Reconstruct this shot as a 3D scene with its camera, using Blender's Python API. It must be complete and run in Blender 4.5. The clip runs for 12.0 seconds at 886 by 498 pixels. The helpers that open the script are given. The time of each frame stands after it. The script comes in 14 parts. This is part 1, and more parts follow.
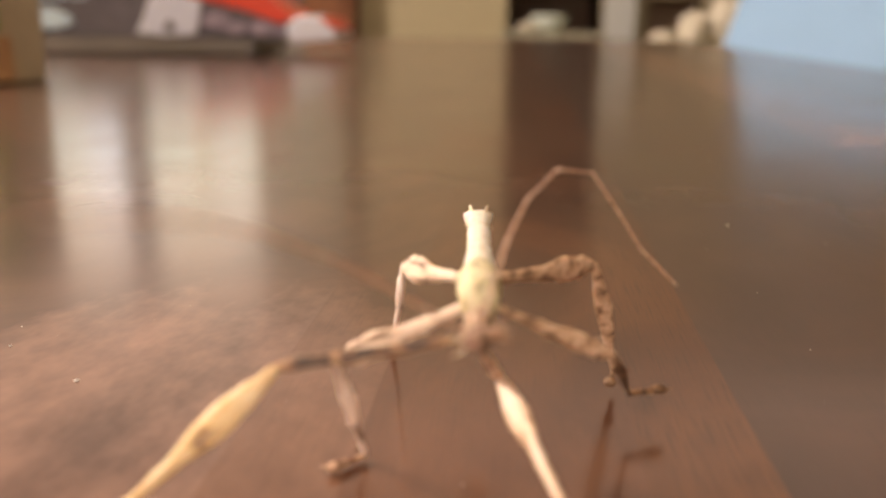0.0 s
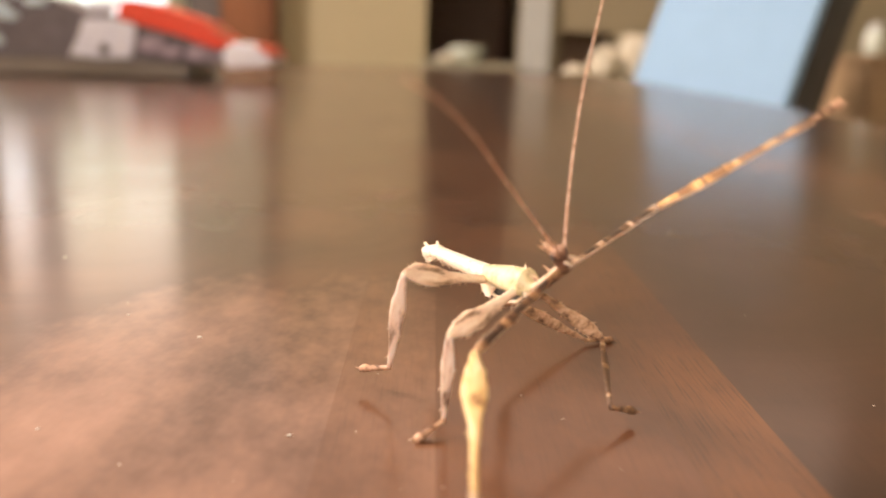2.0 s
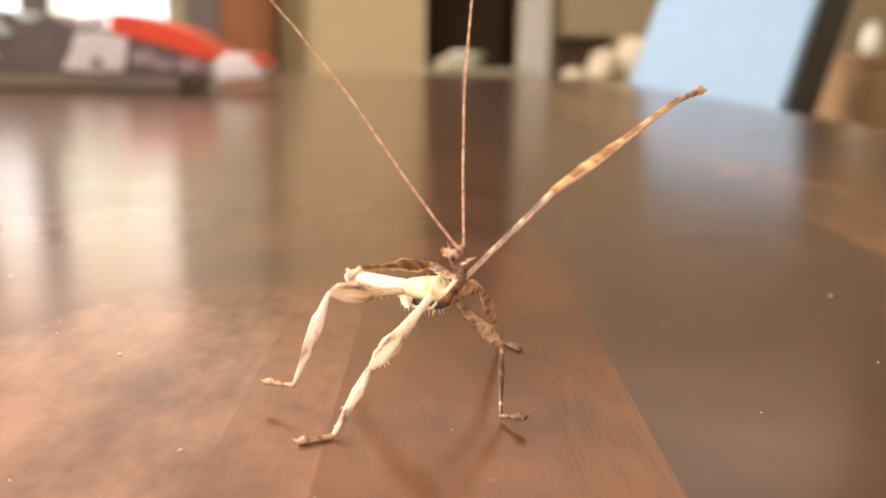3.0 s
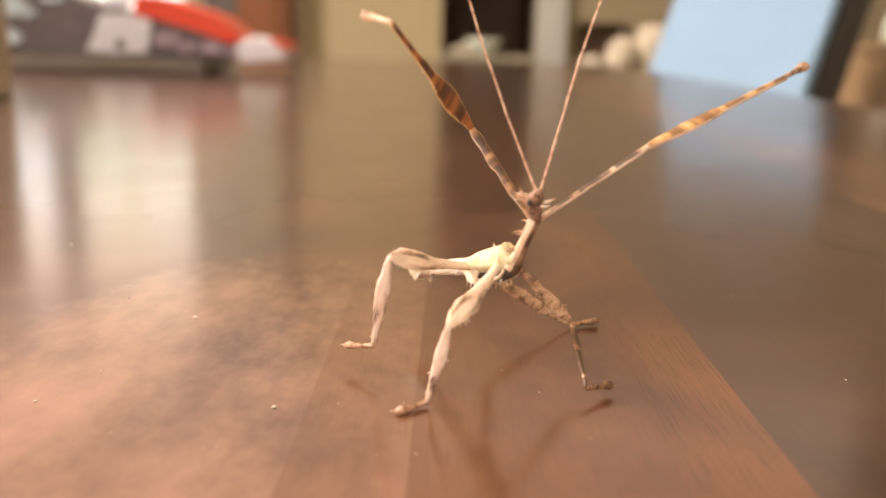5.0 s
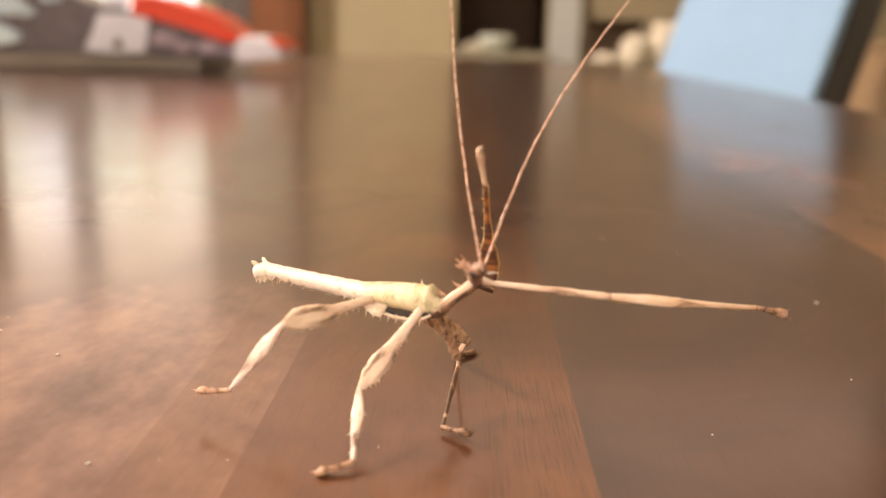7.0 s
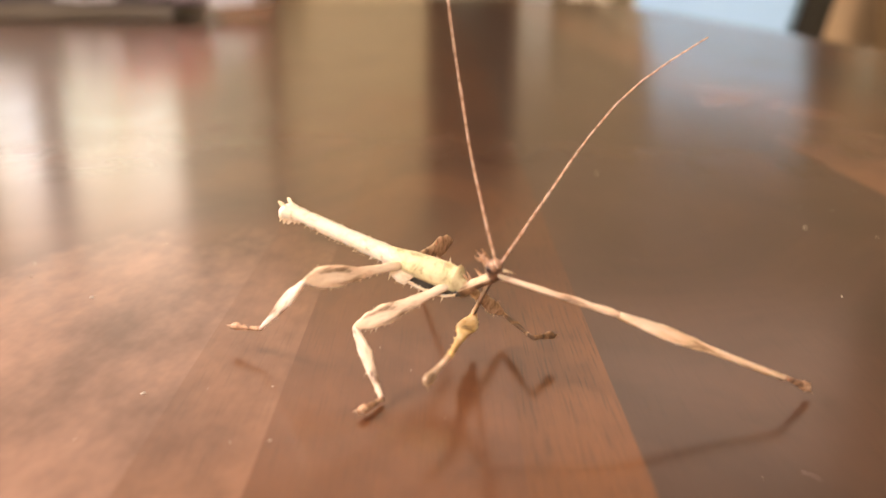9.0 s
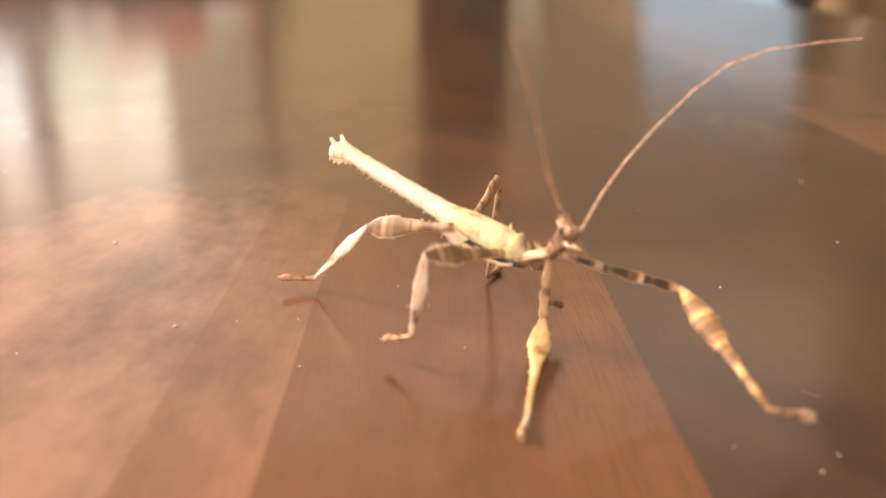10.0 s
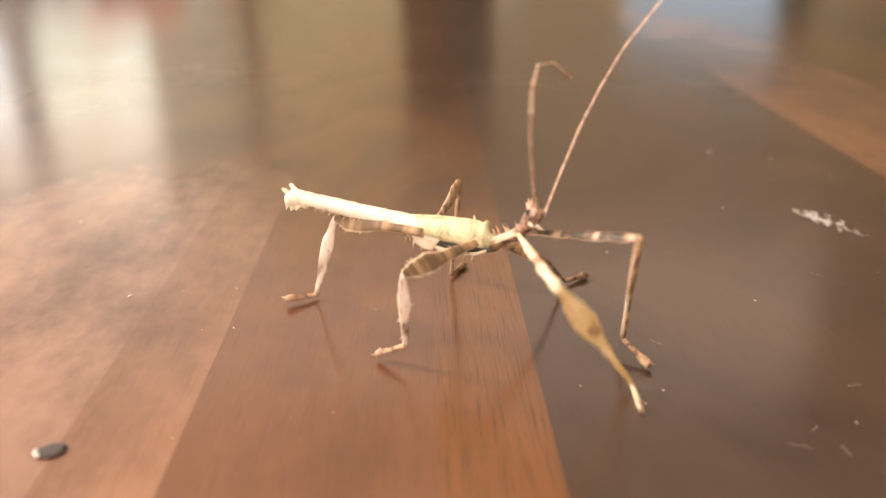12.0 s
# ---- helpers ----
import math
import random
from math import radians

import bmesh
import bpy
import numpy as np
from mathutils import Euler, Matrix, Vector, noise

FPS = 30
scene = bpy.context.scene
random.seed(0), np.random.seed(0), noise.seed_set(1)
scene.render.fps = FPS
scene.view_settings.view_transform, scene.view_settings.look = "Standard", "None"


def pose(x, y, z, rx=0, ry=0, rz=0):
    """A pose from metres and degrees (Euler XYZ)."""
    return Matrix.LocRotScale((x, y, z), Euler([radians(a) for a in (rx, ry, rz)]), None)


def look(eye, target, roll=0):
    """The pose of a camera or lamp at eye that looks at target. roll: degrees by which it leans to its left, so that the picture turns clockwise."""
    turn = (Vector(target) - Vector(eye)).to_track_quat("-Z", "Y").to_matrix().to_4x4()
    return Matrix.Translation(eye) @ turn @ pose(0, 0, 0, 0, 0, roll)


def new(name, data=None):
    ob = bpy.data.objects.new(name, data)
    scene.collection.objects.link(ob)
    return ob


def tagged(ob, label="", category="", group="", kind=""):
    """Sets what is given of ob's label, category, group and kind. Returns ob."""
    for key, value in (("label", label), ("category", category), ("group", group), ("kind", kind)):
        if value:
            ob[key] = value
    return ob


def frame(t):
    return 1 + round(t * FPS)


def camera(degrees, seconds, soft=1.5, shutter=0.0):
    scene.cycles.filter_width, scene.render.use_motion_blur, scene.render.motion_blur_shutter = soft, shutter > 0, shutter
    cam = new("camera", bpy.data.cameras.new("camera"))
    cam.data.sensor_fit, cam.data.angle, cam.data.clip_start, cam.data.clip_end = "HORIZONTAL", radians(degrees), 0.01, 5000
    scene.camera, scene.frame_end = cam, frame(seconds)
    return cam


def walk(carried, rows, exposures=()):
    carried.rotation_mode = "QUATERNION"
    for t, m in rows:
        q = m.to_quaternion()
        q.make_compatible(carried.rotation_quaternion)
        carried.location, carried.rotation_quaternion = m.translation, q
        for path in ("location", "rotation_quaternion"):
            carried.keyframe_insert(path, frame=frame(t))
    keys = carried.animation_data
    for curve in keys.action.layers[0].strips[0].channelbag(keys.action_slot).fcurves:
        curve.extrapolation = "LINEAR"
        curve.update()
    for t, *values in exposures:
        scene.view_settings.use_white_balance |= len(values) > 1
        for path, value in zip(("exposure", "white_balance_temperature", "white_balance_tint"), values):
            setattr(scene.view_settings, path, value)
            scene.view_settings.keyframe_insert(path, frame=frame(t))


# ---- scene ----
cam = camera(54.0, 12.0, soft=1.5, shutter=0.3)
PATH = [
    (0, (0.101, 0.176, 0.81), (-0.064, 2.101, 0.292), 0.4),
    (0.5, (0.093, 0.162, 0.808), (-0.034, 2.085, 0.274), -0.3),
    (1, (0.087, 0.142, 0.814), (0.048, 2.086, 0.348), 1.1),
    (1.5, (0.071, 0.139, 0.812), (0.075, 2.088, 0.363), 1.9),
    (2, (0.077, 0.127, 0.813), (0.109, 2.075, 0.359), 1.9),
    (2.5, (0.092, 0.124, 0.819), (0.129, 2.074, 0.377), 1.7),
    (3, (0.098, 0.122, 0.817), (0.114, 2.072, 0.374), 0.9),
    (3.2, (0.097, 0.123, 0.816), (0.111, 2.073, 0.374), 0.8),
    (4.8, (0.082, 0.118, 0.811), (0.073, 2.062, 0.342), 1.2),
    (5, (0.084, 0.121, 0.812), (0.074, 2.065, 0.342), 1.3),
    (5.5, (0.092, 0.127, 0.811), (0.071, 2.071, 0.34), 1.4),
    (6, (0.091, 0.127, 0.813), (0.059, 2.07, 0.342), 1.6),
    (6.5, (0.113, 0.132, 0.817), (0.065, 2.073, 0.339), 1.5),
    (6.7, (0.115, 0.132, 0.818), (0.064, 2.074, 0.34), 1.5),
    (8.3, (0.117, 0.13, 0.824), (0.09, 2.049, 0.264), 0.2),
    (8.5, (0.115, 0.13, 0.822), (0.1, 2.045, 0.245), 0.3),
    (9, (0.107, 0.122, 0.82), (0.11, 2.029, 0.216), 0.1),
    (9.5, (0.101, 0.116, 0.816), (0.114, 2.013, 0.18), 0.1),
    (10, (0.102, 0.113, 0.816), (0.127, 2.001, 0.157), 0.3),
    (10.5, (0.101, 0.106, 0.817), (0.136, 1.993, 0.154), 0.1),
    (11, (0.105, 0.104, 0.824), (0.153, 1.962, 0.085), -0.5),
    (11.5, (0.119, 0.099, 0.828), (0.174, 1.957, 0.09), -0.6),
    (12, (0.118, 0.089, 0.828), (0.16, 1.944, 0.08), -0.7),
]
walk(cam, [(t, look(eye, aim, roll)) for t, eye, aim, roll in PATH], exposures=[
    (0, 0.22, 7350, 24), (0.5, 0.40, 7350, 24), (1.2, 0.43, 7350, 24), (2, 0.53, 7350, 24), (2.6, 0.62, 7350, 24), (3.2, 0.72, 7350, 24), (4.8, 0.59, 7400, 24),
    (5.5, 0.60, 7400, 24), (6.2, 0.55, 7400, 24), (8.3, 0.60, 7500, 24), (10, 0.64, 7500, 22), (11, 0.67, 7200, 19), (12, 0.73, 6850, 16)])
cam.data.dof.use_dof = True
cam.data.dof.focus_distance = 0.172
cam.data.dof.aperture_fstop = 11.0

# ---- light ----
world = bpy.data.worlds.new("daylight")
scene.world = world
world.use_nodes = True
wn = world.node_tree.nodes
sky = wn.new("ShaderNodeTexSky")
sky.sky_type = 'NISHITA'
sky.sun_disc = False
sky.sun_elevation, sky.sun_rotation = radians(48), radians(-40)
wn["Background"].inputs["Strength"].default_value = 0.12
world.node_tree.links.new(sky.outputs["Color"], wn["Background"].inputs["Color"])


def window_light(name, m, wide, high, watts, rgb):
    lamp = bpy.data.lights.new(name, 'AREA')
    lamp.shape, lamp.size, lamp.size_y, lamp.energy, lamp.color = 'RECTANGLE', wide, high, watts, rgb
    ob = new(name, lamp)
    ob.matrix_basis = m
    return ob


window_light("window_light_side", look((-3.42, 1.7, 3.0), (0.1, 0.3, 0.75)), 1.1, 1.0, 225, (1.0, 0.92, 0.82))
window_light("window_light_south", look((-0.3, -1.45, 1.85), (0.1, 0.3, 0.75)), 0.9, 0.6, 22, (1.0, 0.92, 0.82))


# ---- materials ----
def base(name, rough=0.5, metal=0.0):
    m = bpy.data.materials.new(name)
    m.use_nodes = True
    n, l = m.node_tree.nodes, m.node_tree.links
    b = n["Principled BSDF"]
    b.inputs["Roughness"].default_value, b.inputs["Metallic"].default_value = rough, metal
    return m, n, l, b


def coords(n, l, scale, kind="Object", turn=(0, 0, 0)):
    tc, mp = n.new("ShaderNodeTexCoord"), n.new("ShaderNodeMapping")
    mp.inputs["Scale"].default_value = scale
    mp.inputs["Rotation"].default_value = turn
    l.new(tc.outputs[kind], mp.inputs["Vector"])
    return mp.outputs["Vector"]


def noisy(n, l, vec, scale, detail=4.0, rough=0.55, warp=0.0):
    t = n.new("ShaderNodeTexNoise")
    t.inputs["Scale"].default_value, t.inputs["Detail"].default_value = scale, detail
    t.inputs["Roughness"].default_value, t.inputs["Distortion"].default_value = rough, warp
    l.new(vec, t.inputs["Vector"])
    return t.outputs["Fac"]


def ramp(n, l, fac, stops):
    r = n.new("ShaderNodeValToRGB")
    e = r.color_ramp.elements
    while len(e) < len(stops):
        e.new(0.5)
    for el, (p, c) in zip(e, stops):
        el.position, el.color = p, (*c, 1)
    l.new(fac, r.inputs["Fac"])
    return r.outputs["Color"]


def mixed(n, l, fac, a, b, blend='MIX'):
    m = n.new("ShaderNodeMix")
    m.data_type, m.blend_type = 'RGBA', blend
    if isinstance(fac, float):
        m.inputs[0].default_value = fac
    else:
        l.new(fac, m.inputs[0])
    for k, v in ((6, a), (7, b)):
        if isinstance(v, tuple):
            m.inputs[k].default_value = (*v, 1)
        else:
            l.new(v, m.inputs[k])
    return m.outputs[2]


def bumped(n, l, b, fac, strength, dist):
    k = n.new("ShaderNodeBump")
    k.inputs["Strength"].default_value, k.inputs["Distance"].default_value = strength, dist
    l.new(fac, k.inputs["Height"])
    l.new(k.outputs["Normal"], b.inputs["Normal"])


def plain(name, rgb, rough=0.5, metal=0.0, spread=0.12, scale=30.0, bump=0.0):
    """A colour with soft mottling at two scales."""
    m, n, l, b = base(name, rough, metal)
    v = coords(n, l, (1, 1, 1))
    lo = tuple(c * (1 - spread) for c in rgb)
    hi = tuple(min(1, c * (1 + spread)) for c in rgb)
    c1 = ramp(n, l, noisy(n, l, v, scale), [(0.3, lo), (0.7, hi)])
    c2 = mixed(n, l, noisy(n, l, v, scale * 7, 2), c1, tuple(c * (1 - spread * 0.7) for c in rgb))
    l.new(c2, b.inputs["Base Color"])
    if bump:
        bumped(n, l, b, noisy(n, l, v, scale * 5), 0.4, bump)
    return m


def stained_wood(name, dark, mid, light, near_tone, grain=1.0, blots=0.22):
    """Lacquered stained hardwood, grain along y: broad cloudy patches, faint figure, fine streaks and short open pores;
    towards the table's end the colour pales in uneven patches, with glare off the lacquer painted in."""
    m, n, l, b = base(name, 0.42)
    figure = noisy(n, l, coords(n, l, (1, 0.16, 1)), 40, 3, 0.5, 1.4)
    patch = noisy(n, l, coords(n, l, (1, 0.62, 1), turn=(0, 0, 0.5)), 15, 4, 0.62, 1.3)
    col = ramp(n, l, patch, [(0.36, dark), (0.50, mid), (0.66, light)])
    soft = 0.3 * grain
    col = mixed(n, l, ramp(n, l, figure, [(0.40, (0, 0, 0)), (0.66, (soft, soft, soft))]), col, mixed(n, l, 0.5, dark, mid))
    sep, near_glare = n.new("ShaderNodeSeparateXYZ"), n.new("ShaderNodeMapRange")
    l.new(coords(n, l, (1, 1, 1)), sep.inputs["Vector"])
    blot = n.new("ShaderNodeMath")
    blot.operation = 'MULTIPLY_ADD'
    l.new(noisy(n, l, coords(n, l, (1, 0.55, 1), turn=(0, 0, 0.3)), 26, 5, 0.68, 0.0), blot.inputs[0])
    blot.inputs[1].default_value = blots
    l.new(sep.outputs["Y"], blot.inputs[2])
    l.new(blot.outputs[0], near_glare.inputs["Value"])
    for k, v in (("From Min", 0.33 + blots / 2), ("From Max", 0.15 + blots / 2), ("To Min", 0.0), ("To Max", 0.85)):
        near_glare.inputs[k].default_value = v
    col = mixed(n, l, near_glare.outputs["Result"], col, near_tone)
    streak = noisy(n, l, coords(n, l, (1, 0.03, 1)), 420, 3, 0.6)
    thin = 0.16 * (grain - 0.5)
    col = mixed(n, l, ramp(n, l, streak, [(0.45, (0, 0, 0)), (0.68, (thin, thin, thin))]), col, dark)
    pores = noisy(n, l, coords(n, l, (1, 0.03, 1)), 2300, 3, 0.55)
    deep = 0.5 * (grain - 0.55)
    col = mixed(n, l, ramp(n, l, pores, [(0.52, (0, 0, 0)), (0.70, (deep, deep, deep))]), col, tuple(c * 0.45 for c in dark))
    l.new(col, b.inputs["Base Color"])
    b.inputs["Specular IOR Level"].default_value = 0.3
    b.inputs["Coat Weight"].default_value = 1.0
    b.inputs["Coat IOR"].default_value = 1.75
    smear = noisy(n, l, coords(n, l, (1, 0.8, 1), turn=(0, 0, 0.7)), 15, 5, 0.65, 1.2)
    rr = n.new("ShaderNodeMapRange")
    rr.inputs["From Min"].default_value, rr.inputs["From Max"].default_value = 0.3, 0.7
    rr.inputs["To Min"].default_value, rr.inputs["To Max"].default_value = 0.15, 0.22
    l.new(smear, rr.inputs["Value"])
    l.new(rr.outputs["Result"], b.inputs["Coat Roughness"])
    bumped(n, l, b, streak, 0.015, 0.0002)
    return m


WOOD_DARK = stained_wood("stained_wood_dark", (0.036, 0.015, 0.010), (0.052, 0.022, 0.014), (0.076, 0.033, 0.020), (0.056, 0.029, 0.021))
WOOD_MID = stained_wood("stained_wood_mid", (0.052, 0.016, 0.006), (0.082, 0.027, 0.010), (0.122, 0.043, 0.016), (0.215, 0.086, 0.040), 1.0, 0.34)
WOOD_LIGHT = stained_wood("stained_wood_light", (0.053, 0.016, 0.006), (0.084, 0.027, 0.010), (0.126, 0.045, 0.016), (0.245, 0.092, 0.027), 1.9)
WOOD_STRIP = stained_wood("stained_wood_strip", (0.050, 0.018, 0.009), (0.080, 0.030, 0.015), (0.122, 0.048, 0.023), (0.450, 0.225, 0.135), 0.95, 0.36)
# last colour: pinkish glare painted into the left planks near the table's end
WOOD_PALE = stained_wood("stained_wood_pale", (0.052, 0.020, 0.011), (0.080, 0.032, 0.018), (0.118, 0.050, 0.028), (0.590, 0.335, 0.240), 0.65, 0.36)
WOOD_WORN = stained_wood("stained_wood_worn", (0.072, 0.030, 0.017), (0.145, 0.062, 0.033), (0.250, 0.109, 0.056), (0.190, 0.090, 0.051), 1.0, 0.30)
WALL = plain("cream_wall_paint", (0.43, 0.375, 0.235), 0.7, spread=0.05, scale=3)
WALL_PALE = plain("pale_wall_paint", (0.37, 0.355, 0.265), 0.7, spread=0.05, scale=3)
WALL_SAGE = plain("sage_brown_wall_paint", (0.325, 0.275, 0.18), 0.7, spread=0.06, scale=3)
CEILING = plain("cream_ceiling_paint", (0.74, 0.66, 0.55), 0.8, spread=0.03, scale=3)
POST = plain("pale_grey_post_paint", (0.50, 0.53, 0.52), 0.5, spread=0.05, scale=8)
TRIM = plain("white_trim_paint", (0.58, 0.62, 0.64), 0.45, spread=0.05, scale=8)
FLOOR = plain("brown_floor", (0.20, 0.13, 0.08), 0.5, spread=0.25, scale=9)
DARK_ROOM = plain("dark_room_paint", (0.34, 0.235, 0.165), 0.8, spread=0.2, scale=3)
DARK_FRAME = plain("dark_frame", (0.10, 0.085, 0.08), 0.5, scale=12)
RED_WOOD = plain("red_brown_wood", (0.22, 0.075, 0.024), 0.45, spread=0.35, scale=6)
BLUE_CLOTH = plain("light_blue_cloth", (0.24, 0.42, 0.62), 0.75, spread=0.05, scale=9, bump=0.001)
DARK_LEATHER = plain("dark_grey_leather", (0.045, 0.042, 0.042), 0.5, spread=0.2, scale=20)
OAK = plain("tan_oak", (0.38, 0.26, 0.15), 0.5, spread=0.14, scale=6)
GREY_SLAB = plain("grey_brown_plastic", (0.26, 0.23, 0.20), 0.4, spread=0.15, scale=14)
PRINT_DARK = plain("dark_print", (0.17, 0.155, 0.18), 0.35, spread=0.4, scale=40)
PRINT_LILAC = plain("lilac_print", (0.80, 0.84, 1.0), 0.35, spread=0.1, scale=40)
PRINT_PALE = plain("pale_blue_print", (0.62, 0.82, 1.0), 0.35, spread=0.25, scale=40)
PRINT_MAUVE = plain("mauve_print", (0.44, 0.36, 0.44), 0.35, spread=0.4, scale=60)
PRINT_RED = plain("red_print", (0.90, 0.085, 0.040), 0.35, spread=0.08, scale=30)
PRINT_WHITE = plain("white_print", (0.84, 0.87, 0.98), 0.3, spread=0.04, scale=30)
CARTON_TAN = plain("tan_carton", (0.62, 0.50, 0.34), 0.5, spread=0.2, scale=26)
PRINT_PINK = plain("pale_pink_print", (0.66, 0.48, 0.40), 0.4, spread=0.15, scale=60)
CARTON_YELLOW = plain("yellow_carton_print", (0.62, 0.52, 0.16), 0.5, spread=0.25, scale=40)
CARTON_ORANGE = plain("orange_carton_print", (0.64, 0.34, 0.16), 0.5, spread=0.3, scale=40)
CARTON_GREEN = plain("green_carton_print", (0.32, 0.38, 0.11), 0.5, spread=0.25, scale=40)
CREAM = plain("cream_cloth", (0.72, 0.67, 0.54), 0.8, spread=0.12, scale=25, bump=0.002)
GLAZE = plain("pale_green_glaze", (0.66, 0.74, 0.66), 0.25, spread=0.06, scale=20)
SHEER = plain("sheer_curtain_cloth", (0.50, 0.50, 0.38), 0.9, spread=0.12, scale=12)
SHEER.node_tree.nodes["Principled BSDF"].inputs["Transmission Weight"].default_value = 0.3
SHEER.node_tree.nodes["Principled BSDF"].inputs["IOR"].default_value = 1.05
DUST = plain("pale_dust", (0.80, 0.76, 0.70), 0.8, spread=0.1, scale=300)


CRUMB = plain("dark_grey_crumb", (0.075, 0.058, 0.055), 0.75, spread=0.4, scale=900)
WISP = plain("thin_pale_lint", (0.78, 0.72, 0.70), 0.8, spread=0.1, scale=300)
WISP.node_tree.nodes["Principled BSDF"].inputs["Alpha"].default_value = 0.6


def cuticle(name, light, mid, dark, cover, scale=520.0, stretch=(1, 1, 1)):
    """Dry leathery insect skin: pale ground, blotches, fine freckles and wrinkles; thin lobes let some light through."""
    m, n, l, b = base(name, 0.55)
    v = coords(n, l, stretch)
    blotch = noisy(n, l, v, scale, 3, 0.6, 0.5)
    col = ramp(n, l, blotch, [(0.40 - cover * 0.3, light), (0.56 - cover * 0.3, mid), (0.72 - cover * 0.3, dark)])
    fine = noisy(n, l, coords(n, l, (1, 1, 1)), scale * 4.5, 2, 0.6)
    col = mixed(n, l, ramp(n, l, fine, [(0.55, (0, 0, 0)), (0.75, (0.4, 0.4, 0.4))]), col, mid)
    l.new(col, b.inputs["Base Color"])
    b.inputs["Subsurface Weight"].default_value = 0.2
    b.inputs["Subsurface Radius"].default_value = (0.0012, 0.0008, 0.0005)
    b.inputs["Subsurface Scale"].default_value = 1.0
    bumped(n, l, b, fine, 0.35, 0.0002)
    return m


def banded(name, pale, dark, amber):
    """Skin with dark cross bands along the limb."""
    m, n, l, b = base(name, 0.5)
    v = coords(n, l, (1, 0.25, 0.25))
    bands = noisy(n, l, v, 330, 2, 0.5, 0.3)
    col = ramp(n, l, bands, [(0.38, pale), (0.44, amber), (0.49, dark), (0.66, dark)])
    spot = noisy(n, l, coords(n, l, (1, 1, 1)), 900, 2)
    col = mixed(n, l, ramp(n, l, spot, [(0.55, (0, 0, 0)), (0.7, (0.6, 0.6, 0.6))]), col, amber)
    l.new(col, b.inputs["Base Color"])
    bumped(n, l, b, spot, 0.3, 0.0002)
    return m


def two_sided(name, pale, dark, facing=1, scale=420.0, axis="Y", edge=0.00012):
    """Limb skin, pale all round but for one dark face, its bars and the limb's shade in one colour: the face towards
    +axis, or towards -axis where facing is -1.
    """
    m, n, l, b = base(name, 0.5)
    v = coords(n, l, (0.3, 1, 1))
    spots = noisy(n, l, v, scale, 3, 0.6, 0.5)
    up = ramp(n, l, spots, [(0.40, pale[0]), (0.58, pale[1]), (0.72, pale[2])])
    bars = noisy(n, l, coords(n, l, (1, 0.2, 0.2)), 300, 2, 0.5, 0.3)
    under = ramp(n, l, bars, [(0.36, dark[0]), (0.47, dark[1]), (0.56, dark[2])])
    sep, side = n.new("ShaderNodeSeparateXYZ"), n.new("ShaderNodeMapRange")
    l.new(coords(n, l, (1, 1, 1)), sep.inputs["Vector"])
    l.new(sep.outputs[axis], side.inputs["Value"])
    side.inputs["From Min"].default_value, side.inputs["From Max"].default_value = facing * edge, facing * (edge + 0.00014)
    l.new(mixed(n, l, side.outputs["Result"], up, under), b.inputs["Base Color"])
    b.inputs["Subsurface Weight"].default_value = 0.15
    b.inputs["Subsurface Radius"].default_value = (0.0012, 0.0007, 0.0004)
    b.inputs["Subsurface Scale"].default_value = 1.0
    bumped(n, l, b, noisy(n, l, coords(n, l, (1, 1, 1)), 1900, 2), 0.35, 0.0002)
    return m


# forelegs: the dark face is the underside with its backlit shade painted in
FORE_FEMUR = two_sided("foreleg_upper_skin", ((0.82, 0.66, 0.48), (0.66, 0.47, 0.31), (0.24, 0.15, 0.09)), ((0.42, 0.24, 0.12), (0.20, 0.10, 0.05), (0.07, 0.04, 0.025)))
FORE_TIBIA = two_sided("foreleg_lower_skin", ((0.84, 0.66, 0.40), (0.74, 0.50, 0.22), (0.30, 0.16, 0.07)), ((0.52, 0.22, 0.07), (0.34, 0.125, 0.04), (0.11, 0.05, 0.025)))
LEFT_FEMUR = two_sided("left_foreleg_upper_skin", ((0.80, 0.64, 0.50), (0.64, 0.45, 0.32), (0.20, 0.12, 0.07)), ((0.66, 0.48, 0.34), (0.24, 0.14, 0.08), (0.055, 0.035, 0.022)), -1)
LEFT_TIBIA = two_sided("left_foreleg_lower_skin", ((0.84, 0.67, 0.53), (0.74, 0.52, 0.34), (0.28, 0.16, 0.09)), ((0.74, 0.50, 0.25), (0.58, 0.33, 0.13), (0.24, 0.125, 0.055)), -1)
# forebody: shade on its lower side is put into the colour as brown
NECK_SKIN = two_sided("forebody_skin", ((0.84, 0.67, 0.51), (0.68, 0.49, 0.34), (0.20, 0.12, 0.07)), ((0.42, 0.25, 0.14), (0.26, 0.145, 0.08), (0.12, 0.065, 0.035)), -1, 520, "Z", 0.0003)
SKIN = cuticle("cream_insect_skin", (0.86, 0.74, 0.58), (0.77, 0.61, 0.44), (0.34, 0.22, 0.13), -0.1)
SKIN_GREEN = cuticle("green_tinged_insect_skin", (0.80, 0.72, 0.47), (0.66, 0.57, 0.33), (0.22, 0.20, 0.12), -0.05)
SKIN_LEG = cuticle("ridged_insect_skin", (0.90, 0.79, 0.70), (0.80, 0.63, 0.51), (0.20, 0.12, 0.08), 0.05, 560, (0.22, 1, 1))
# thighs: the dark face paints the shade of legs lit from behind
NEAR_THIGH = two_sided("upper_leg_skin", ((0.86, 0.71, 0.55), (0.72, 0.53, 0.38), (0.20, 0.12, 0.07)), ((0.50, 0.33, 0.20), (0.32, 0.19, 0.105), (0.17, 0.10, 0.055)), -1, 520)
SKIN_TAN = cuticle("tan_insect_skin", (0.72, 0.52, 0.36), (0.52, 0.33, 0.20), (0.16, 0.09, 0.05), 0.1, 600)
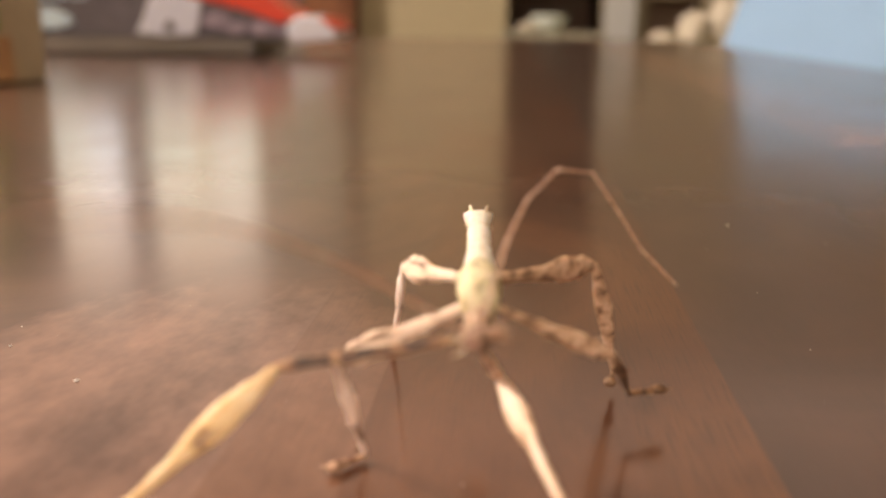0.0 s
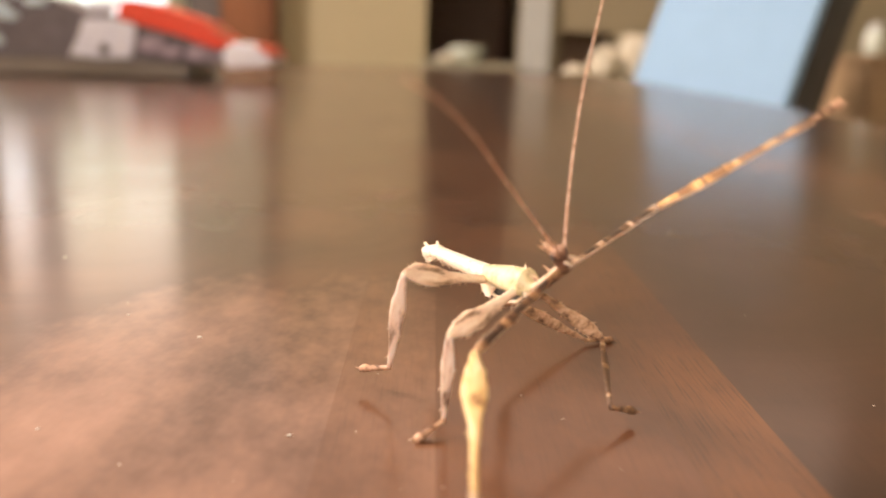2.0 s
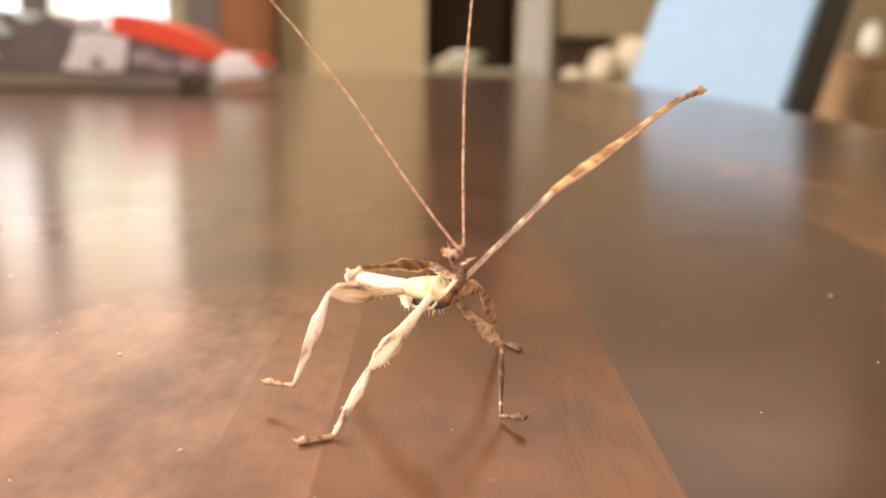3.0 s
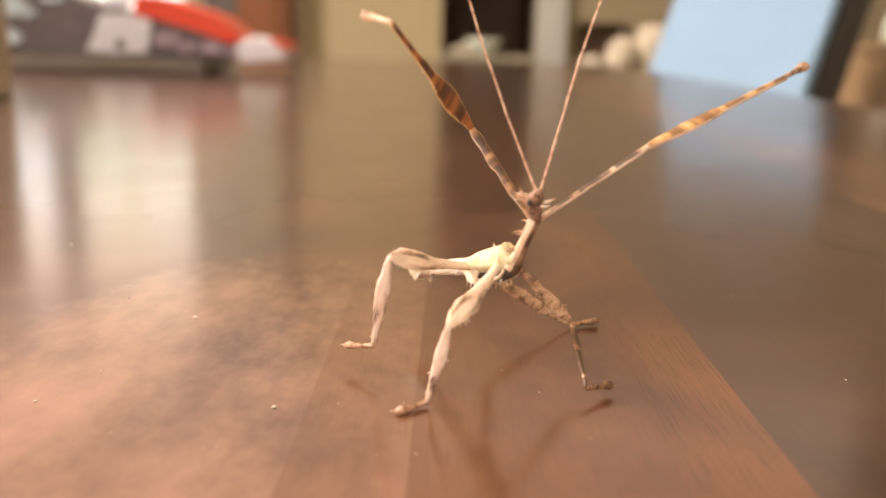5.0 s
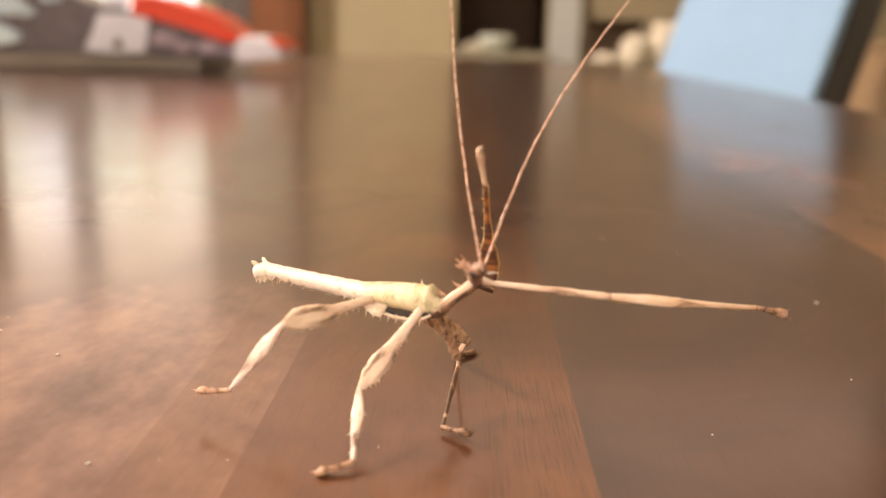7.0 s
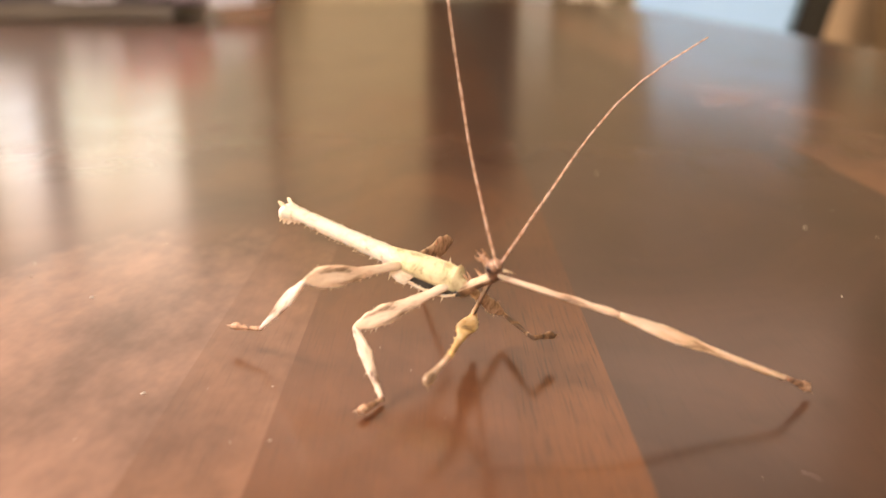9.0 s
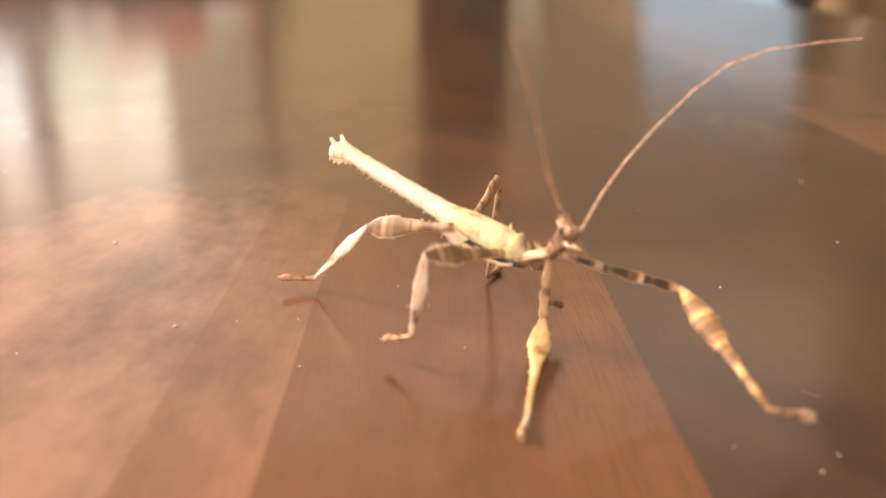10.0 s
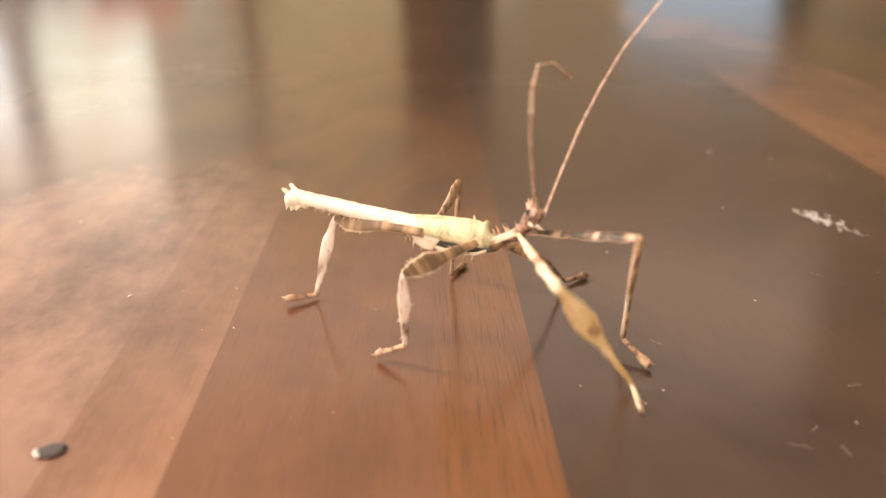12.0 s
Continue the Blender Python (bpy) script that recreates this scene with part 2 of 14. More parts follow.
SKIN_THIGH = cuticle("mottled_brown_insect_skin", (0.83, 0.66, 0.50), (0.66, 0.47, 0.32), (0.15, 0.09, 0.05), 0.06, 520, (0.4, 1, 1))
SKIN_FACE = cuticle("brown_pink_insect_skin", (0.60, 0.38, 0.27), (0.30, 0.17, 0.11), (0.06, 0.035, 0.025), 0.2, 620)
SKIN_PINK = cuticle("pinkish_insect_skin", (0.66, 0.44, 0.30), (0.46, 0.27, 0.17), (0.13, 0.07, 0.04), 0.15, 700)
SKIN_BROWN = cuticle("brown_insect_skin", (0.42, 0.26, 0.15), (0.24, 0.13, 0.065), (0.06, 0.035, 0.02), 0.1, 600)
SKIN_DARK = plain("dark_insect_belly", (0.085, 0.08, 0.065), 0.6, spread=0.35, scale=500)
SKIN_BACK = cuticle("glossy_cream_insect_skin", (0.94, 0.89, 0.77), (0.90, 0.81, 0.65), (0.55, 0.41, 0.28), -0.15)
SKIN_BACK.node_tree.nodes["Principled BSDF"].inputs["Roughness"].default_value = 0.32
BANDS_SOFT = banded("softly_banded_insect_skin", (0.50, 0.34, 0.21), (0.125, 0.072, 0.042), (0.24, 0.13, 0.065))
EYE = plain("dark_insect_eye", (0.05, 0.04, 0.04), 0.2, spread=0.2, scale=900)
FEELER = cuticle("antenna_skin", (0.74, 0.52, 0.40), (0.58, 0.36, 0.26), (0.30, 0.17, 0.11), 0.0, 900, (1, 0.3, 0.3))


# ---- mesh helpers ----
def part(name, bm, material, parent=None, label="", smooth=False):
    me = bpy.data.meshes.new(name)
    bmesh.ops.recalc_face_normals(bm, faces=bm.faces[:])
    if smooth:
        for f in bm.faces:
            f.smooth = True
    bm.to_mesh(me)
    bm.free()
    me.materials.append(material)
    ob = new(name, me)
    if parent is not None:
        ob.parent = parent
    if label:
        tagged(ob, label)
    return ob


def holder(name, m, label, category, group="", kind=""):
    ob = new(name)
    ob.empty_display_size = 0.02
    ob.matrix_basis = m
    return tagged(ob, label, category, group, kind)


def add_box(bm, x0, x1, y0, y1, z0, z1, bevel=0.0):
    r = bmesh.ops.create_cube(bm, size=1)
    for v in r["verts"]:
        v.co = Vector(((x0 + x1) / 2 + v.co.x * (x1 - x0), (y0 + y1) / 2 + v.co.y * (y1 - y0), (z0 + z1) / 2 + v.co.z * (z1 - z0)))
    if bevel:
        es = list({e for v in r["verts"] for e in v.link_edges})
        bmesh.ops.bevel(bm, geom=es, offset=bevel, segments=2, affect='EDGES', profile=0.5)
    return bm


def box(x0, x1, y0, y1, z0, z1, bevel=0.0):
    return add_box(bmesh.new(), x0, x1, y0, y1, z0, z1, bevel)


def loft(bm, rings, n=10, wob=0.0, rnd=None):
    """Skin over rings (x, half thickness y, up z, down z, centre z) along x, closed at both ends."""
    rows = []
    for x, hy, up, dn, cz in rings:
        row = []
        for i in range(n):
            a = 2 * math.pi * i / n
            s, c = math.sin(a), math.cos(a)
            k = 1 + (rnd.uniform(-wob, wob) if rnd else 0)
            row.append(bm.verts.new((x, hy * c * k, cz + (up if s > 0 else dn) * s * k)))
        rows.append(row)
    for p, q in zip(rows, rows[1:]):
        for i in range(n):
            bm.faces.new((p[i], p[(i + 1) % n], q[(i + 1) % n], q[i]))
    bm.faces.new(rows[0][::-1])
    bm.faces.new(rows[-1])
    return bm


def spike(bm, root, tip, r, n=5):
    root, tip = Vector(root), Vector(tip)
    d = (tip - root).normalized()
    s = d.orthogonal().normalized()
    t = d.cross(s)
    ring = [bm.verts.new(root + r * (math.cos(2 * math.pi * i / n) * s + math.sin(2 * math.pi * i / n) * t)) for i in range(n)]
    top = bm.verts.new(tip)
    for i in range(n):
        bm.faces.new((ring[i], ring[(i + 1) % n], top))
    bm.faces.new(ring[::-1])


def ball(bm, c, rx, ry, rz, u=10, v=7):
    r = bmesh.ops.create_uvsphere(bm, u_segments=u, v_segments=v, radius=1)
    for w in r["verts"]:
        w.co = Vector((c[0] + w.co.x * rx, c[1] + w.co.y * ry, c[2] + w.co.z * rz))


def prism(pts, y0, y1, bevel=0.0):
    """An outline in x, z drawn out along y."""
    bm = bmesh.new()
    a = [bm.verts.new((x, y0, z)) for x, z in pts]
    b = [bm.verts.new((x, y1, z)) for x, z in pts]
    bm.faces.new(a)
    bm.faces.new(b[::-1])
    for i in range(len(pts)):
        j = (i + 1) % len(pts)
        bm.faces.new((a[i], b[i], b[j], a[j]))
    if bevel:
        bmesh.ops.bevel(bm, geom=bm.edges[:], offset=bevel, segments=2, affect='EDGES', profile=0.5)
    return bm


def lathe(profile, n=24):
    bm = bmesh.new()
    rows = [[bm.verts.new((r * math.cos(2 * math.pi * i / n), r * math.sin(2 * math.pi * i / n), z)) for i in range(n)] for r, z in profile]
    for p, q in zip(rows, rows[1:]):
        for i in range(n):
            bm.faces.new((p[i], p[(i + 1) % n], q[(i + 1) % n], q[i]))
    bm.faces.new(rows[0][::-1])
    bm.faces.new(rows[-1])
    return bm


# ---- room ----
def structure(name, bm, material):
    return tagged(part(name, bm, material), kind="structure")


structure("floor", box(-3.6, 3.1, -1.62, 7.0, -0.1, 0.0), FLOOR)
structure("ceiling", box(-3.6, 3.1, -1.62, 4.7, 3.7, 3.8), CEILING)
SOUTH = (-1.3, 0.7, 1.15, 2.35)
bm = bmesh.new()
for x0, x1, z0, z1 in ((-3.6, SOUTH[0], 0, 3.7), (SOUTH[0], SOUTH[1], 0, SOUTH[2]), (SOUTH[0], SOUTH[1], SOUTH[3], 3.7), (SOUTH[1], 3.1, 0, 3.7)):
    add_box(bm, x0, x1, -1.62, -1.5, z0, z1)
structure("wall_south", bm, WALL)
structure("wall_east", box(3.0, 3.1, -1.5, 4.5, 0, 3.7), WALL_PALE)

WIN = (-3.40, -0.72, 0.35, 2.15)
# HIGH: unseen opening added below the ceiling for the glare on the tabletop
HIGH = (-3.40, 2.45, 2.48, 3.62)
HATCH = (0.03, 0.485, 0.738, 2.05)
NICHE = (0.685, 0.955, 0.71, 0.902)
bm = bmesh.new()
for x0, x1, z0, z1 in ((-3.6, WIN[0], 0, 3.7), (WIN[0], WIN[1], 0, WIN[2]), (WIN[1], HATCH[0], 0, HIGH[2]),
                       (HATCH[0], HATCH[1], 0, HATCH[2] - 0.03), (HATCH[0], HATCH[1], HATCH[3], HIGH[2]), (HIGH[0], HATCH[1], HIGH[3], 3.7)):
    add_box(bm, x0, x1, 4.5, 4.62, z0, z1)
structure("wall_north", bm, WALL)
bm = bmesh.new()
for x0, x1, z0, z1 in ((HATCH[1], NICHE[0], 0, HIGH[2]), (NICHE[0], NICHE[1], 0, NICHE[2]), (NICHE[0], NICHE[1], NICHE[3], HIGH[2]), (NICHE[1], HIGH[1], 0, HIGH[2]),
                       (HIGH[1], 3.1, 0, 3.7), (HATCH[1], HIGH[1], HIGH[3], 3.7)):
    add_box(bm, x0, x1, 4.5, 4.62, z0, z1)
structure("wall_north_east", bm, WALL_SAGE)
bm = bmesh.new()
for x0, x1, z0, z1 in ((NICHE[0] - 0.06, NICHE[1] + 0.06, NICHE[2] - 0.06, NICHE[3] + 0.06),):
    add_box(bm, x0, x1, 4.78, 4.82, z0, z1)
    add_box(bm, x0, NICHE[0] - 0.003, 4.622, 4.78, z0, z1)
    add_box(bm, NICHE[1] + 0.003, x1, 4.622, 4.78, z0, z1)
    add_box(bm, NICHE[0], NICHE[1], 4.622, 4.78, NICHE[3] + 0.003, z1)
    add_box(bm, NICHE[0], NICHE[1], 4.622, 4.78, z0, NICHE[2] - 0.003)
structure("niche_lining", bm, DARK_ROOM)
bm = bmesh.new()
add_box(bm, -0.5, 0.64, 6.6, 6.7, 0, 2.3)
add_box(bm, -0.6, -0.5, 4.622, 6.7, 0, 2.3)
add_box(bm, 0.56, 0.62, 4.622, 6.6, 0, 2.3)
add_box(bm, -0.6, 0.64, 4.622, 6.7, 2.3, 2.4)
structure("dark_side_room", bm, DARK_ROOM)
structure("hatch_sill", box(HATCH[0] - 0.02, HATCH[1] + 0.004, 4.40, 4.66, HATCH[2] - 0.028, HATCH[2], 0.004), WALL_PALE)
structure("trim", box(HATCH[1] + 0.006, HATCH[1] + 0.150, 4.455, 4.498, 0.0, 1.10, 0.004), POST)
SIDE = (0.6, 2.8, 0.8, 3.6)
bm = bmesh.new()
for y0, y1, z0, z1 in ((-1.5, SIDE[0], 0, 3.7), (SIDE[0], SIDE[1], 0, SIDE[2]), (SIDE[0], SIDE[1], SIDE[3], 3.7), (SIDE[1], 4.5, 0, 3.7)):
    add_box(bm, -3.6, -3.5, y0, y1, z0, z1)
structure("wall_west", bm, WALL)


def window_bars(name, spans, depth, rails, upright):
    bm = bmesh.new()
    for a, b, z0, z1 in spans + rails:
        if upright == "x":
            add_box(bm, a, b, depth[0], depth[1], z0, z1, 0.006)
        else:
            add_box(bm, depth[0], depth[1], a, b, z0, z1, 0.006)
    return structure(name, bm, DARK_FRAME)


window_bars("window_1", [(x, x + w, WIN[2], WIN[3] if k else HIGH[3]) for k, (x, w) in enumerate(((-3.40, 0.07), (-2.72, 0.06), (-1.95, 0.13), (-1.20, 0.07), (-0.79, 0.07)))], (4.52, 4.58),
            [(WIN[0] + 0.07, WIN[1] - 0.0, WIN[2], WIN[2] + 0.06), (WIN[0] + 0.07, WIN[1] - 0.07, HIGH[3] - 0.06, HIGH[3])], "x")
window_bars("added_high_window", [(x, x + 0.06, HIGH[2], HIGH[3]) for x in (HIGH[1] - 0.06,)], (4.55, 4.60),
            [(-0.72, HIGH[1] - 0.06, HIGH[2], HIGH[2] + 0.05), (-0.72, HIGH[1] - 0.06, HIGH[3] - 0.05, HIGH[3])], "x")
window_bars("window_2", [(y, y + 0.06, SIDE[2], SIDE[3]) for y in (0.6, 1.31, 2.02, 2.74)], (-3.58, -3.53),
            [(SIDE[0] + 0.06, SIDE[1] - 0.06, SIDE[2], SIDE[2] + 0.06), (SIDE[0] + 0.06, SIDE[1] - 0.06, SIDE[3] - 0.06, SIDE[3])], "y")


def garden(name, bm):
    """Bright hazy garden and sky far outside the glass; the high part is an added warm glow for the tabletop's glare.
    """
    m, n, l, b = base(name, 1.0)
    g = noisy(n, l, coords(n, l, (1, 1, 0.25)), 1.5, 4, 0.6)
    col = ramp(n, l, g, [(0.34, (0.30, 0.40, 0.22)), (0.50, (0.68, 0.84, 0.78)), (0.60, (0.74, 0.92, 1.0))])
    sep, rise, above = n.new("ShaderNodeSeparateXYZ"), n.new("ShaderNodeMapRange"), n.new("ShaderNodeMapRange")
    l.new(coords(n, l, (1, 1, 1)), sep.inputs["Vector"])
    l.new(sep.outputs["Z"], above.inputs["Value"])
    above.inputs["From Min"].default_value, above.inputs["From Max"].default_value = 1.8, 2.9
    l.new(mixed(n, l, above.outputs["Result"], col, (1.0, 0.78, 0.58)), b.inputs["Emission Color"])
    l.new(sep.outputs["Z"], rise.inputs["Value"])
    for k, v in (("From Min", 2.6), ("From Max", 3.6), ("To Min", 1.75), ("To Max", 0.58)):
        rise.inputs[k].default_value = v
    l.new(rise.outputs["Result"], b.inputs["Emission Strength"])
    b.inputs["Base Color"].default_value = (0.1, 0.1, 0.1, 1)
    return structure("backdrop", bm, m)


window_bars("window_3", [(x, x + 0.06, SOUTH[2], SOUTH[3]) for x in (-1.3, -0.33, 0.64)], (-1.58, -1.53),
            [(SOUTH[0] + 0.06, SOUTH[1] - 0.06, SOUTH[2], SOUTH[2] + 0.05), (SOUTH[0] + 0.06, SOUTH[1] - 0.06, SOUTH[3] - 0.05, SOUTH[3])], "x")
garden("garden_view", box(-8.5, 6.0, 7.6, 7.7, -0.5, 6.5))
garden("garden_side_view", box(-6.7, -6.6, -3.5, 5.5, -0.5, 4.5))

def curtain():
    c = holder("curtain", pose(-1.15, 4.44, 0), "pale sheer curtain hanging beside the window", "curtain")
    for k in range(4):
        bm = bmesh.new()
        cols = []
        for i in range(13):
            x = -0.06 + 0.12 * k + 0.114 * i / 12
            y = 0.012 * math.sin(i * 1.35 + k * 2.1)
            cols.append([bm.verts.new((x, y + dy, z)) for dy, z in ((0, 0.1), (0, 2.19), (0.004, 2.19), (0.004, 0.1))])
        for p, q in zip(cols, cols[1:]):
            for i in range(4):
                bm.faces.new((p[i], q[i], q[(i + 1) % 4], p[(i + 1) % 4]))
        bm.faces.new(cols[0])
        bm.faces.new(cols[-1][::-1])
        part("fold", bm, SHEER, c, smooth=True)
    part("rail", box(-0.20, 0.50, -0.02, 0.0, 2.192, 2.21), DARK_FRAME, c)
    return c


curtain()

bm = box(-1.10, -0.945, 4.40, 4.47, 0.0, 1.16, 0.006)
tagged(part("trim", bm, DARK_FRAME), kind="structure")


def wooden_cupboard():
    d = holder("wooden_cupboard", pose(-0.81, 4.40, 0.0), "narrow red-brown wooden cupboard standing before the window", "cupboard")
    part("body", box(-0.125, 0.125, -0.03, 0.09, 0.04, 1.12, 0.004), RED_WOOD, d)
    part("top", box(-0.132, 0.132, -0.05, 0.092, 1.1205, 1.145, 0.004), RED_WOOD, d)
    part("plinth", box(-0.12, 0.12, -0.02, 0.085, 0.0, 0.0395), DARK_FRAME, d)
    door = part("door", box(-0.118, 0.118, -0.045, -0.0305, 0.06, 1.10, 0.003), RED_WOOD, d)
    for z0, z1 in ((0.12, 0.52), (0.60, 1.04)):
        part("panel", box(-0.075, 0.075, -0.054, -0.046, z0, z1, 0.004), RED_WOOD, door)
    part("handle", box(0.085, 0.10, -0.075, -0.046, 0.54, 0.57, 0.004), DARK_FRAME, door, "dark metal handle")
    return d


wooden_cupboard()


# ---- table ----
def dining_table():
    t = holder("dining_table", pose(0, 0, 0), "long dark-stained glossy plank dining table with warm brown grain", "table")
    y0, y1, z0, z1 = -0.24, 2.665, 0.718, 0.75
    xs = [0.1375 + 0.0585 * k for k in range(-13, 7)] + [0.533]
    xs = sorted(xs + [0.0605, 0.1195])
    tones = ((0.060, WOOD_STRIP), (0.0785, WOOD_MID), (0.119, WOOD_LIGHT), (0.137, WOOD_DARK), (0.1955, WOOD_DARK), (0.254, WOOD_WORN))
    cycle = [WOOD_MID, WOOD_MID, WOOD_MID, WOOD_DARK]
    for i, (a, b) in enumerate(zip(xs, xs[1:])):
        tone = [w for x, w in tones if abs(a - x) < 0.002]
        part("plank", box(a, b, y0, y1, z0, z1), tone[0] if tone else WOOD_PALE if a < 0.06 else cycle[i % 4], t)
    for name, b in (("apron", (-0.56, 0.47, -0.16, -0.135)), ("apron", (-0.56, 0.47, 2.56, 2.585)), ("apron", (-0.56, -0.535, -0.13, 2.555)), ("apron", (0.445, 0.47, -0.13, 2.555))):
        part(name, box(*b, 0.63, 0.7175, 0.002), WOOD_DARK, t)
    for x in (-0.50, 0.40):
        for y in (-0.09, 2.51):
            part("leg", box(x - 0.035, x + 0.035, y - 0.035, y + 0.035, 0.0, 0.7175, 0.004), WOOD_DARK, t)
    return t


dining_table()


# ---- things on and round the table ----
def high_back_chair(m):
    c = holder("dining_chair", m, "light blue upholstered chair with dark grey sides, beside the table", "chair")
    bm = box(-0.29, 0.213, -0.0, 0.035, 0.0, 0.62, 0.012)
    back = part("backrest", bm, BLUE_CLOTH, c, "light blue cloth back panel")
    back.matrix_basis = pose(0, 0, 0.50, -24, 0, 0)
    bm = box(-0.292, 0.225, 0.037, 0.16, -0.01, 0.63, 0.02)
    shell = part("back_shell", bm, DARK_LEATHER, c, "dark grey leather shell")
    shell.matrix_basis = pose(0, 0, 0.50, -24, 0, 0)
    part("seat", box(-0.20, 0.20, -0.38, 0.04, 0.40, 0.485, 0.02), DARK_LEATHER, c)
    for x in (-0.17, 0.17):
        for y in (-0.34, 0.0):
            part("leg", box(x - 0.02, x + 0.02, y - 0.02, y + 0.02, 0.0, 0.399, 0.004), DARK_FRAME, c)
    return c


high_back_chair(pose(0.75, 2.42, 0, 0, 0, -52))


def printed_packet():
    p = holder("printed_packet", pose(0, 1.45, 0), "glossy printed packet with red stripe and white end on tray", "packet")
    body = prism([(-0.66, 0.778), (-0.25, 0.776), (-0.200, 0.776), (-0.20, 0.79), (-0.245, 0.812), (-0.36, 0.838), (-0.44, 0.843), (-0.49, 0.866), (-0.53, 0.860), (-0.60, 0.872), (-0.66, 0.868)], 0.0, 0.11, 0.004)
    part("body", body, PRINT_DARK, p, "dark glossy printed body")
    part("stripe", prism([(-0.384, 0.864), (-0.355, 0.864), (-0.265, 0.838), (-0.222, 0.805), (-0.246, 0.797), (-0.295, 0.815), (-0.387, 0.837)], -0.010, 0.114, 0.003), PRINT_RED, p, "bright red stripe")
    part("end_cap", prism([(-0.236, 0.796), (-0.217, 0.810), (-0.188, 0.805), (-0.160, 0.785), (-0.167, 0.775), (-0.232, 0.770)], -0.014, 0.116, 0.005), PRINT_WHITE, p, "white rounded end")
    part("stripe_end", prism([(-0.188, 0.807), (-0.165, 0.790), (-0.160, 0.790), (-0.176, 0.806)], -0.008, 0.110, 0.001), PRINT_RED, p)
    rnd = random.Random(6)

    def blob(x, z, rx, rz):
        return [(x + rx * rnd.uniform(0.65, 1.1) * math.cos(k * 0.57), z + rz * rnd.uniform(0.65, 1.1) * math.sin(k * 0.57)) for k in range(11)]

    lilac = [[(-0.462, 0.783), (-0.448, 0.806), (-0.437, 0.836), (-0.398, 0.838), (-0.362, 0.830), (-0.366, 0.802), (-0.372, 0.781), (-0.42, 0.779)],
             [(-0.395, 0.846), (-0.388, 0.862), (-0.43, 0.860), (-0.43, 0.845)]]
    pale = [blob(-0.59, 0.802, 0.034, 0.017), blob(-0.588, 0.848, 0.044, 0.020), blob(-0.505, 0.858, 0.022, 0.009), blob(-0.640, 0.815, 0.018, 0.03), blob(-0.545, 0.836, 0.016, 0.007)]
    mauve = [blob(-0.340, 0.800, 0.024, 0.014), blob(-0.310, 0.790, 0.020, 0.010), blob(-0.272, 0.790, 0.018, 0.012), blob(-0.246, 0.787, 0.008, 0.008)]
    for depth, shapes, ink, say in ((0.006, lilac, PRINT_LILAC, "pale lilac printed panel"), (0.0075, pale, PRINT_PALE, "pale blue printed shape"), (0.009, mauve, PRINT_MAUVE, "mauve printed shape")):
        for shape in shapes:
            part("panel", prism(shape, -depth, 0.002, 0.0006), ink, p, say)
    part("figure", prism([(-0.416, 0.786), (-0.404, 0.785), (-0.402, 0.795), (-0.409, 0.802), (-0.416, 0.795)], -0.0102, -0.0055, 0.0005), PRINT_DARK, p, "small dark printed mark")
    return p


def tray():
    t = holder("tray", pose(-0.50, 1.575, 0.7505, 0, 0, 4), "grey-brown flat tray lying on the table", "tray")
    part("base", box(-0.195, 0.195, -0.125, 0.125, 0.0, 0.014, 0.004), GREY_SLAB, t)
    part("rim", box(-0.20, 0.20, -0.131, -0.126, 0.004, 0.026, 0.002), GREY_SLAB, t)
    part("rim", box(-0.20, 0.20, 0.126, 0.131, 0.004, 0.026, 0.002), GREY_SLAB, t)
    part("rim", box(-0.201, -0.196, -0.125, 0.125, 0.004, 0.026, 0.002), GREY_SLAB, t)
    part("rim", box(0.196, 0.201, -0.125, 0.125, 0.004, 0.026, 0.002), GREY_SLAB, t)
    part("mat", box(-0.19, 0.19, -0.12, 0.12, 0.0145, 0.0265, 0.003), DARK_FRAME, t, "dark mat inside")
    return t


tray()
printed_packet()


def drink_carton():
    c = holder("drink_carton", pose(-0.392, 0.925, 0.7505, 0, 0, -8), "tan drink carton with green and orange print on the table", "carton")
    part("body", box(-0.055, 0.055, -0.04, 0.04, 0.0, 0.19, 0.003), CARTON_TAN, c)
    part("print_band", box(0.050, 0.0585, -0.0435, -0.020, 0.044, 0.188, 0.001), CARTON_GREEN, c, "green printed edge")
    part("print_band", box(-0.05, 0.040, -0.0435, -0.038, 0.026, 0.044, 0.001), CARTON_YELLOW, c, "yellow printed band")
    part("print_band", box(0.028, 0.0590, -0.0440, -0.008, 0.003, 0.040, 0.001), CARTON_ORANGE, c, "orange printed foot")
    part("print_patch", box(-0.03, 0.026, -0.0440, -0.038, 0.004, 0.024, 0.002), PRINT_PINK, c, "pale pink printed patch")
    part("print_patch", box(0.036, 0.043, -0.0450, -0.038, 0.030, 0.052, 0.001), PRINT_WHITE, c, "white printed mark")
    return c


drink_carton()


def bowl():
    b = holder("bowl", pose(0.235, 4.50, HATCH[2] + 0.0005), "pale green glazed bowl on the hatch sill", "bowl")
    part("bowl_body", lathe([(0.03, 0.0), (0.045, 0.006), (0.085, 0.05), (0.092, 0.078), (0.086, 0.078), (0.078, 0.05), (0.03, 0.012)]), GLAZE, b, smooth=True)
    return b


bowl()


def folded_cloth(m, seed, sx, sy, sz, label):
    rnd = random.Random(seed)
    bm = bmesh.new()
    bmesh.ops.create_uvsphere(bm, u_segments=28, v_segments=18, radius=1)
    ph = rnd.uniform(0, 9)
    for v in bm.verts:
        p = v.co.copy()
        k = 1 + 0.22 * noise.noise(p * 1.6 + Vector((ph, 0, 0))) + 0.10 * noise.noise(p * 4 + Vector((0, ph, 0)))
        v.co = Vector((p.x * sx * k, p.y * sy * k, max(-0.9, p.z) * sz * k + 0.9 * sz))
    lo = min(v.co.z for v in bm.verts)
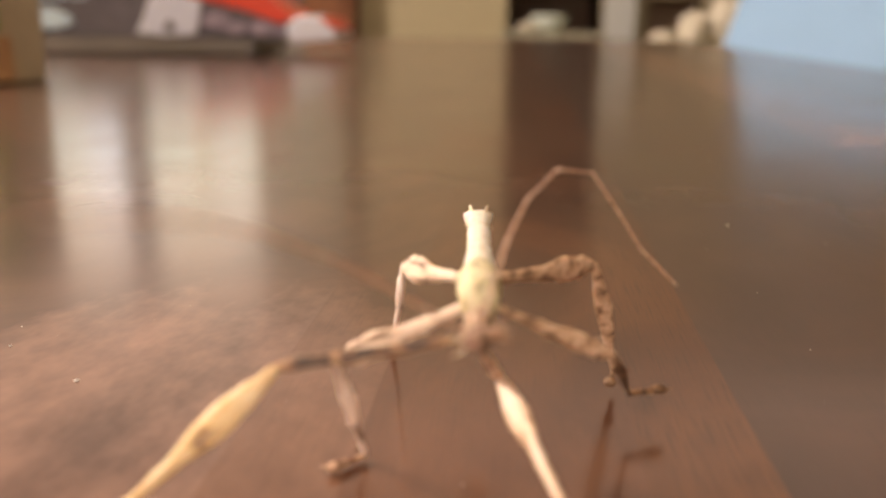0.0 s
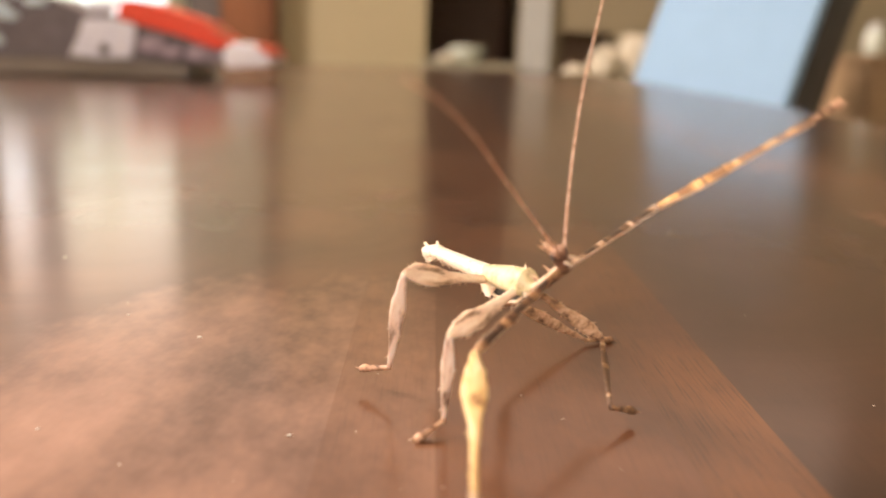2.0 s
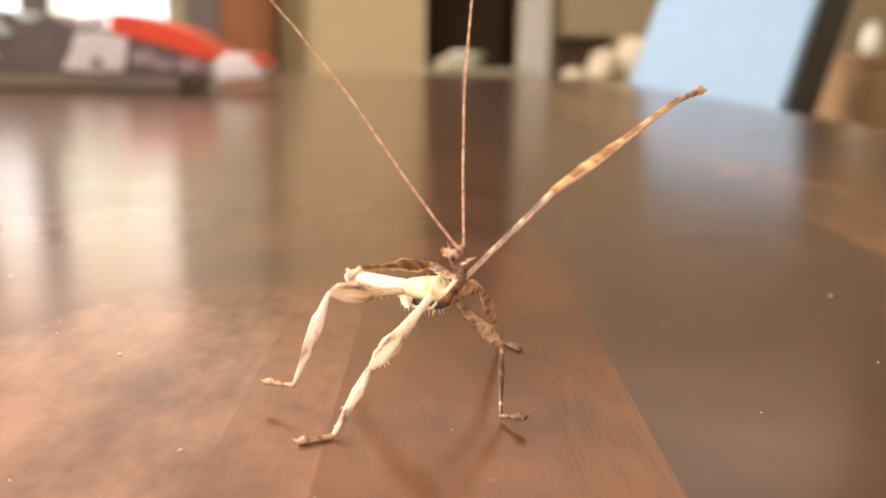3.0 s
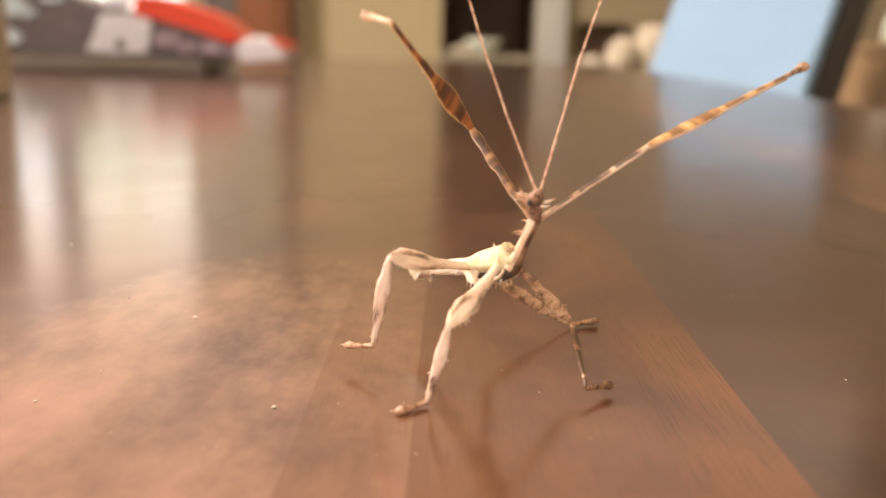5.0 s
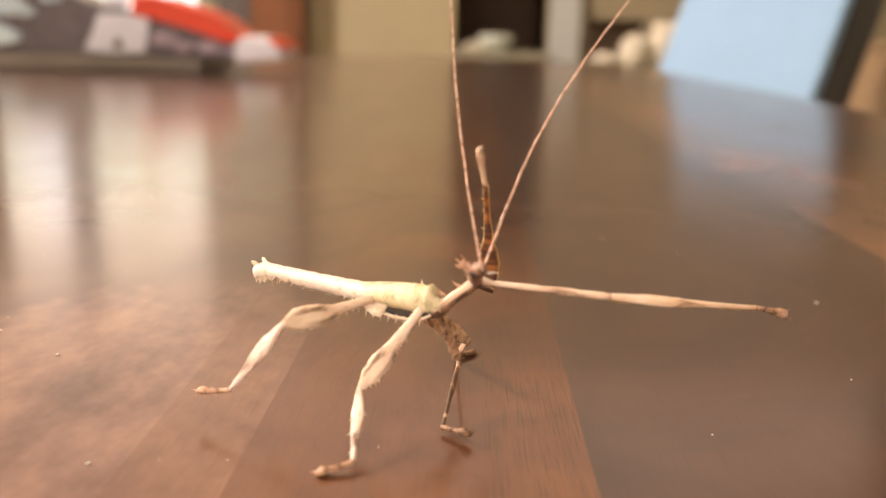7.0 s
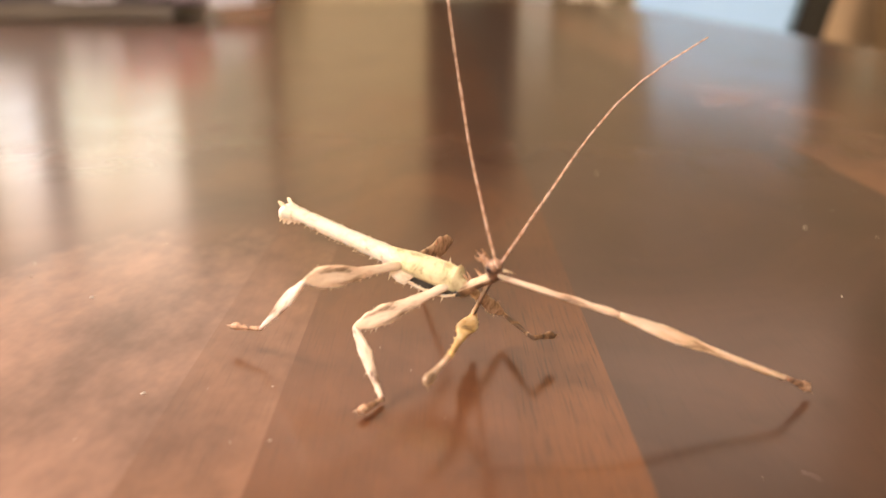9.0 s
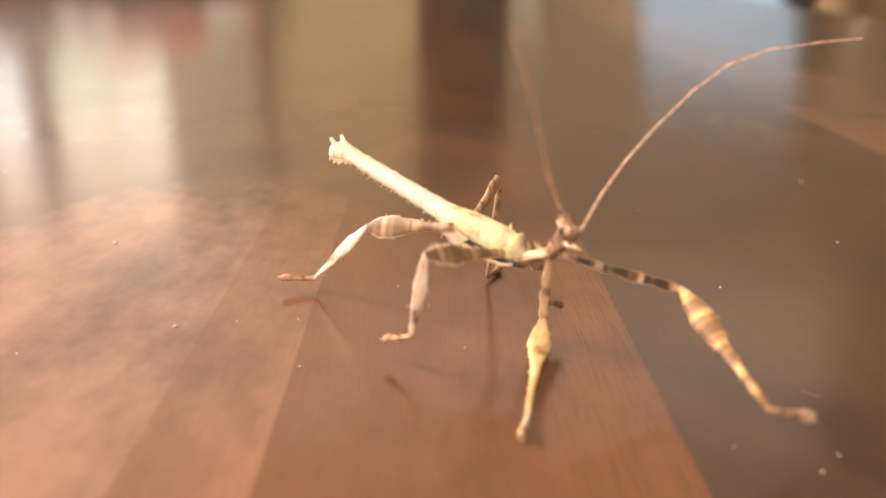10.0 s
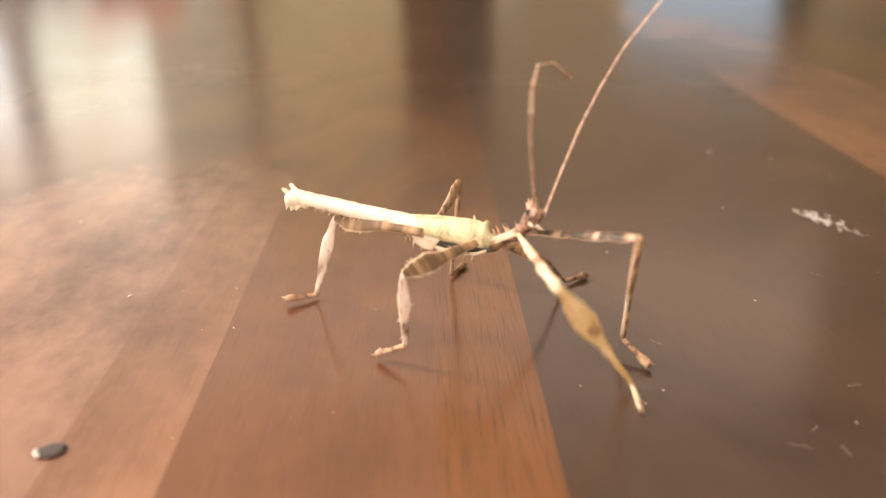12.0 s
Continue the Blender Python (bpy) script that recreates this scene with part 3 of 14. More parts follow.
    for v in bm.verts:
        v.co.z -= lo
    o = tagged(part("folded_cloth", bm, CREAM, smooth=True), label, "cloth", "pale cloth heaps")
    o.matrix_basis = m


def low_cabinet():
    c = holder("low_cabinet", pose(0.86, 4.05, 0), "pale low cabinet against the wall below the dark niche", "cabinet")
    part("body", box(-0.26, 0.52, -0.16, 0.16, 0.05, 0.66, 0.004), WALL_PALE, c)
    part("top", box(-0.27, 0.53, -0.17, 0.17, 0.6605, 0.685, 0.004), WALL_PALE, c)
    for x in (-0.255, 0.133):
        d = part("door", box(x + 0.004, x + 0.38, -0.175, -0.1605, 0.08, 0.65, 0.003), WALL_PALE, c)
        part("knob", box(x + 0.18, x + 0.20, -0.192, -0.1755, 0.55, 0.57, 0.003), DARK_FRAME, d, "dark knob")
    part("plinth", box(-0.25, 0.51, -0.15, 0.15, 0.0, 0.0495), DARK_FRAME, c)
    return c


low_cabinet()
folded_cloth(pose(0.135, 4.50, HATCH[2] + 0.0005), 4, 0.055, 0.05, 0.022, "crumpled pale cloth beside the bowl on the hatch sill")
folded_cloth(pose(0.70, 4.02, 0.6855), 3, 0.06, 0.06, 0.035, "small cream cloth bundle on the low cabinet")
folded_cloth(pose(0.82, 4.02, 0.6855), 5, 0.065, 0.07, 0.075, "cream cloth bundle heaped on the low cabinet")
folded_cloth(pose(0.96, 4.04, 0.6855), 8, 0.085, 0.08, 0.105, "large cream cloth bundle heaped on the low cabinet")


def sideboard():
    s = holder("sideboard", pose(1.95, 3.1, 0), "tan oak sideboard standing beyond the table", "sideboard")
    part("body", box(-0.52, 0.5, -0.22, 0.22, 0.08, 0.80, 0.004), OAK, s)
    part("top", box(-0.54, 0.52, -0.24, 0.24, 0.8005, 0.828, 0.005), OAK, s)
    for x in (-0.515, 0.0):
        d = part("door", box(x + 0.006, x + 0.50, -0.236, -0.2205, 0.11, 0.79, 0.003), OAK, s)
        part("knob", box(x + 0.24, x + 0.26, -0.254, -0.2365, 0.52, 0.54, 0.003), DARK_FRAME, d, "dark knob")
    part("plinth", box(-0.5, 0.48, -0.2, 0.2, 0.0, 0.0795), DARK_FRAME, s)
    return s


sideboard()
for k, (x, r, h) in enumerate(((1.52, 0.035, 0.085), (1.66, 0.05, 0.20))):
    j = holder("jar", pose(x, 3.05, 0.8285), "pale glazed jar on the oak sideboard" if k == 0 else "tall dark jar on the oak sideboard", "jar", "jars on the sideboard")
    part("jar_body", lathe([(r * 0.8, 0), (r, 0.02), (r, h * 0.8), (r * 0.7, h)]), GLAZE if k == 0 else DARK_FRAME, j, smooth=True)
    part("lid", lathe([(r * 0.72, h + 0.0005), (r * 0.74, h + 0.012), (r * 0.2, h + 0.02)]), TRIM if k == 0 else DARK_FRAME, j, smooth=True)


# ---- dust, lint and scuffs on the tabletop ----
def dust():
    rnd = random.Random(4)
    bm = bmesh.new()
    big = [(0.055, 0.259, 0.5), (0.161, 0.278, 0.35), (0.212, 0.363, 0.5), (0.198, 0.307, 0.45), (0.164, 0.435, 0.5), (0.186, 0.250, 0.4), (0.158, 0.216, 0.3),
           (0.154, 0.212, 0.25), (0.077, 0.262, 0.25), (0.080, 0.243, 0.25), (0.028, 0.306, 0.6), (0.008, 0.320, 0.5), (-0.028, 0.372, 0.6), (0.014, 0.259, 0.4)]
    for x, y, r in big + [(rnd.uniform(-0.12, 0.33), rnd.uniform(0.17, 0.62), rnd.choice((0.08, 0.1, 0.12, 0.16, 0.22))) for _ in range(150)]:
        r *= 0.00065
        m = bmesh.ops.create_icosphere(bm, subdivisions=1, radius=r)
        k, a = rnd.uniform(0.6, 1.6), rnd.uniform(0, 3.1)
        for v in m["verts"]:
            q = v.co.copy()
            q.x *= k
            v.co = Vector((x + q.x * math.cos(a) - q.y * math.sin(a), y + q.x * math.sin(a) + q.y * math.cos(a), 0.75 + (q.z + r) * 0.6))
    return tagged(part("dust_specks", bm, DUST), "pale dust specks scattered on the tabletop", "dust", kind="stuff")


def lint():
    rnd = random.Random(11)
    bm = bmesh.new()
    for k in range(60):
        w = rnd.uniform(0, 1) ** 1.5
        x, y = 0.2180 + 0.007 * w + rnd.gauss(0, 0.0011), 0.300 - 0.015 * w + rnd.gauss(0, 0.0014)
        a, ln, wd = 1.95 + rnd.gauss(0, 0.35), rnd.uniform(0.0008, 0.0034), rnd.uniform(0.0002, 0.0008) * (1.3 - w)
        d, e = Vector((math.cos(a), math.sin(a), 0)), Vector((-math.sin(a), math.cos(a), 0))
        p, lift = Vector((x, y, 0.7502 + rnd.uniform(0, 0.0003))), Vector((0, 0, rnd.uniform(0.0001, 0.0006)))
        vs = [bm.verts.new(q) for q in (p - d * ln / 2, p - e * wd + lift * 0.5, p + d * ln / 2 + lift, p + e * wd + lift, p + Vector((0, 0, -0.00005)) + lift * 0.5)]
        for f in ((0, 1, 3), (1, 2, 3), (0, 4, 1), (1, 4, 2), (2, 4, 3), (3, 4, 0)):
            bm.faces.new([vs[i] for i in f])
    return tagged(part("lint", bm, WISP), "tangled wisp of pale lint on the tabletop", "lint")


def scratches():
    rnd = random.Random(17)
    bm = bmesh.new()
    for x, y, a, ln in ((0.176, 0.198, 2.2, 0.006), (0.181, 0.196, 1.9, 0.005), (0.192, 0.216, 2.6, 0.004), (0.178, 0.203, 0.6, 0.003), (0.205, 0.262, 2.3, 0.004), (0.162, 0.232, 1.8, 0.005), (0.064, 0.188, 1.7, 0.0035)):
        pts = []
        for i in range(7):
            pts.append(Vector((x, y, 0.75012)))
            a += rnd.uniform(-0.2, 0.3)
            x, y = x + ln / 10 * math.cos(a), y + ln / 10 * math.sin(a)
        for p, q in zip(pts, pts[1:]):
            d = (q - p).cross(Vector((0, 0, 1))).normalized() * 0.00004
            vs = [bm.verts.new(w) for w in (p - d, p + d, q + d, q - d)]
            bm.faces.new(vs)
    return tagged(part("scratches", bm, WISP), "short pale scratches in the lacquer of the tabletop", "scratches", kind="stuff")


def crumb():
    rnd = random.Random(9)
    bm = bmesh.new()
    bmesh.ops.create_icosphere(bm, subdivisions=2, radius=1)
    for v in bm.verts:
        k = 1 + 0.35 * noise.noise(v.co * 2.2)
        v.co = Vector((v.co.x * 0.0024 * k, v.co.y * 0.0019 * k, v.co.z * 0.00025 * k + 0.00025))
    lo = min(v.co.z for v in bm.verts)
    for v in bm.verts:
        v.co.z -= lo
    o = tagged(part("crumb", bm, CRUMB, smooth=True), "flat dark grey crumb with a pale edge on the tabletop", "crumb")
    o.matrix_basis = pose(0.060, 0.2025, 0.7501, 0, 0, 30)
    bm = bmesh.new()
    for k in range(6):
        a = 2.6 + 0.22 * k
        ball(bm, (0.0021 * math.cos(a), 0.0017 * math.sin(a), 0.0004), 0.0004, 0.0003, 0.0002, 6, 5)
    part("pale_edge", bm, DUST, o, "whitish flaking edge")


dust()
lint()
scratches()
crumb()


# ---- the insect ----
LEN = dict(TB=42.0, BN=9.0, ff=22.5, ft=29.5, fs=8.0, mf=18.7, mt=16.5, ms=6.2, hf=19.5, ht=22.5, hs=6.8, an=7.5)
MM = 0.001


def limb(profile, length, seed, teeth=0, n=10, wob=0.05):
    """A leg piece along x; profile rows: place along it from 0 to 1, half thickness, up, down (mm)."""
    rnd = random.Random(seed)
    bm = bmesh.new()
    fine = []
    for (u0, *a), (u1, *b) in zip(profile, profile[1:]):
        for i in range(3):
            w = i / 3
            s = w * w * (3 - 2 * w)
            fine.append([u0 + (u1 - u0) * w] + [p + (q - p) * s for p, q in zip(a, b)])
    fine.append(list(profile[-1]))
    loft(bm, [(u * length * MM, hy * MM, up * MM * rnd.uniform(0.93, 1.07), dn * MM * rnd.uniform(0.90, 1.10), 0) for u, hy, up, dn in fine], n, wob, rnd)
    for k in range(teeth):
        u = 0.25 + 0.7 * (k + rnd.uniform(0.2, 0.8)) / teeth
        j = min(range(len(fine)), key=lambda i: abs(fine[i][0] - u))
        side = -1 if rnd.random() < 0.65 else 1
        h = (fine[j][2] if side > 0 else fine[j][3]) * 0.9
        spike(bm, (u * length * MM, 0, side * h * MM), ((u * length + rnd.uniform(0.1, 0.7)) * MM, rnd.uniform(-0.2, 0.2) * MM, side * (h + rnd.uniform(0.3, 0.7)) * MM), 0.16 * MM)
    return bm


PROFILE = {
    "ff": [(0, .5, .45, .45), (.15, .5, .5, .5), (.35, .5, .7, .9), (.5, .45, .7, .7), (.62, .5, .9, 1.1), (.78, .45, .8, .8), (.9, .5, 1.0, 1.0), (1, .5, .6, .6)],
    "ft": [(0, .5, .6, .6), (.06, .5, 1.0, .9), (.18, .45, 1.7, 1.6), (.30, .45, 2.1, 2.0), (.42, .45, 1.7, 1.6), (.55, .4, 1.0, .9), (.75, .4, .6, .6), (1, .4, .5, .5)],
    "mf": [(0, .7, .8, .8), (.2, .6, .8, .9), (.45, .5, 1.1, 1.4), (.66, .42, 1.8, 2.1), (.84, .42, 1.7, 2.0), (.95, .45, 1.0, 1.1), (1, .45, .55, .55)],
    "mt": [(0, .5, .5, .5), (.15, .4, .9, .8), (.38, .35, 1.4, 1.2), (.6, .35, 1.0, .9), (.8, .4, .55, .55), (1, .4, .45, .45)],
    "hf": [(0, .7, .8, .8), (.2, .6, .8, .9), (.45, .5, 1.0, 1.4), (.66, .42, 2.1, 2.2), (.85, .42, 2.0, 2.1), (.96, .45, 1.0, 1.1), (1, .45, .55, .55)],
    "ht": [(0, .5, .5, .5), (.12, .4, .9, .8), (.36, .35, 1.6, 1.3), (.58, .35, 1.3, 1.1), (.78, .4, .7, .7), (1, .4, .45, .45)],
    "s": [(0, .45, .5, .5), (.3, .45, .45, .45), (.6, .6, .6, .5), (.85, 1.0, .95, .6), (1, .8, .7, .5)],
}


def foot(length, seed):
    bm = limb(PROFILE["s"], length, seed, 0, 8, 0.08)
    for y in (-1, 1):
        spike(bm, (length * 0.93 * MM, y * 0.35 * MM, 0.1 * MM), ((length + 0.9) * MM, y * 0.95 * MM, 0.5 * MM), 0.26 * MM)
    return bm


def stick_insect():
    root = holder("stick_insect", pose(0, 0, 0), "cream and brown spiny leaf insect walking on the table", "insect")
    p = {}
    rnd = random.Random(21)
    L = LEN["TB"]
    # hind body, from the tail at -L to the bend at 0
    bm = bmesh.new()
    rows = []
    for i in range(29):
        u = i / 28 * 0.70
        seg = 0.10 * math.cos(u * 2 * math.pi * 13)
        w = 1.5 + 0.25 * math.sin(u * 6) + (1.0 * max(0, 0.10 - u) / 0.10) + 1.0 * max(0, u - 0.4) / 0.3
        up = 1.15 + 0.6 * u + seg * 0.6
        dn = 1.0 + 0.9 * u + (0.9 * max(0, 0.09 - u) / 0.09) + seg
        rows.append(((u - 1) * L * MM, w * 1.05 * MM, up * 0.92 * MM, dn * 1.38 * MM, 0.2 * MM))
    loft(bm, rows, 14, 0.05, rnd)
    for i in range(1, len(rows) - 1):
        for k in range(3):
            a = rnd.uniform(0.1, 3.0)
            x, hy, up, dn, cz = rows[i]
            ball(bm, (x + rnd.uniform(-.4, .4) * MM, hy * math.cos(a), cz + up * math.sin(a)), .16 * MM, .16 * MM, .12 * MM, 5, 4)
    p["body"] = part("abdomen", bm, SKIN_BACK, root, "pale cream ringed abdomen", True)
    ab = p["body"]
    for y in (-1, 1):
        bm = bmesh.new()
        for k in range(34):
            x, hy, up, dn, cz = rows[1 + int(k * 0.78)]
            x += rnd.uniform(-.5, .5) * MM
            spike(bm, (x, y * hy * .85, cz - dn * .5), (x - rnd.uniform(.1, .5) * MM, y * (hy * .95 + rnd.uniform(0, .3) * MM), cz - dn * .6 - rnd.uniform(.35, .85) * MM), .13 * MM, 4)
        part("fringe", bm, SKIN, ab, "ragged pale fringe of fine bristles")
    bm = bmesh.new()
    rows = []
    for u, w, up, dn in ((.60, 1.5, 1.2, 1.3), (.66, 2.1, 1.6, 1.6), (.71, 2.5, 2.0, 1.5), (.78, 2.7, 2.3, 1.5), (.86, 2.5, 2.6, 1.5), (.92, 2.2, 2.9, 1.4), (.94, 2.0, 2.7, 1.35), (.955, 2.2, 3.3, 1.3), (.968, 2.0, 3.1, 1.3), (.97, 1.3, 1.4, 1.2), (1.02, 1.1, 1.1, 1.2)):
        rows.append(((u - 1) * L * MM, w * 1.15 * MM, up * 1.12 * MM, dn * 1.25 * MM, 0.3 * MM))
    loft(bm, rows, 14, 0.04, rnd)
    part("thorax", bm, SKIN_GREEN, ab, "pale greenish thorax shield", True)
    bm = bmesh.new()
    loft(bm, [((u - 1) * L * MM, w * MM, .8 * MM, d * MM, -1.2 * MM) for u, w, d in ((.52, .7, .4), (.62, 1.3, 1.1), (.74, 1.7, 1.9), (.86, 1.7, 2.0), (.95, 1.4, 1.4), (1.0, 1.0, .6))], 12, 0.06, rnd)
    part("belly", bm, SKIN_DARK, ab, "dark hollow underside")
    # added strip: dark belly and its shade in one colour, mirrored in the tabletop
    bm = bmesh.new()
    loft(bm, [((u - 1) * L * MM, w * MM, .5 * MM, d * MM, (-0.55 - .5 * u) * MM) for u, w, d in ((.05, .4, .25), (.12, .75, .50), (.25, .8, .52), (.40, .85, .54), (.52, .9, .56), (.62, .7, .4))], 12, 0.06, rnd)
    part("belly_shade_strip", bm, SKIN_BROWN, ab, "dark brown strip along the underside, belly colour and shade", True)
    bm = bmesh.new()
    for k in range(9):
        u = .60 + .04 * k
        spike(bm, ((u - 1) * L * MM, -0.9 * MM, -2.6 * MM), ((u - 1) * L * MM, -1.3 * MM, (-3.9 - rnd.uniform(0, .6)) * MM), 0.28 * MM)
        spike(bm, ((u - 1) * L * MM, 0.9 * MM, -2.6 * MM), ((u - 1) * L * MM, 1.3 * MM, (-3.9 - rnd.uniform(0, .6)) * MM), 0.28 * MM)
    part("belly_spines", bm, SKIN, ab, "row of short pale spines")
    for y in (-1, 1):
        bm = bmesh.new()
        loft(bm, [((u - 1) * L * MM, .28 * MM, .32 * MM, .36 * MM, z * MM) for u, z in ((.66, -1.6), (.72, -2.5), (.80, -2.9), (.88, -2.8), (.94, -2.2), (.985, -1.1))], 8, 0.12, rnd)
        rim = part("belly_rim", bm, SKIN, ab, "pale raised rim below the hollow flank", True)
        rim.matrix_basis = pose(0, y * 1.75 * MM, 0)
        bm = bmesh.new()
        loft(bm, [((u - 1) * L * MM, .35 * MM, .5 * MM, d * MM, -0.8 * MM) for u, d in ((.63, .3), (.66, 1.9), (.70, 2.7), (.74, 2.3), (.77, .5))], 8, 0.1, rnd)
        lobe = part("side_lobe", bm, SKIN, ab, "pale leafy side lobe")
        lobe.matrix_basis = pose(0, y * 1.9 * MM, 0, y * 8, 0, 0)
        bm = bmesh.new()
        loft(bm, [((-x - 1.0) * MM, .25 * MM, a * MM, b * MM, cz * MM) for x, a, b, cz in ((-1.2, .5, .5, .2), (.2, .9, .8, .4), (.8, .9, .4, .8), (1.5, .3, .2, 1.3))][::-1], 8, 0.1, rnd)
        tail = part("tail_lobe", bm, SKIN, ab, "pale forked tail lobe")
        tail.matrix_basis = pose(-(L - 1.2) * MM, y * 0.9 * MM, 0.2 * MM, 0, 0, y * -14)
        bm = bmesh.new()
        loft(bm, [(x * MM, .25 * MM, .3 * MM, d * MM, 0) for x, d in ((-2.6, .2), (-2.1, 2.3), (-1.6, 1.5), (-1.1, 3.0), (-.5, 1.9), (.2, 2.6), (.9, 1.3), (1.5, 1.7), (2.4, .5))], 8, 0.22, rnd)
        flap = part("tail_flap", bm, SKIN, ab, "ragged pale flap under the tail")
        flap.matrix_basis = pose(-(L - 2.0) * MM, y * 1.2 * MM, -0.2 * MM, y * 12, 0, 0)
    for u, h in ((.90, 1.2), (.955, .5)):
        bm = bmesh.new()
        for y in (-1, 1):
            spike(bm, ((u - 1) * L * MM, y * .9 * MM, 2.6 * MM), ((u - 1) * L * MM - .4 * MM, y * 1.2 * MM, (2.9 + h) * MM), .4 * MM)
        part("back_spine", bm, SKIN, ab)
    # neck
    bm = bmesh.new()
    loft(bm, [(x * MM, w * MM, u * MM, d * MM, 0) for x, w, u, d in ((-1.2, 1.4, 1.3, 1.6), (0, 1.3, 1.2, 1.6), (2.5, 1.0, 1.0, 1.2), (5, .95, .95, 1.0), (7.5, 1.1, 1.1, 1.1), (9.4, 1.1, 1.2, 1.1))], 12, 0.07, rnd)
    p["neck"] = part("neck", bm, NECK_SKIN, root, "slender cream forebody with shade painted brown below", True)
    bm = bmesh.new()
    for x, y, h in ((2.2, .4, 2.2), (2.6, -.5, 2.0), (5.5, .4, 1.8), (6.3, -.4, 1.7), (8.2, .6, 1.6)):
        spike(bm, (x * MM, y * MM, .8 * MM), ((x - .9) * MM, y * 1.6 * MM, (.9 + h) * MM), .3 * MM)
    part("neck_spines", bm, SKIN_PINK, p["neck"])
    # head: x towards the feelers, z towards the crown
    bm = bmesh.new()
    loft(bm, [(x * MM, w * MM, u * MM, d * MM, z * MM) for x, w, u, d, z in ((-.6, .8, .8, .8, 0), (1.0, 1.0, .9, 1.0, .1), (2.4, 1.25, 1.4, 1.4, .4), (3.9, 1.4, 1.6, 1.5, .7), (5.4, 1.3, 1.3, 1.35, .6), (6.6, 1.0, .8, 1.0, .4), (7.4, .6, .4, .5, .2))], 12, 0.05, rnd)
    p["head"] = part("head", bm, SKIN_FACE, root, "small pinkish crowned head", True)
    hd = p["head"]
    bm = bmesh.new()
    crown = [(-.3, 1.3, 1.05), (.7, 1.1, .85), (1.5, .75, .6), (1.9, .4, .35)]
    rws = [[bm.verts.new(((4.1 + a * math.cos(2 * math.pi * i / 8) + .15 * z) * MM, b * math.sin(2 * math.pi * i / 8) * MM, (1.8 + z) * MM)) for i in range(8)] for z, a, b in crown]
    for q, r in zip(rws, rws[1:]):
        for i in range(8):
            bm.faces.new((q[i], q[(i + 1) % 8], r[(i + 1) % 8], r[i]))
    bm.faces.new(rws[-1])
    for dx, dy, h in ((0, 0, 2.1), (.9, .4, 1.3), (-1.0, .3, 1.3), (.4, -.8, 1.3), (-.6, -.6, 1.1), (-.3, .8, 1.2)):
        spike(bm, ((4.2 + dx * .7) * MM, dy * .8 * MM, (2.9 + h * .15) * MM), ((4.4 + dx * 1.3) * MM, dy * 1.5 * MM, (3.3 + h * .8) * MM), .32 * MM)
    part("crown", bm, SKIN_PINK, hd, "pale spiny crown")
    for y in (-1, 1):
        bm = bmesh.new()
        ball(bm, (4.9 * MM, y * 1.2 * MM, .9 * MM), .62 * MM, .42 * MM, .62 * MM)
        part("eye", bm, EYE, hd, "dark round eye", True)
        bm = bmesh.new()
        spike(bm, (4.6 * MM, y * .6 * MM, -1.0 * MM), (6.3 * MM, y * 1.0 * MM, -2.9 * MM), .34 * MM)
        part("palp", bm, SKIN, hd)
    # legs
    # lm and lh: browner skins, their bands plus shade put into the colour
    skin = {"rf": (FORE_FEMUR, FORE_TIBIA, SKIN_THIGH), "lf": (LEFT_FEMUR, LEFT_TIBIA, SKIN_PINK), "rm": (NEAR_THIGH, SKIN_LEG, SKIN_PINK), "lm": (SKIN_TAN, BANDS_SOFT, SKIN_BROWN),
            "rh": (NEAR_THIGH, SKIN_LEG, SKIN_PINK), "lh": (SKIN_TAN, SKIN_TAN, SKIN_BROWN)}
    say = {"rf": ("slender foreleg piece, cream above, dark below", "yellow leafy foreleg piece with dark underside"), "lf": ("slender foreleg piece with dark bands", "amber and cream leafy foreleg piece")}
    for i, leg in enumerate(("rf", "lf", "rm", "lm", "rh", "lh")):
        k = leg[1]
        a, b, c = skin[leg]
        slim = {"lm": 0.7, "lh": 0.99}.get(leg, 1.0)
        lean = {"lm": 0.65, "lh": 0.95}.get(leg, 1.0)
        broad = 1.35 if leg == "lf" else 1.0
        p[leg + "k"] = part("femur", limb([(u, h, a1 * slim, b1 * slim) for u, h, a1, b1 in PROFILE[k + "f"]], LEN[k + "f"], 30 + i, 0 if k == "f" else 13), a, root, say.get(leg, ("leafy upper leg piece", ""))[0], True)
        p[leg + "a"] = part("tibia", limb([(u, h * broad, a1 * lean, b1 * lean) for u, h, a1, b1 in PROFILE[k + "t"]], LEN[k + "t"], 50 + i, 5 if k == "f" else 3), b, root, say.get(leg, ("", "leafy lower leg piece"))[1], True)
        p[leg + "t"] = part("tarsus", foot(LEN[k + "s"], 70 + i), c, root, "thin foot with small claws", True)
    # feelers, thinner towards the tip
    for side in ("ra", "la"):
        for j in range(8):
            r0, r1 = 0.21 - 0.010 * j, 0.21 - 0.010 * (j + 1)
            bm = bmesh.new()
            rows = []
            for i in range(9):
                w = i / 8
                r = (r0 + (r1 - r0) * w) * (1 + 0.10 * (i % 2))
                rows.append(((-0.25 + w * (LEN["an"] + 0.5)) * MM, r * MM, r * MM, r * MM, 0))
            loft(bm, rows, 7)
            p[side + str(j)] = part("antenna_piece", bm, FEELER, root, "thin pinkish antenna" if j == 0 else "", True)
    return root, p


insect, limbs = stick_insect()


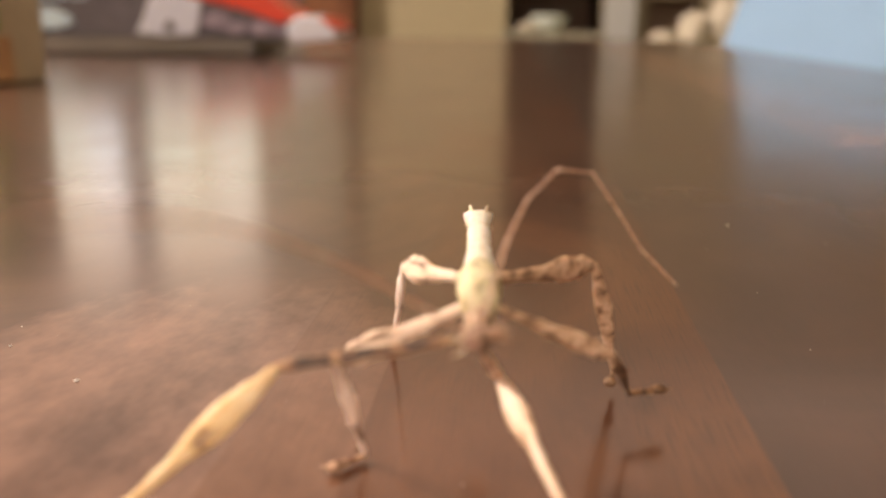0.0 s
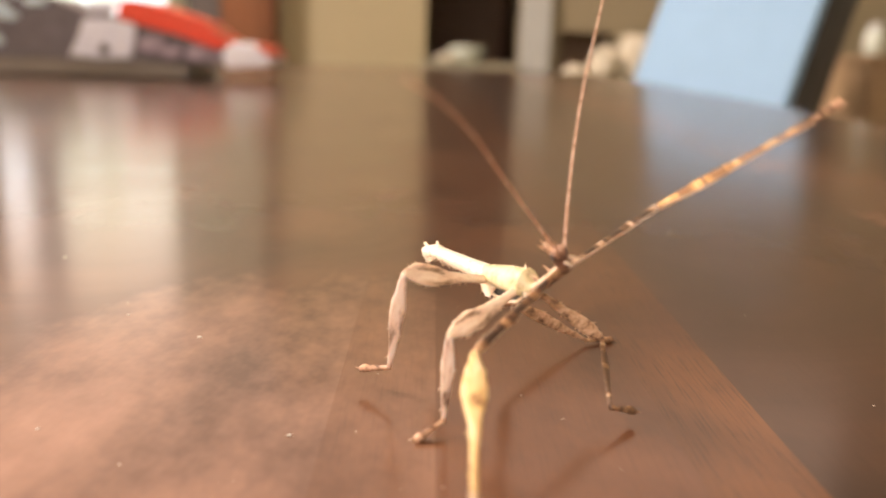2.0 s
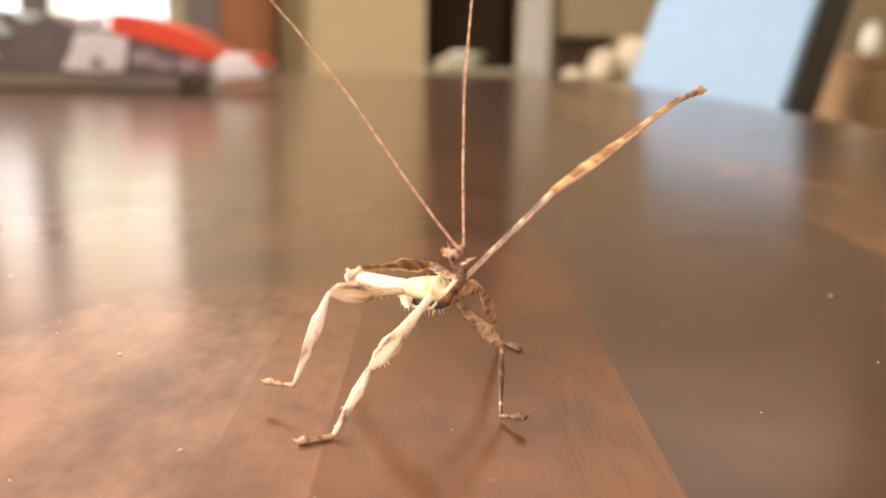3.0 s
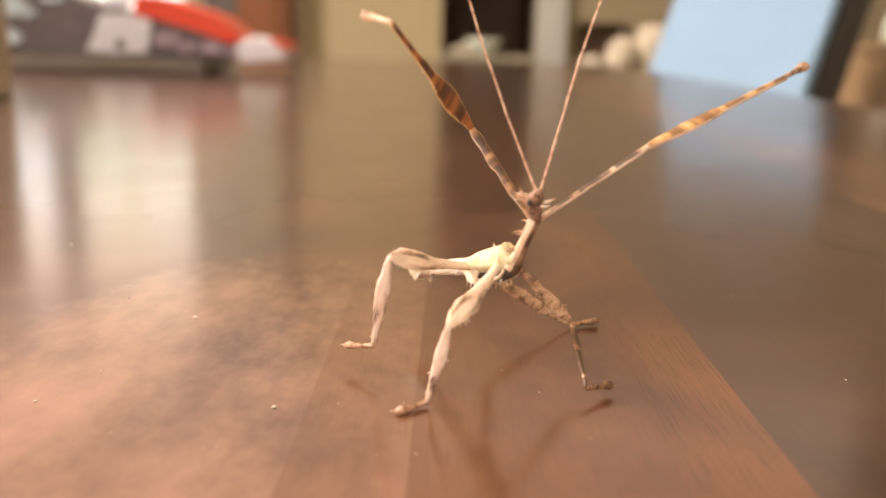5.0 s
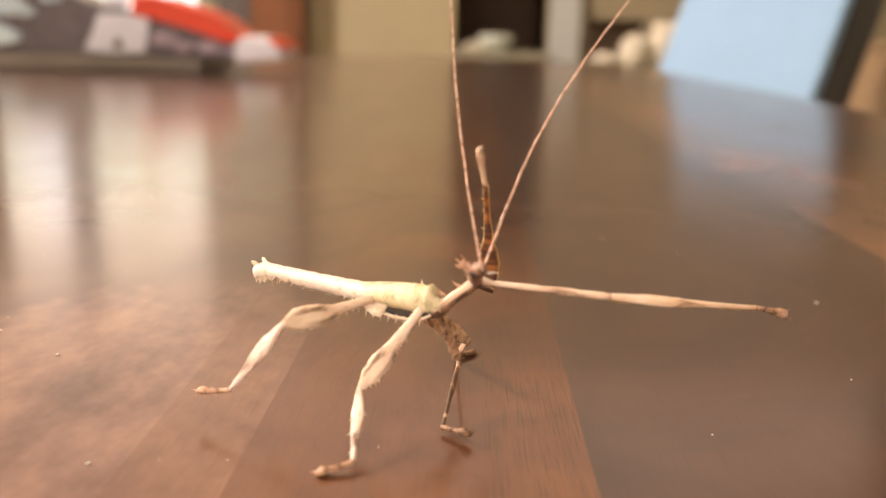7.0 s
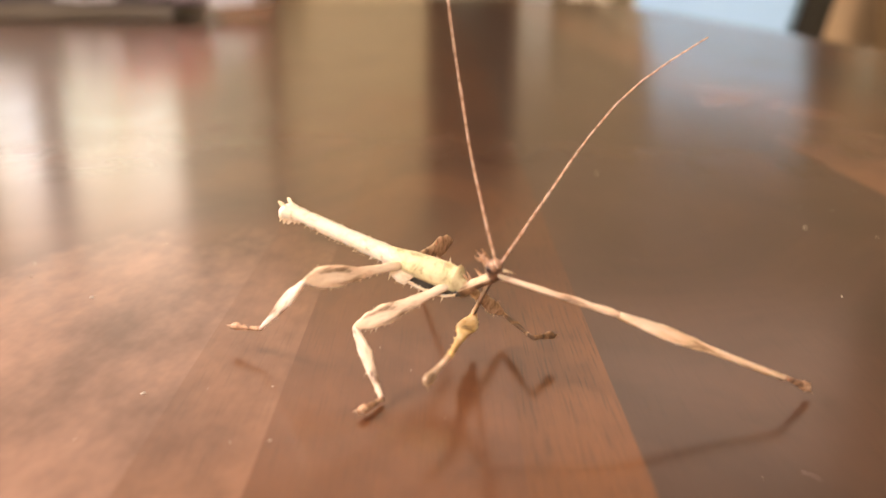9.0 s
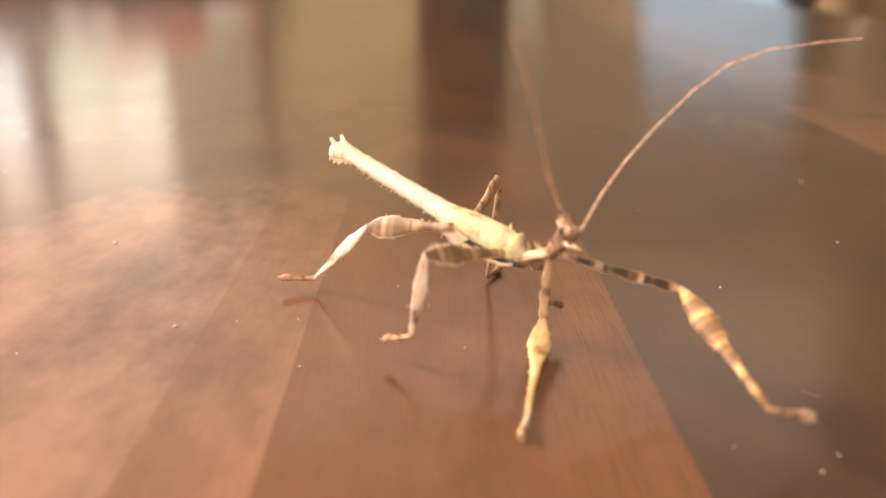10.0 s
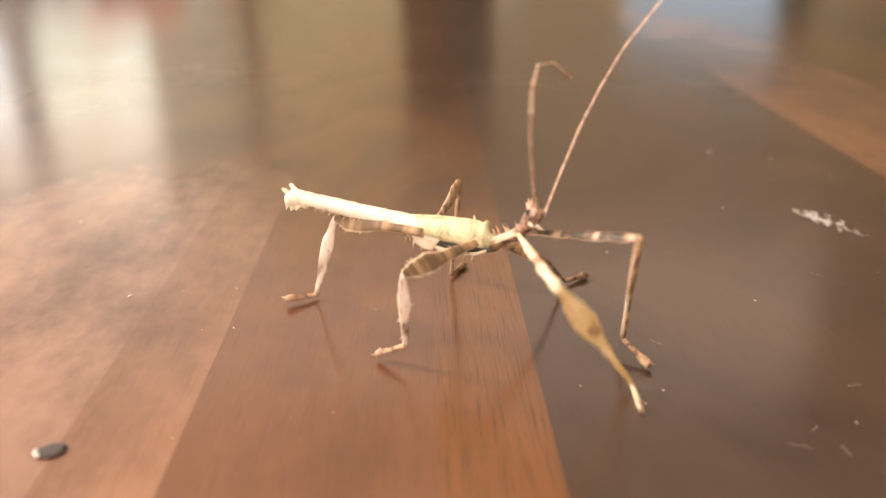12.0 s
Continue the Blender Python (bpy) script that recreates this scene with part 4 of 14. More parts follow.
def motions():
    walk(insect, [
        (0, pose(0.0968, 0.2797, 0.7500)),
        (0.167, pose(0.0976, 0.2789, 0.7500)),
        (0.333, pose(0.0992, 0.2773, 0.7500)),
        (0.5, pose(0.1000, 0.2764, 0.7500)),
        (0.75, pose(0.0993, 0.2748, 0.7500)),
        (1, pose(0.0986, 0.2732, 0.7500)),
        (1.125, pose(0.0984, 0.2712, 0.7500)),
        (1.25, pose(0.0979, 0.2666, 0.7500)),
        (1.375, pose(0.0974, 0.2620, 0.7500)),
        (1.5, pose(0.0971, 0.2600, 0.7500)),
        (1.625, pose(0.0968, 0.2616, 0.7500)),
        (1.75, pose(0.0960, 0.2652, 0.7500)),
        (1.875, pose(0.0953, 0.2688, 0.7500)),
        (2, pose(0.0949, 0.2704, 0.7500)),
        (2.167, pose(0.0948, 0.2710, 0.7500)),
        (2.333, pose(0.0945, 0.2720, 0.7500)),
        (2.5, pose(0.0943, 0.2726, 0.7500)),
        (2.667, pose(0.0958, 0.2734, 0.7500)),
        (2.833, pose(0.0985, 0.2750, 0.7500)),
        (3, pose(0.1000, 0.2759, 0.7500)),
        (3.1, pose(0.0985, 0.2761, 0.7500)),
        (3.2, pose(0.0970, 0.2763, 0.7500)),
        (3.467, pose(0.0972, 0.2758, 0.7500)),
        (3.733, pose(0.0975, 0.2745, 0.7500)),
        (4, pose(0.0981, 0.2729, 0.7500)),
        (4.267, pose(0.0986, 0.2713, 0.7500)),
        (4.533, pose(0.0990, 0.2700, 0.7500)),
        (4.8, pose(0.0991, 0.2695, 0.7500)),
        (4.867, pose(0.0982, 0.2695, 0.7500)),
        (4.933, pose(0.0966, 0.2696, 0.7500)),
        (5, pose(0.0957, 0.2696, 0.7500)),
        (5.125, pose(0.0959, 0.2703, 0.7500)),
        (5.25, pose(0.0963, 0.2718, 0.7500)),
        (5.375, pose(0.0968, 0.2734, 0.7500)),
        (5.5, pose(0.0970, 0.2741, 0.7500)),
        (5.625, pose(0.0990, 0.2728, 0.7500)),
        (5.75, pose(0.1032, 0.2700, 0.7500)),
        (5.875, pose(0.1074, 0.2671, 0.7500)),
        (6, pose(0.1094, 0.2659, 0.7500)),
        (6.167, pose(0.1093, 0.2688, 0.7500)),
        (6.333, pose(0.1091, 0.2741, 0.7500)),
        (6.5, pose(0.1090, 0.2770, 0.7500)),
        (6.6, pose(0.1100, 0.2765, 0.7500)),
        (6.7, pose(0.1111, 0.2760, 0.7500)),
        (6.967, pose(0.1111, 0.2761, 0.7500)),
        (7.233, pose(0.1111, 0.2765, 0.7500)),
        (7.5, pose(0.1111, 0.2770, 0.7500)),
        (7.767, pose(0.1110, 0.2774, 0.7500)),
        (8.033, pose(0.1110, 0.2778, 0.7500)),
        (8.3, pose(0.1110, 0.2779, 0.7500)),
        (8.4, pose(0.1126, 0.2774, 0.7500)),
        (8.5, pose(0.1141, 0.2769, 0.7500)),
        (8.625, pose(0.1136, 0.2761, 0.7500)),
        (8.75, pose(0.1126, 0.2743, 0.7500)),
        (8.875, pose(0.1116, 0.2725, 0.7500)),
        (9, pose(0.1111, 0.2717, 0.7500)),
        (9.125, pose(0.1112, 0.2707, 0.7500)),
        (9.25, pose(0.1114, 0.2685, 0.7500)),
        (9.375, pose(0.1117, 0.2663, 0.7500)),
        (9.5, pose(0.1118, 0.2653, 0.7500)),
        (9.625, pose(0.1126, 0.2628, 0.7500)),
        (9.75, pose(0.1144, 0.2574, 0.7500)),
        (9.875, pose(0.1163, 0.2519, 0.7500)),
        (10, pose(0.1171, 0.2494, 0.7500)),
        (10.125, pose(0.1178, 0.2489, 0.7500)),
        (10.25, pose(0.1194, 0.2477, 0.7500)),
        (10.375, pose(0.1210, 0.2465, 0.7500)),
        (10.5, pose(0.1218, 0.2459, 0.7500)),
        (10.667, pose(0.1215, 0.2433, 0.7500)),
        (10.833, pose(0.1209, 0.2385, 0.7500)),
        (11, pose(0.1205, 0.2359, 0.7500)),
        (11.25, pose(0.1241, 0.2338, 0.7500)),
        (11.5, pose(0.1277, 0.2317, 0.7500)),
        (11.75, pose(0.1291, 0.2337, 0.7500)),
        (12, pose(0.1305, 0.2357, 0.7500)),
    ])
    walk(limbs["body"], [
        (0, pose(0.0000, 0.0000, 0.0238, -0, 4, -87)),
        (0.167, pose(0.0000, 0.0000, 0.0226, 0, 4, -86)),
        (0.333, pose(0.0000, 0.0000, 0.0204, -0, 4, -84)),
        (0.5, pose(0.0000, 0.0000, 0.0192, -0, 4, -83)),
        (0.75, pose(0.0000, 0.0000, 0.0205, 0, 1, -82)),
        (1, pose(0.0000, 0.0000, 0.0218, 0, -1, -81)),
        (1.125, pose(0.0000, 0.0000, 0.0221, 0, -1, -79)),
        (1.25, pose(0.0000, 0.0000, 0.0229, 0, 0, -73)),
        (1.375, pose(0.0000, 0.0000, 0.0236, -0, 2, -67)),
        (1.5, pose(0.0000, 0.0000, 0.0240, 0, 2, -65)),
        (1.625, pose(0.0000, 0.0000, 0.0237, -0, 1, -65)),
        (1.75, pose(0.0000, 0.0000, 0.0232, 0, -1, -65)),
        (1.875, pose(0.0000, 0.0000, 0.0227, 0, -3, -65)),
        (2, pose(0.0000, 0.0000, 0.0225, 0, -3, -66)),
        (2.167, pose(0.0000, 0.0000, 0.0235, 0, -6, -66)),
        (2.333, pose(0.0000, 0.0000, 0.0255, 0, -12, -68)),
        (2.5, pose(0.0000, 0.0000, 0.0265, 0, -15, -68)),
        (2.667, pose(0.0000, 0.0000, 0.0257, 0, -13, -66)),
        (2.833, pose(0.0000, 0.0000, 0.0240, -0, -10, -63)),
        (3, pose(0.0000, 0.0000, 0.0231, 0, -8, -61)),
        (3.1, pose(0.0000, 0.0000, 0.0231, -0, -10, -60)),
        (3.2, pose(0.0000, 0.0000, 0.0230, 0, -12, -59)),
        (3.467, pose(0.0000, 0.0000, 0.0229, 0, -12, -59)),
        (3.733, pose(0.0000, 0.0000, 0.0225, 0, -10, -57)),
        (4, pose(0.0000, 0.0000, 0.0220, 0, -9, -55)),
        (4.267, pose(0.0000, 0.0000, 0.0215, 0, -7, -53)),
        (4.533, pose(0.0000, 0.0000, 0.0211, 0, -6, -51)),
        (4.8, pose(0.0000, 0.0000, 0.0210, 0, -5, -51)),
        (4.867, pose(0.0000, 0.0000, 0.0217, -0, -8, -54)),
        (4.933, pose(0.0000, 0.0000, 0.0230, 0, -13, -61)),
        (5, pose(0.0000, 0.0000, 0.0237, 0, -15, -64)),
        (5.125, pose(0.0000, 0.0000, 0.0234, 0, -13, -63)),
        (5.25, pose(0.0000, 0.0000, 0.0228, 0, -9, -60)),
        (5.375, pose(0.0000, 0.0000, 0.0221, 0, -5, -56)),
        (5.5, pose(0.0000, 0.0000, 0.0219, -0, -3, -55)),
        (5.625, pose(0.0000, 0.0000, 0.0228, 0, -4, -51)),
        (5.75, pose(0.0000, 0.0000, 0.0250, 0, -8, -42)),
        (5.875, pose(0.0000, 0.0000, 0.0272, 0, -11, -33)),
        (6, pose(0.0000, 0.0000, 0.0281, 0, -12, -29)),
        (6.167, pose(0.0000, 0.0000, 0.0272, -0, -11, -28)),
        (6.333, pose(0.0000, 0.0000, 0.0255, -0, -7, -26)),
        (6.5, pose(0.0000, 0.0000, 0.0245, 0, -6, -25)),
        (6.6, pose(0.0000, 0.0000, 0.0240, 0, -3, -28)),
        (6.7, pose(0.0000, 0.0000, 0.0235, 0, -1, -32)),
        (6.967, pose(0.0000, 0.0000, 0.0232, 0, -0, -31)),
        (7.233, pose(0.0000, 0.0000, 0.0225, 0, 1, -29)),
        (7.5, pose(0.0000, 0.0000, 0.0217, 0, 3, -27)),
        (7.767, pose(0.0000, 0.0000, 0.0209, 0, 4, -25)),
        (8.033, pose(0.0000, 0.0000, 0.0202, 0, 6, -23)),
        (8.3, pose(0.0000, 0.0000, 0.0199, 0, 6, -22)),
        (8.4, pose(0.0000, 0.0000, 0.0197, 0, 7, -21)),
        (8.5, pose(0.0000, 0.0000, 0.0195, 0, 8, -19)),
        (8.625, pose(0.0000, 0.0000, 0.0188, 0, 9, -21)),
        (8.75, pose(0.0000, 0.0000, 0.0173, 0, 11, -25)),
        (8.875, pose(0.0000, 0.0000, 0.0158, 0, 13, -28)),
        (9, pose(0.0000, 0.0000, 0.0151, 0, 13, -30)),
        (9.125, pose(0.0000, 0.0000, 0.0159, 0, 12, -30)),
        (9.25, pose(0.0000, 0.0000, 0.0175, 0, 7, -30)),
        (9.375, pose(0.0000, 0.0000, 0.0192, 0, 3, -29)),
        (9.5, pose(0.0000, 0.0000, 0.0199, 0, 1, -29)),
        (9.625, pose(0.0000, 0.0000, 0.0194, -0, 4, -30)),
        (9.75, pose(0.0000, 0.0000, 0.0184, 0, 10, -32)),
        (9.875, pose(0.0000, 0.0000, 0.0173, 0, 16, -34)),
        (10, pose(0.0000, 0.0000, 0.0168, 0, 19, -35)),
        (10.125, pose(0.0000, 0.0000, 0.0172, 0, 17, -30)),
        (10.25, pose(0.0000, 0.0000, 0.0180, 0, 14, -20)),
        (10.375, pose(0.0000, 0.0000, 0.0188, 0, 10, -10)),
        (10.5, pose(0.0000, 0.0000, 0.0191, 0, 8, -6)),
        (10.667, pose(0.0000, 0.0000, 0.0195, 0, 9, -7)),
        (10.833, pose(0.0000, 0.0000, 0.0203, 0, 10, -9)),
        (11, pose(0.0000, 0.0000, 0.0207, 0, 10, -10)),
        (11.25, pose(0.0000, 0.0000, 0.0202, -0, 11, -14)),
        (11.5, pose(0.0000, 0.0000, 0.0198, 0, 13, -18)),
        (11.75, pose(0.0000, 0.0000, 0.0199, -0, 10, -21)),
        (12, pose(0.0000, 0.0000, 0.0199, 0, 6, -23)),
    ])
    walk(limbs["neck"], [
        (0, pose(0.0000, 0.0000, 0.0238, 0, -0, -96)),
        (0.167, pose(0.0000, 0.0000, 0.0226, 0, -2, -94)),
        (0.333, pose(0.0000, 0.0000, 0.0204, 0, -6, -91)),
        (0.5, pose(0.0000, 0.0000, 0.0192, 0, -8, -89)),
        (0.75, pose(0.0000, 0.0000, 0.0205, -0, -5, -95)),
        (1, pose(0.0000, 0.0000, 0.0218, -0, -2, -101)),
        (1.125, pose(0.0000, 0.0000, 0.0221, 0, -4, -97)),
        (1.25, pose(0.0000, 0.0000, 0.0229, 0, -9, -90)),
        (1.375, pose(0.0000, 0.0000, 0.0236, 0, -13, -82)),
        (1.5, pose(0.0000, 0.0000, 0.0240, 0, -15, -79)),
        (1.625, pose(0.0000, 0.0000, 0.0237, 0, -19, -75)),
        (1.75, pose(0.0000, 0.0000, 0.0232, -0, -28, -67)),
        (1.875, pose(0.0000, 0.0000, 0.0227, 0, -37, -57)),
        (2, pose(0.0000, 0.0000, 0.0225, 0, -40, -51)),
        (2.167, pose(0.0000, 0.0000, 0.0235, -0, -41, -56)),
        (2.333, pose(0.0000, 0.0000, 0.0255, 0, -41, -66)),
        (2.5, pose(0.0000, 0.0000, 0.0265, 0, -40, -71)),
        (2.667, pose(0.0000, 0.0000, 0.0257, 0, -39, -71)),
        (2.833, pose(0.0000, 0.0000, 0.0240, 0, -37, -71)),
        (3, pose(0.0000, 0.0000, 0.0231, -0, -35, -70)),
        (3.1, pose(0.0000, 0.0000, 0.0231, 0, -38, -70)),
        (3.2, pose(0.0000, 0.0000, 0.0230, -0, -40, -70)),
        (3.467, pose(0.0000, 0.0000, 0.0229, 0, -42, -68)),
        (3.733, pose(0.0000, 0.0000, 0.0225, 0, -44, -62)),
        (4, pose(0.0000, 0.0000, 0.0220, 0, -47, -53)),
        (4.267, pose(0.0000, 0.0000, 0.0215, 0, -50, -44)),
        (4.533, pose(0.0000, 0.0000, 0.0211, 0, -51, -36)),
        (4.8, pose(0.0000, 0.0000, 0.0210, 0, -51, -32)),
        (4.867, pose(0.0000, 0.0000, 0.0217, 0, -55, -30)),
        (4.933, pose(0.0000, 0.0000, 0.0230, 0, -63, -24)),
        (5, pose(0.0000, 0.0000, 0.0237, 0, -67, -20)),
        (5.125, pose(0.0000, 0.0000, 0.0234, 0, -66, -29)),
        (5.25, pose(0.0000, 0.0000, 0.0228, 0, -62, -46)),
        (5.375, pose(0.0000, 0.0000, 0.0221, 0, -57, -59)),
        (5.5, pose(0.0000, 0.0000, 0.0219, -0, -55, -64)),
        (5.625, pose(0.0000, 0.0000, 0.0228, 0, -56, -55)),
        (5.75, pose(0.0000, 0.0000, 0.0250, 0, -55, -35)),
        (5.875, pose(0.0000, 0.0000, 0.0272, -0, -51, -17)),
        (6, pose(0.0000, 0.0000, 0.0281, 0, -48, -10)),
        (6.167, pose(0.0000, 0.0000, 0.0272, -0, -47, -15)),
        (6.333, pose(0.0000, 0.0000, 0.0255, 0, -44, -24)),
        (6.5, pose(0.0000, 0.0000, 0.0245, 0, -42, -28)),
        (6.6, pose(0.0000, 0.0000, 0.0240, 0, -40, -28)),
        (6.7, pose(0.0000, 0.0000, 0.0235, 0, -38, -27)),
        (6.967, pose(0.0000, 0.0000, 0.0232, -0, -39, -29)),
        (7.233, pose(0.0000, 0.0000, 0.0225, -0, -41, -33)),
        (7.5, pose(0.0000, 0.0000, 0.0217, 0, -42, -39)),
        (7.767, pose(0.0000, 0.0000, 0.0209, 0, -44, -44)),
        (8.033, pose(0.0000, 0.0000, 0.0202, -0, -45, -49)),
        (8.3, pose(0.0000, 0.0000, 0.0199, -0, -45, -51)),
        (8.4, pose(0.0000, 0.0000, 0.0197, 0, -43, -49)),
        (8.5, pose(0.0000, 0.0000, 0.0195, 0, -41, -46)),
        (8.625, pose(0.0000, 0.0000, 0.0188, 0, -39, -47)),
        (8.75, pose(0.0000, 0.0000, 0.0173, 0, -35, -49)),
        (8.875, pose(0.0000, 0.0000, 0.0158, -0, -31, -51)),
        (9, pose(0.0000, 0.0000, 0.0151, 0, -29, -51)),
        (9.125, pose(0.0000, 0.0000, 0.0159, 0, -29, -52)),
        (9.25, pose(0.0000, 0.0000, 0.0175, 0, -29, -52)),
        (9.375, pose(0.0000, 0.0000, 0.0192, 0, -30, -53)),
        (9.5, pose(0.0000, 0.0000, 0.0199, 0, -30, -53)),
        (9.625, pose(0.0000, 0.0000, 0.0194, 0, -29, -55)),
        (9.75, pose(0.0000, 0.0000, 0.0184, 0, -27, -59)),
        (9.875, pose(0.0000, 0.0000, 0.0173, -0, -24, -63)),
        (10, pose(0.0000, 0.0000, 0.0168, 0, -23, -64)),
        (10.125, pose(0.0000, 0.0000, 0.0172, 0, -24, -65)),
        (10.25, pose(0.0000, 0.0000, 0.0180, 0, -27, -67)),
        (10.375, pose(0.0000, 0.0000, 0.0188, 0, -29, -69)),
        (10.5, pose(0.0000, 0.0000, 0.0191, 0, -30, -70)),
        (10.667, pose(0.0000, 0.0000, 0.0195, 0, -30, -69)),
        (10.833, pose(0.0000, 0.0000, 0.0203, 0, -29, -68)),
        (11, pose(0.0000, 0.0000, 0.0207, 0, -29, -68)),
        (11.25, pose(0.0000, 0.0000, 0.0202, 0, -29, -67)),
        (11.5, pose(0.0000, 0.0000, 0.0198, 0, -29, -66)),
        (11.75, pose(0.0000, 0.0000, 0.0199, 0, -29, -63)),
        (12, pose(0.0000, 0.0000, 0.0199, -0, -29, -61)),
    ])
    walk(limbs["head"], [
        (0, pose(-0.0009, -0.0090, 0.0238, -76, -17, -82)),
        (0.167, pose(-0.0006, -0.0090, 0.0230, -54, -20, -82)),
        (0.333, pose(-0.0001, -0.0090, 0.0213, -5, -26, -81)),
        (0.5, pose(0.0002, -0.0089, 0.0204, 17, -29, -80)),
        (0.75, pose(-0.0007, -0.0089, 0.0213, 6, -32, -81)),
        (1, pose(-0.0017, -0.0088, 0.0221, -5, -34, -81)),
        (1.125, pose(-0.0012, -0.0089, 0.0227, -5, -48, -59)),
        (1.25, pose(0.0000, -0.0089, 0.0242, -35, -50, 14)),
        (1.375, pose(0.0012, -0.0087, 0.0256, -37, -19, 57)),
        (1.5, pose(0.0017, -0.0085, 0.0262, -28, -1, 69)),
        (1.625, pose(0.0022, -0.0082, 0.0267, -47, -23, 66)),
        (1.75, pose(0.0032, -0.0073, 0.0275, -63, -70, 45)),
        (1.875, pose(0.0040, -0.0060, 0.0281, 59, -58, -96)),
        (2, pose(0.0043, -0.0054, 0.0283, 57, -37, -104)),
        (2.167, pose(0.0038, -0.0057, 0.0294, 54, -44, -103)),
        (2.333, pose(0.0028, -0.0062, 0.0313, 47, -57, -101)),
        (2.5, pose(0.0022, -0.0065, 0.0324, 42, -64, -100)),
        (2.667, pose(0.0023, -0.0066, 0.0313, 43, -64, -98)),
        (2.833, pose(0.0024, -0.0068, 0.0294, 46, -63, -95)),
        (3, pose(0.0025, -0.0069, 0.0283, 47, -62, -94)),
        (3.1, pose(0.0024, -0.0067, 0.0286, 46, -65, -89)),
        (3.2, pose(0.0023, -0.0064, 0.0289, 45, -67, -85)),
        (3.467, pose(0.0025, -0.0062, 0.0289, 47, -66, -86)),
        (3.733, pose(0.0030, -0.0057, 0.0288, 51, -64, -90)),
        (4, pose(0.0036, -0.0049, 0.0286, 56, -62, -95)),
        (4.267, pose(0.0042, -0.0040, 0.0284, 60, -59, -98)),
        (4.533, pose(0.0046, -0.0033, 0.0281, 63, -57, -101)),
        (4.8, pose(0.0047, -0.0030, 0.0280, 64, -56, -102)),
        (4.867, pose(0.0044, -0.0026, 0.0291, 62, -55, -99)),
        (4.933, pose(0.0037, -0.0017, 0.0310, 60, -54, -93)),
        (5, pose(0.0034, -0.0012, 0.0319, 58, -53, -90)),
        (5.125, pose(0.0032, -0.0018, 0.0316, 57, -52, -89)),
        (5.25, pose(0.0029, -0.0030, 0.0308, 56, -49, -86)),
        (5.375, pose(0.0025, -0.0042, 0.0297, 54, -45, -83)),
        (5.5, pose(0.0023, -0.0047, 0.0292, 53, -44, -82)),
        (5.625, pose(0.0029, -0.0042, 0.0303, 52, -58, -71)),
        (5.75, pose(0.0043, -0.0030, 0.0324, -28, -73, 13)),
        (5.875, pose(0.0054, -0.0016, 0.0342, -83, -47, 64)),
        (6, pose(0.0059, -0.0010, 0.0349, -91, -33, 72)),
        (6.167, pose(0.0059, -0.0016, 0.0338, -74, -54, 57)),
        (6.333, pose(0.0059, -0.0026, 0.0317, 30, -68, -42)),
        (6.5, pose(0.0059, -0.0032, 0.0305, 56, -50, -74)),
        (6.6, pose(0.0061, -0.0032, 0.0298, 56, -43, -76)),
        (6.7, pose(0.0063, -0.0032, 0.0290, 56, -37, -79)),
        (6.967, pose(0.0061, -0.0034, 0.0289, 56, -37, -79)),
        (7.233, pose(0.0057, -0.0037, 0.0284, 54, -38, -78)),
        (7.5, pose(0.0052, -0.0042, 0.0278, 52, -40, -77)),
        (7.767, pose(0.0046, -0.0046, 0.0271, 49, -41, -77)),
        (8.033, pose(0.0042, -0.0048, 0.0265, 47, -43, -76)),
        (8.3, pose(0.0040, -0.0050, 0.0263, 47, -43, -76)),
        (8.4, pose(0.0044, -0.0050, 0.0258, 51, -49, -76)),
        (8.5, pose(0.0047, -0.0049, 0.0253, 55, -54, -77)),
        (8.625, pose(0.0048, -0.0051, 0.0244, 54, -51, -78)),
        (8.75, pose(0.0048, -0.0056, 0.0224, 50, -45, -81)),
        (8.875, pose(0.0049, -0.0060, 0.0204, 46, -38, -83)),
        (9, pose(0.0049, -0.0061, 0.0195, 44, -35, -84)),
        (9.125, pose(0.0049, -0.0062, 0.0202, 44, -36, -84)),
        (9.25, pose(0.0048, -0.0062, 0.0219, 44, -38, -82)),
        (9.375, pose(0.0047, -0.0062, 0.0236, 43, -40, -80)),
        (9.5, pose(0.0047, -0.0063, 0.0244, 43, -41, -80)),
        (9.625, pose(0.0045, -0.0065, 0.0238, 33, -42, -75)),
        (9.75, pose(0.0042, -0.0069, 0.0224, 11, -44, -65)),
        (9.875, pose(0.0038, -0.0073, 0.0210, -14, -45, -55)),
        (10, pose(0.0036, -0.0075, 0.0203, -27, -45, -50)),
        (10.125, pose(0.0035, -0.0074, 0.0208, -28, -45, -50)),
        (10.25, pose(0.0032, -0.0074, 0.0220, -32, -45, -50)),
        (10.375, pose(0.0029, -0.0073, 0.0232, -35, -45, -50)),
        (10.5, pose(0.0027, -0.0073, 0.0237, -36, -45, -50)),
        (10.667, pose(0.0028, -0.0073, 0.0240, -36, -45, -50)),
        (10.833, pose(0.0029, -0.0073, 0.0247, -36, -45, -50)),
        (11, pose(0.0030, -0.0073, 0.0250, -36, -45, -50)),
        (11.25, pose(0.0031, -0.0072, 0.0246, -36, -45, -50)),
        (11.5, pose(0.0032, -0.0072, 0.0241, -36, -45, -50)),
        (11.75, pose(0.0035, -0.0070, 0.0242, -36, -45, -50)),
        (12, pose(0.0038, -0.0069, 0.0243, -35, -45, -50)),
    ])
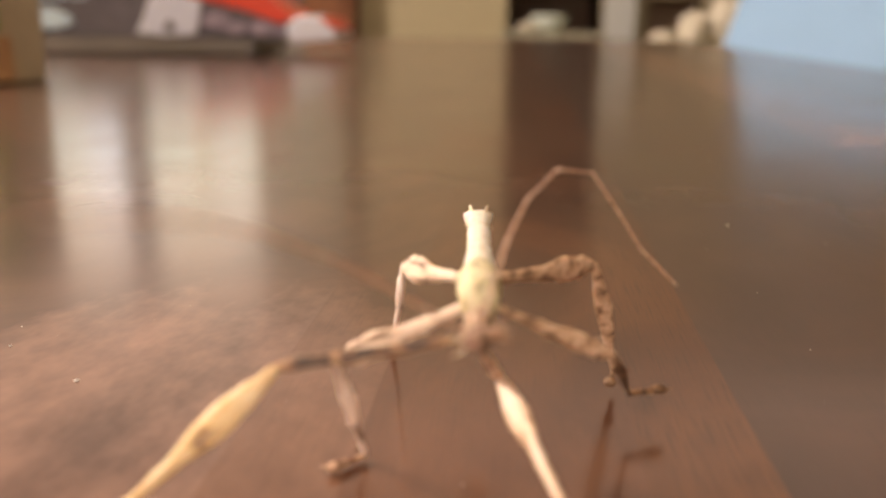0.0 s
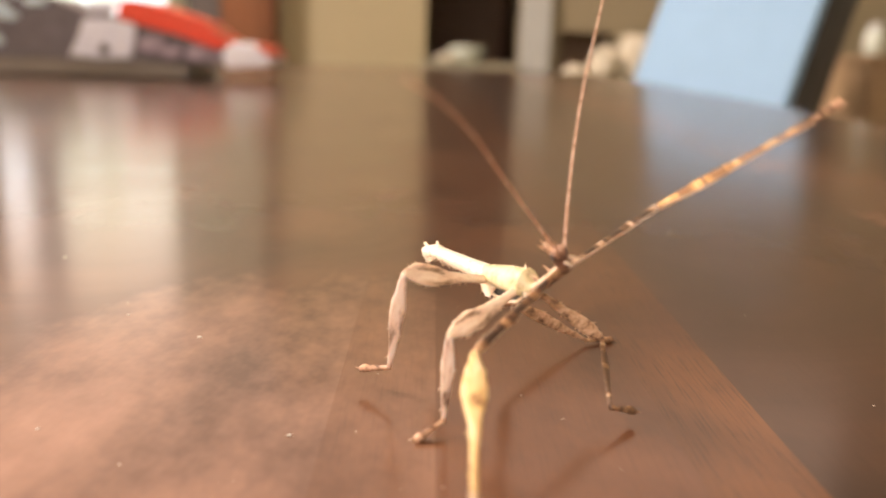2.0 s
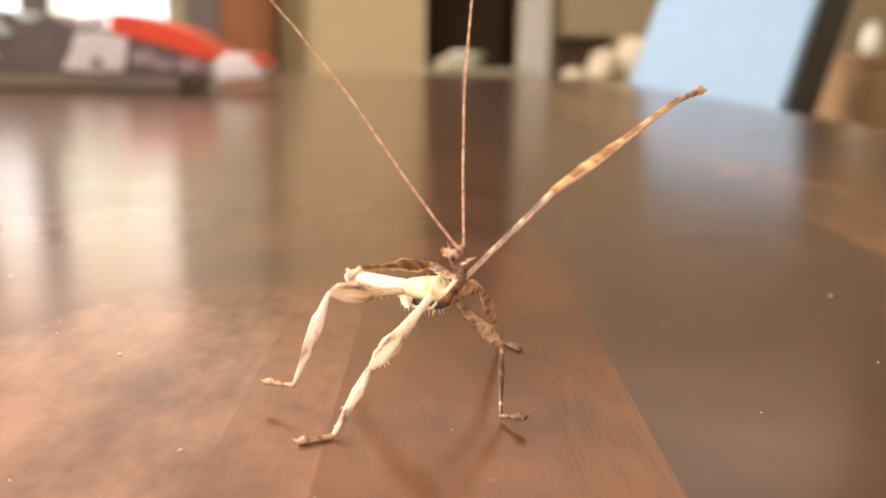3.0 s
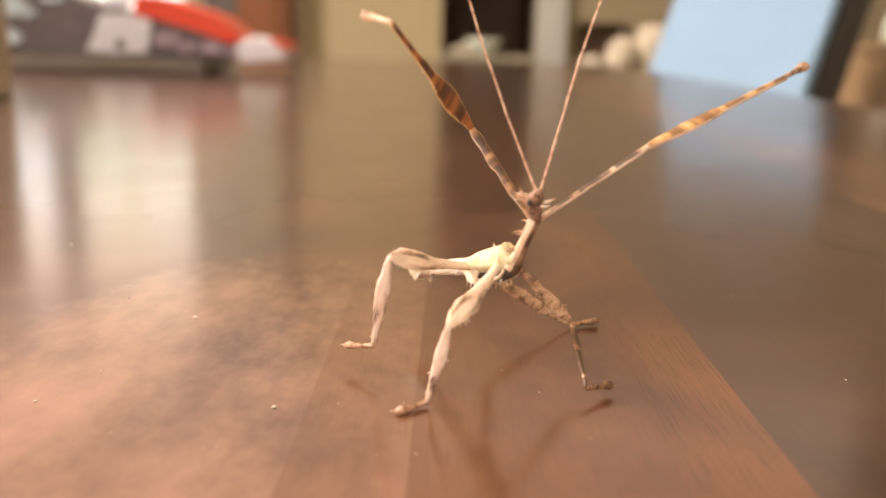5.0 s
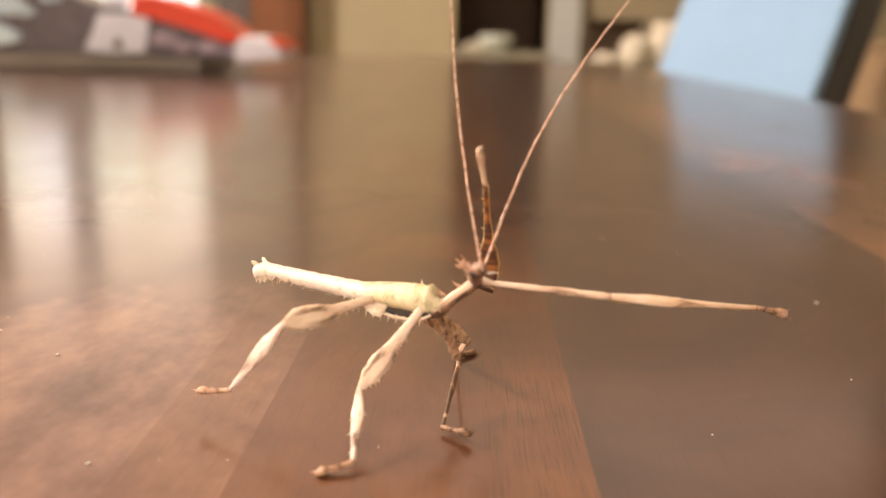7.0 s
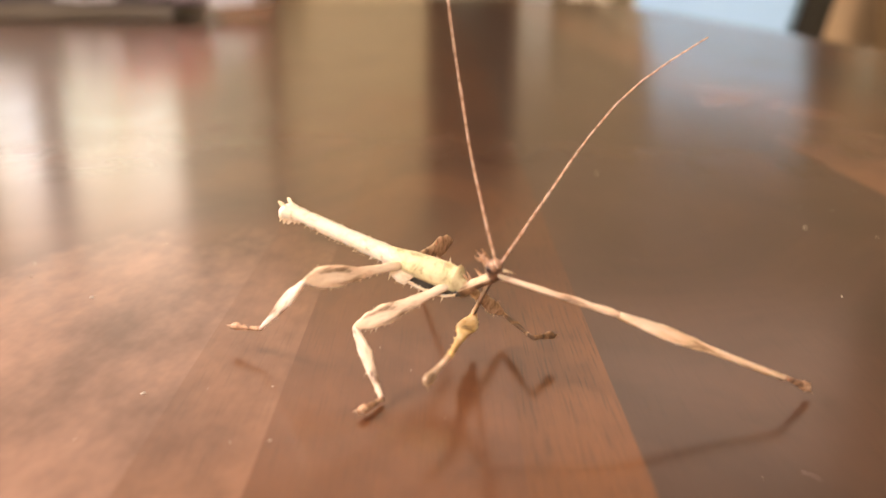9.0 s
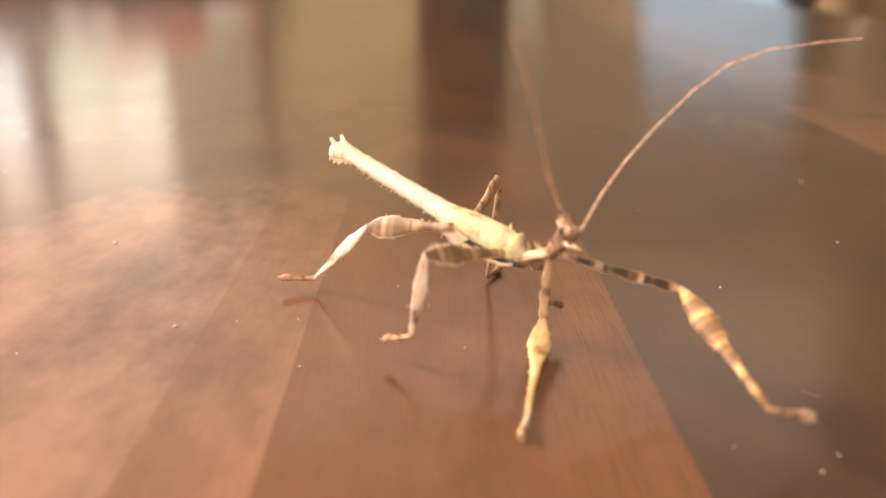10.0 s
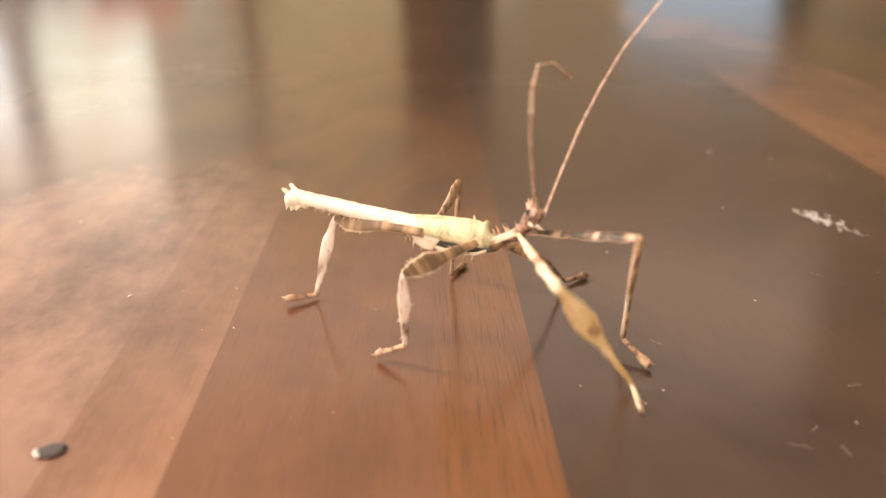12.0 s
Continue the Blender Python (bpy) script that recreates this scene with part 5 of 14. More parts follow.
    walk(limbs["rfk"], [
        (0, pose(-0.0015, -0.0090, 0.0238, 33, 11, -179)),
        (0.167, pose(-0.0012, -0.0090, 0.0230, 27, 19, 167)),
        (0.333, pose(-0.0007, -0.0090, 0.0213, 15, 34, 144)),
        (0.5, pose(-0.0004, -0.0090, 0.0204, 4, 39, 129)),
        (0.75, pose(-0.0013, -0.0090, 0.0213, -7, 45, 126)),
        (1, pose(-0.0023, -0.0089, 0.0221, -19, 51, 121)),
        (1.125, pose(-0.0017, -0.0090, 0.0227, 2, 49, 136)),
        (1.25, pose(-0.0006, -0.0091, 0.0242, 27, 22, 164)),
        (1.375, pose(0.0006, -0.0089, 0.0256, 41, -1, -141)),
        (1.5, pose(0.0012, -0.0088, 0.0262, 52, 4, -129)),
        (1.625, pose(0.0016, -0.0085, 0.0267, 53, -4, -129)),
        (1.75, pose(0.0026, -0.0075, 0.0275, 54, 0, -139)),
        (1.875, pose(0.0034, -0.0063, 0.0281, 55, 23, -135)),
        (2, pose(0.0038, -0.0056, 0.0283, 55, 26, -135)),
        (2.167, pose(0.0032, -0.0059, 0.0294, 53, 26, -153)),
        (2.333, pose(0.0022, -0.0065, 0.0313, 36, 8, 147)),
        (2.5, pose(0.0016, -0.0067, 0.0324, 41, -13, 139)),
        (2.667, pose(0.0017, -0.0069, 0.0313, 53, -21, 108)),
        (2.833, pose(0.0019, -0.0071, 0.0294, 51, -14, 122)),
        (3, pose(0.0019, -0.0072, 0.0283, 55, 7, 103)),
        (3.1, pose(0.0019, -0.0070, 0.0286, 56, -1, 104)),
        (3.2, pose(0.0018, -0.0067, 0.0289, 57, -8, 106)),
        (3.467, pose(0.0020, -0.0065, 0.0289, 58, -9, 104)),
        (3.733, pose(0.0025, -0.0060, 0.0288, 59, -10, 104)),
        (4, pose(0.0032, -0.0052, 0.0286, 60, -11, 103)),
        (4.267, pose(0.0037, -0.0044, 0.0284, 62, -13, 101)),
        (4.533, pose(0.0041, -0.0037, 0.0281, 63, -13, 99)),
        (4.8, pose(0.0043, -0.0034, 0.0280, 65, -11, 96)),
        (4.867, pose(0.0039, -0.0029, 0.0291, 66, -16, 97)),
        (4.933, pose(0.0032, -0.0020, 0.0310, 62, -28, 110)),
        (5, pose(0.0028, -0.0015, 0.0319, 53, -39, 127)),
        (5.125, pose(0.0027, -0.0021, 0.0316, 53, -56, 137)),
        (5.25, pose(0.0024, -0.0033, 0.0308, -40, -60, -117)),
        (5.375, pose(0.0020, -0.0045, 0.0297, -23, -71, -125)),
        (5.5, pose(0.0018, -0.0050, 0.0292, -53, -17, -84)),
        (5.625, pose(0.0024, -0.0045, 0.0303, -39, -30, -66)),
        (5.75, pose(0.0039, -0.0034, 0.0324, -67, -44, -4)),
        (5.875, pose(0.0051, -0.0021, 0.0342, -87, -24, 50)),
        (6, pose(0.0056, -0.0015, 0.0349, -70, -9, 67)),
        (6.167, pose(0.0057, -0.0021, 0.0338, -81, -33, 80)),
        (6.333, pose(0.0057, -0.0032, 0.0317, -103, -70, 101)),
        (6.5, pose(0.0057, -0.0037, 0.0305, -96, -19, 88)),
        (6.6, pose(0.0058, -0.0037, 0.0298, -96, 3, 83)),
        (6.7, pose(0.0060, -0.0037, 0.0290, -97, 24, 78)),
        (6.967, pose(0.0058, -0.0039, 0.0289, -97, 20, 80)),
        (7.233, pose(0.0054, -0.0042, 0.0284, -97, 11, 83)),
        (7.5, pose(0.0049, -0.0047, 0.0278, -97, 0, 86)),
        (7.767, pose(0.0044, -0.0051, 0.0271, -98, -12, 90)),
        (8.033, pose(0.0040, -0.0054, 0.0265, -99, -21, 93)),
        (8.3, pose(0.0038, -0.0055, 0.0263, -100, -24, 94)),
        (8.4, pose(0.0042, -0.0055, 0.0258, -100, -19, 93)),
        (8.5, pose(0.0045, -0.0055, 0.0253, -100, -14, 91)),
        (8.625, pose(0.0045, -0.0057, 0.0244, -113, -6, 92)),
        (8.75, pose(0.0046, -0.0061, 0.0224, -124, 12, 95)),
        (8.875, pose(0.0046, -0.0065, 0.0204, -134, 30, 97)),
        (9, pose(0.0046, -0.0067, 0.0195, -146, 38, 98)),
        (9.125, pose(0.0046, -0.0067, 0.0202, 150, 23, 85)),
        (9.25, pose(0.0045, -0.0067, 0.0219, 103, 74, 61)),
        (9.375, pose(0.0044, -0.0068, 0.0236, -74, 44, -98)),
        (9.5, pose(0.0044, -0.0068, 0.0244, -112, -1, -111)),
        (9.625, pose(0.0042, -0.0070, 0.0238, -101, -4, -103)),
        (9.75, pose(0.0038, -0.0074, 0.0224, -91, 25, -94)),
        (9.875, pose(0.0035, -0.0078, 0.0210, -65, 80, -69)),
        (10, pose(0.0033, -0.0079, 0.0203, 92, 50, 84)),
        (10.125, pose(0.0032, -0.0079, 0.0208, 77, 51, 78)),
        (10.25, pose(0.0030, -0.0079, 0.0220, 56, 53, 64)),
        (10.375, pose(0.0028, -0.0079, 0.0232, 35, 53, 50)),
        (10.5, pose(0.0027, -0.0079, 0.0237, 19, 52, 43)),
        (10.667, pose(0.0027, -0.0079, 0.0240, 27, 52, 48)),
        (10.833, pose(0.0028, -0.0079, 0.0247, 38, 52, 58)),
        (11, pose(0.0029, -0.0079, 0.0250, 46, 52, 63)),
        (11.25, pose(0.0030, -0.0078, 0.0246, 44, 55, 59)),
        (11.5, pose(0.0030, -0.0078, 0.0241, 41, 58, 54)),
        (11.75, pose(0.0033, -0.0076, 0.0242, -51, 61, -64)),
        (12, pose(0.0036, -0.0074, 0.0243, -47, 2, -80)),
    ])
    walk(limbs["rfa"], [
        (0, pose(-0.0236, -0.0094, 0.0194, -134, 38, -152)),
        (0.167, pose(-0.0220, -0.0044, 0.0157, -118, 31, -135)),
        (0.333, pose(-0.0158, 0.0021, 0.0089, -104, 16, -112)),
        (0.5, pose(-0.0114, 0.0046, 0.0063, -95, 11, -101)),
        (0.75, pose(-0.0106, 0.0040, 0.0054, -93, 9, -100)),
        (1, pose(-0.0097, 0.0033, 0.0047, -91, 8, -98)),
        (1.125, pose(-0.0122, 0.0013, 0.0057, -90, 10, -98)),
        (1.25, pose(-0.0208, -0.0035, 0.0159, -83, 41, -84)),
        (1.375, pose(-0.0169, -0.0230, 0.0259, 61, 75, 63)),
        (1.5, pose(-0.0128, -0.0263, 0.0246, 74, 55, 76)),
        (1.625, pose(-0.0125, -0.0260, 0.0284, 65, 70, 66)),
        (1.75, pose(-0.0143, -0.0224, 0.0273, -65, 65, -66)),
        (1.875, pose(-0.0112, -0.0210, 0.0193, -84, 33, -90)),
        (2, pose(-0.0106, -0.0198, 0.0185, -85, 16, -92)),
        (2.167, pose(-0.0148, -0.0151, 0.0194, -28, 2, -106)),
        (2.333, pose(-0.0166, 0.0055, 0.0282, 9, -4, -151)),
        (2.5, pose(-0.0150, 0.0076, 0.0376, 37, -8, 147)),
        (2.667, pose(-0.0048, 0.0131, 0.0392, 58, -24, 159)),
        (2.833, pose(-0.0098, 0.0113, 0.0349, 40, -20, -136)),
        (3, pose(-0.0033, 0.0145, 0.0256, 57, -11, -113)),
        (3.1, pose(-0.0036, 0.0148, 0.0288, 49, -15, -104)),
        (3.2, pose(-0.0042, 0.0148, 0.0320, 40, -19, -95)),
        (3.467, pose(-0.0034, 0.0151, 0.0323, 33, -16, -96)),
        (3.733, pose(-0.0027, 0.0155, 0.0329, 27, -16, -99)),
        (4, pose(-0.0018, 0.0163, 0.0330, 23, -19, -104)),
        (4.267, pose(-0.0005, 0.0171, 0.0334, 18, -19, -110)),
        (4.533, pose(0.0008, 0.0180, 0.0331, 12, -19, -113)),
        (4.8, pose(0.0022, 0.0186, 0.0324, 6, -17, -113)),
        (4.867, pose(0.0012, 0.0186, 0.0353, -2, -13, -110)),
        (4.933, pose(-0.0034, 0.0167, 0.0416, -6, -25, -115)),
        (5, pose(-0.0077, 0.0125, 0.0460, -6, -38, -126)),
        (5.125, pose(-0.0066, 0.0064, 0.0502, 13, -35, -110)),
        (5.25, pose(-0.0027, -0.0135, 0.0502, 35, -17, -99)),
        (5.375, pose(-0.0023, -0.0105, 0.0510, 65, -25, -95)),
        (5.5, pose(0.0040, -0.0264, 0.0357, 93, -8, -96)),
        (5.625, pose(0.0103, -0.0222, 0.0417, 118, -22, -75)),
        (5.75, pose(0.0199, -0.0044, 0.0482, 107, -37, -20)),
        (5.875, pose(0.0183, 0.0137, 0.0433, 92, -24, 38)),
        (6, pose(0.0145, 0.0189, 0.0385, 117, -11, 59)),
        (6.167, pose(0.0089, 0.0166, 0.0459, 129, -54, 43)),
        (6.333, pose(0.0042, 0.0044, 0.0528, -123, -53, -74)),
        (6.5, pose(0.0064, 0.0176, 0.0377, -113, -29, -83)),
        (6.6, pose(0.0085, 0.0186, 0.0287, -107, -43, -90)),
        (6.7, pose(0.0103, 0.0165, 0.0200, -98, -56, -101)),
        (6.967, pose(0.0095, 0.0169, 0.0210, -100, -54, -97)),
        (7.233, pose(0.0081, 0.0177, 0.0240, -101, -50, -95)),
        (7.5, pose(0.0065, 0.0177, 0.0278, -101, -45, -92)),
        (7.767, pose(0.0044, 0.0169, 0.0317, -101, -39, -90)),
        (8.033, pose(0.0029, 0.0156, 0.0345, -101, -35, -88)),
        (8.3, pose(0.0024, 0.0149, 0.0356, -100, -34, -87)),
        (8.4, pose(0.0031, 0.0157, 0.0332, -99, -32, -88)),
        (8.5, pose(0.0041, 0.0163, 0.0309, -97, -30, -89)),
        (8.625, pose(0.0037, 0.0167, 0.0267, -96, -26, -91)),
        (8.75, pose(0.0028, 0.0159, 0.0179, -96, -19, -95)),
        (8.875, pose(0.0022, 0.0128, 0.0091, -95, -11, -99)),
        (9, pose(0.0023, 0.0108, 0.0055, -96, -8, -100)),
        (9.125, pose(0.0066, 0.0140, 0.0115, -97, 22, -97)),
        (9.25, pose(0.0075, -0.0013, 0.0003, -99, 12, -92)),
        (9.375, pose(0.0022, -0.0228, 0.0080, -100, 6, -86)),
        (9.5, pose(-0.0036, -0.0278, 0.0248, -102, -8, -103)),
        (9.625, pose(-0.0009, -0.0288, 0.0255, -100, -4, -103)),
        (9.75, pose(0.0024, -0.0278, 0.0130, -98, 1, -104)),
        (9.875, pose(0.0049, -0.0115, -0.0011, -96, -16, -105)),
        (10, pose(0.0048, 0.0064, 0.0030, -95, 5, -101)),
        (10.125, pose(0.0062, 0.0058, 0.0032, -88, 5, -97)),
        (10.25, pose(0.0090, 0.0043, 0.0041, -81, 7, -89)),
        (10.375, pose(0.0116, 0.0026, 0.0053, -74, 9, -81)),
        (10.5, pose(0.0129, 0.0017, 0.0061, -67, 10, -79)),
        (10.667, pose(0.0118, 0.0024, 0.0062, -69, 10, -79)),
        (10.833, pose(0.0101, 0.0037, 0.0069, -71, 11, -82)),
        (11, pose(0.0092, 0.0044, 0.0073, -73, 10, -82)),
        (11.25, pose(0.0097, 0.0032, 0.0061, -71, 8, -82)),
        (11.5, pose(0.0101, 0.0019, 0.0051, -68, 5, -81)),
        (11.75, pose(0.0081, -0.0175, 0.0045, -37, 23, -31)),
        (12, pose(0.0076, -0.0295, 0.0237, 23, 51, 37)),
    ])
    walk(limbs["rft"], [
        (0, pose(-0.0441, -0.0202, 0.0012, 1, 42, -151)),
        (0.167, pose(-0.0398, -0.0224, 0.0006, 7, 1, -135)),
        (0.333, pose(-0.0264, -0.0242, 0.0006, 7, 1, -111)),
        (0.5, pose(-0.0169, -0.0238, 0.0007, 7, 1, -100)),
        (0.75, pose(-0.0156, -0.0247, 0.0006, 7, 1, -98)),
        (1, pose(-0.0138, -0.0257, 0.0006, 7, 1, -99)),
        (1.125, pose(-0.0163, -0.0275, 0.0006, 7, 2, -95)),
        (1.25, pose(-0.0185, -0.0257, -0.0034, 20, 23, -42)),
        (1.375, pose(-0.0135, -0.0163, -0.0026, 48, 22, 24)),
        (1.5, pose(-0.0086, -0.0098, 0.0006, 59, 1, 75)),
        (1.625, pose(-0.0085, -0.0169, 0.0006, 49, 21, 27)),
        (1.75, pose(-0.0093, -0.0338, 0.0006, 14, 32, -42)),
        (1.875, pose(-0.0111, -0.0458, 0.0033, -10, 24, -91)),
        (2, pose(-0.0117, -0.0481, 0.0104, -11, 21, -95)),
        (2.167, pose(-0.0228, -0.0434, 0.0186, -54, 46, -165)),
        (2.333, pose(-0.0422, -0.0089, 0.0304, -91, 22, 134)),
        (2.5, pose(-0.0395, 0.0234, 0.0419, -86, -7, 171)),
        (2.667, pose(-0.0298, 0.0228, 0.0514, -88, -3, -169)),
        (2.833, pose(-0.0296, -0.0081, 0.0449, -94, 18, 146)),
        (3, pose(-0.0145, -0.0122, 0.0312, -107, 23, 110)),
        (3.1, pose(-0.0106, -0.0128, 0.0366, -101, 13, 131)),
        (3.2, pose(-0.0067, -0.0129, 0.0418, -98, 3, 150)),
        (3.467, pose(-0.0063, -0.0132, 0.0403, -98, 0, 158)),
        (3.733, pose(-0.0069, -0.0125, 0.0411, -99, -6, 180)),
        (4, pose(-0.0088, -0.0108, 0.0425, -105, -12, -144)),
        (4.267, pose(-0.0101, -0.0090, 0.0431, -111, -14, -116)),
        (4.533, pose(-0.0102, -0.0076, 0.0428, -115, -10, -100)),
        (4.8, pose(-0.0091, -0.0073, 0.0411, -116, -7, -92)),
        (4.867, pose(-0.0086, -0.0084, 0.0421, -111, -14, -118)),
        (4.933, pose(-0.0148, -0.0075, 0.0540, -91, -18, 178)),
        (5, pose(-0.0213, -0.0063, 0.0643, -79, -9, 130)),
        (5.125, pose(-0.0146, -0.0163, 0.0673, -104, -48, 178)),
        (5.25, pose(-0.0073, -0.0413, 0.0589, -96, -55, 168)),
        (5.375, pose(-0.0048, -0.0372, 0.0633, -158, -34, -112)),
        (5.5, pose(0.0009, -0.0555, 0.0400, -164, -9, -96)),
        (5.625, pose(0.0172, -0.0486, 0.0529, -168, -18, -78)),
        (5.75, pose(0.0420, -0.0124, 0.0661, 168, -38, -31)),
        (5.875, pose(0.0394, 0.0305, 0.0552, 136, -31, 22)),
        (6, pose(0.0293, 0.0437, 0.0441, 128, -23, 42)),
        (6.167, pose(0.0216, 0.0284, 0.0698, 172, -65, -16)),
        (6.333, pose(0.0091, -0.0127, 0.0764, 77, -83, 81)),
        (6.5, pose(0.0095, -0.0080, 0.0520, -84, -44, -117)),
        (6.6, pose(0.0084, -0.0030, 0.0488, -91, -48, -107)),
        (6.7, pose(0.0072, 0.0002, 0.0444, -97, -51, -99)),
        (6.967, pose(0.0072, -0.0004, 0.0449, -93, -53, -104)),
        (7.233, pose(0.0065, -0.0013, 0.0465, -84, -56, -116)),
        (7.5, pose(0.0056, -0.0030, 0.0487, -74, -55, -128)),
        (7.767, pose(0.0043, -0.0060, 0.0503, -62, -58, -143)),
        (8.033, pose(0.0036, -0.0086, 0.0514, -51, -56, -155)),
        (8.3, pose(0.0035, -0.0095, 0.0521, -48, -53, -158)),
        (8.4, pose(0.0040, -0.0093, 0.0488, -67, -48, -135)),
        (8.5, pose(0.0044, -0.0092, 0.0457, -79, -39, -117)),
        (8.625, pose(0.0032, -0.0098, 0.0397, -78, -33, -118)),
        (8.75, pose(0.0005, -0.0120, 0.0273, -79, -15, -117)),
        (8.875, pose(-0.0022, -0.0158, 0.0147, -79, -1, -116)),
        (9, pose(-0.0030, -0.0180, 0.0096, -79, 9, -117)),
        (9.125, pose(0.0035, -0.0133, 0.0006, -79, 1, -114)),
        (9.25, pose(0.0065, -0.0301, -0.0059, -79, 1, -109)),
        (9.375, pose(0.0041, -0.0521, 0.0050, -78, 5, -96)),
        (9.5, pose(-0.0102, -0.0563, 0.0291, -80, 5, -118)),
        (9.625, pose(-0.0075, -0.0575, 0.0278, -85, 37, -130)),
        (9.75, pose(-0.0049, -0.0564, 0.0123, -137, 69, 169)),
        (9.875, pose(-0.0024, -0.0389, 0.0071, -83, 51, -131)),
        (10, pose(-0.0007, -0.0224, 0.0006, -70, -3, -103)),
        (10.125, pose(0.0026, -0.0234, 0.0006, -70, 1, -105)),
        (10.25, pose(0.0094, -0.0250, 0.0006, -70, 1, -103)),
        (10.375, pose(0.0161, -0.0262, 0.0006, -70, 1, -101)),
        (10.5, pose(0.0187, -0.0268, 0.0009, -70, 3, -98)),
        (10.667, pose(0.0174, -0.0261, 0.0011, -70, 4, -101)),
        (10.833, pose(0.0144, -0.0250, 0.0014, -70, 7, -102)),
        (11, pose(0.0132, -0.0244, 0.0022, -70, 12, -104)),
        (11.25, pose(0.0140, -0.0257, 0.0020, -70, 11, -100)),
        (11.5, pose(0.0148, -0.0271, 0.0024, -69, 14, -96)),
        (11.75, pose(0.0313, -0.0314, -0.0072, -68, 10, -92)),
        (12, pose(0.0224, -0.0183, 0.0008, -68, 2, -92)),
    ])
    walk(limbs["lfk"], [
        (0, pose(-0.0003, -0.0089, 0.0238, -119, 34, 82)),
        (0.167, pose(0.0000, -0.0089, 0.0230, -147, 35, 67)),
        (0.333, pose(0.0005, -0.0089, 0.0213, -176, 28, 47)),
        (0.5, pose(0.0008, -0.0088, 0.0204, 159, 24, 36)),
        (0.75, pose(-0.0001, -0.0089, 0.0213, 160, 27, 27)),
        (1, pose(-0.0011, -0.0087, 0.0221, 159, 29, 17)),
        (1.125, pose(-0.0006, -0.0088, 0.0227, 156, 26, 17)),
        (1.25, pose(0.0006, -0.0087, 0.0242, 154, 18, 16)),
        (1.375, pose(0.0017, -0.0085, 0.0256, 151, 12, 15)),
        (1.5, pose(0.0023, -0.0083, 0.0262, 149, 7, 15)),
        (1.625, pose(0.0027, -0.0080, 0.0267, -179, 3, 18)),
        (1.75, pose(0.0037, -0.0070, 0.0275, -150, -7, 25)),
        (1.875, pose(0.0045, -0.0058, 0.0281, -122, -18, 31)),
        (2, pose(0.0049, -0.0051, 0.0283, -91, -22, 35)),
        (2.167, pose(0.0043, -0.0055, 0.0294, -75, -77, 10)),
        (2.333, pose(0.0033, -0.0060, 0.0313, -71, -44, -4)),
        (2.5, pose(0.0027, -0.0063, 0.0324, -89, -58, 3)),
        (2.667, pose(0.0028, -0.0064, 0.0313, -110, -82, 21)),
        (2.833, pose(0.0029, -0.0066, 0.0294, -46, -47, -48)),
        (3, pose(0.0030, -0.0066, 0.0283, -67, -47, -24)),
        (3.1, pose(0.0029, -0.0064, 0.0286, -70, -47, -19)),
        (3.2, pose(0.0028, -0.0061, 0.0289, -73, -47, -15)),
        (3.467, pose(0.0030, -0.0059, 0.0289, -76, -46, -11)),
        (3.733, pose(0.0035, -0.0054, 0.0288, -81, -42, -3)),
        (4, pose(0.0041, -0.0045, 0.0286, -86, -37, 6)),
        (4.267, pose(0.0047, -0.0036, 0.0284, -90, -31, 13)),
        (4.533, pose(0.0051, -0.0029, 0.0281, -93, -27, 19)),
        (4.8, pose(0.0052, -0.0026, 0.0280, -94, -25, 21)),
        (4.867, pose(0.0049, -0.0022, 0.0291, -91, -28, 16)),
        (4.933, pose(0.0043, -0.0014, 0.0310, -86, -34, 6)),
        (5, pose(0.0039, -0.0010, 0.0319, -82, -36, 0)),
        (5.125, pose(0.0037, -0.0015, 0.0316, -130, -51, -6)),
        (5.25, pose(0.0034, -0.0027, 0.0308, 162, -28, 57)),
        (5.375, pose(0.0030, -0.0038, 0.0297, 137, -41, 26)),
        (5.5, pose(0.0028, -0.0043, 0.0292, 102, -7, 20)),
        (5.625, pose(0.0034, -0.0038, 0.0303, 107, -28, -9)),
        (5.75, pose(0.0047, -0.0025, 0.0324, 87, -29, 22)),
        (5.875, pose(0.0057, -0.0011, 0.0342, 71, -46, 40)),
        (6, pose(0.0062, -0.0005, 0.0349, 61, -43, 45)),
        (6.167, pose(0.0062, -0.0011, 0.0338, 61, -34, 58)),
        (6.333, pose(0.0062, -0.0021, 0.0317, 69, -32, 59)),
        (6.5, pose(0.0062, -0.0026, 0.0305, 102, -21, -3)),
        (6.6, pose(0.0064, -0.0027, 0.0298, 104, 1, -11)),
        (6.7, pose(0.0066, -0.0027, 0.0290, 104, 8, -2)),
        (6.967, pose(0.0064, -0.0029, 0.0289, 104, 4, -5)),
        (7.233, pose(0.0060, -0.0032, 0.0284, 104, -3, -9)),
        (7.5, pose(0.0055, -0.0036, 0.0278, 104, -10, -11)),
        (7.767, pose(0.0049, -0.0040, 0.0271, 105, -17, -13)),
        (8.033, pose(0.0044, -0.0043, 0.0265, 104, -23, -11)),
        (8.3, pose(0.0042, -0.0044, 0.0263, 103, -25, -7)),
        (8.4, pose(0.0046, -0.0044, 0.0258, 103, -26, -7)),
        (8.5, pose(0.0049, -0.0044, 0.0253, 103, -28, -7)),
        (8.625, pose(0.0050, -0.0046, 0.0244, 103, -22, -8)),
        (8.75, pose(0.0051, -0.0050, 0.0224, 105, -9, -15)),
        (8.875, pose(0.0052, -0.0055, 0.0204, 104, 4, -20)),
        (9, pose(0.0052, -0.0056, 0.0195, 104, 12, -18)),
        (9.125, pose(0.0052, -0.0057, 0.0202, 67, 17, -5)),
        (9.25, pose(0.0051, -0.0057, 0.0219, 32, 23, 10)),
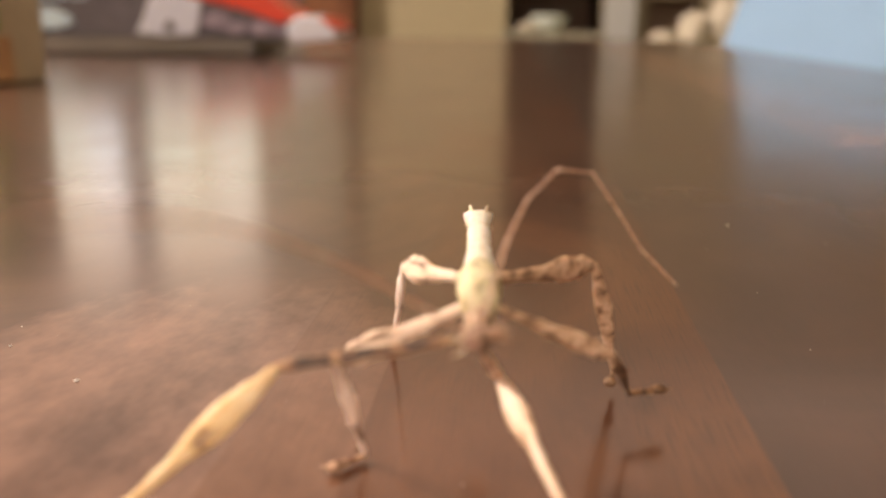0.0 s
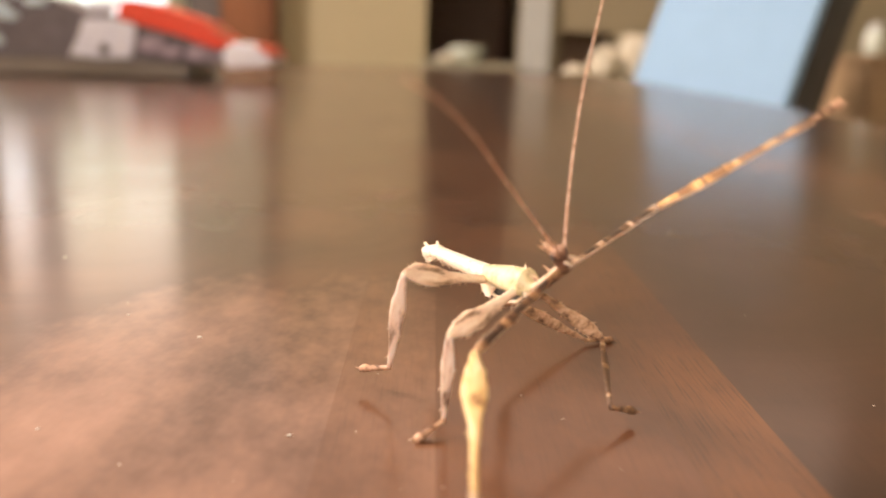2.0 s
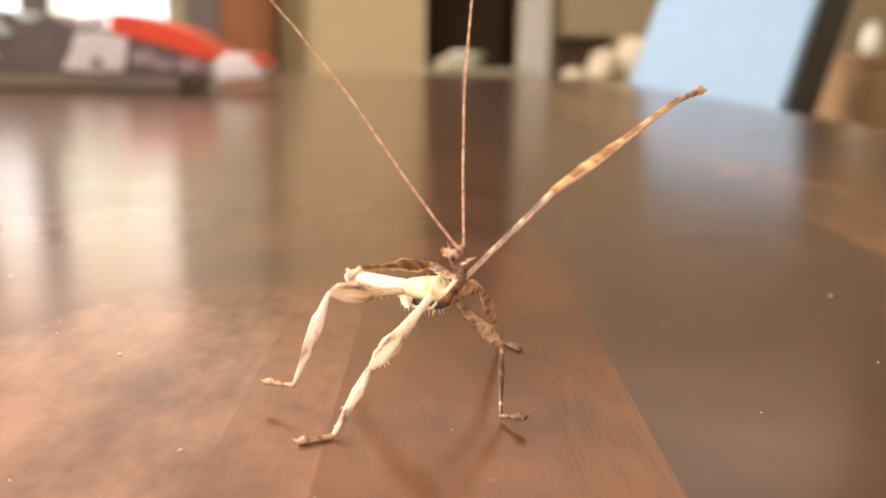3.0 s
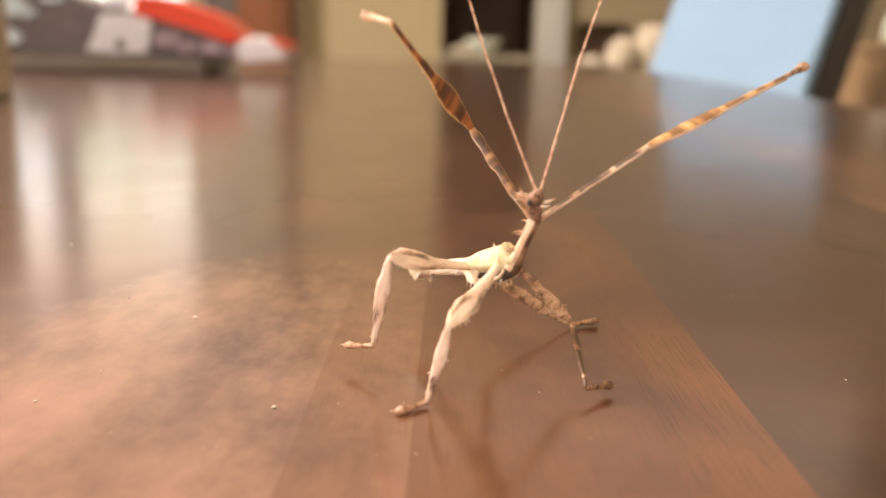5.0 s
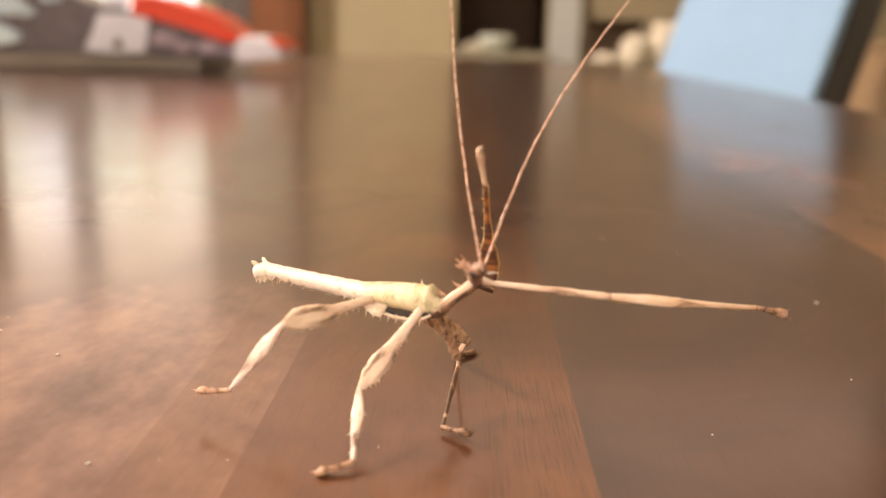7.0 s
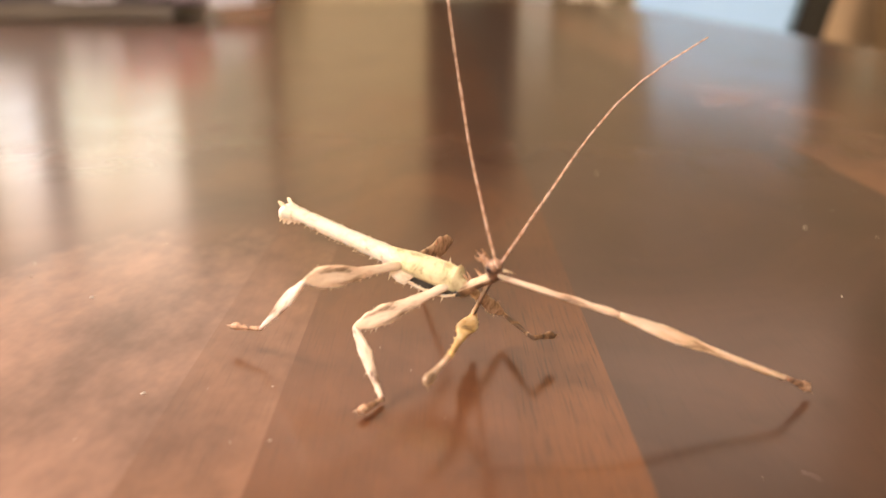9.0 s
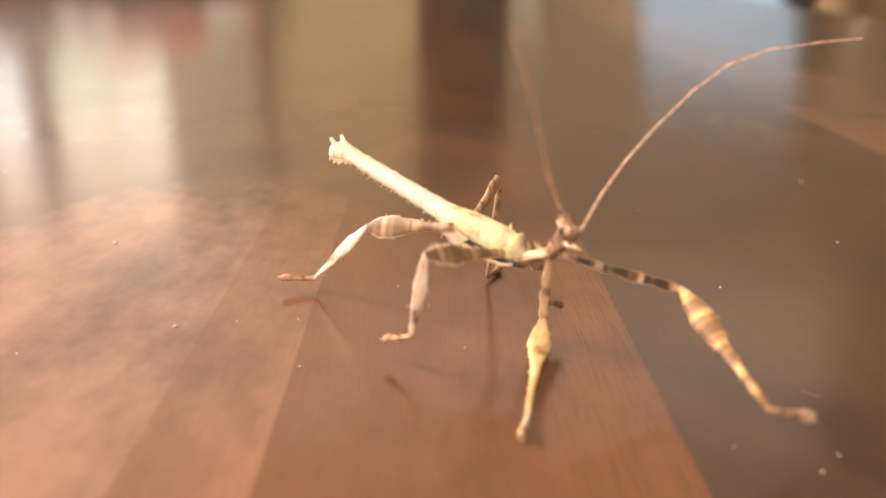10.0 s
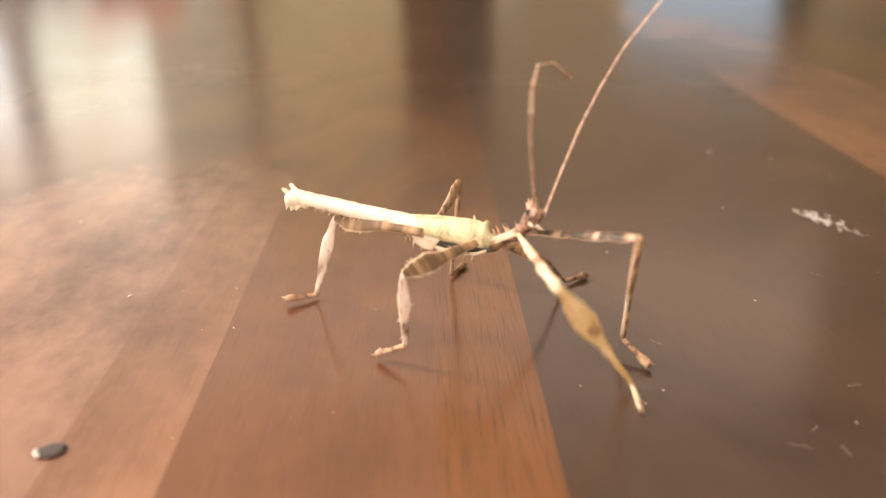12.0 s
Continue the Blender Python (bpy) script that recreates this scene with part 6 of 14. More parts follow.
        (9.375, pose(0.0050, -0.0057, 0.0236, -7, 12, 17)),
        (9.5, pose(0.0049, -0.0057, 0.0244, -54, 16, 13)),
        (9.625, pose(0.0048, -0.0059, 0.0238, -50, 14, -2)),
        (9.75, pose(0.0045, -0.0064, 0.0224, -49, 6, -33)),
        (9.875, pose(0.0041, -0.0068, 0.0210, -42, -1, -2)),
        (10, pose(0.0039, -0.0070, 0.0203, -34, 18, 4)),
        (10.125, pose(0.0038, -0.0070, 0.0208, -43, 5, 6)),
        (10.25, pose(0.0034, -0.0068, 0.0220, -49, -18, -12)),
        (10.375, pose(0.0030, -0.0067, 0.0232, -48, -17, -41)),
        (10.5, pose(0.0028, -0.0067, 0.0237, -56, -6, -50)),
        (10.667, pose(0.0029, -0.0067, 0.0240, -54, -7, -49)),
        (10.833, pose(0.0030, -0.0067, 0.0247, -53, -9, -48)),
        (11, pose(0.0031, -0.0067, 0.0250, -52, -10, -47)),
        (11.25, pose(0.0032, -0.0067, 0.0246, -51, -14, -44)),
        (11.5, pose(0.0034, -0.0066, 0.0241, -49, -18, -42)),
        (11.75, pose(0.0037, -0.0065, 0.0242, -51, -14, -41)),
        (12, pose(0.0040, -0.0063, 0.0243, -53, -10, -40)),
    ])
    walk(limbs["lfa"], [
        (0, pose(0.0024, 0.0097, 0.0114, 150, 11, -72)),
        (0.167, pose(0.0072, 0.0080, 0.0100, 144, 13, -64)),
        (0.333, pose(0.0140, 0.0057, 0.0108, 136, 19, -60)),
        (0.5, pose(0.0174, 0.0033, 0.0113, 131, 21, -52)),
        (0.75, pose(0.0177, 0.0003, 0.0111, 129, 15, -57)),
        (1, pose(0.0177, -0.0029, 0.0112, 128, 10, -62)),
        (1.125, pose(0.0188, -0.0030, 0.0128, 131, 13, -49)),
        (1.25, pose(0.0212, -0.0027, 0.0173, 139, 19, -20)),
        (1.375, pose(0.0230, -0.0029, 0.0210, 149, 19, 11)),
        (1.5, pose(0.0239, -0.0026, 0.0236, 154, 20, 25)),
        (1.625, pose(0.0241, -0.0010, 0.0254, -174, 11, 20)),
        (1.75, pose(0.0240, 0.0024, 0.0302, -146, -7, 10)),
        (1.875, pose(0.0228, 0.0052, 0.0350, -115, -25, 2)),
        (2, pose(0.0221, 0.0068, 0.0366, -79, -33, -4)),
        (2.167, pose(0.0093, -0.0046, 0.0513, -121, -36, 63)),
        (2.333, pose(0.0194, -0.0072, 0.0470, -109, -25, 38)),
        (2.5, pose(0.0146, -0.0057, 0.0515, -115, -37, 48)),
        (2.667, pose(0.0057, -0.0053, 0.0536, -125, -36, 76)),
        (2.833, pose(0.0131, -0.0179, 0.0459, -106, -9, 42)),
        (3, pose(0.0170, -0.0128, 0.0448, -94, -30, 27)),
        (3.1, pose(0.0174, -0.0115, 0.0451, -93, -30, 25)),
        (3.2, pose(0.0176, -0.0100, 0.0453, -91, -31, 23)),
        (3.467, pose(0.0184, -0.0090, 0.0450, -91, -30, 23)),
        (3.733, pose(0.0203, -0.0064, 0.0438, -89, -28, 21)),
        (4, pose(0.0221, -0.0027, 0.0420, -87, -26, 18)),
        (4.267, pose(0.0235, 0.0007, 0.0400, -86, -23, 16)),
        (4.533, pose(0.0241, 0.0036, 0.0383, -85, -21, 14)),
        (4.8, pose(0.0243, 0.0048, 0.0374, -84, -20, 12)),
        (4.867, pose(0.0240, 0.0033, 0.0397, -84, -21, 15)),
        (4.933, pose(0.0228, 0.0005, 0.0436, -86, -22, 19)),
        (5, pose(0.0221, -0.0009, 0.0451, -86, -23, 21)),
        (5.125, pose(0.0177, -0.0029, 0.0491, -158, -28, 16)),
        (5.25, pose(0.0142, 0.0139, 0.0415, 173, -42, -19)),
        (5.375, pose(0.0182, 0.0036, 0.0446, 112, -19, 41)),
        (5.5, pose(0.0237, 0.0034, 0.0319, 106, -9, -20)),
        (5.625, pose(0.0230, -0.0068, 0.0410, 95, -16, 6)),
        (5.75, pose(0.0230, 0.0051, 0.0432, 87, -16, 11)),
        (5.875, pose(0.0176, 0.0088, 0.0505, 74, -26, 33)),
        (6, pose(0.0179, 0.0111, 0.0502, 59, -40, 51)),
        (6.167, pose(0.0160, 0.0147, 0.0465, 68, -34, 58)),
        (6.333, pose(0.0159, 0.0143, 0.0437, 80, -18, 58)),
        (6.5, pose(0.0271, -0.0036, 0.0387, 101, -14, 8)),
        (6.6, pose(0.0285, -0.0068, 0.0292, 100, 10, 24)),
        (6.7, pose(0.0289, -0.0034, 0.0258, 100, 12, 20)),
        (6.967, pose(0.0288, -0.0049, 0.0273, 100, 9, 21)),
        (7.233, pose(0.0282, -0.0067, 0.0295, 100, 6, 20)),
        (7.5, pose(0.0272, -0.0078, 0.0318, 100, 3, 19)),
        (7.767, pose(0.0259, -0.0088, 0.0337, 100, -1, 16)),
        (8.033, pose(0.0248, -0.0083, 0.0351, 100, -4, 12)),
        (8.3, pose(0.0244, -0.0069, 0.0359, 101, -8, 7)),
        (8.4, pose(0.0247, -0.0069, 0.0357, 101, -11, 11)),
        (8.5, pose(0.0246, -0.0068, 0.0359, 100, -14, 14)),
        (8.625, pose(0.0257, -0.0076, 0.0327, 102, -9, 9)),
        (8.75, pose(0.0266, -0.0106, 0.0260, 104, 3, 4)),
        (8.875, pose(0.0263, -0.0132, 0.0187, 104, 15, -1)),
        (9, pose(0.0261, -0.0125, 0.0148, 103, 19, -9)),
        (9.125, pose(0.0266, -0.0077, 0.0136, 55, 17, -15)),
        (9.25, pose(0.0255, -0.0022, 0.0131, 7, 18, -13)),
        (9.375, pose(0.0260, 0.0008, 0.0187, 1, 16, 37)),
        (9.5, pose(0.0259, -0.0007, 0.0181, -43, 27, 36)),
        (9.625, pose(0.0266, -0.0067, 0.0183, -22, 37, 31)),
        (9.75, pose(0.0233, -0.0186, 0.0201, -4, 41, 21)),
        (9.875, pose(0.0266, -0.0075, 0.0216, -60, 45, -63)),
        (10, pose(0.0253, -0.0057, 0.0135, -53, 11, -81)),
        (10.125, pose(0.0261, -0.0045, 0.0187, -74, 26, -80)),
        (10.25, pose(0.0243, -0.0114, 0.0289, -80, 57, -66)),
        (10.375, pose(0.0193, -0.0207, 0.0298, -42, 68, -6)),
        (10.5, pose(0.0171, -0.0239, 0.0262, -39, 59, 22)),
        (10.667, pose(0.0175, -0.0236, 0.0267, -34, 59, 27)),
        (10.833, pose(0.0178, -0.0232, 0.0284, -28, 60, 34)),
        (11, pose(0.0183, -0.0229, 0.0289, -23, 59, 40)),
        (11.25, pose(0.0189, -0.0219, 0.0300, -7, 64, 55)),
        (11.5, pose(0.0192, -0.0210, 0.0310, 12, 67, 73)),
        (11.75, pose(0.0202, -0.0208, 0.0297, 16, 63, 78)),
        (12, pose(0.0211, -0.0204, 0.0284, 17, 60, 81)),
    ])
    walk(limbs["lft"], [
        (0, pose(0.0112, -0.0179, 0.0058, -9, -4, -85)),
        (0.167, pose(0.0200, -0.0177, 0.0033, -9, 5, -72)),
        (0.333, pose(0.0278, -0.0186, 0.0011, -8, 5, -64)),
        (0.5, pose(0.0343, -0.0184, 0.0006, -7, 1, -50)),
        (0.75, pose(0.0332, -0.0236, 0.0035, -8, 22, -55)),
        (1, pose(0.0313, -0.0286, 0.0061, -9, 15, -59)),
        (1.125, pose(0.0378, -0.0246, 0.0064, -6, 22, -48)),
        (1.25, pose(0.0473, -0.0123, 0.0076, 7, 29, -19)),
        (1.375, pose(0.0503, 0.0026, 0.0113, 21, 28, 10)),
        (1.5, pose(0.0491, 0.0092, 0.0137, 27, 24, 24)),
        (1.625, pose(0.0513, 0.0088, 0.0199, 28, 16, 27)),
        (1.75, pose(0.0527, 0.0077, 0.0340, 28, 0, 29)),
        (1.875, pose(0.0496, 0.0062, 0.0474, 28, -15, 29)),
        (2, pose(0.0467, 0.0050, 0.0528, 28, -22, 32)),
        (2.167, pose(0.0201, 0.0168, 0.0685, 11, -36, 66)),
        (2.333, pose(0.0404, 0.0094, 0.0594, 30, -26, 30)),
        (2.5, pose(0.0306, 0.0118, 0.0691, 23, -26, 45)),
        (2.667, pose(0.0114, 0.0179, 0.0709, 62, -36, -24)),
        (2.833, pose(0.0347, 0.0017, 0.0504, 36, -15, 32)),
        (3, pose(0.0399, -0.0012, 0.0595, 33, -11, 46)),
        (3.1, pose(0.0406, -0.0007, 0.0598, 32, -16, 47)),
        (3.2, pose(0.0410, -0.0002, 0.0605, 32, -15, 47)),
        (3.467, pose(0.0420, 0.0009, 0.0597, 34, -17, 43)),
        (3.733, pose(0.0445, 0.0029, 0.0577, 35, -16, 39)),
        (4, pose(0.0473, 0.0053, 0.0550, 36, -12, 35)),
        (4.267, pose(0.0496, 0.0082, 0.0515, 37, -12, 28)),
        (4.533, pose(0.0509, 0.0101, 0.0487, 38, -10, 25)),
        (4.8, pose(0.0514, 0.0107, 0.0473, 38, -11, 23)),
        (4.867, pose(0.0507, 0.0102, 0.0501, 37, -11, 30)),
        (4.933, pose(0.0488, 0.0095, 0.0545, 34, -14, 40)),
        (5, pose(0.0474, 0.0089, 0.0568, 33, -13, 45)),
        (5.125, pose(0.0429, 0.0043, 0.0628, 36, -16, 33)),
        (5.25, pose(0.0350, 0.0069, 0.0611, 39, -26, 27)),
        (5.375, pose(0.0392, 0.0220, 0.0541, 60, -21, -23)),
        (5.5, pose(0.0511, -0.0066, 0.0367, 56, 14, 26)),
        (5.625, pose(0.0511, -0.0039, 0.0494, 56, -13, 21)),
        (5.75, pose(0.0509, 0.0104, 0.0511, 58, -16, 16)),
        (5.875, pose(0.0400, 0.0232, 0.0633, 50, -32, 35)),
        (6, pose(0.0321, 0.0286, 0.0693, 43, -32, 48)),
        (6.167, pose(0.0288, 0.0355, 0.0630, 76, -52, 1)),
        (6.333, pose(0.0308, 0.0380, 0.0530, 82, -36, -7)),
        (6.5, pose(0.0554, 0.0006, 0.0458, 63, 0, 47)),
        (6.6, pose(0.0551, 0.0049, 0.0242, 61, 12, 31)),
        (6.7, pose(0.0561, 0.0062, 0.0197, 60, 14, 26)),
        (6.967, pose(0.0560, 0.0054, 0.0229, 60, 16, 27)),
        (7.233, pose(0.0558, 0.0034, 0.0264, 61, 12, 30)),
        (7.5, pose(0.0551, 0.0017, 0.0300, 61, 9, 31)),
        (7.767, pose(0.0542, -0.0007, 0.0341, 62, 7, 35)),
        (8.033, pose(0.0535, -0.0021, 0.0374, 62, 6, 35)),
        (8.3, pose(0.0534, -0.0034, 0.0399, 62, 2, 40)),
        (8.4, pose(0.0531, -0.0014, 0.0412, 62, -1, 39)),
        (8.5, pose(0.0524, 0.0001, 0.0430, 62, 2, 41)),
        (8.625, pose(0.0545, -0.0032, 0.0374, 63, 6, 43)),
        (8.75, pose(0.0560, -0.0086, 0.0244, 62, 16, 37)),
        (8.875, pose(0.0548, -0.0138, 0.0112, 60, 25, 32)),
        (9, pose(0.0537, -0.0169, 0.0054, 60, 29, 34)),
        (9.125, pose(0.0539, -0.0152, 0.0051, 55, 29, 22)),
        (9.25, pose(0.0530, -0.0084, 0.0042, 49, 24, 10)),
        (9.375, pose(0.0486, 0.0180, 0.0108, 54, 17, 24)),
        (9.5, pose(0.0472, 0.0147, 0.0047, 48, 25, 8)),
        (9.625, pose(0.0468, 0.0054, 0.0006, 45, 1, -9)),
        (9.75, pose(0.0439, -0.0106, 0.0006, 44, 1, -39)),
        (9.875, pose(0.0358, -0.0260, 0.0006, 44, 1, -16)),
        (10, pose(0.0299, -0.0342, 0.0076, 50, 18, 18)),
        (10.125, pose(0.0305, -0.0306, 0.0056, 46, 9, 0)),
        (10.25, pose(0.0308, -0.0262, 0.0042, 43, 3, -29)),
        (10.375, pose(0.0304, -0.0218, 0.0025, 44, -7, -56)),
        (10.5, pose(0.0312, -0.0182, 0.0009, 47, -14, -74)),
        (10.667, pose(0.0309, -0.0166, 0.0014, 44, -2, -48)),
        (10.833, pose(0.0302, -0.0149, 0.0029, 50, 18, -5)),
        (11, pose(0.0301, -0.0131, 0.0037, 59, 24, 20)),
        (11.25, pose(0.0262, -0.0114, 0.0034, 60, 21, 22)),
        (11.5, pose(0.0225, -0.0100, 0.0039, 61, 22, 27)),
        (11.75, pose(0.0228, -0.0078, 0.0034, 44, 21, -19)),
        (12, pose(0.0233, -0.0057, 0.0029, 29, 15, -63)),
    ])
    walk(limbs["rmk"], [
        (0, pose(-0.0018, 0.0024, 0.0240, 35, 24, -172)),
        (0.167, pose(-0.0019, 0.0024, 0.0228, 40, 14, -157)),
        (0.333, pose(-0.0019, 0.0023, 0.0205, 42, 3, -141)),
        (0.5, pose(-0.0020, 0.0023, 0.0193, 42, -2, -129)),
        (0.75, pose(-0.0020, 0.0023, 0.0205, 44, -1, -131)),
        (1, pose(-0.0021, 0.0022, 0.0217, 46, 0, -135)),
        (1.125, pose(-0.0022, 0.0021, 0.0221, 41, 6, -150)),
        (1.25, pose(-0.0024, 0.0019, 0.0229, 33, 14, -176)),
        (1.375, pose(-0.0025, 0.0017, 0.0237, 21, 18, 149)),
        (1.5, pose(-0.0026, 0.0016, 0.0240, 11, 25, 133)),
        (1.625, pose(-0.0026, 0.0016, 0.0238, 22, 24, 150)),
        (1.75, pose(-0.0026, 0.0016, 0.0232, 37, 16, -175)),
        (1.875, pose(-0.0026, 0.0016, 0.0226, 47, 13, -146)),
        (2, pose(-0.0026, 0.0016, 0.0223, 54, 12, -130)),
        (2.167, pose(-0.0026, 0.0016, 0.0232, 59, 17, -127)),
        (2.333, pose(-0.0025, 0.0016, 0.0250, 64, 26, -122)),
        (2.5, pose(-0.0024, 0.0017, 0.0259, 69, 32, -119)),
        (2.667, pose(-0.0025, 0.0016, 0.0251, 69, 31, -117)),
        (2.833, pose(-0.0026, 0.0014, 0.0236, 37, 40, -169)),
        (3, pose(-0.0027, 0.0013, 0.0228, 25, 52, 176)),
        (3.1, pose(-0.0027, 0.0013, 0.0226, 27, 54, 177)),
        (3.2, pose(-0.0027, 0.0013, 0.0225, 30, 55, 179)),
        (3.467, pose(-0.0027, 0.0012, 0.0224, 36, 54, -176)),
        (3.733, pose(-0.0028, 0.0012, 0.0220, 41, 47, -171)),
        (4, pose(-0.0028, 0.0011, 0.0216, 46, 27, -165)),
        (4.267, pose(-0.0029, 0.0010, 0.0212, 53, 12, -145)),
        (4.533, pose(-0.0029, 0.0009, 0.0209, 57, 14, -135)),
        (4.8, pose(-0.0029, 0.0009, 0.0208, 59, 17, -131)),
        (4.867, pose(-0.0028, 0.0010, 0.0213, 62, 19, -126)),
        (4.933, pose(-0.0027, 0.0013, 0.0224, 65, 20, -122)),
        (5, pose(-0.0025, 0.0015, 0.0230, 67, 21, -120)),
        (5.125, pose(-0.0026, 0.0014, 0.0228, 63, 20, -118)),
        (5.25, pose(-0.0027, 0.0013, 0.0224, 57, 18, -123)),
        (5.375, pose(-0.0028, 0.0012, 0.0219, 51, 16, -130)),
        (5.5, pose(-0.0028, 0.0011, 0.0217, 45, 14, -132)),
        (5.625, pose(-0.0029, 0.0009, 0.0226, 50, 17, -132)),
        (5.75, pose(-0.0030, 0.0004, 0.0247, 55, 22, -127)),
        (5.875, pose(-0.0030, 0.0000, 0.0267, 62, 26, -122)),
        (6, pose(-0.0030, -0.0002, 0.0276, 69, 32, -116)),
        (6.167, pose(-0.0030, -0.0003, 0.0267, 70, 28, -112)),
        (6.333, pose(-0.0030, -0.0004, 0.0251, 43, 41, -156)),
        (6.5, pose(-0.0030, -0.0005, 0.0243, 28, 58, -175)),
        (6.6, pose(-0.0030, -0.0003, 0.0238, 23, 57, 180)),
        (6.7, pose(-0.0030, -0.0001, 0.0234, 17, 56, 173)),
        (6.967, pose(-0.0030, -0.0002, 0.0232, 24, 55, -178)),
        (7.233, pose(-0.0030, -0.0003, 0.0226, 32, 52, -168)),
        (7.5, pose(-0.0030, -0.0004, 0.0218, 40, 47, -158)),
        (7.767, pose(-0.0030, -0.0005, 0.0210, 46, 39, -149)),
        (8.033, pose(-0.0030, -0.0006, 0.0204, 51, 32, -141)),
        (8.3, pose(-0.0030, -0.0006, 0.0202, 55, 25, -133)),
        (8.4, pose(-0.0029, -0.0007, 0.0200, 55, 25, -132)),
        (8.5, pose(-0.0029, -0.0008, 0.0198, 55, 24, -131)),
        (8.625, pose(-0.0029, -0.0007, 0.0192, 50, 28, -140)),
        (8.75, pose(-0.0029, -0.0005, 0.0178, 44, 27, -153)),
        (8.875, pose(-0.0030, -0.0003, 0.0163, 39, 24, -164)),
        (9, pose(-0.0029, -0.0002, 0.0157, 35, 23, -172)),
        (9.125, pose(-0.0030, -0.0002, 0.0164, -8, 19, -165)),
        (9.25, pose(-0.0030, -0.0002, 0.0178, -51, 13, -157)),
        (9.375, pose(-0.0030, -0.0002, 0.0193, -92, 7, -146)),
        (9.5, pose(-0.0030, -0.0002, 0.0200, -135, 9, -136)),
        (9.625, pose(-0.0030, -0.0002, 0.0196, -135, 4, -131)),
        (9.75, pose(-0.0030, -0.0001, 0.0188, -136, -1, -132)),
        (9.875, pose(-0.0029, 0.0000, 0.0180, -137, -6, -136)),
        (10, pose(-0.0029, 0.0001, 0.0176, -138, -12, -137)),
        (10.125, pose(-0.0029, -0.0002, 0.0179, -138, -11, -137)),
        (10.25, pose(-0.0029, -0.0007, 0.0186, -138, -7, -139)),
        (10.375, pose(-0.0027, -0.0012, 0.0192, -138, -3, -142)),
        (10.5, pose(-0.0026, -0.0014, 0.0195, -138, -1, -142)),
        (10.667, pose(-0.0027, -0.0014, 0.0199, -133, -3, -139)),
        (10.833, pose(-0.0027, -0.0013, 0.0207, -128, -3, -134)),
        (11, pose(-0.0027, -0.0012, 0.0211, -122, 2, -133)),
        (11.25, pose(-0.0028, -0.0010, 0.0207, -127, -2, -135)),
        (11.5, pose(-0.0029, -0.0008, 0.0204, -131, -3, -137)),
        (11.75, pose(-0.0029, -0.0007, 0.0203, -131, -1, -136)),
        (12, pose(-0.0030, -0.0006, 0.0202, -131, 1, -135)),
    ])
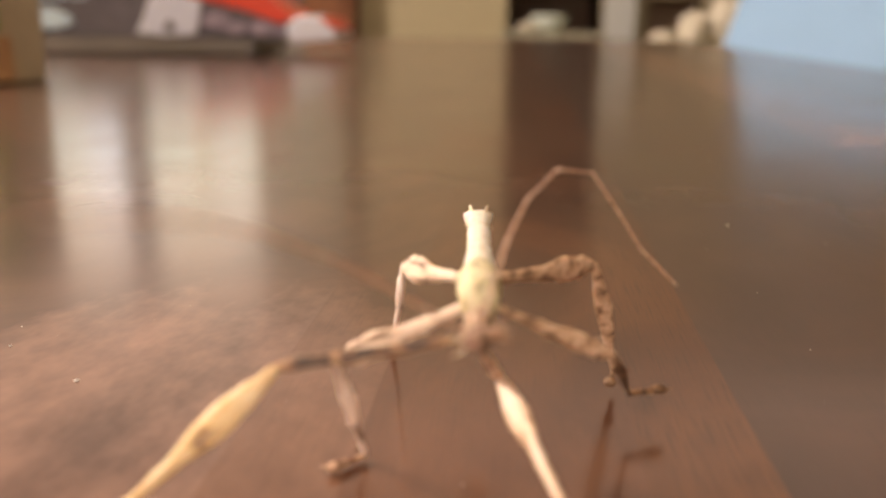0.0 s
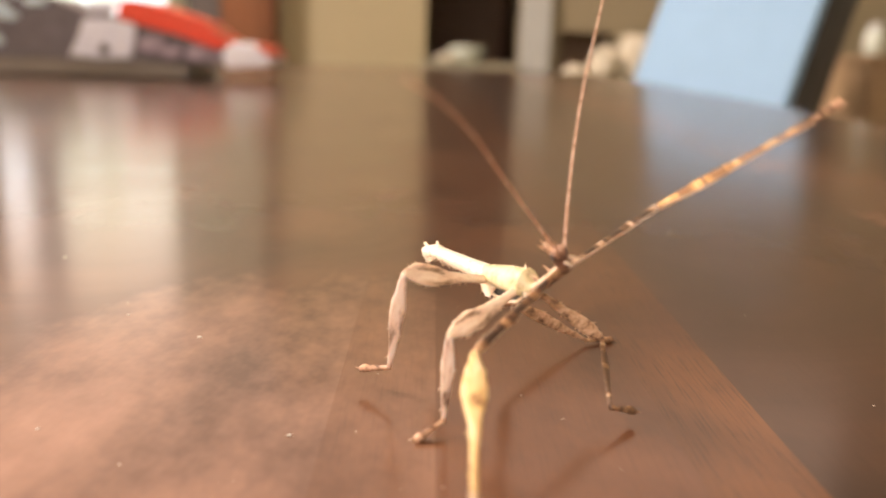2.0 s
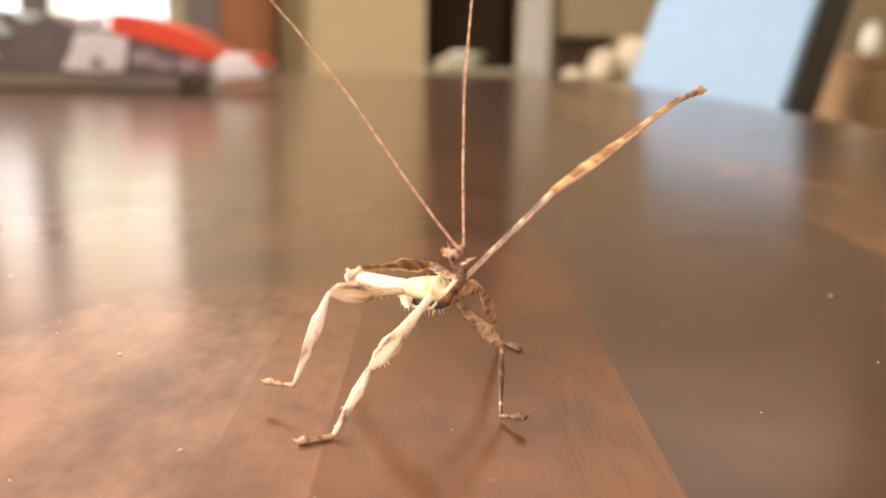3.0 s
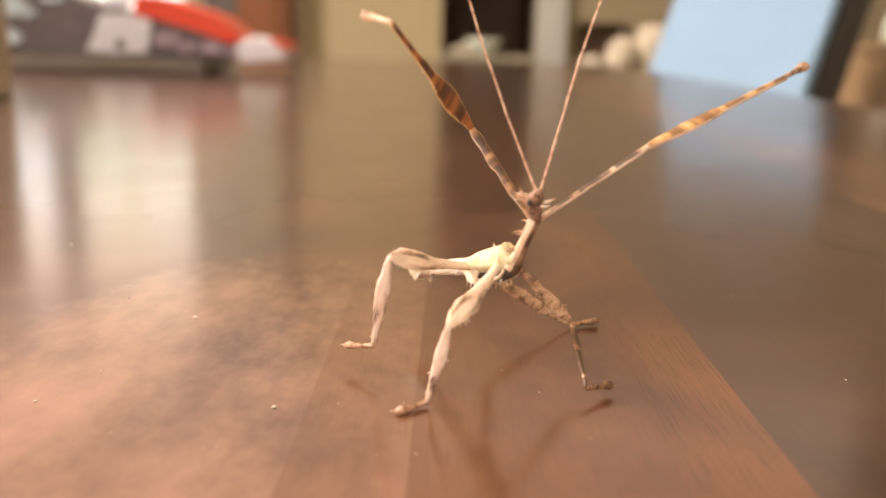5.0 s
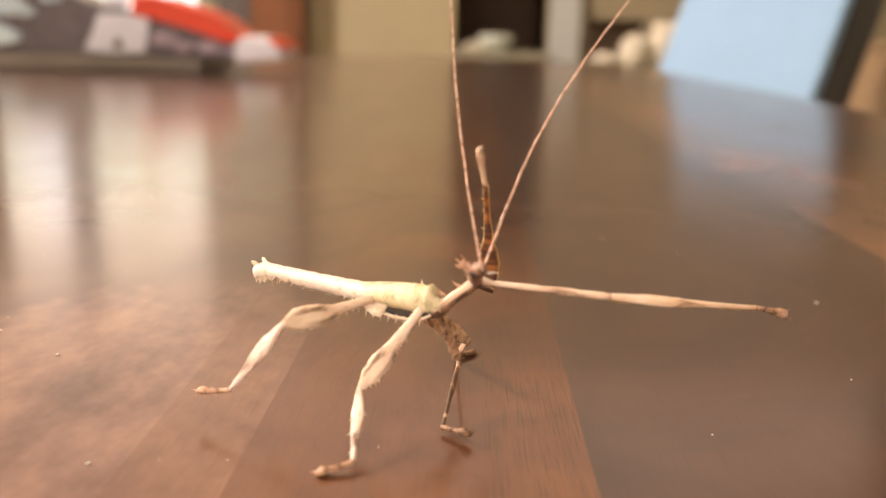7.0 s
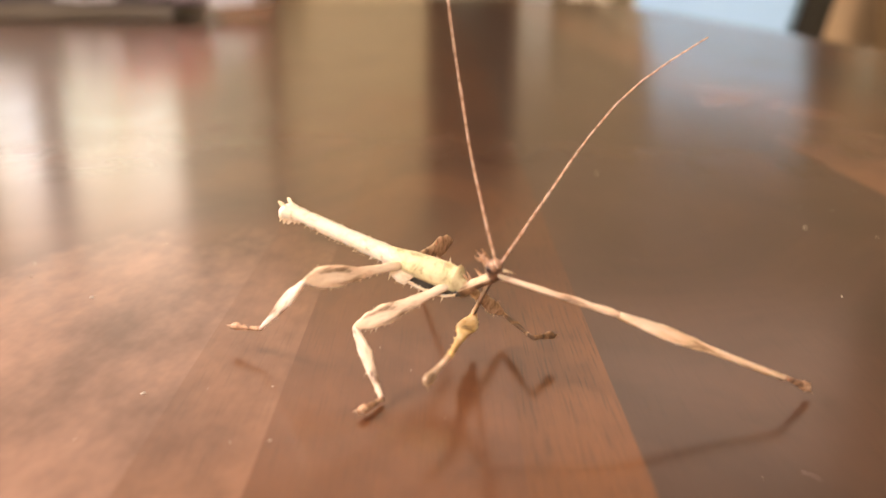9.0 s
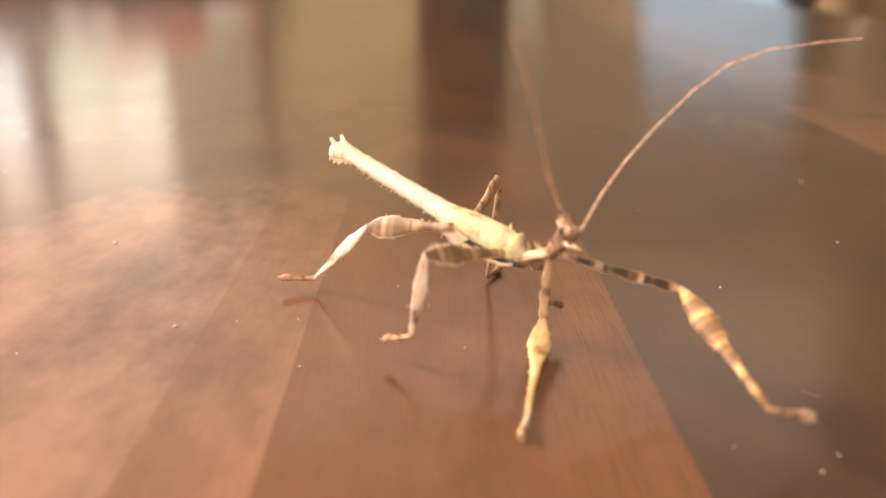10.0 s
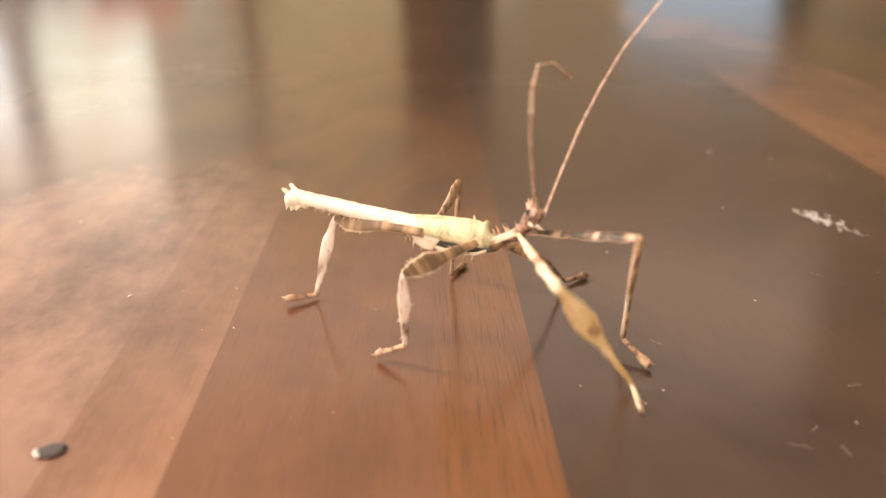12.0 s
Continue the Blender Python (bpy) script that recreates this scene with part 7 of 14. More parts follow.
    walk(limbs["rma"], [
        (0, pose(-0.0187, -0.0001, 0.0165, 52, 71, 55)),
        (0.167, pose(-0.0186, -0.0048, 0.0184, 85, 70, 76)),
        (0.333, pose(-0.0163, -0.0095, 0.0194, 133, 62, 117)),
        (0.5, pose(-0.0137, -0.0123, 0.0199, 157, 52, 131)),
        (0.75, pose(-0.0142, -0.0119, 0.0207, 152, 54, 126)),
        (1, pose(-0.0153, -0.0110, 0.0217, 141, 57, 114)),
        (1.125, pose(-0.0183, -0.0072, 0.0201, 141, 55, 106)),
        (1.25, pose(-0.0205, 0.0008, 0.0184, 143, 53, 99)),
        (1.375, pose(-0.0178, 0.0108, 0.0180, 155, 55, 104)),
        (1.5, pose(-0.0142, 0.0140, 0.0161, 166, 47, 111)),
        (1.625, pose(-0.0173, 0.0102, 0.0162, 153, 54, 109)),
        (1.75, pose(-0.0205, -0.0000, 0.0179, 130, 69, 96)),
        (1.875, pose(-0.0178, -0.0085, 0.0185, 109, 77, 87)),
        (2, pose(-0.0143, -0.0124, 0.0184, 103, 77, 95)),
        (2.167, pose(-0.0133, -0.0127, 0.0177, 120, 74, 109)),
        (2.333, pose(-0.0114, -0.0127, 0.0168, 142, 71, 128)),
        (2.5, pose(-0.0100, -0.0122, 0.0159, 151, 67, 133)),
        (2.667, pose(-0.0097, -0.0128, 0.0156, -179, 65, 164)),
        (2.833, pose(-0.0167, -0.0013, 0.0116, -94, 42, -101)),
        (3, pose(-0.0143, 0.0021, 0.0082, -99, 27, -111)),
        (3.1, pose(-0.0137, 0.0019, 0.0075, -96, 25, -108)),
        (3.2, pose(-0.0133, 0.0015, 0.0071, -93, 23, -105)),
        (3.467, pose(-0.0137, 0.0004, 0.0073, -91, 24, -105)),
        (3.733, pose(-0.0154, -0.0007, 0.0083, -88, 27, -101)),
        (4, pose(-0.0189, -0.0032, 0.0131, -79, 49, -90)),
        (4.267, pose(-0.0179, -0.0094, 0.0172, -111, 83, -125)),
        (4.533, pose(-0.0159, -0.0118, 0.0165, 135, 71, 119)),
        (4.8, pose(-0.0146, -0.0126, 0.0154, 133, 62, 115)),
        (4.867, pose(-0.0132, -0.0134, 0.0153, 139, 61, 120)),
        (4.933, pose(-0.0119, -0.0137, 0.0160, 143, 66, 123)),
        (5, pose(-0.0112, -0.0136, 0.0163, 147, 69, 125)),
        (5.125, pose(-0.0109, -0.0141, 0.0165, 173, 72, 157)),
        (5.25, pose(-0.0124, -0.0136, 0.0166, -141, 72, -152)),
        (5.375, pose(-0.0144, -0.0126, 0.0169, -129, 77, -135)),
        (5.5, pose(-0.0150, -0.0123, 0.0173, -146, 83, -149)),
        (5.625, pose(-0.0148, -0.0125, 0.0173, -117, 77, -120)),
        (5.75, pose(-0.0136, -0.0134, 0.0178, -118, 77, -121)),
        (5.875, pose(-0.0118, -0.0143, 0.0184, 127, 79, 123)),
        (6, pose(-0.0099, -0.0145, 0.0177, 114, 66, 109)),
        (6.167, pose(-0.0092, -0.0156, 0.0178, 142, 75, 138)),
        (6.333, pose(-0.0159, -0.0060, 0.0128, -71, 44, -72)),
        (6.5, pose(-0.0129, -0.0014, 0.0084, -80, 28, -88)),
        (6.6, pose(-0.0132, -0.0003, 0.0081, -80, 26, -89)),
        (6.7, pose(-0.0134, 0.0012, 0.0079, -80, 25, -88)),
        (6.967, pose(-0.0138, -0.0005, 0.0079, -80, 23, -87)),
        (7.233, pose(-0.0143, -0.0026, 0.0079, -79, 21, -84)),
        (7.5, pose(-0.0149, -0.0052, 0.0082, -78, 20, -81)),
        (7.767, pose(-0.0154, -0.0081, 0.0092, -77, 22, -79)),
        (8.033, pose(-0.0153, -0.0106, 0.0105, -77, 24, -78)),
        (8.3, pose(-0.0145, -0.0130, 0.0122, -78, 29, -80)),
        (8.4, pose(-0.0142, -0.0134, 0.0122, -82, 29, -89)),
        (8.5, pose(-0.0141, -0.0137, 0.0122, -86, 27, -96)),
        (8.625, pose(-0.0157, -0.0112, 0.0105, -80, 25, -89)),
        (8.75, pose(-0.0177, -0.0082, 0.0093, -74, 24, -80)),
        (8.875, pose(-0.0195, -0.0050, 0.0087, -67, 25, -71)),
        (9, pose(-0.0200, -0.0026, 0.0084, -63, 27, -67)),
        (9.125, pose(-0.0201, -0.0048, 0.0103, -61, 35, -65)),
        (9.25, pose(-0.0198, -0.0072, 0.0136, -57, 50, -59)),
        (9.375, pose(-0.0184, -0.0106, 0.0170, -28, 76, -27)),
        (9.5, pose(-0.0163, -0.0130, 0.0172, 62, 76, 65)),
        (9.625, pose(-0.0153, -0.0142, 0.0182, 93, 76, 91)),
        (9.75, pose(-0.0155, -0.0140, 0.0192, 110, 71, 104)),
        (9.875, pose(-0.0162, -0.0130, 0.0200, 118, 69, 107)),
        (10, pose(-0.0162, -0.0125, 0.0215, 129, 70, 114)),
        (10.125, pose(-0.0164, -0.0127, 0.0213, 136, 67, 116)),
        (10.25, pose(-0.0170, -0.0128, 0.0209, 141, 62, 116)),
        (10.375, pose(-0.0174, -0.0127, 0.0202, 146, 56, 116)),
        (10.5, pose(-0.0173, -0.0130, 0.0197, 152, 51, 117)),
        (10.667, pose(-0.0168, -0.0137, 0.0210, 122, 62, 104)),
        (10.833, pose(-0.0156, -0.0148, 0.0216, 57, 71, 54)),
        (11, pose(-0.0155, -0.0148, 0.0206, 11, 65, 26)),
        (11.25, pose(-0.0160, -0.0142, 0.0212, 37, 69, 44)),
        (11.5, pose(-0.0164, -0.0136, 0.0214, 71, 69, 72)),
        (11.75, pose(-0.0163, -0.0138, 0.0206, 86, 72, 82)),
        (12, pose(-0.0163, -0.0137, 0.0197, 99, 73, 90)),
    ])
    walk(limbs["rmt"], [
        (0, pose(-0.0157, 0.0044, 0.0009, 0, 0, -133)),
        (0.167, pose(-0.0173, 0.0006, 0.0029, -1, 6, -148)),
        (0.333, pose(-0.0199, -0.0026, 0.0049, -7, 14, 178)),
        (0.5, pose(-0.0204, -0.0047, 0.0069, -14, 22, 157)),
        (0.75, pose(-0.0198, -0.0040, 0.0073, -15, 23, 153)),
        (1, pose(-0.0190, -0.0028, 0.0078, -17, 26, 149)),
        (1.125, pose(-0.0208, 0.0019, 0.0065, -14, 25, 155)),
        (1.25, pose(-0.0220, 0.0106, 0.0052, -7, 23, 172)),
        (1.375, pose(-0.0202, 0.0201, 0.0045, 1, 27, -169)),
        (1.5, pose(-0.0182, 0.0245, 0.0040, 4, 34, -164)),
        (1.625, pose(-0.0205, 0.0193, 0.0027, 5, 22, -161)),
        (1.75, pose(-0.0211, 0.0059, 0.0025, 9, 21, -150)),
        (1.875, pose(-0.0176, -0.0049, 0.0024, 12, 21, -141)),
        (2, pose(-0.0146, -0.0088, 0.0023, 12, 20, -142)),
        (2.167, pose(-0.0148, -0.0084, 0.0018, 13, 15, -140)),
        (2.333, pose(-0.0146, -0.0084, 0.0012, 13, 8, -137)),
        (2.5, pose(-0.0143, -0.0076, 0.0007, 13, 2, -137)),
        (2.667, pose(-0.0164, -0.0109, 0.0006, 13, 2, -141)),
        (2.833, pose(-0.0190, -0.0134, 0.0006, 13, 2, -150)),
        (3, pose(-0.0197, -0.0116, 0.0006, 13, 1, -156)),
        (3.1, pose(-0.0183, -0.0124, 0.0006, 13, 1, -150)),
        (3.2, pose(-0.0173, -0.0132, 0.0007, 13, 2, -144)),
        (3.467, pose(-0.0176, -0.0143, 0.0007, 13, 2, -145)),
        (3.733, pose(-0.0183, -0.0151, 0.0008, 13, 3, -145)),
        (4, pose(-0.0190, -0.0140, 0.0007, 13, 2, -145)),
        (4.267, pose(-0.0190, -0.0110, 0.0008, 13, 3, -145)),
        (4.533, pose(-0.0184, -0.0072, 0.0008, 13, 3, -146)),
        (4.8, pose(-0.0179, -0.0057, 0.0008, 13, 3, -146)),
        (4.867, pose(-0.0172, -0.0065, 0.0009, 13, 4, -145)),
        (4.933, pose(-0.0155, -0.0081, 0.0009, 13, 4, -143)),
        (5, pose(-0.0147, -0.0088, 0.0009, 13, 4, -142)),
        (5.125, pose(-0.0156, -0.0121, 0.0008, 13, 3, -139)),
        (5.25, pose(-0.0169, -0.0160, 0.0009, 13, 4, -134)),
        (5.375, pose(-0.0170, -0.0151, 0.0008, 14, 2, -131)),
        (5.5, pose(-0.0167, -0.0133, 0.0009, 14, 4, -131)),
        (5.625, pose(-0.0167, -0.0158, 0.0012, 14, 7, -130)),
        (5.75, pose(-0.0155, -0.0166, 0.0018, 13, 12, -136)),
        (5.875, pose(-0.0134, -0.0117, 0.0022, 12, 17, -138)),
        (6, pose(-0.0121, -0.0081, 0.0027, 11, 23, -142)),
        (6.167, pose(-0.0125, -0.0126, 0.0019, 11, 15, -141)),
        (6.333, pose(-0.0123, -0.0173, 0.0013, 13, 8, -134)),
        (6.5, pose(-0.0123, -0.0159, 0.0006, 13, 1, -130)),
        (6.6, pose(-0.0128, -0.0151, 0.0008, 13, 3, -138)),
        (6.7, pose(-0.0130, -0.0138, 0.0011, 12, 6, -148)),
        (6.967, pose(-0.0129, -0.0156, 0.0015, 11, 10, -155)),
        (7.233, pose(-0.0128, -0.0180, 0.0020, 9, 15, -163)),
        (7.5, pose(-0.0126, -0.0205, 0.0025, 7, 20, -171)),
        (7.767, pose(-0.0125, -0.0231, 0.0031, 3, 26, 179)),
        (8.033, pose(-0.0123, -0.0253, 0.0037, -1, 31, 170)),
        (8.3, pose(-0.0120, -0.0272, 0.0041, -5, 30, 162)),
        (8.4, pose(-0.0139, -0.0279, 0.0043, -8, 32, 157)),
        (8.5, pose(-0.0156, -0.0283, 0.0046, -9, 32, 154)),
        (8.625, pose(-0.0155, -0.0262, 0.0036, 1, 28, 175)),
        (8.75, pose(-0.0151, -0.0231, 0.0026, 11, 17, -159)),
        (8.875, pose(-0.0147, -0.0192, 0.0018, 17, 7, -134)),
        (9, pose(-0.0142, -0.0161, 0.0009, 17, -3, -121)),
        (9.125, pose(-0.0144, -0.0171, 0.0009, 17, -3, -121)),
        (9.25, pose(-0.0144, -0.0163, 0.0009, 17, -3, -123)),
        (9.375, pose(-0.0147, -0.0125, 0.0011, 18, -3, -124)),
        (9.5, pose(-0.0147, -0.0095, 0.0012, 18, -2, -127)),
        (9.625, pose(-0.0153, -0.0102, 0.0022, 18, 3, -138)),
        (9.75, pose(-0.0168, -0.0088, 0.0035, 15, 9, -164)),
        (9.875, pose(-0.0180, -0.0072, 0.0047, 7, 14, 160)),
        (10, pose(-0.0185, -0.0074, 0.0059, 1, 22, 139)),
        (10.125, pose(-0.0192, -0.0070, 0.0061, 3, 22, 143)),
        (10.25, pose(-0.0204, -0.0058, 0.0064, 5, 22, 150)),
        (10.375, pose(-0.0214, -0.0045, 0.0064, 8, 21, 157)),
        (10.5, pose(-0.0220, -0.0038, 0.0068, 9, 23, 162)),
        (10.667, pose(-0.0187, -0.0063, 0.0064, 6, 26, 154)),
        (10.833, pose(-0.0124, -0.0105, 0.0060, -1, 32, 139)),
        (11, pose(-0.0092, -0.0117, 0.0056, -8, 37, 128)),
        (11.25, pose(-0.0117, -0.0101, 0.0058, -2, 34, 137)),
        (11.5, pose(-0.0147, -0.0081, 0.0060, 3, 31, 147)),
        (11.75, pose(-0.0156, -0.0086, 0.0049, 6, 29, 153)),
        (12, pose(-0.0164, -0.0089, 0.0040, 9, 27, 158)),
    ])
    walk(limbs["lmk"], [
        (0, pose(0.0016, 0.0026, 0.0240, 3, 25, 14)),
        (0.167, pose(0.0015, 0.0026, 0.0228, -6, 24, -7)),
        (0.333, pose(0.0014, 0.0027, 0.0205, -16, 30, -28)),
        (0.5, pose(0.0014, 0.0027, 0.0193, -25, 17, -51)),
        (0.75, pose(0.0013, 0.0027, 0.0205, -12, 6, -18)),
        (1, pose(0.0013, 0.0027, 0.0217, 4, 22, 25)),
        (1.125, pose(0.0012, 0.0028, 0.0221, 6, 23, 31)),
        (1.25, pose(0.0009, 0.0029, 0.0229, 6, 19, 36)),
        (1.375, pose(0.0006, 0.0030, 0.0237, 5, 17, 35)),
        (1.5, pose(0.0005, 0.0030, 0.0240, 3, 21, 31)),
        (1.625, pose(0.0005, 0.0030, 0.0238, 1, 19, 27)),
        (1.75, pose(0.0005, 0.0030, 0.0232, -1, 24, 23)),
        (1.875, pose(0.0005, 0.0030, 0.0226, -2, 32, 21)),
        (2, pose(0.0005, 0.0030, 0.0223, -1, 35, 24)),
        (2.167, pose(0.0005, 0.0030, 0.0232, -12, 26, 13)),
        (2.333, pose(0.0006, 0.0029, 0.0250, -32, 17, -30)),
        (2.5, pose(0.0006, 0.0029, 0.0259, -44, 26, -50)),
        (2.667, pose(0.0005, 0.0029, 0.0251, -35, 21, -31)),
        (2.833, pose(0.0003, 0.0030, 0.0236, -10, 35, 18)),
        (3, pose(0.0002, 0.0030, 0.0228, 3, 43, 35)),
        (3.1, pose(0.0002, 0.0030, 0.0226, 0, 43, 31)),
        (3.2, pose(0.0002, 0.0030, 0.0225, -1, 43, 29)),
        (3.467, pose(0.0001, 0.0030, 0.0224, 0, 43, 30)),
        (3.733, pose(0.0001, 0.0030, 0.0220, 1, 41, 31)),
        (4, pose(-0.0001, 0.0030, 0.0216, 2, 39, 34)),
        (4.267, pose(-0.0002, 0.0030, 0.0212, 4, 36, 36)),
        (4.533, pose(-0.0003, 0.0030, 0.0209, 5, 35, 37)),
        (4.8, pose(-0.0003, 0.0030, 0.0208, 4, 34, 37)),
        (4.867, pose(-0.0001, 0.0030, 0.0213, 3, 36, 35)),
        (4.933, pose(0.0002, 0.0030, 0.0224, 1, 40, 31)),
        (5, pose(0.0004, 0.0029, 0.0230, 1, 43, 31)),
        (5.125, pose(0.0003, 0.0029, 0.0228, 0, 43, 31)),
        (5.25, pose(0.0002, 0.0030, 0.0224, -1, 43, 31)),
        (5.375, pose(0.0000, 0.0030, 0.0219, -2, 42, 31)),
        (5.5, pose(0.0000, 0.0030, 0.0217, -3, 42, 31)),
        (5.625, pose(-0.0003, 0.0030, 0.0226, -7, 45, 33)),
        (5.75, pose(-0.0007, 0.0029, 0.0247, -6, 51, 42)),
        (5.875, pose(-0.0011, 0.0028, 0.0267, -1, 55, 54)),
        (6, pose(-0.0013, 0.0027, 0.0276, -2, 56, 60)),
        (6.167, pose(-0.0014, 0.0026, 0.0267, -3, 55, 59)),
        (6.333, pose(-0.0015, 0.0026, 0.0251, -4, 54, 60)),
        (6.5, pose(-0.0016, 0.0026, 0.0243, -4, 53, 61)),
        (6.6, pose(-0.0014, 0.0027, 0.0238, 0, 54, 65)),
        (6.7, pose(-0.0013, 0.0028, 0.0234, 2, 54, 67)),
        (6.967, pose(-0.0013, 0.0028, 0.0232, 0, 52, 65)),
        (7.233, pose(-0.0014, 0.0027, 0.0226, -4, 46, 59)),
        (7.5, pose(-0.0015, 0.0027, 0.0218, -8, 38, 52)),
        (7.767, pose(-0.0016, 0.0026, 0.0210, -10, 30, 48)),
        (8.033, pose(-0.0017, 0.0025, 0.0204, -11, 24, 46)),
        (8.3, pose(-0.0017, 0.0025, 0.0202, -11, 21, 44)),
        (8.4, pose(-0.0017, 0.0025, 0.0200, -10, 24, 47)),
        (8.5, pose(-0.0018, 0.0024, 0.0198, -7, 28, 52)),
        (8.625, pose(-0.0017, 0.0025, 0.0192, -15, 45, 34)),
        (8.75, pose(-0.0016, 0.0026, 0.0178, -21, 45, 20)),
        (8.875, pose(-0.0014, 0.0026, 0.0163, -5, 38, 39)),
        (9, pose(-0.0013, 0.0027, 0.0157, 5, 37, 50)),
        (9.125, pose(-0.0013, 0.0027, 0.0164, 13, 37, 68)),
        (9.25, pose(-0.0013, 0.0027, 0.0178, 17, 59, 77)),
        (9.375, pose(-0.0014, 0.0027, 0.0193, 5, 15, 62)),
        (9.5, pose(-0.0014, 0.0027, 0.0200, 1, 14, 63)),
        (9.625, pose(-0.0013, 0.0027, 0.0196, 3, 7, 66)),
        (9.75, pose(-0.0012, 0.0027, 0.0188, 5, 5, 70)),
        (9.875, pose(-0.0011, 0.0027, 0.0180, 7, 10, 74)),
        (10, pose(-0.0010, 0.0027, 0.0176, 5, 28, 66)),
        (10.125, pose(-0.0013, 0.0026, 0.0179, 4, 27, 63)),
        (10.25, pose(-0.0017, 0.0024, 0.0186, 1, 30, 56)),
        (10.375, pose(-0.0021, 0.0021, 0.0192, -3, 32, 49)),
        (10.5, pose(-0.0023, 0.0019, 0.0195, -3, 32, 48)),
        (10.667, pose(-0.0023, 0.0020, 0.0199, -2, 12, 55)),
        (10.833, pose(-0.0022, 0.0020, 0.0207, -5, 4, 47)),
        (11, pose(-0.0022, 0.0021, 0.0211, -8, 17, 43)),
        (11.25, pose(-0.0020, 0.0022, 0.0207, -4, 2, 58)),
        (11.5, pose(-0.0018, 0.0023, 0.0204, -4, 37, 55)),
        (11.75, pose(-0.0017, 0.0025, 0.0203, 0, 7, 69)),
        (12, pose(-0.0016, 0.0025, 0.0202, -10, 28, 43)),
    ])
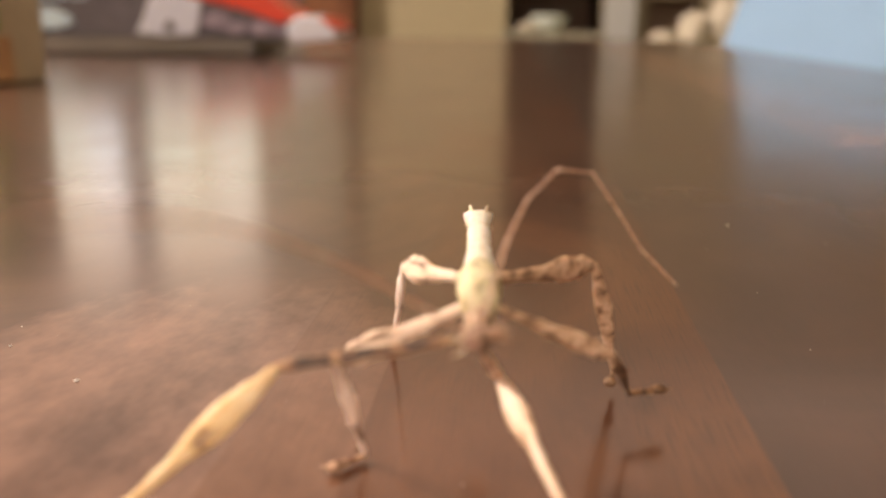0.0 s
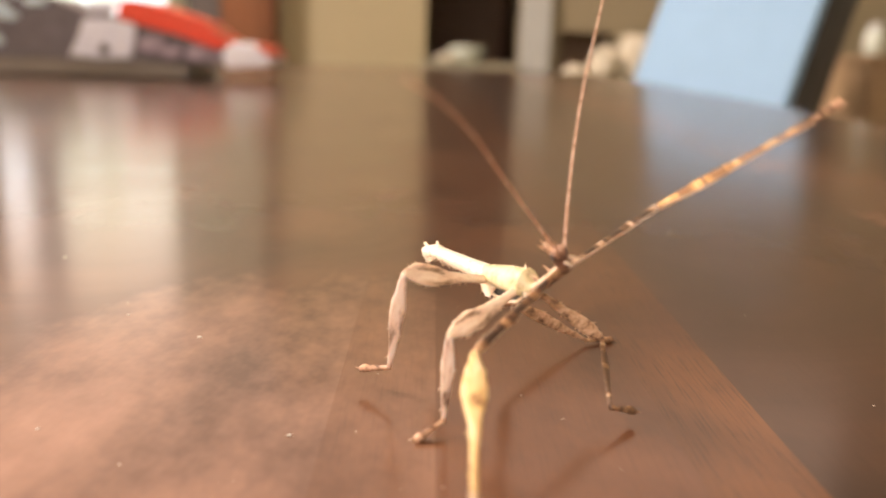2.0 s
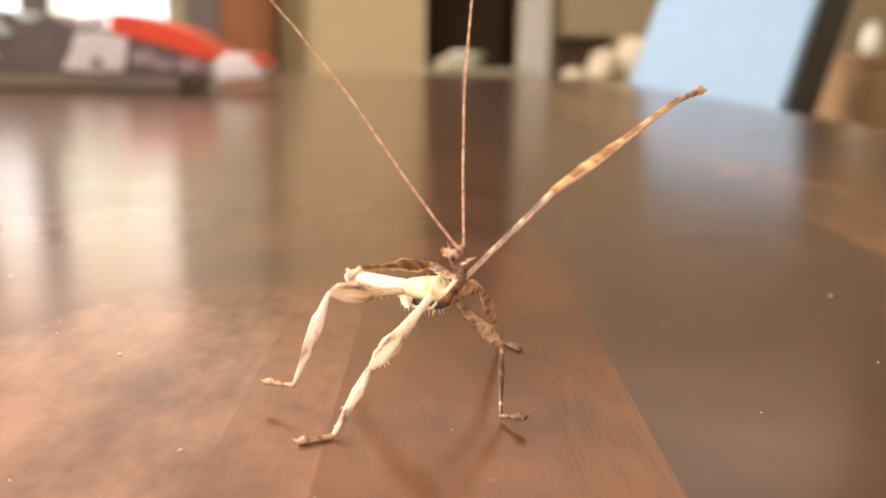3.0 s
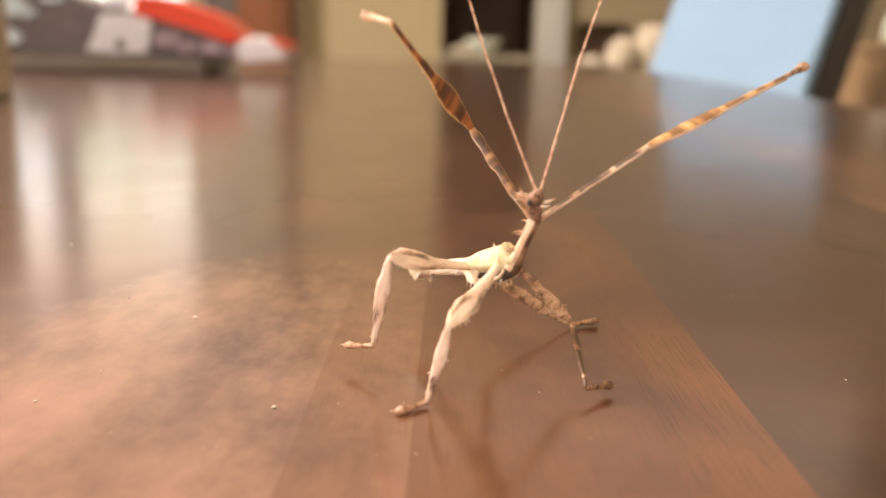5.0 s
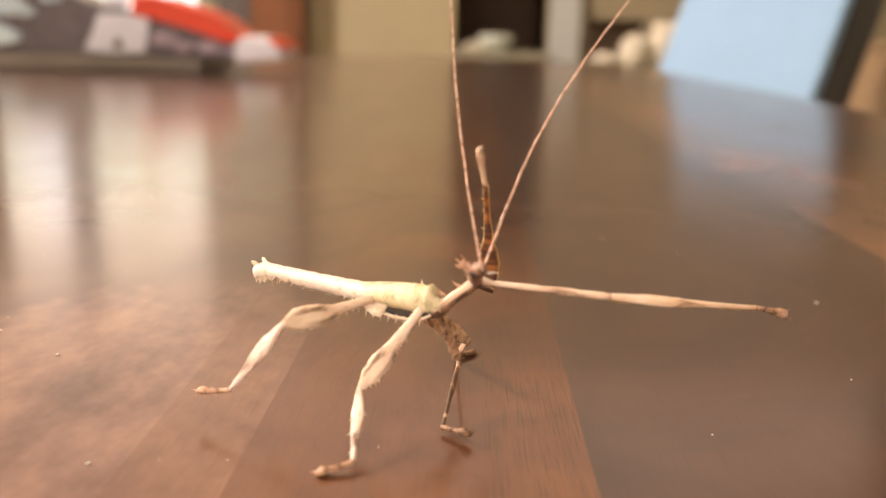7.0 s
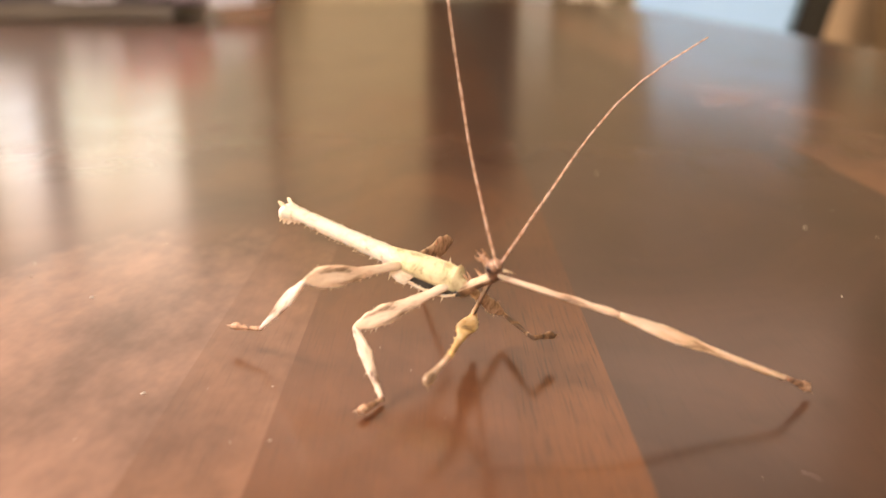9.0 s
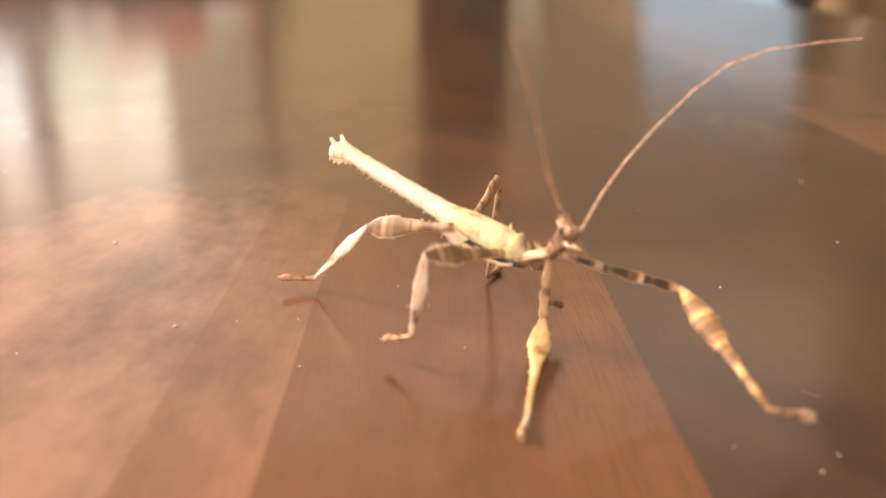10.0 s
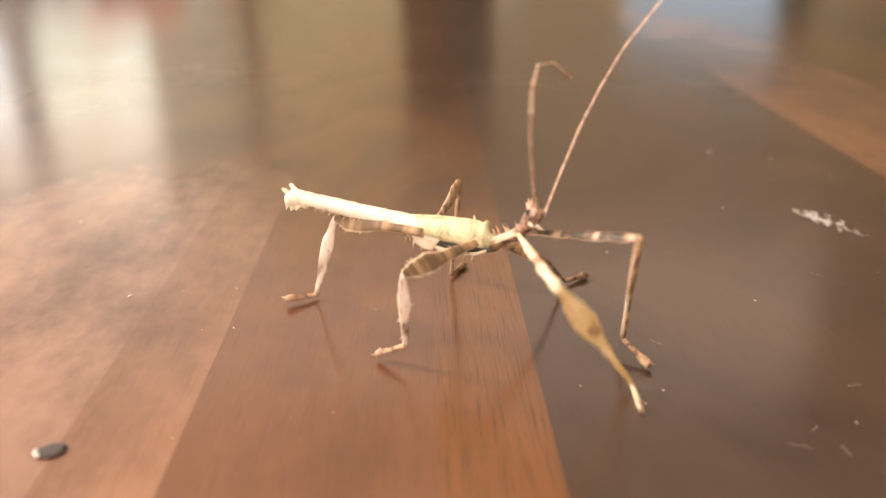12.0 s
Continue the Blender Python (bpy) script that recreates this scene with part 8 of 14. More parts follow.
    walk(limbs["lma"], [
        (0, pose(0.0180, 0.0068, 0.0160, 60, 40, 72)),
        (0.167, pose(0.0185, 0.0005, 0.0152, 75, 41, 87)),
        (0.333, pose(0.0157, -0.0048, 0.0110, 85, 39, 94)),
        (0.5, pose(0.0126, -0.0112, 0.0138, 93, 50, 98)),
        (0.75, pose(0.0190, -0.0029, 0.0187, -167, 70, -157)),
        (1, pose(0.0171, 0.0099, 0.0147, -121, 36, -106)),
        (1.125, pose(0.0160, 0.0116, 0.0148, -120, 41, -101)),
        (1.25, pose(0.0152, 0.0132, 0.0168, -120, 58, -98)),
        (1.375, pose(0.0152, 0.0133, 0.0181, -128, 80, -104)),
        (1.5, pose(0.0154, 0.0121, 0.0173, 79, 84, 106)),
        (1.625, pose(0.0162, 0.0111, 0.0178, -154, 79, -128)),
        (1.75, pose(0.0163, 0.0096, 0.0156, -132, 53, -105)),
        (1.875, pose(0.0154, 0.0086, 0.0127, -125, 36, -96)),
        (2, pose(0.0145, 0.0091, 0.0115, -123, 27, -93)),
        (2.167, pose(0.0168, 0.0067, 0.0149, -125, 43, -101)),
        (2.333, pose(0.0161, -0.0061, 0.0196, 112, 85, 133)),
        (2.5, pose(0.0113, -0.0100, 0.0176, 35, 64, 52)),
        (2.667, pose(0.0155, -0.0062, 0.0185, 90, 82, 117)),
        (2.833, pose(0.0149, 0.0077, 0.0129, -138, 44, -105)),
        (3, pose(0.0114, 0.0108, 0.0100, -140, 33, -94)),
        (3.1, pose(0.0120, 0.0102, 0.0100, -137, 33, -91)),
        (3.2, pose(0.0122, 0.0096, 0.0098, -133, 32, -87)),
        (3.467, pose(0.0120, 0.0099, 0.0097, -132, 30, -87)),
        (3.733, pose(0.0121, 0.0103, 0.0096, -131, 29, -89)),
        (4, pose(0.0119, 0.0111, 0.0098, -131, 29, -91)),
        (4.267, pose(0.0119, 0.0119, 0.0101, -130, 30, -94)),
        (4.533, pose(0.0119, 0.0123, 0.0102, -130, 30, -96)),
        (4.8, pose(0.0121, 0.0123, 0.0104, -129, 29, -99)),
        (4.867, pose(0.0124, 0.0116, 0.0104, -126, 29, -96)),
        (4.933, pose(0.0125, 0.0104, 0.0104, -121, 28, -89)),
        (5, pose(0.0122, 0.0099, 0.0103, -118, 28, -85)),
        (5.125, pose(0.0121, 0.0100, 0.0101, -123, 28, -84)),
        (5.25, pose(0.0118, 0.0100, 0.0096, -129, 27, -85)),
        (5.375, pose(0.0118, 0.0101, 0.0093, -135, 27, -86)),
        (5.5, pose(0.0120, 0.0101, 0.0092, -141, 27, -87)),
        (5.625, pose(0.0107, 0.0102, 0.0093, -147, 25, -90)),
        (5.75, pose(0.0081, 0.0108, 0.0102, -154, 25, -96)),
        (5.875, pose(0.0052, 0.0116, 0.0115, -161, 28, -102)),
        (6, pose(0.0040, 0.0117, 0.0121, -167, 27, -105)),
        (6.167, pose(0.0041, 0.0119, 0.0115, -169, 29, -104)),
        (6.333, pose(0.0040, 0.0120, 0.0099, -169, 28, -100)),
        (6.5, pose(0.0039, 0.0124, 0.0094, -171, 31, -98)),
        (6.6, pose(0.0033, 0.0128, 0.0087, -171, 29, -100)),
        (6.7, pose(0.0030, 0.0130, 0.0083, -173, 27, -103)),
        (6.967, pose(0.0036, 0.0132, 0.0085, -172, 27, -101)),
        (7.233, pose(0.0053, 0.0137, 0.0091, -170, 28, -96)),
        (7.5, pose(0.0075, 0.0143, 0.0102, -166, 31, -89)),
        (7.767, pose(0.0091, 0.0147, 0.0116, -161, 36, -80)),
        (8.033, pose(0.0102, 0.0148, 0.0128, -156, 41, -72)),
        (8.3, pose(0.0108, 0.0147, 0.0135, -154, 44, -69)),
        (8.4, pose(0.0101, 0.0149, 0.0124, -158, 38, -75)),
        (8.5, pose(0.0082, 0.0155, 0.0109, -159, 32, -77)),
        (8.625, pose(0.0092, 0.0100, 0.0060, -145, 10, -73)),
        (8.75, pose(0.0109, 0.0070, 0.0046, -130, 2, -72)),
        (8.875, pose(0.0100, 0.0119, 0.0048, -113, -1, -74)),
        (9, pose(0.0083, 0.0141, 0.0044, -97, -5, -74)),
        (9.125, pose(0.0042, 0.0167, 0.0053, -89, 2, -54)),
        (9.25, pose(0.0008, 0.0121, 0.0018, -83, 0, -11)),
        (9.375, pose(0.0070, 0.0187, 0.0144, -84, 55, -21)),
        (9.5, pose(0.0067, 0.0190, 0.0156, -48, 63, 11)),
        (9.625, pose(0.0063, 0.0196, 0.0173, -80, 62, -37)),
        (9.75, pose(0.0051, 0.0202, 0.0172, -90, 50, -62)),
        (9.875, pose(0.0040, 0.0204, 0.0149, -88, 31, -76)),
        (10, pose(0.0058, 0.0178, 0.0089, -84, 2, -92)),
        (10.125, pose(0.0062, 0.0175, 0.0095, -107, 5, -91)),
        (10.25, pose(0.0073, 0.0159, 0.0093, -130, 5, -93)),
        (10.375, pose(0.0082, 0.0141, 0.0092, -153, 6, -95)),
        (10.5, pose(0.0083, 0.0137, 0.0096, -175, 8, -94)),
        (10.667, pose(0.0081, 0.0171, 0.0161, -169, 42, -86)),
        (10.833, pose(0.0105, 0.0156, 0.0195, -136, 83, -54)),
        (11, pose(0.0110, 0.0143, 0.0157, -9, 64, 71)),
        (11.25, pose(0.0079, 0.0181, 0.0201, -103, 54, -77)),
        (11.5, pose(0.0068, 0.0145, 0.0091, -35, 8, -84)),
        (11.75, pose(0.0050, 0.0198, 0.0181, -43, 49, -34)),
        (12, pose(0.0104, 0.0138, 0.0114, -6, 39, 56)),
    ])
    walk(limbs["lmt"], [
        (0, pose(0.0218, 0.0189, 0.0054, -2, 2, 24)),
        (0.167, pose(0.0190, 0.0130, 0.0044, -3, 1, 5)),
        (0.333, pose(0.0147, 0.0079, 0.0006, -3, 1, -37)),
        (0.5, pose(0.0112, -0.0007, 0.0012, -2, -5, -63)),
        (0.75, pose(0.0139, -0.0051, 0.0031, 4, 26, -29)),
        (1, pose(0.0134, -0.0028, 0.0049, 40, 43, 31)),
        (1.125, pose(0.0136, -0.0006, 0.0039, 24, 35, 6)),
        (1.25, pose(0.0140, 0.0045, 0.0029, 9, 18, -28)),
        (1.375, pose(0.0145, 0.0104, 0.0019, 6, -4, -51)),
        (1.5, pose(0.0149, 0.0139, 0.0009, 8, -18, -65)),
        (1.625, pose(0.0142, 0.0086, 0.0016, 5, -9, -50)),
        (1.75, pose(0.0137, 0.0001, 0.0023, 2, -1, -16)),
        (1.875, pose(0.0139, -0.0047, 0.0031, 5, 9, 21)),
        (2, pose(0.0138, -0.0055, 0.0040, 8, 19, 35)),
        (2.167, pose(0.0146, -0.0051, 0.0036, 9, 17, 36)),
        (2.333, pose(0.0151, -0.0051, 0.0032, 8, 14, 35)),
        (2.5, pose(0.0157, -0.0043, 0.0028, 8, 12, 33)),
        (2.667, pose(0.0144, -0.0042, 0.0022, 5, 4, 11)),
        (2.833, pose(0.0118, -0.0038, 0.0015, 6, -8, -21)),
        (3, pose(0.0104, -0.0029, 0.0009, 11, -16, -44)),
        (3.1, pose(0.0117, -0.0037, 0.0010, 11, -15, -42)),
        (3.2, pose(0.0130, -0.0044, 0.0011, 10, -13, -39)),
        (3.467, pose(0.0128, -0.0044, 0.0013, 8, -11, -31)),
        (3.733, pose(0.0122, -0.0040, 0.0015, 6, -8, -20)),
        (4, pose(0.0115, -0.0033, 0.0017, 5, -4, -10)),
        (4.267, pose(0.0110, -0.0023, 0.0019, 5, -1, 1)),
        (4.533, pose(0.0103, -0.0019, 0.0020, 5, 2, 13)),
        (4.8, pose(0.0100, -0.0020, 0.0024, 6, 7, 21)),
        (4.867, pose(0.0110, -0.0027, 0.0023, 6, 6, 25)),
        (4.933, pose(0.0127, -0.0041, 0.0026, 7, 9, 33)),
        (5, pose(0.0135, -0.0046, 0.0025, 8, 9, 37)),
        (5.125, pose(0.0135, -0.0045, 0.0023, 8, 10, 37)),
        (5.25, pose(0.0131, -0.0046, 0.0021, 7, 10, 34)),
        (5.375, pose(0.0127, -0.0045, 0.0017, 6, 9, 29)),
        (5.5, pose(0.0127, -0.0045, 0.0016, 7, 10, 31)),
        (5.625, pose(0.0108, -0.0047, 0.0023, 7, 13, 32)),
        (5.75, pose(0.0064, -0.0040, 0.0032, 8, 16, 37)),
        (5.875, pose(0.0021, -0.0027, 0.0038, 10, 17, 42)),
        (6, pose(0.0003, -0.0026, 0.0047, 11, 21, 46)),
        (6.167, pose(0.0005, -0.0020, 0.0034, 3, 10, 19)),
        (6.333, pose(0.0014, -0.0022, 0.0021, -1, 0, -27)),
        (6.5, pose(0.0018, -0.0016, 0.0009, 1, -9, -49)),
        (6.6, pose(0.0008, -0.0015, 0.0009, 1, -10, -47)),
        (6.7, pose(-0.0003, -0.0014, 0.0009, 0, -9, -44)),
        (6.967, pose(0.0007, -0.0012, 0.0011, -1, -6, -37)),
        (7.233, pose(0.0038, -0.0008, 0.0014, -2, -2, -21)),
        (7.5, pose(0.0078, 0.0002, 0.0017, -2, 2, 3)),
        (7.767, pose(0.0115, 0.0016, 0.0018, -1, 4, 27)),
        (8.033, pose(0.0140, 0.0030, 0.0020, 1, 6, 46)),
        (8.3, pose(0.0150, 0.0036, 0.0020, 2, 8, 52)),
        (8.4, pose(0.0133, 0.0024, 0.0021, 2, 9, 51)),
        (8.5, pose(0.0114, 0.0018, 0.0023, 1, 11, 48)),
        (8.625, pose(0.0139, -0.0056, 0.0031, 2, 10, 51)),
        (8.75, pose(0.0161, -0.0086, 0.0040, 1, 11, 48)),
        (8.875, pose(0.0145, -0.0039, 0.0050, 1, 12, 47)),
        (9, pose(0.0130, -0.0016, 0.0059, 1, 13, 48)),
        (9.125, pose(0.0140, 0.0034, 0.0047, -4, 9, 24)),
        (9.25, pose(0.0170, 0.0089, 0.0018, -6, -1, -9)),
        (9.375, pose(0.0158, 0.0152, 0.0009, -2, -9, -44)),
        (9.5, pose(0.0141, 0.0203, 0.0009, 1, -13, -64)),
        (9.625, pose(0.0124, 0.0149, 0.0027, -2, -6, -45)),
        (9.75, pose(0.0101, 0.0109, 0.0045, 1, 13, -2)),
        (9.875, pose(0.0074, 0.0067, 0.0064, 17, 26, 43)),
        (10, pose(0.0053, 0.0013, 0.0083, 27, 26, 66)),
        (10.125, pose(0.0058, 0.0011, 0.0080, 25, 20, 59)),
        (10.25, pose(0.0063, -0.0005, 0.0078, 22, 15, 50)),
        (10.375, pose(0.0068, -0.0023, 0.0076, 20, 10, 41)),
        (10.5, pose(0.0072, -0.0026, 0.0074, 19, 5, 36)),
        (10.667, pose(0.0089, 0.0048, 0.0052, 19, 4, 37)),
        (10.833, pose(0.0118, 0.0139, 0.0031, 20, 4, 47)),
        (11, pose(0.0133, 0.0211, 0.0009, 20, 4, 50)),
        (11.25, pose(0.0101, 0.0087, 0.0067, 21, 18, 55)),
        (11.5, pose(0.0083, -0.0018, 0.0070, 24, 29, 62)),
        (11.75, pose(0.0140, 0.0138, 0.0057, 18, 17, 48)),
        (12, pose(0.0177, 0.0244, 0.0010, 16, 3, 33)),
    ])
    walk(limbs["rhk"], [
        (0, pose(-0.0033, 0.0124, 0.0247, 18, 10, 122)),
        (0.167, pose(-0.0035, 0.0124, 0.0235, 12, 26, 122)),
        (0.333, pose(-0.0039, 0.0122, 0.0212, 15, 15, 146)),
        (0.5, pose(-0.0041, 0.0122, 0.0200, 4, 18, 125)),
        (0.75, pose(-0.0043, 0.0121, 0.0208, 9, 13, 127)),
        (1, pose(-0.0044, 0.0121, 0.0215, 14, 10, 128)),
        (1.125, pose(-0.0050, 0.0119, 0.0219, 18, -1, 143)),
        (1.25, pose(-0.0061, 0.0113, 0.0230, 21, 5, 142)),
        (1.375, pose(-0.0072, 0.0106, 0.0240, 21, 23, 130)),
        (1.5, pose(-0.0077, 0.0103, 0.0244, 26, 7, 136)),
        (1.625, pose(-0.0077, 0.0103, 0.0240, 31, 1, 148)),
        (1.75, pose(-0.0076, 0.0103, 0.0231, 34, -5, 173)),
        (1.875, pose(-0.0076, 0.0104, 0.0221, 34, -8, -157)),
        (2, pose(-0.0076, 0.0104, 0.0217, 34, -12, -139)),
        (2.167, pose(-0.0074, 0.0104, 0.0221, 38, -12, -134)),
        (2.333, pose(-0.0070, 0.0104, 0.0229, 41, -12, -129)),
        (2.5, pose(-0.0068, 0.0104, 0.0233, 44, -13, -126)),
        (2.667, pose(-0.0072, 0.0102, 0.0228, 44, -11, -127)),
        (2.833, pose(-0.0080, 0.0098, 0.0219, 43, -11, -128)),
        (3, pose(-0.0084, 0.0096, 0.0214, 43, -10, -130)),
        (3.1, pose(-0.0084, 0.0095, 0.0209, 42, -13, -130)),
        (3.2, pose(-0.0085, 0.0093, 0.0204, 41, -16, -130)),
        (3.467, pose(-0.0086, 0.0092, 0.0203, 41, -16, -132)),
        (3.733, pose(-0.0089, 0.0090, 0.0202, 40, -16, -133)),
        (4, pose(-0.0093, 0.0087, 0.0201, 40, -15, -134)),
        (4.267, pose(-0.0096, 0.0084, 0.0200, 39, -14, -136)),
        (4.533, pose(-0.0099, 0.0081, 0.0199, 39, -13, -137)),
        (4.8, pose(-0.0100, 0.0080, 0.0199, 38, -12, -138)),
        (4.867, pose(-0.0094, 0.0086, 0.0200, 37, -13, -138)),
        (4.933, pose(-0.0083, 0.0095, 0.0202, 36, -14, -137)),
        (5, pose(-0.0076, 0.0098, 0.0204, 36, -14, -138)),
        (5.125, pose(-0.0079, 0.0097, 0.0205, 38, -15, -138)),
        (5.25, pose(-0.0085, 0.0094, 0.0208, 40, -14, -135)),
        (5.375, pose(-0.0091, 0.0090, 0.0211, 41, -12, -131)),
        (5.5, pose(-0.0093, 0.0088, 0.0212, 43, -11, -129)),
        (5.625, pose(-0.0099, 0.0082, 0.0219, 41, -10, -126)),
        (5.75, pose(-0.0110, 0.0065, 0.0233, 41, -2, -131)),
        (5.875, pose(-0.0117, 0.0047, 0.0248, 40, 6, -136)),
        (6, pose(-0.0120, 0.0038, 0.0255, 39, 11, -133)),
        (6.167, pose(-0.0121, 0.0036, 0.0249, 41, 7, -134)),
        (6.333, pose(-0.0124, 0.0031, 0.0238, 42, 1, -129)),
        (6.5, pose(-0.0125, 0.0029, 0.0233, 44, -1, -128)),
        (6.6, pose(-0.0123, 0.0036, 0.0233, 43, 0, -131)),
        (6.7, pose(-0.0121, 0.0044, 0.0233, 43, 1, -133)),
        (6.967, pose(-0.0121, 0.0043, 0.0231, 42, 1, -132)),
        (7.233, pose(-0.0123, 0.0039, 0.0228, 42, 0, -132)),
        (7.5, pose(-0.0124, 0.0034, 0.0223, 42, -1, -131)),
        (7.767, pose(-0.0125, 0.0029, 0.0218, 41, -1, -130)),
        (8.033, pose(-0.0126, 0.0025, 0.0214, 41, -2, -129)),
        (8.3, pose(-0.0126, 0.0023, 0.0213, 40, -1, -128)),
        (8.4, pose(-0.0126, 0.0020, 0.0212, 40, -1, -132)),
        (8.5, pose(-0.0126, 0.0017, 0.0212, 39, -1, -136)),
        (8.625, pose(-0.0125, 0.0021, 0.0207, 39, -1, -139)),
        (8.75, pose(-0.0123, 0.0028, 0.0196, 38, -2, -141)),
        (8.875, pose(-0.0120, 0.0036, 0.0185, 38, -3, -142)),
        (9, pose(-0.0119, 0.0039, 0.0181, 37, -3, -145)),
        (9.125, pose(-0.0120, 0.0039, 0.0184, -8, -5, -144)),
        (9.25, pose(-0.0121, 0.0039, 0.0191, -53, -7, -142)),
        (9.375, pose(-0.0122, 0.0039, 0.0199, -98, -8, -140)),
        (9.5, pose(-0.0123, 0.0039, 0.0202, -143, -10, -140)),
        (9.625, pose(-0.0125, 0.0036, 0.0203, -145, -6, -154)),
        (9.75, pose(-0.0122, 0.0039, 0.0205, -148, -2, -177)),
        (9.875, pose(-0.0118, 0.0042, 0.0207, -151, 3, 156)),
        (10, pose(-0.0115, 0.0044, 0.0208, -157, 11, 144)),
        (10.125, pose(-0.0119, 0.0034, 0.0209, -157, 13, 142)),
        (10.25, pose(-0.0126, 0.0013, 0.0210, -155, 2, 151)),
        (10.375, pose(-0.0128, -0.0009, 0.0210, -154, -3, 156)),
        (10.5, pose(-0.0127, -0.0019, 0.0209, -154, -4, 154)),
        (10.667, pose(-0.0127, -0.0017, 0.0214, -152, -3, 156)),
        (10.833, pose(-0.0128, -0.0013, 0.0223, -150, -1, 147)),
        (11, pose(-0.0128, -0.0010, 0.0228, -149, -1, 143)),
        (11.25, pose(-0.0127, -0.0001, 0.0227, -149, -1, 145)),
        (11.5, pose(-0.0126, 0.0009, 0.0226, -149, 1, 148)),
        (11.75, pose(-0.0127, 0.0015, 0.0220, -149, 1, 149)),
        (12, pose(-0.0128, 0.0021, 0.0213, -148, 1, 150)),
    ])
    walk(limbs["rha"], [
        (0, pose(-0.0134, 0.0288, 0.0215, -18, 48, 104)),
        (0.167, pose(-0.0128, 0.0273, 0.0150, 1, 26, 122)),
        (0.333, pose(-0.0195, 0.0229, 0.0163, 10, 30, 117)),
        (0.5, pose(-0.0148, 0.0273, 0.0140, 22, 28, 117)),
        (0.75, pose(-0.0158, 0.0272, 0.0165, 14, 34, 116)),
        (1, pose(-0.0163, 0.0272, 0.0182, 6, 39, 117)),
        (1.125, pose(-0.0205, 0.0237, 0.0221, -10, 49, 112)),
        (1.25, pose(-0.0215, 0.0231, 0.0214, -16, 51, 122)),
        (1.375, pose(-0.0188, 0.0244, 0.0165, -24, 45, 128)),
        (1.5, pose(-0.0216, 0.0238, 0.0219, -33, 71, 130)),
        (1.625, pose(-0.0242, 0.0207, 0.0236, -40, 76, 123)),
        (1.75, pose(-0.0269, 0.0126, 0.0247, -66, 75, 98)),
        (1.875, pose(-0.0254, 0.0030, 0.0249, -70, 69, 95)),
        (2, pose(-0.0220, -0.0022, 0.0256, -62, 64, 105)),
        (2.167, pose(-0.0206, -0.0033, 0.0261, -53, 65, 111)),
        (2.333, pose(-0.0191, -0.0043, 0.0271, -41, 68, 121)),
        (2.5, pose(-0.0179, -0.0050, 0.0276, -30, 69, 128)),
        (2.667, pose(-0.0186, -0.0052, 0.0266, -24, 67, 132)),
        (2.833, pose(-0.0198, -0.0052, 0.0256, -16, 64, 138)),
        (3, pose(-0.0208, -0.0051, 0.0248, -11, 63, 140)),
        (3.1, pose(-0.0205, -0.0051, 0.0252, -16, 65, 135)),
        (3.2, pose(-0.0207, -0.0050, 0.0257, -26, 69, 127)),
        (3.467, pose(-0.0210, -0.0048, 0.0258, -27, 69, 126)),
        (3.733, pose(-0.0217, -0.0047, 0.0256, -32, 67, 122)),
        (4, pose(-0.0224, -0.0049, 0.0252, -37, 64, 118)),
        (4.267, pose(-0.0232, -0.0048, 0.0246, -44, 61, 112)),
        (4.533, pose(-0.0239, -0.0048, 0.0242, -48, 58, 109)),
        (4.8, pose(-0.0241, -0.0049, 0.0240, -49, 57, 109)),
        (4.867, pose(-0.0234, -0.0042, 0.0244, -49, 58, 110)),
        (4.933, pose(-0.0222, -0.0033, 0.0249, -50, 61, 110)),
        (5, pose(-0.0216, -0.0029, 0.0251, -51, 62, 111)),
        (5.125, pose(-0.0220, -0.0028, 0.0254, -51, 65, 110)),
        (5.25, pose(-0.0219, -0.0040, 0.0254, -49, 64, 111)),
        (5.375, pose(-0.0217, -0.0053, 0.0253, -45, 64, 113)),
        (5.5, pose(-0.0214, -0.0060, 0.0250, -44, 64, 113)),
        (5.625, pose(-0.0213, -0.0073, 0.0252, -21, 61, 130)),
        (5.75, pose(-0.0239, -0.0081, 0.0241, -9, 53, 135)),
        (5.875, pose(-0.0255, -0.0089, 0.0226, -5, 44, 130)),
        (6, pose(-0.0250, -0.0103, 0.0218, 3, 39, 128)),
        (6.167, pose(-0.0254, -0.0104, 0.0224, 3, 42, 134)),
        (6.333, pose(-0.0247, -0.0120, 0.0233, 7, 47, 144)),
        (6.5, pose(-0.0245, -0.0124, 0.0236, 3, 49, 141)),
        (6.6, pose(-0.0250, -0.0112, 0.0232, 3, 48, 140)),
        (6.7, pose(-0.0255, -0.0098, 0.0230, 3, 47, 139)),
        (6.967, pose(-0.0252, -0.0101, 0.0227, 4, 46, 140)),
        (7.233, pose(-0.0254, -0.0105, 0.0227, 6, 47, 141)),
        (7.5, pose(-0.0253, -0.0112, 0.0225, 7, 47, 142)),
        (7.767, pose(-0.0251, -0.0120, 0.0223, 9, 46, 143)),
        (8.033, pose(-0.0249, -0.0127, 0.0220, 10, 45, 144)),
        (8.3, pose(-0.0247, -0.0130, 0.0217, 11, 45, 144)),
        (8.4, pose(-0.0257, -0.0124, 0.0215, 12, 44, 144)),
        (8.5, pose(-0.0267, -0.0117, 0.0214, 11, 43, 142)),
        (8.625, pose(-0.0272, -0.0108, 0.0210, 11, 43, 140)),
        (8.75, pose(-0.0274, -0.0095, 0.0203, 10, 41, 137)),
        (8.875, pose(-0.0274, -0.0083, 0.0195, 9, 40, 134)),
        (9, pose(-0.0278, -0.0073, 0.0190, 8, 40, 131)),
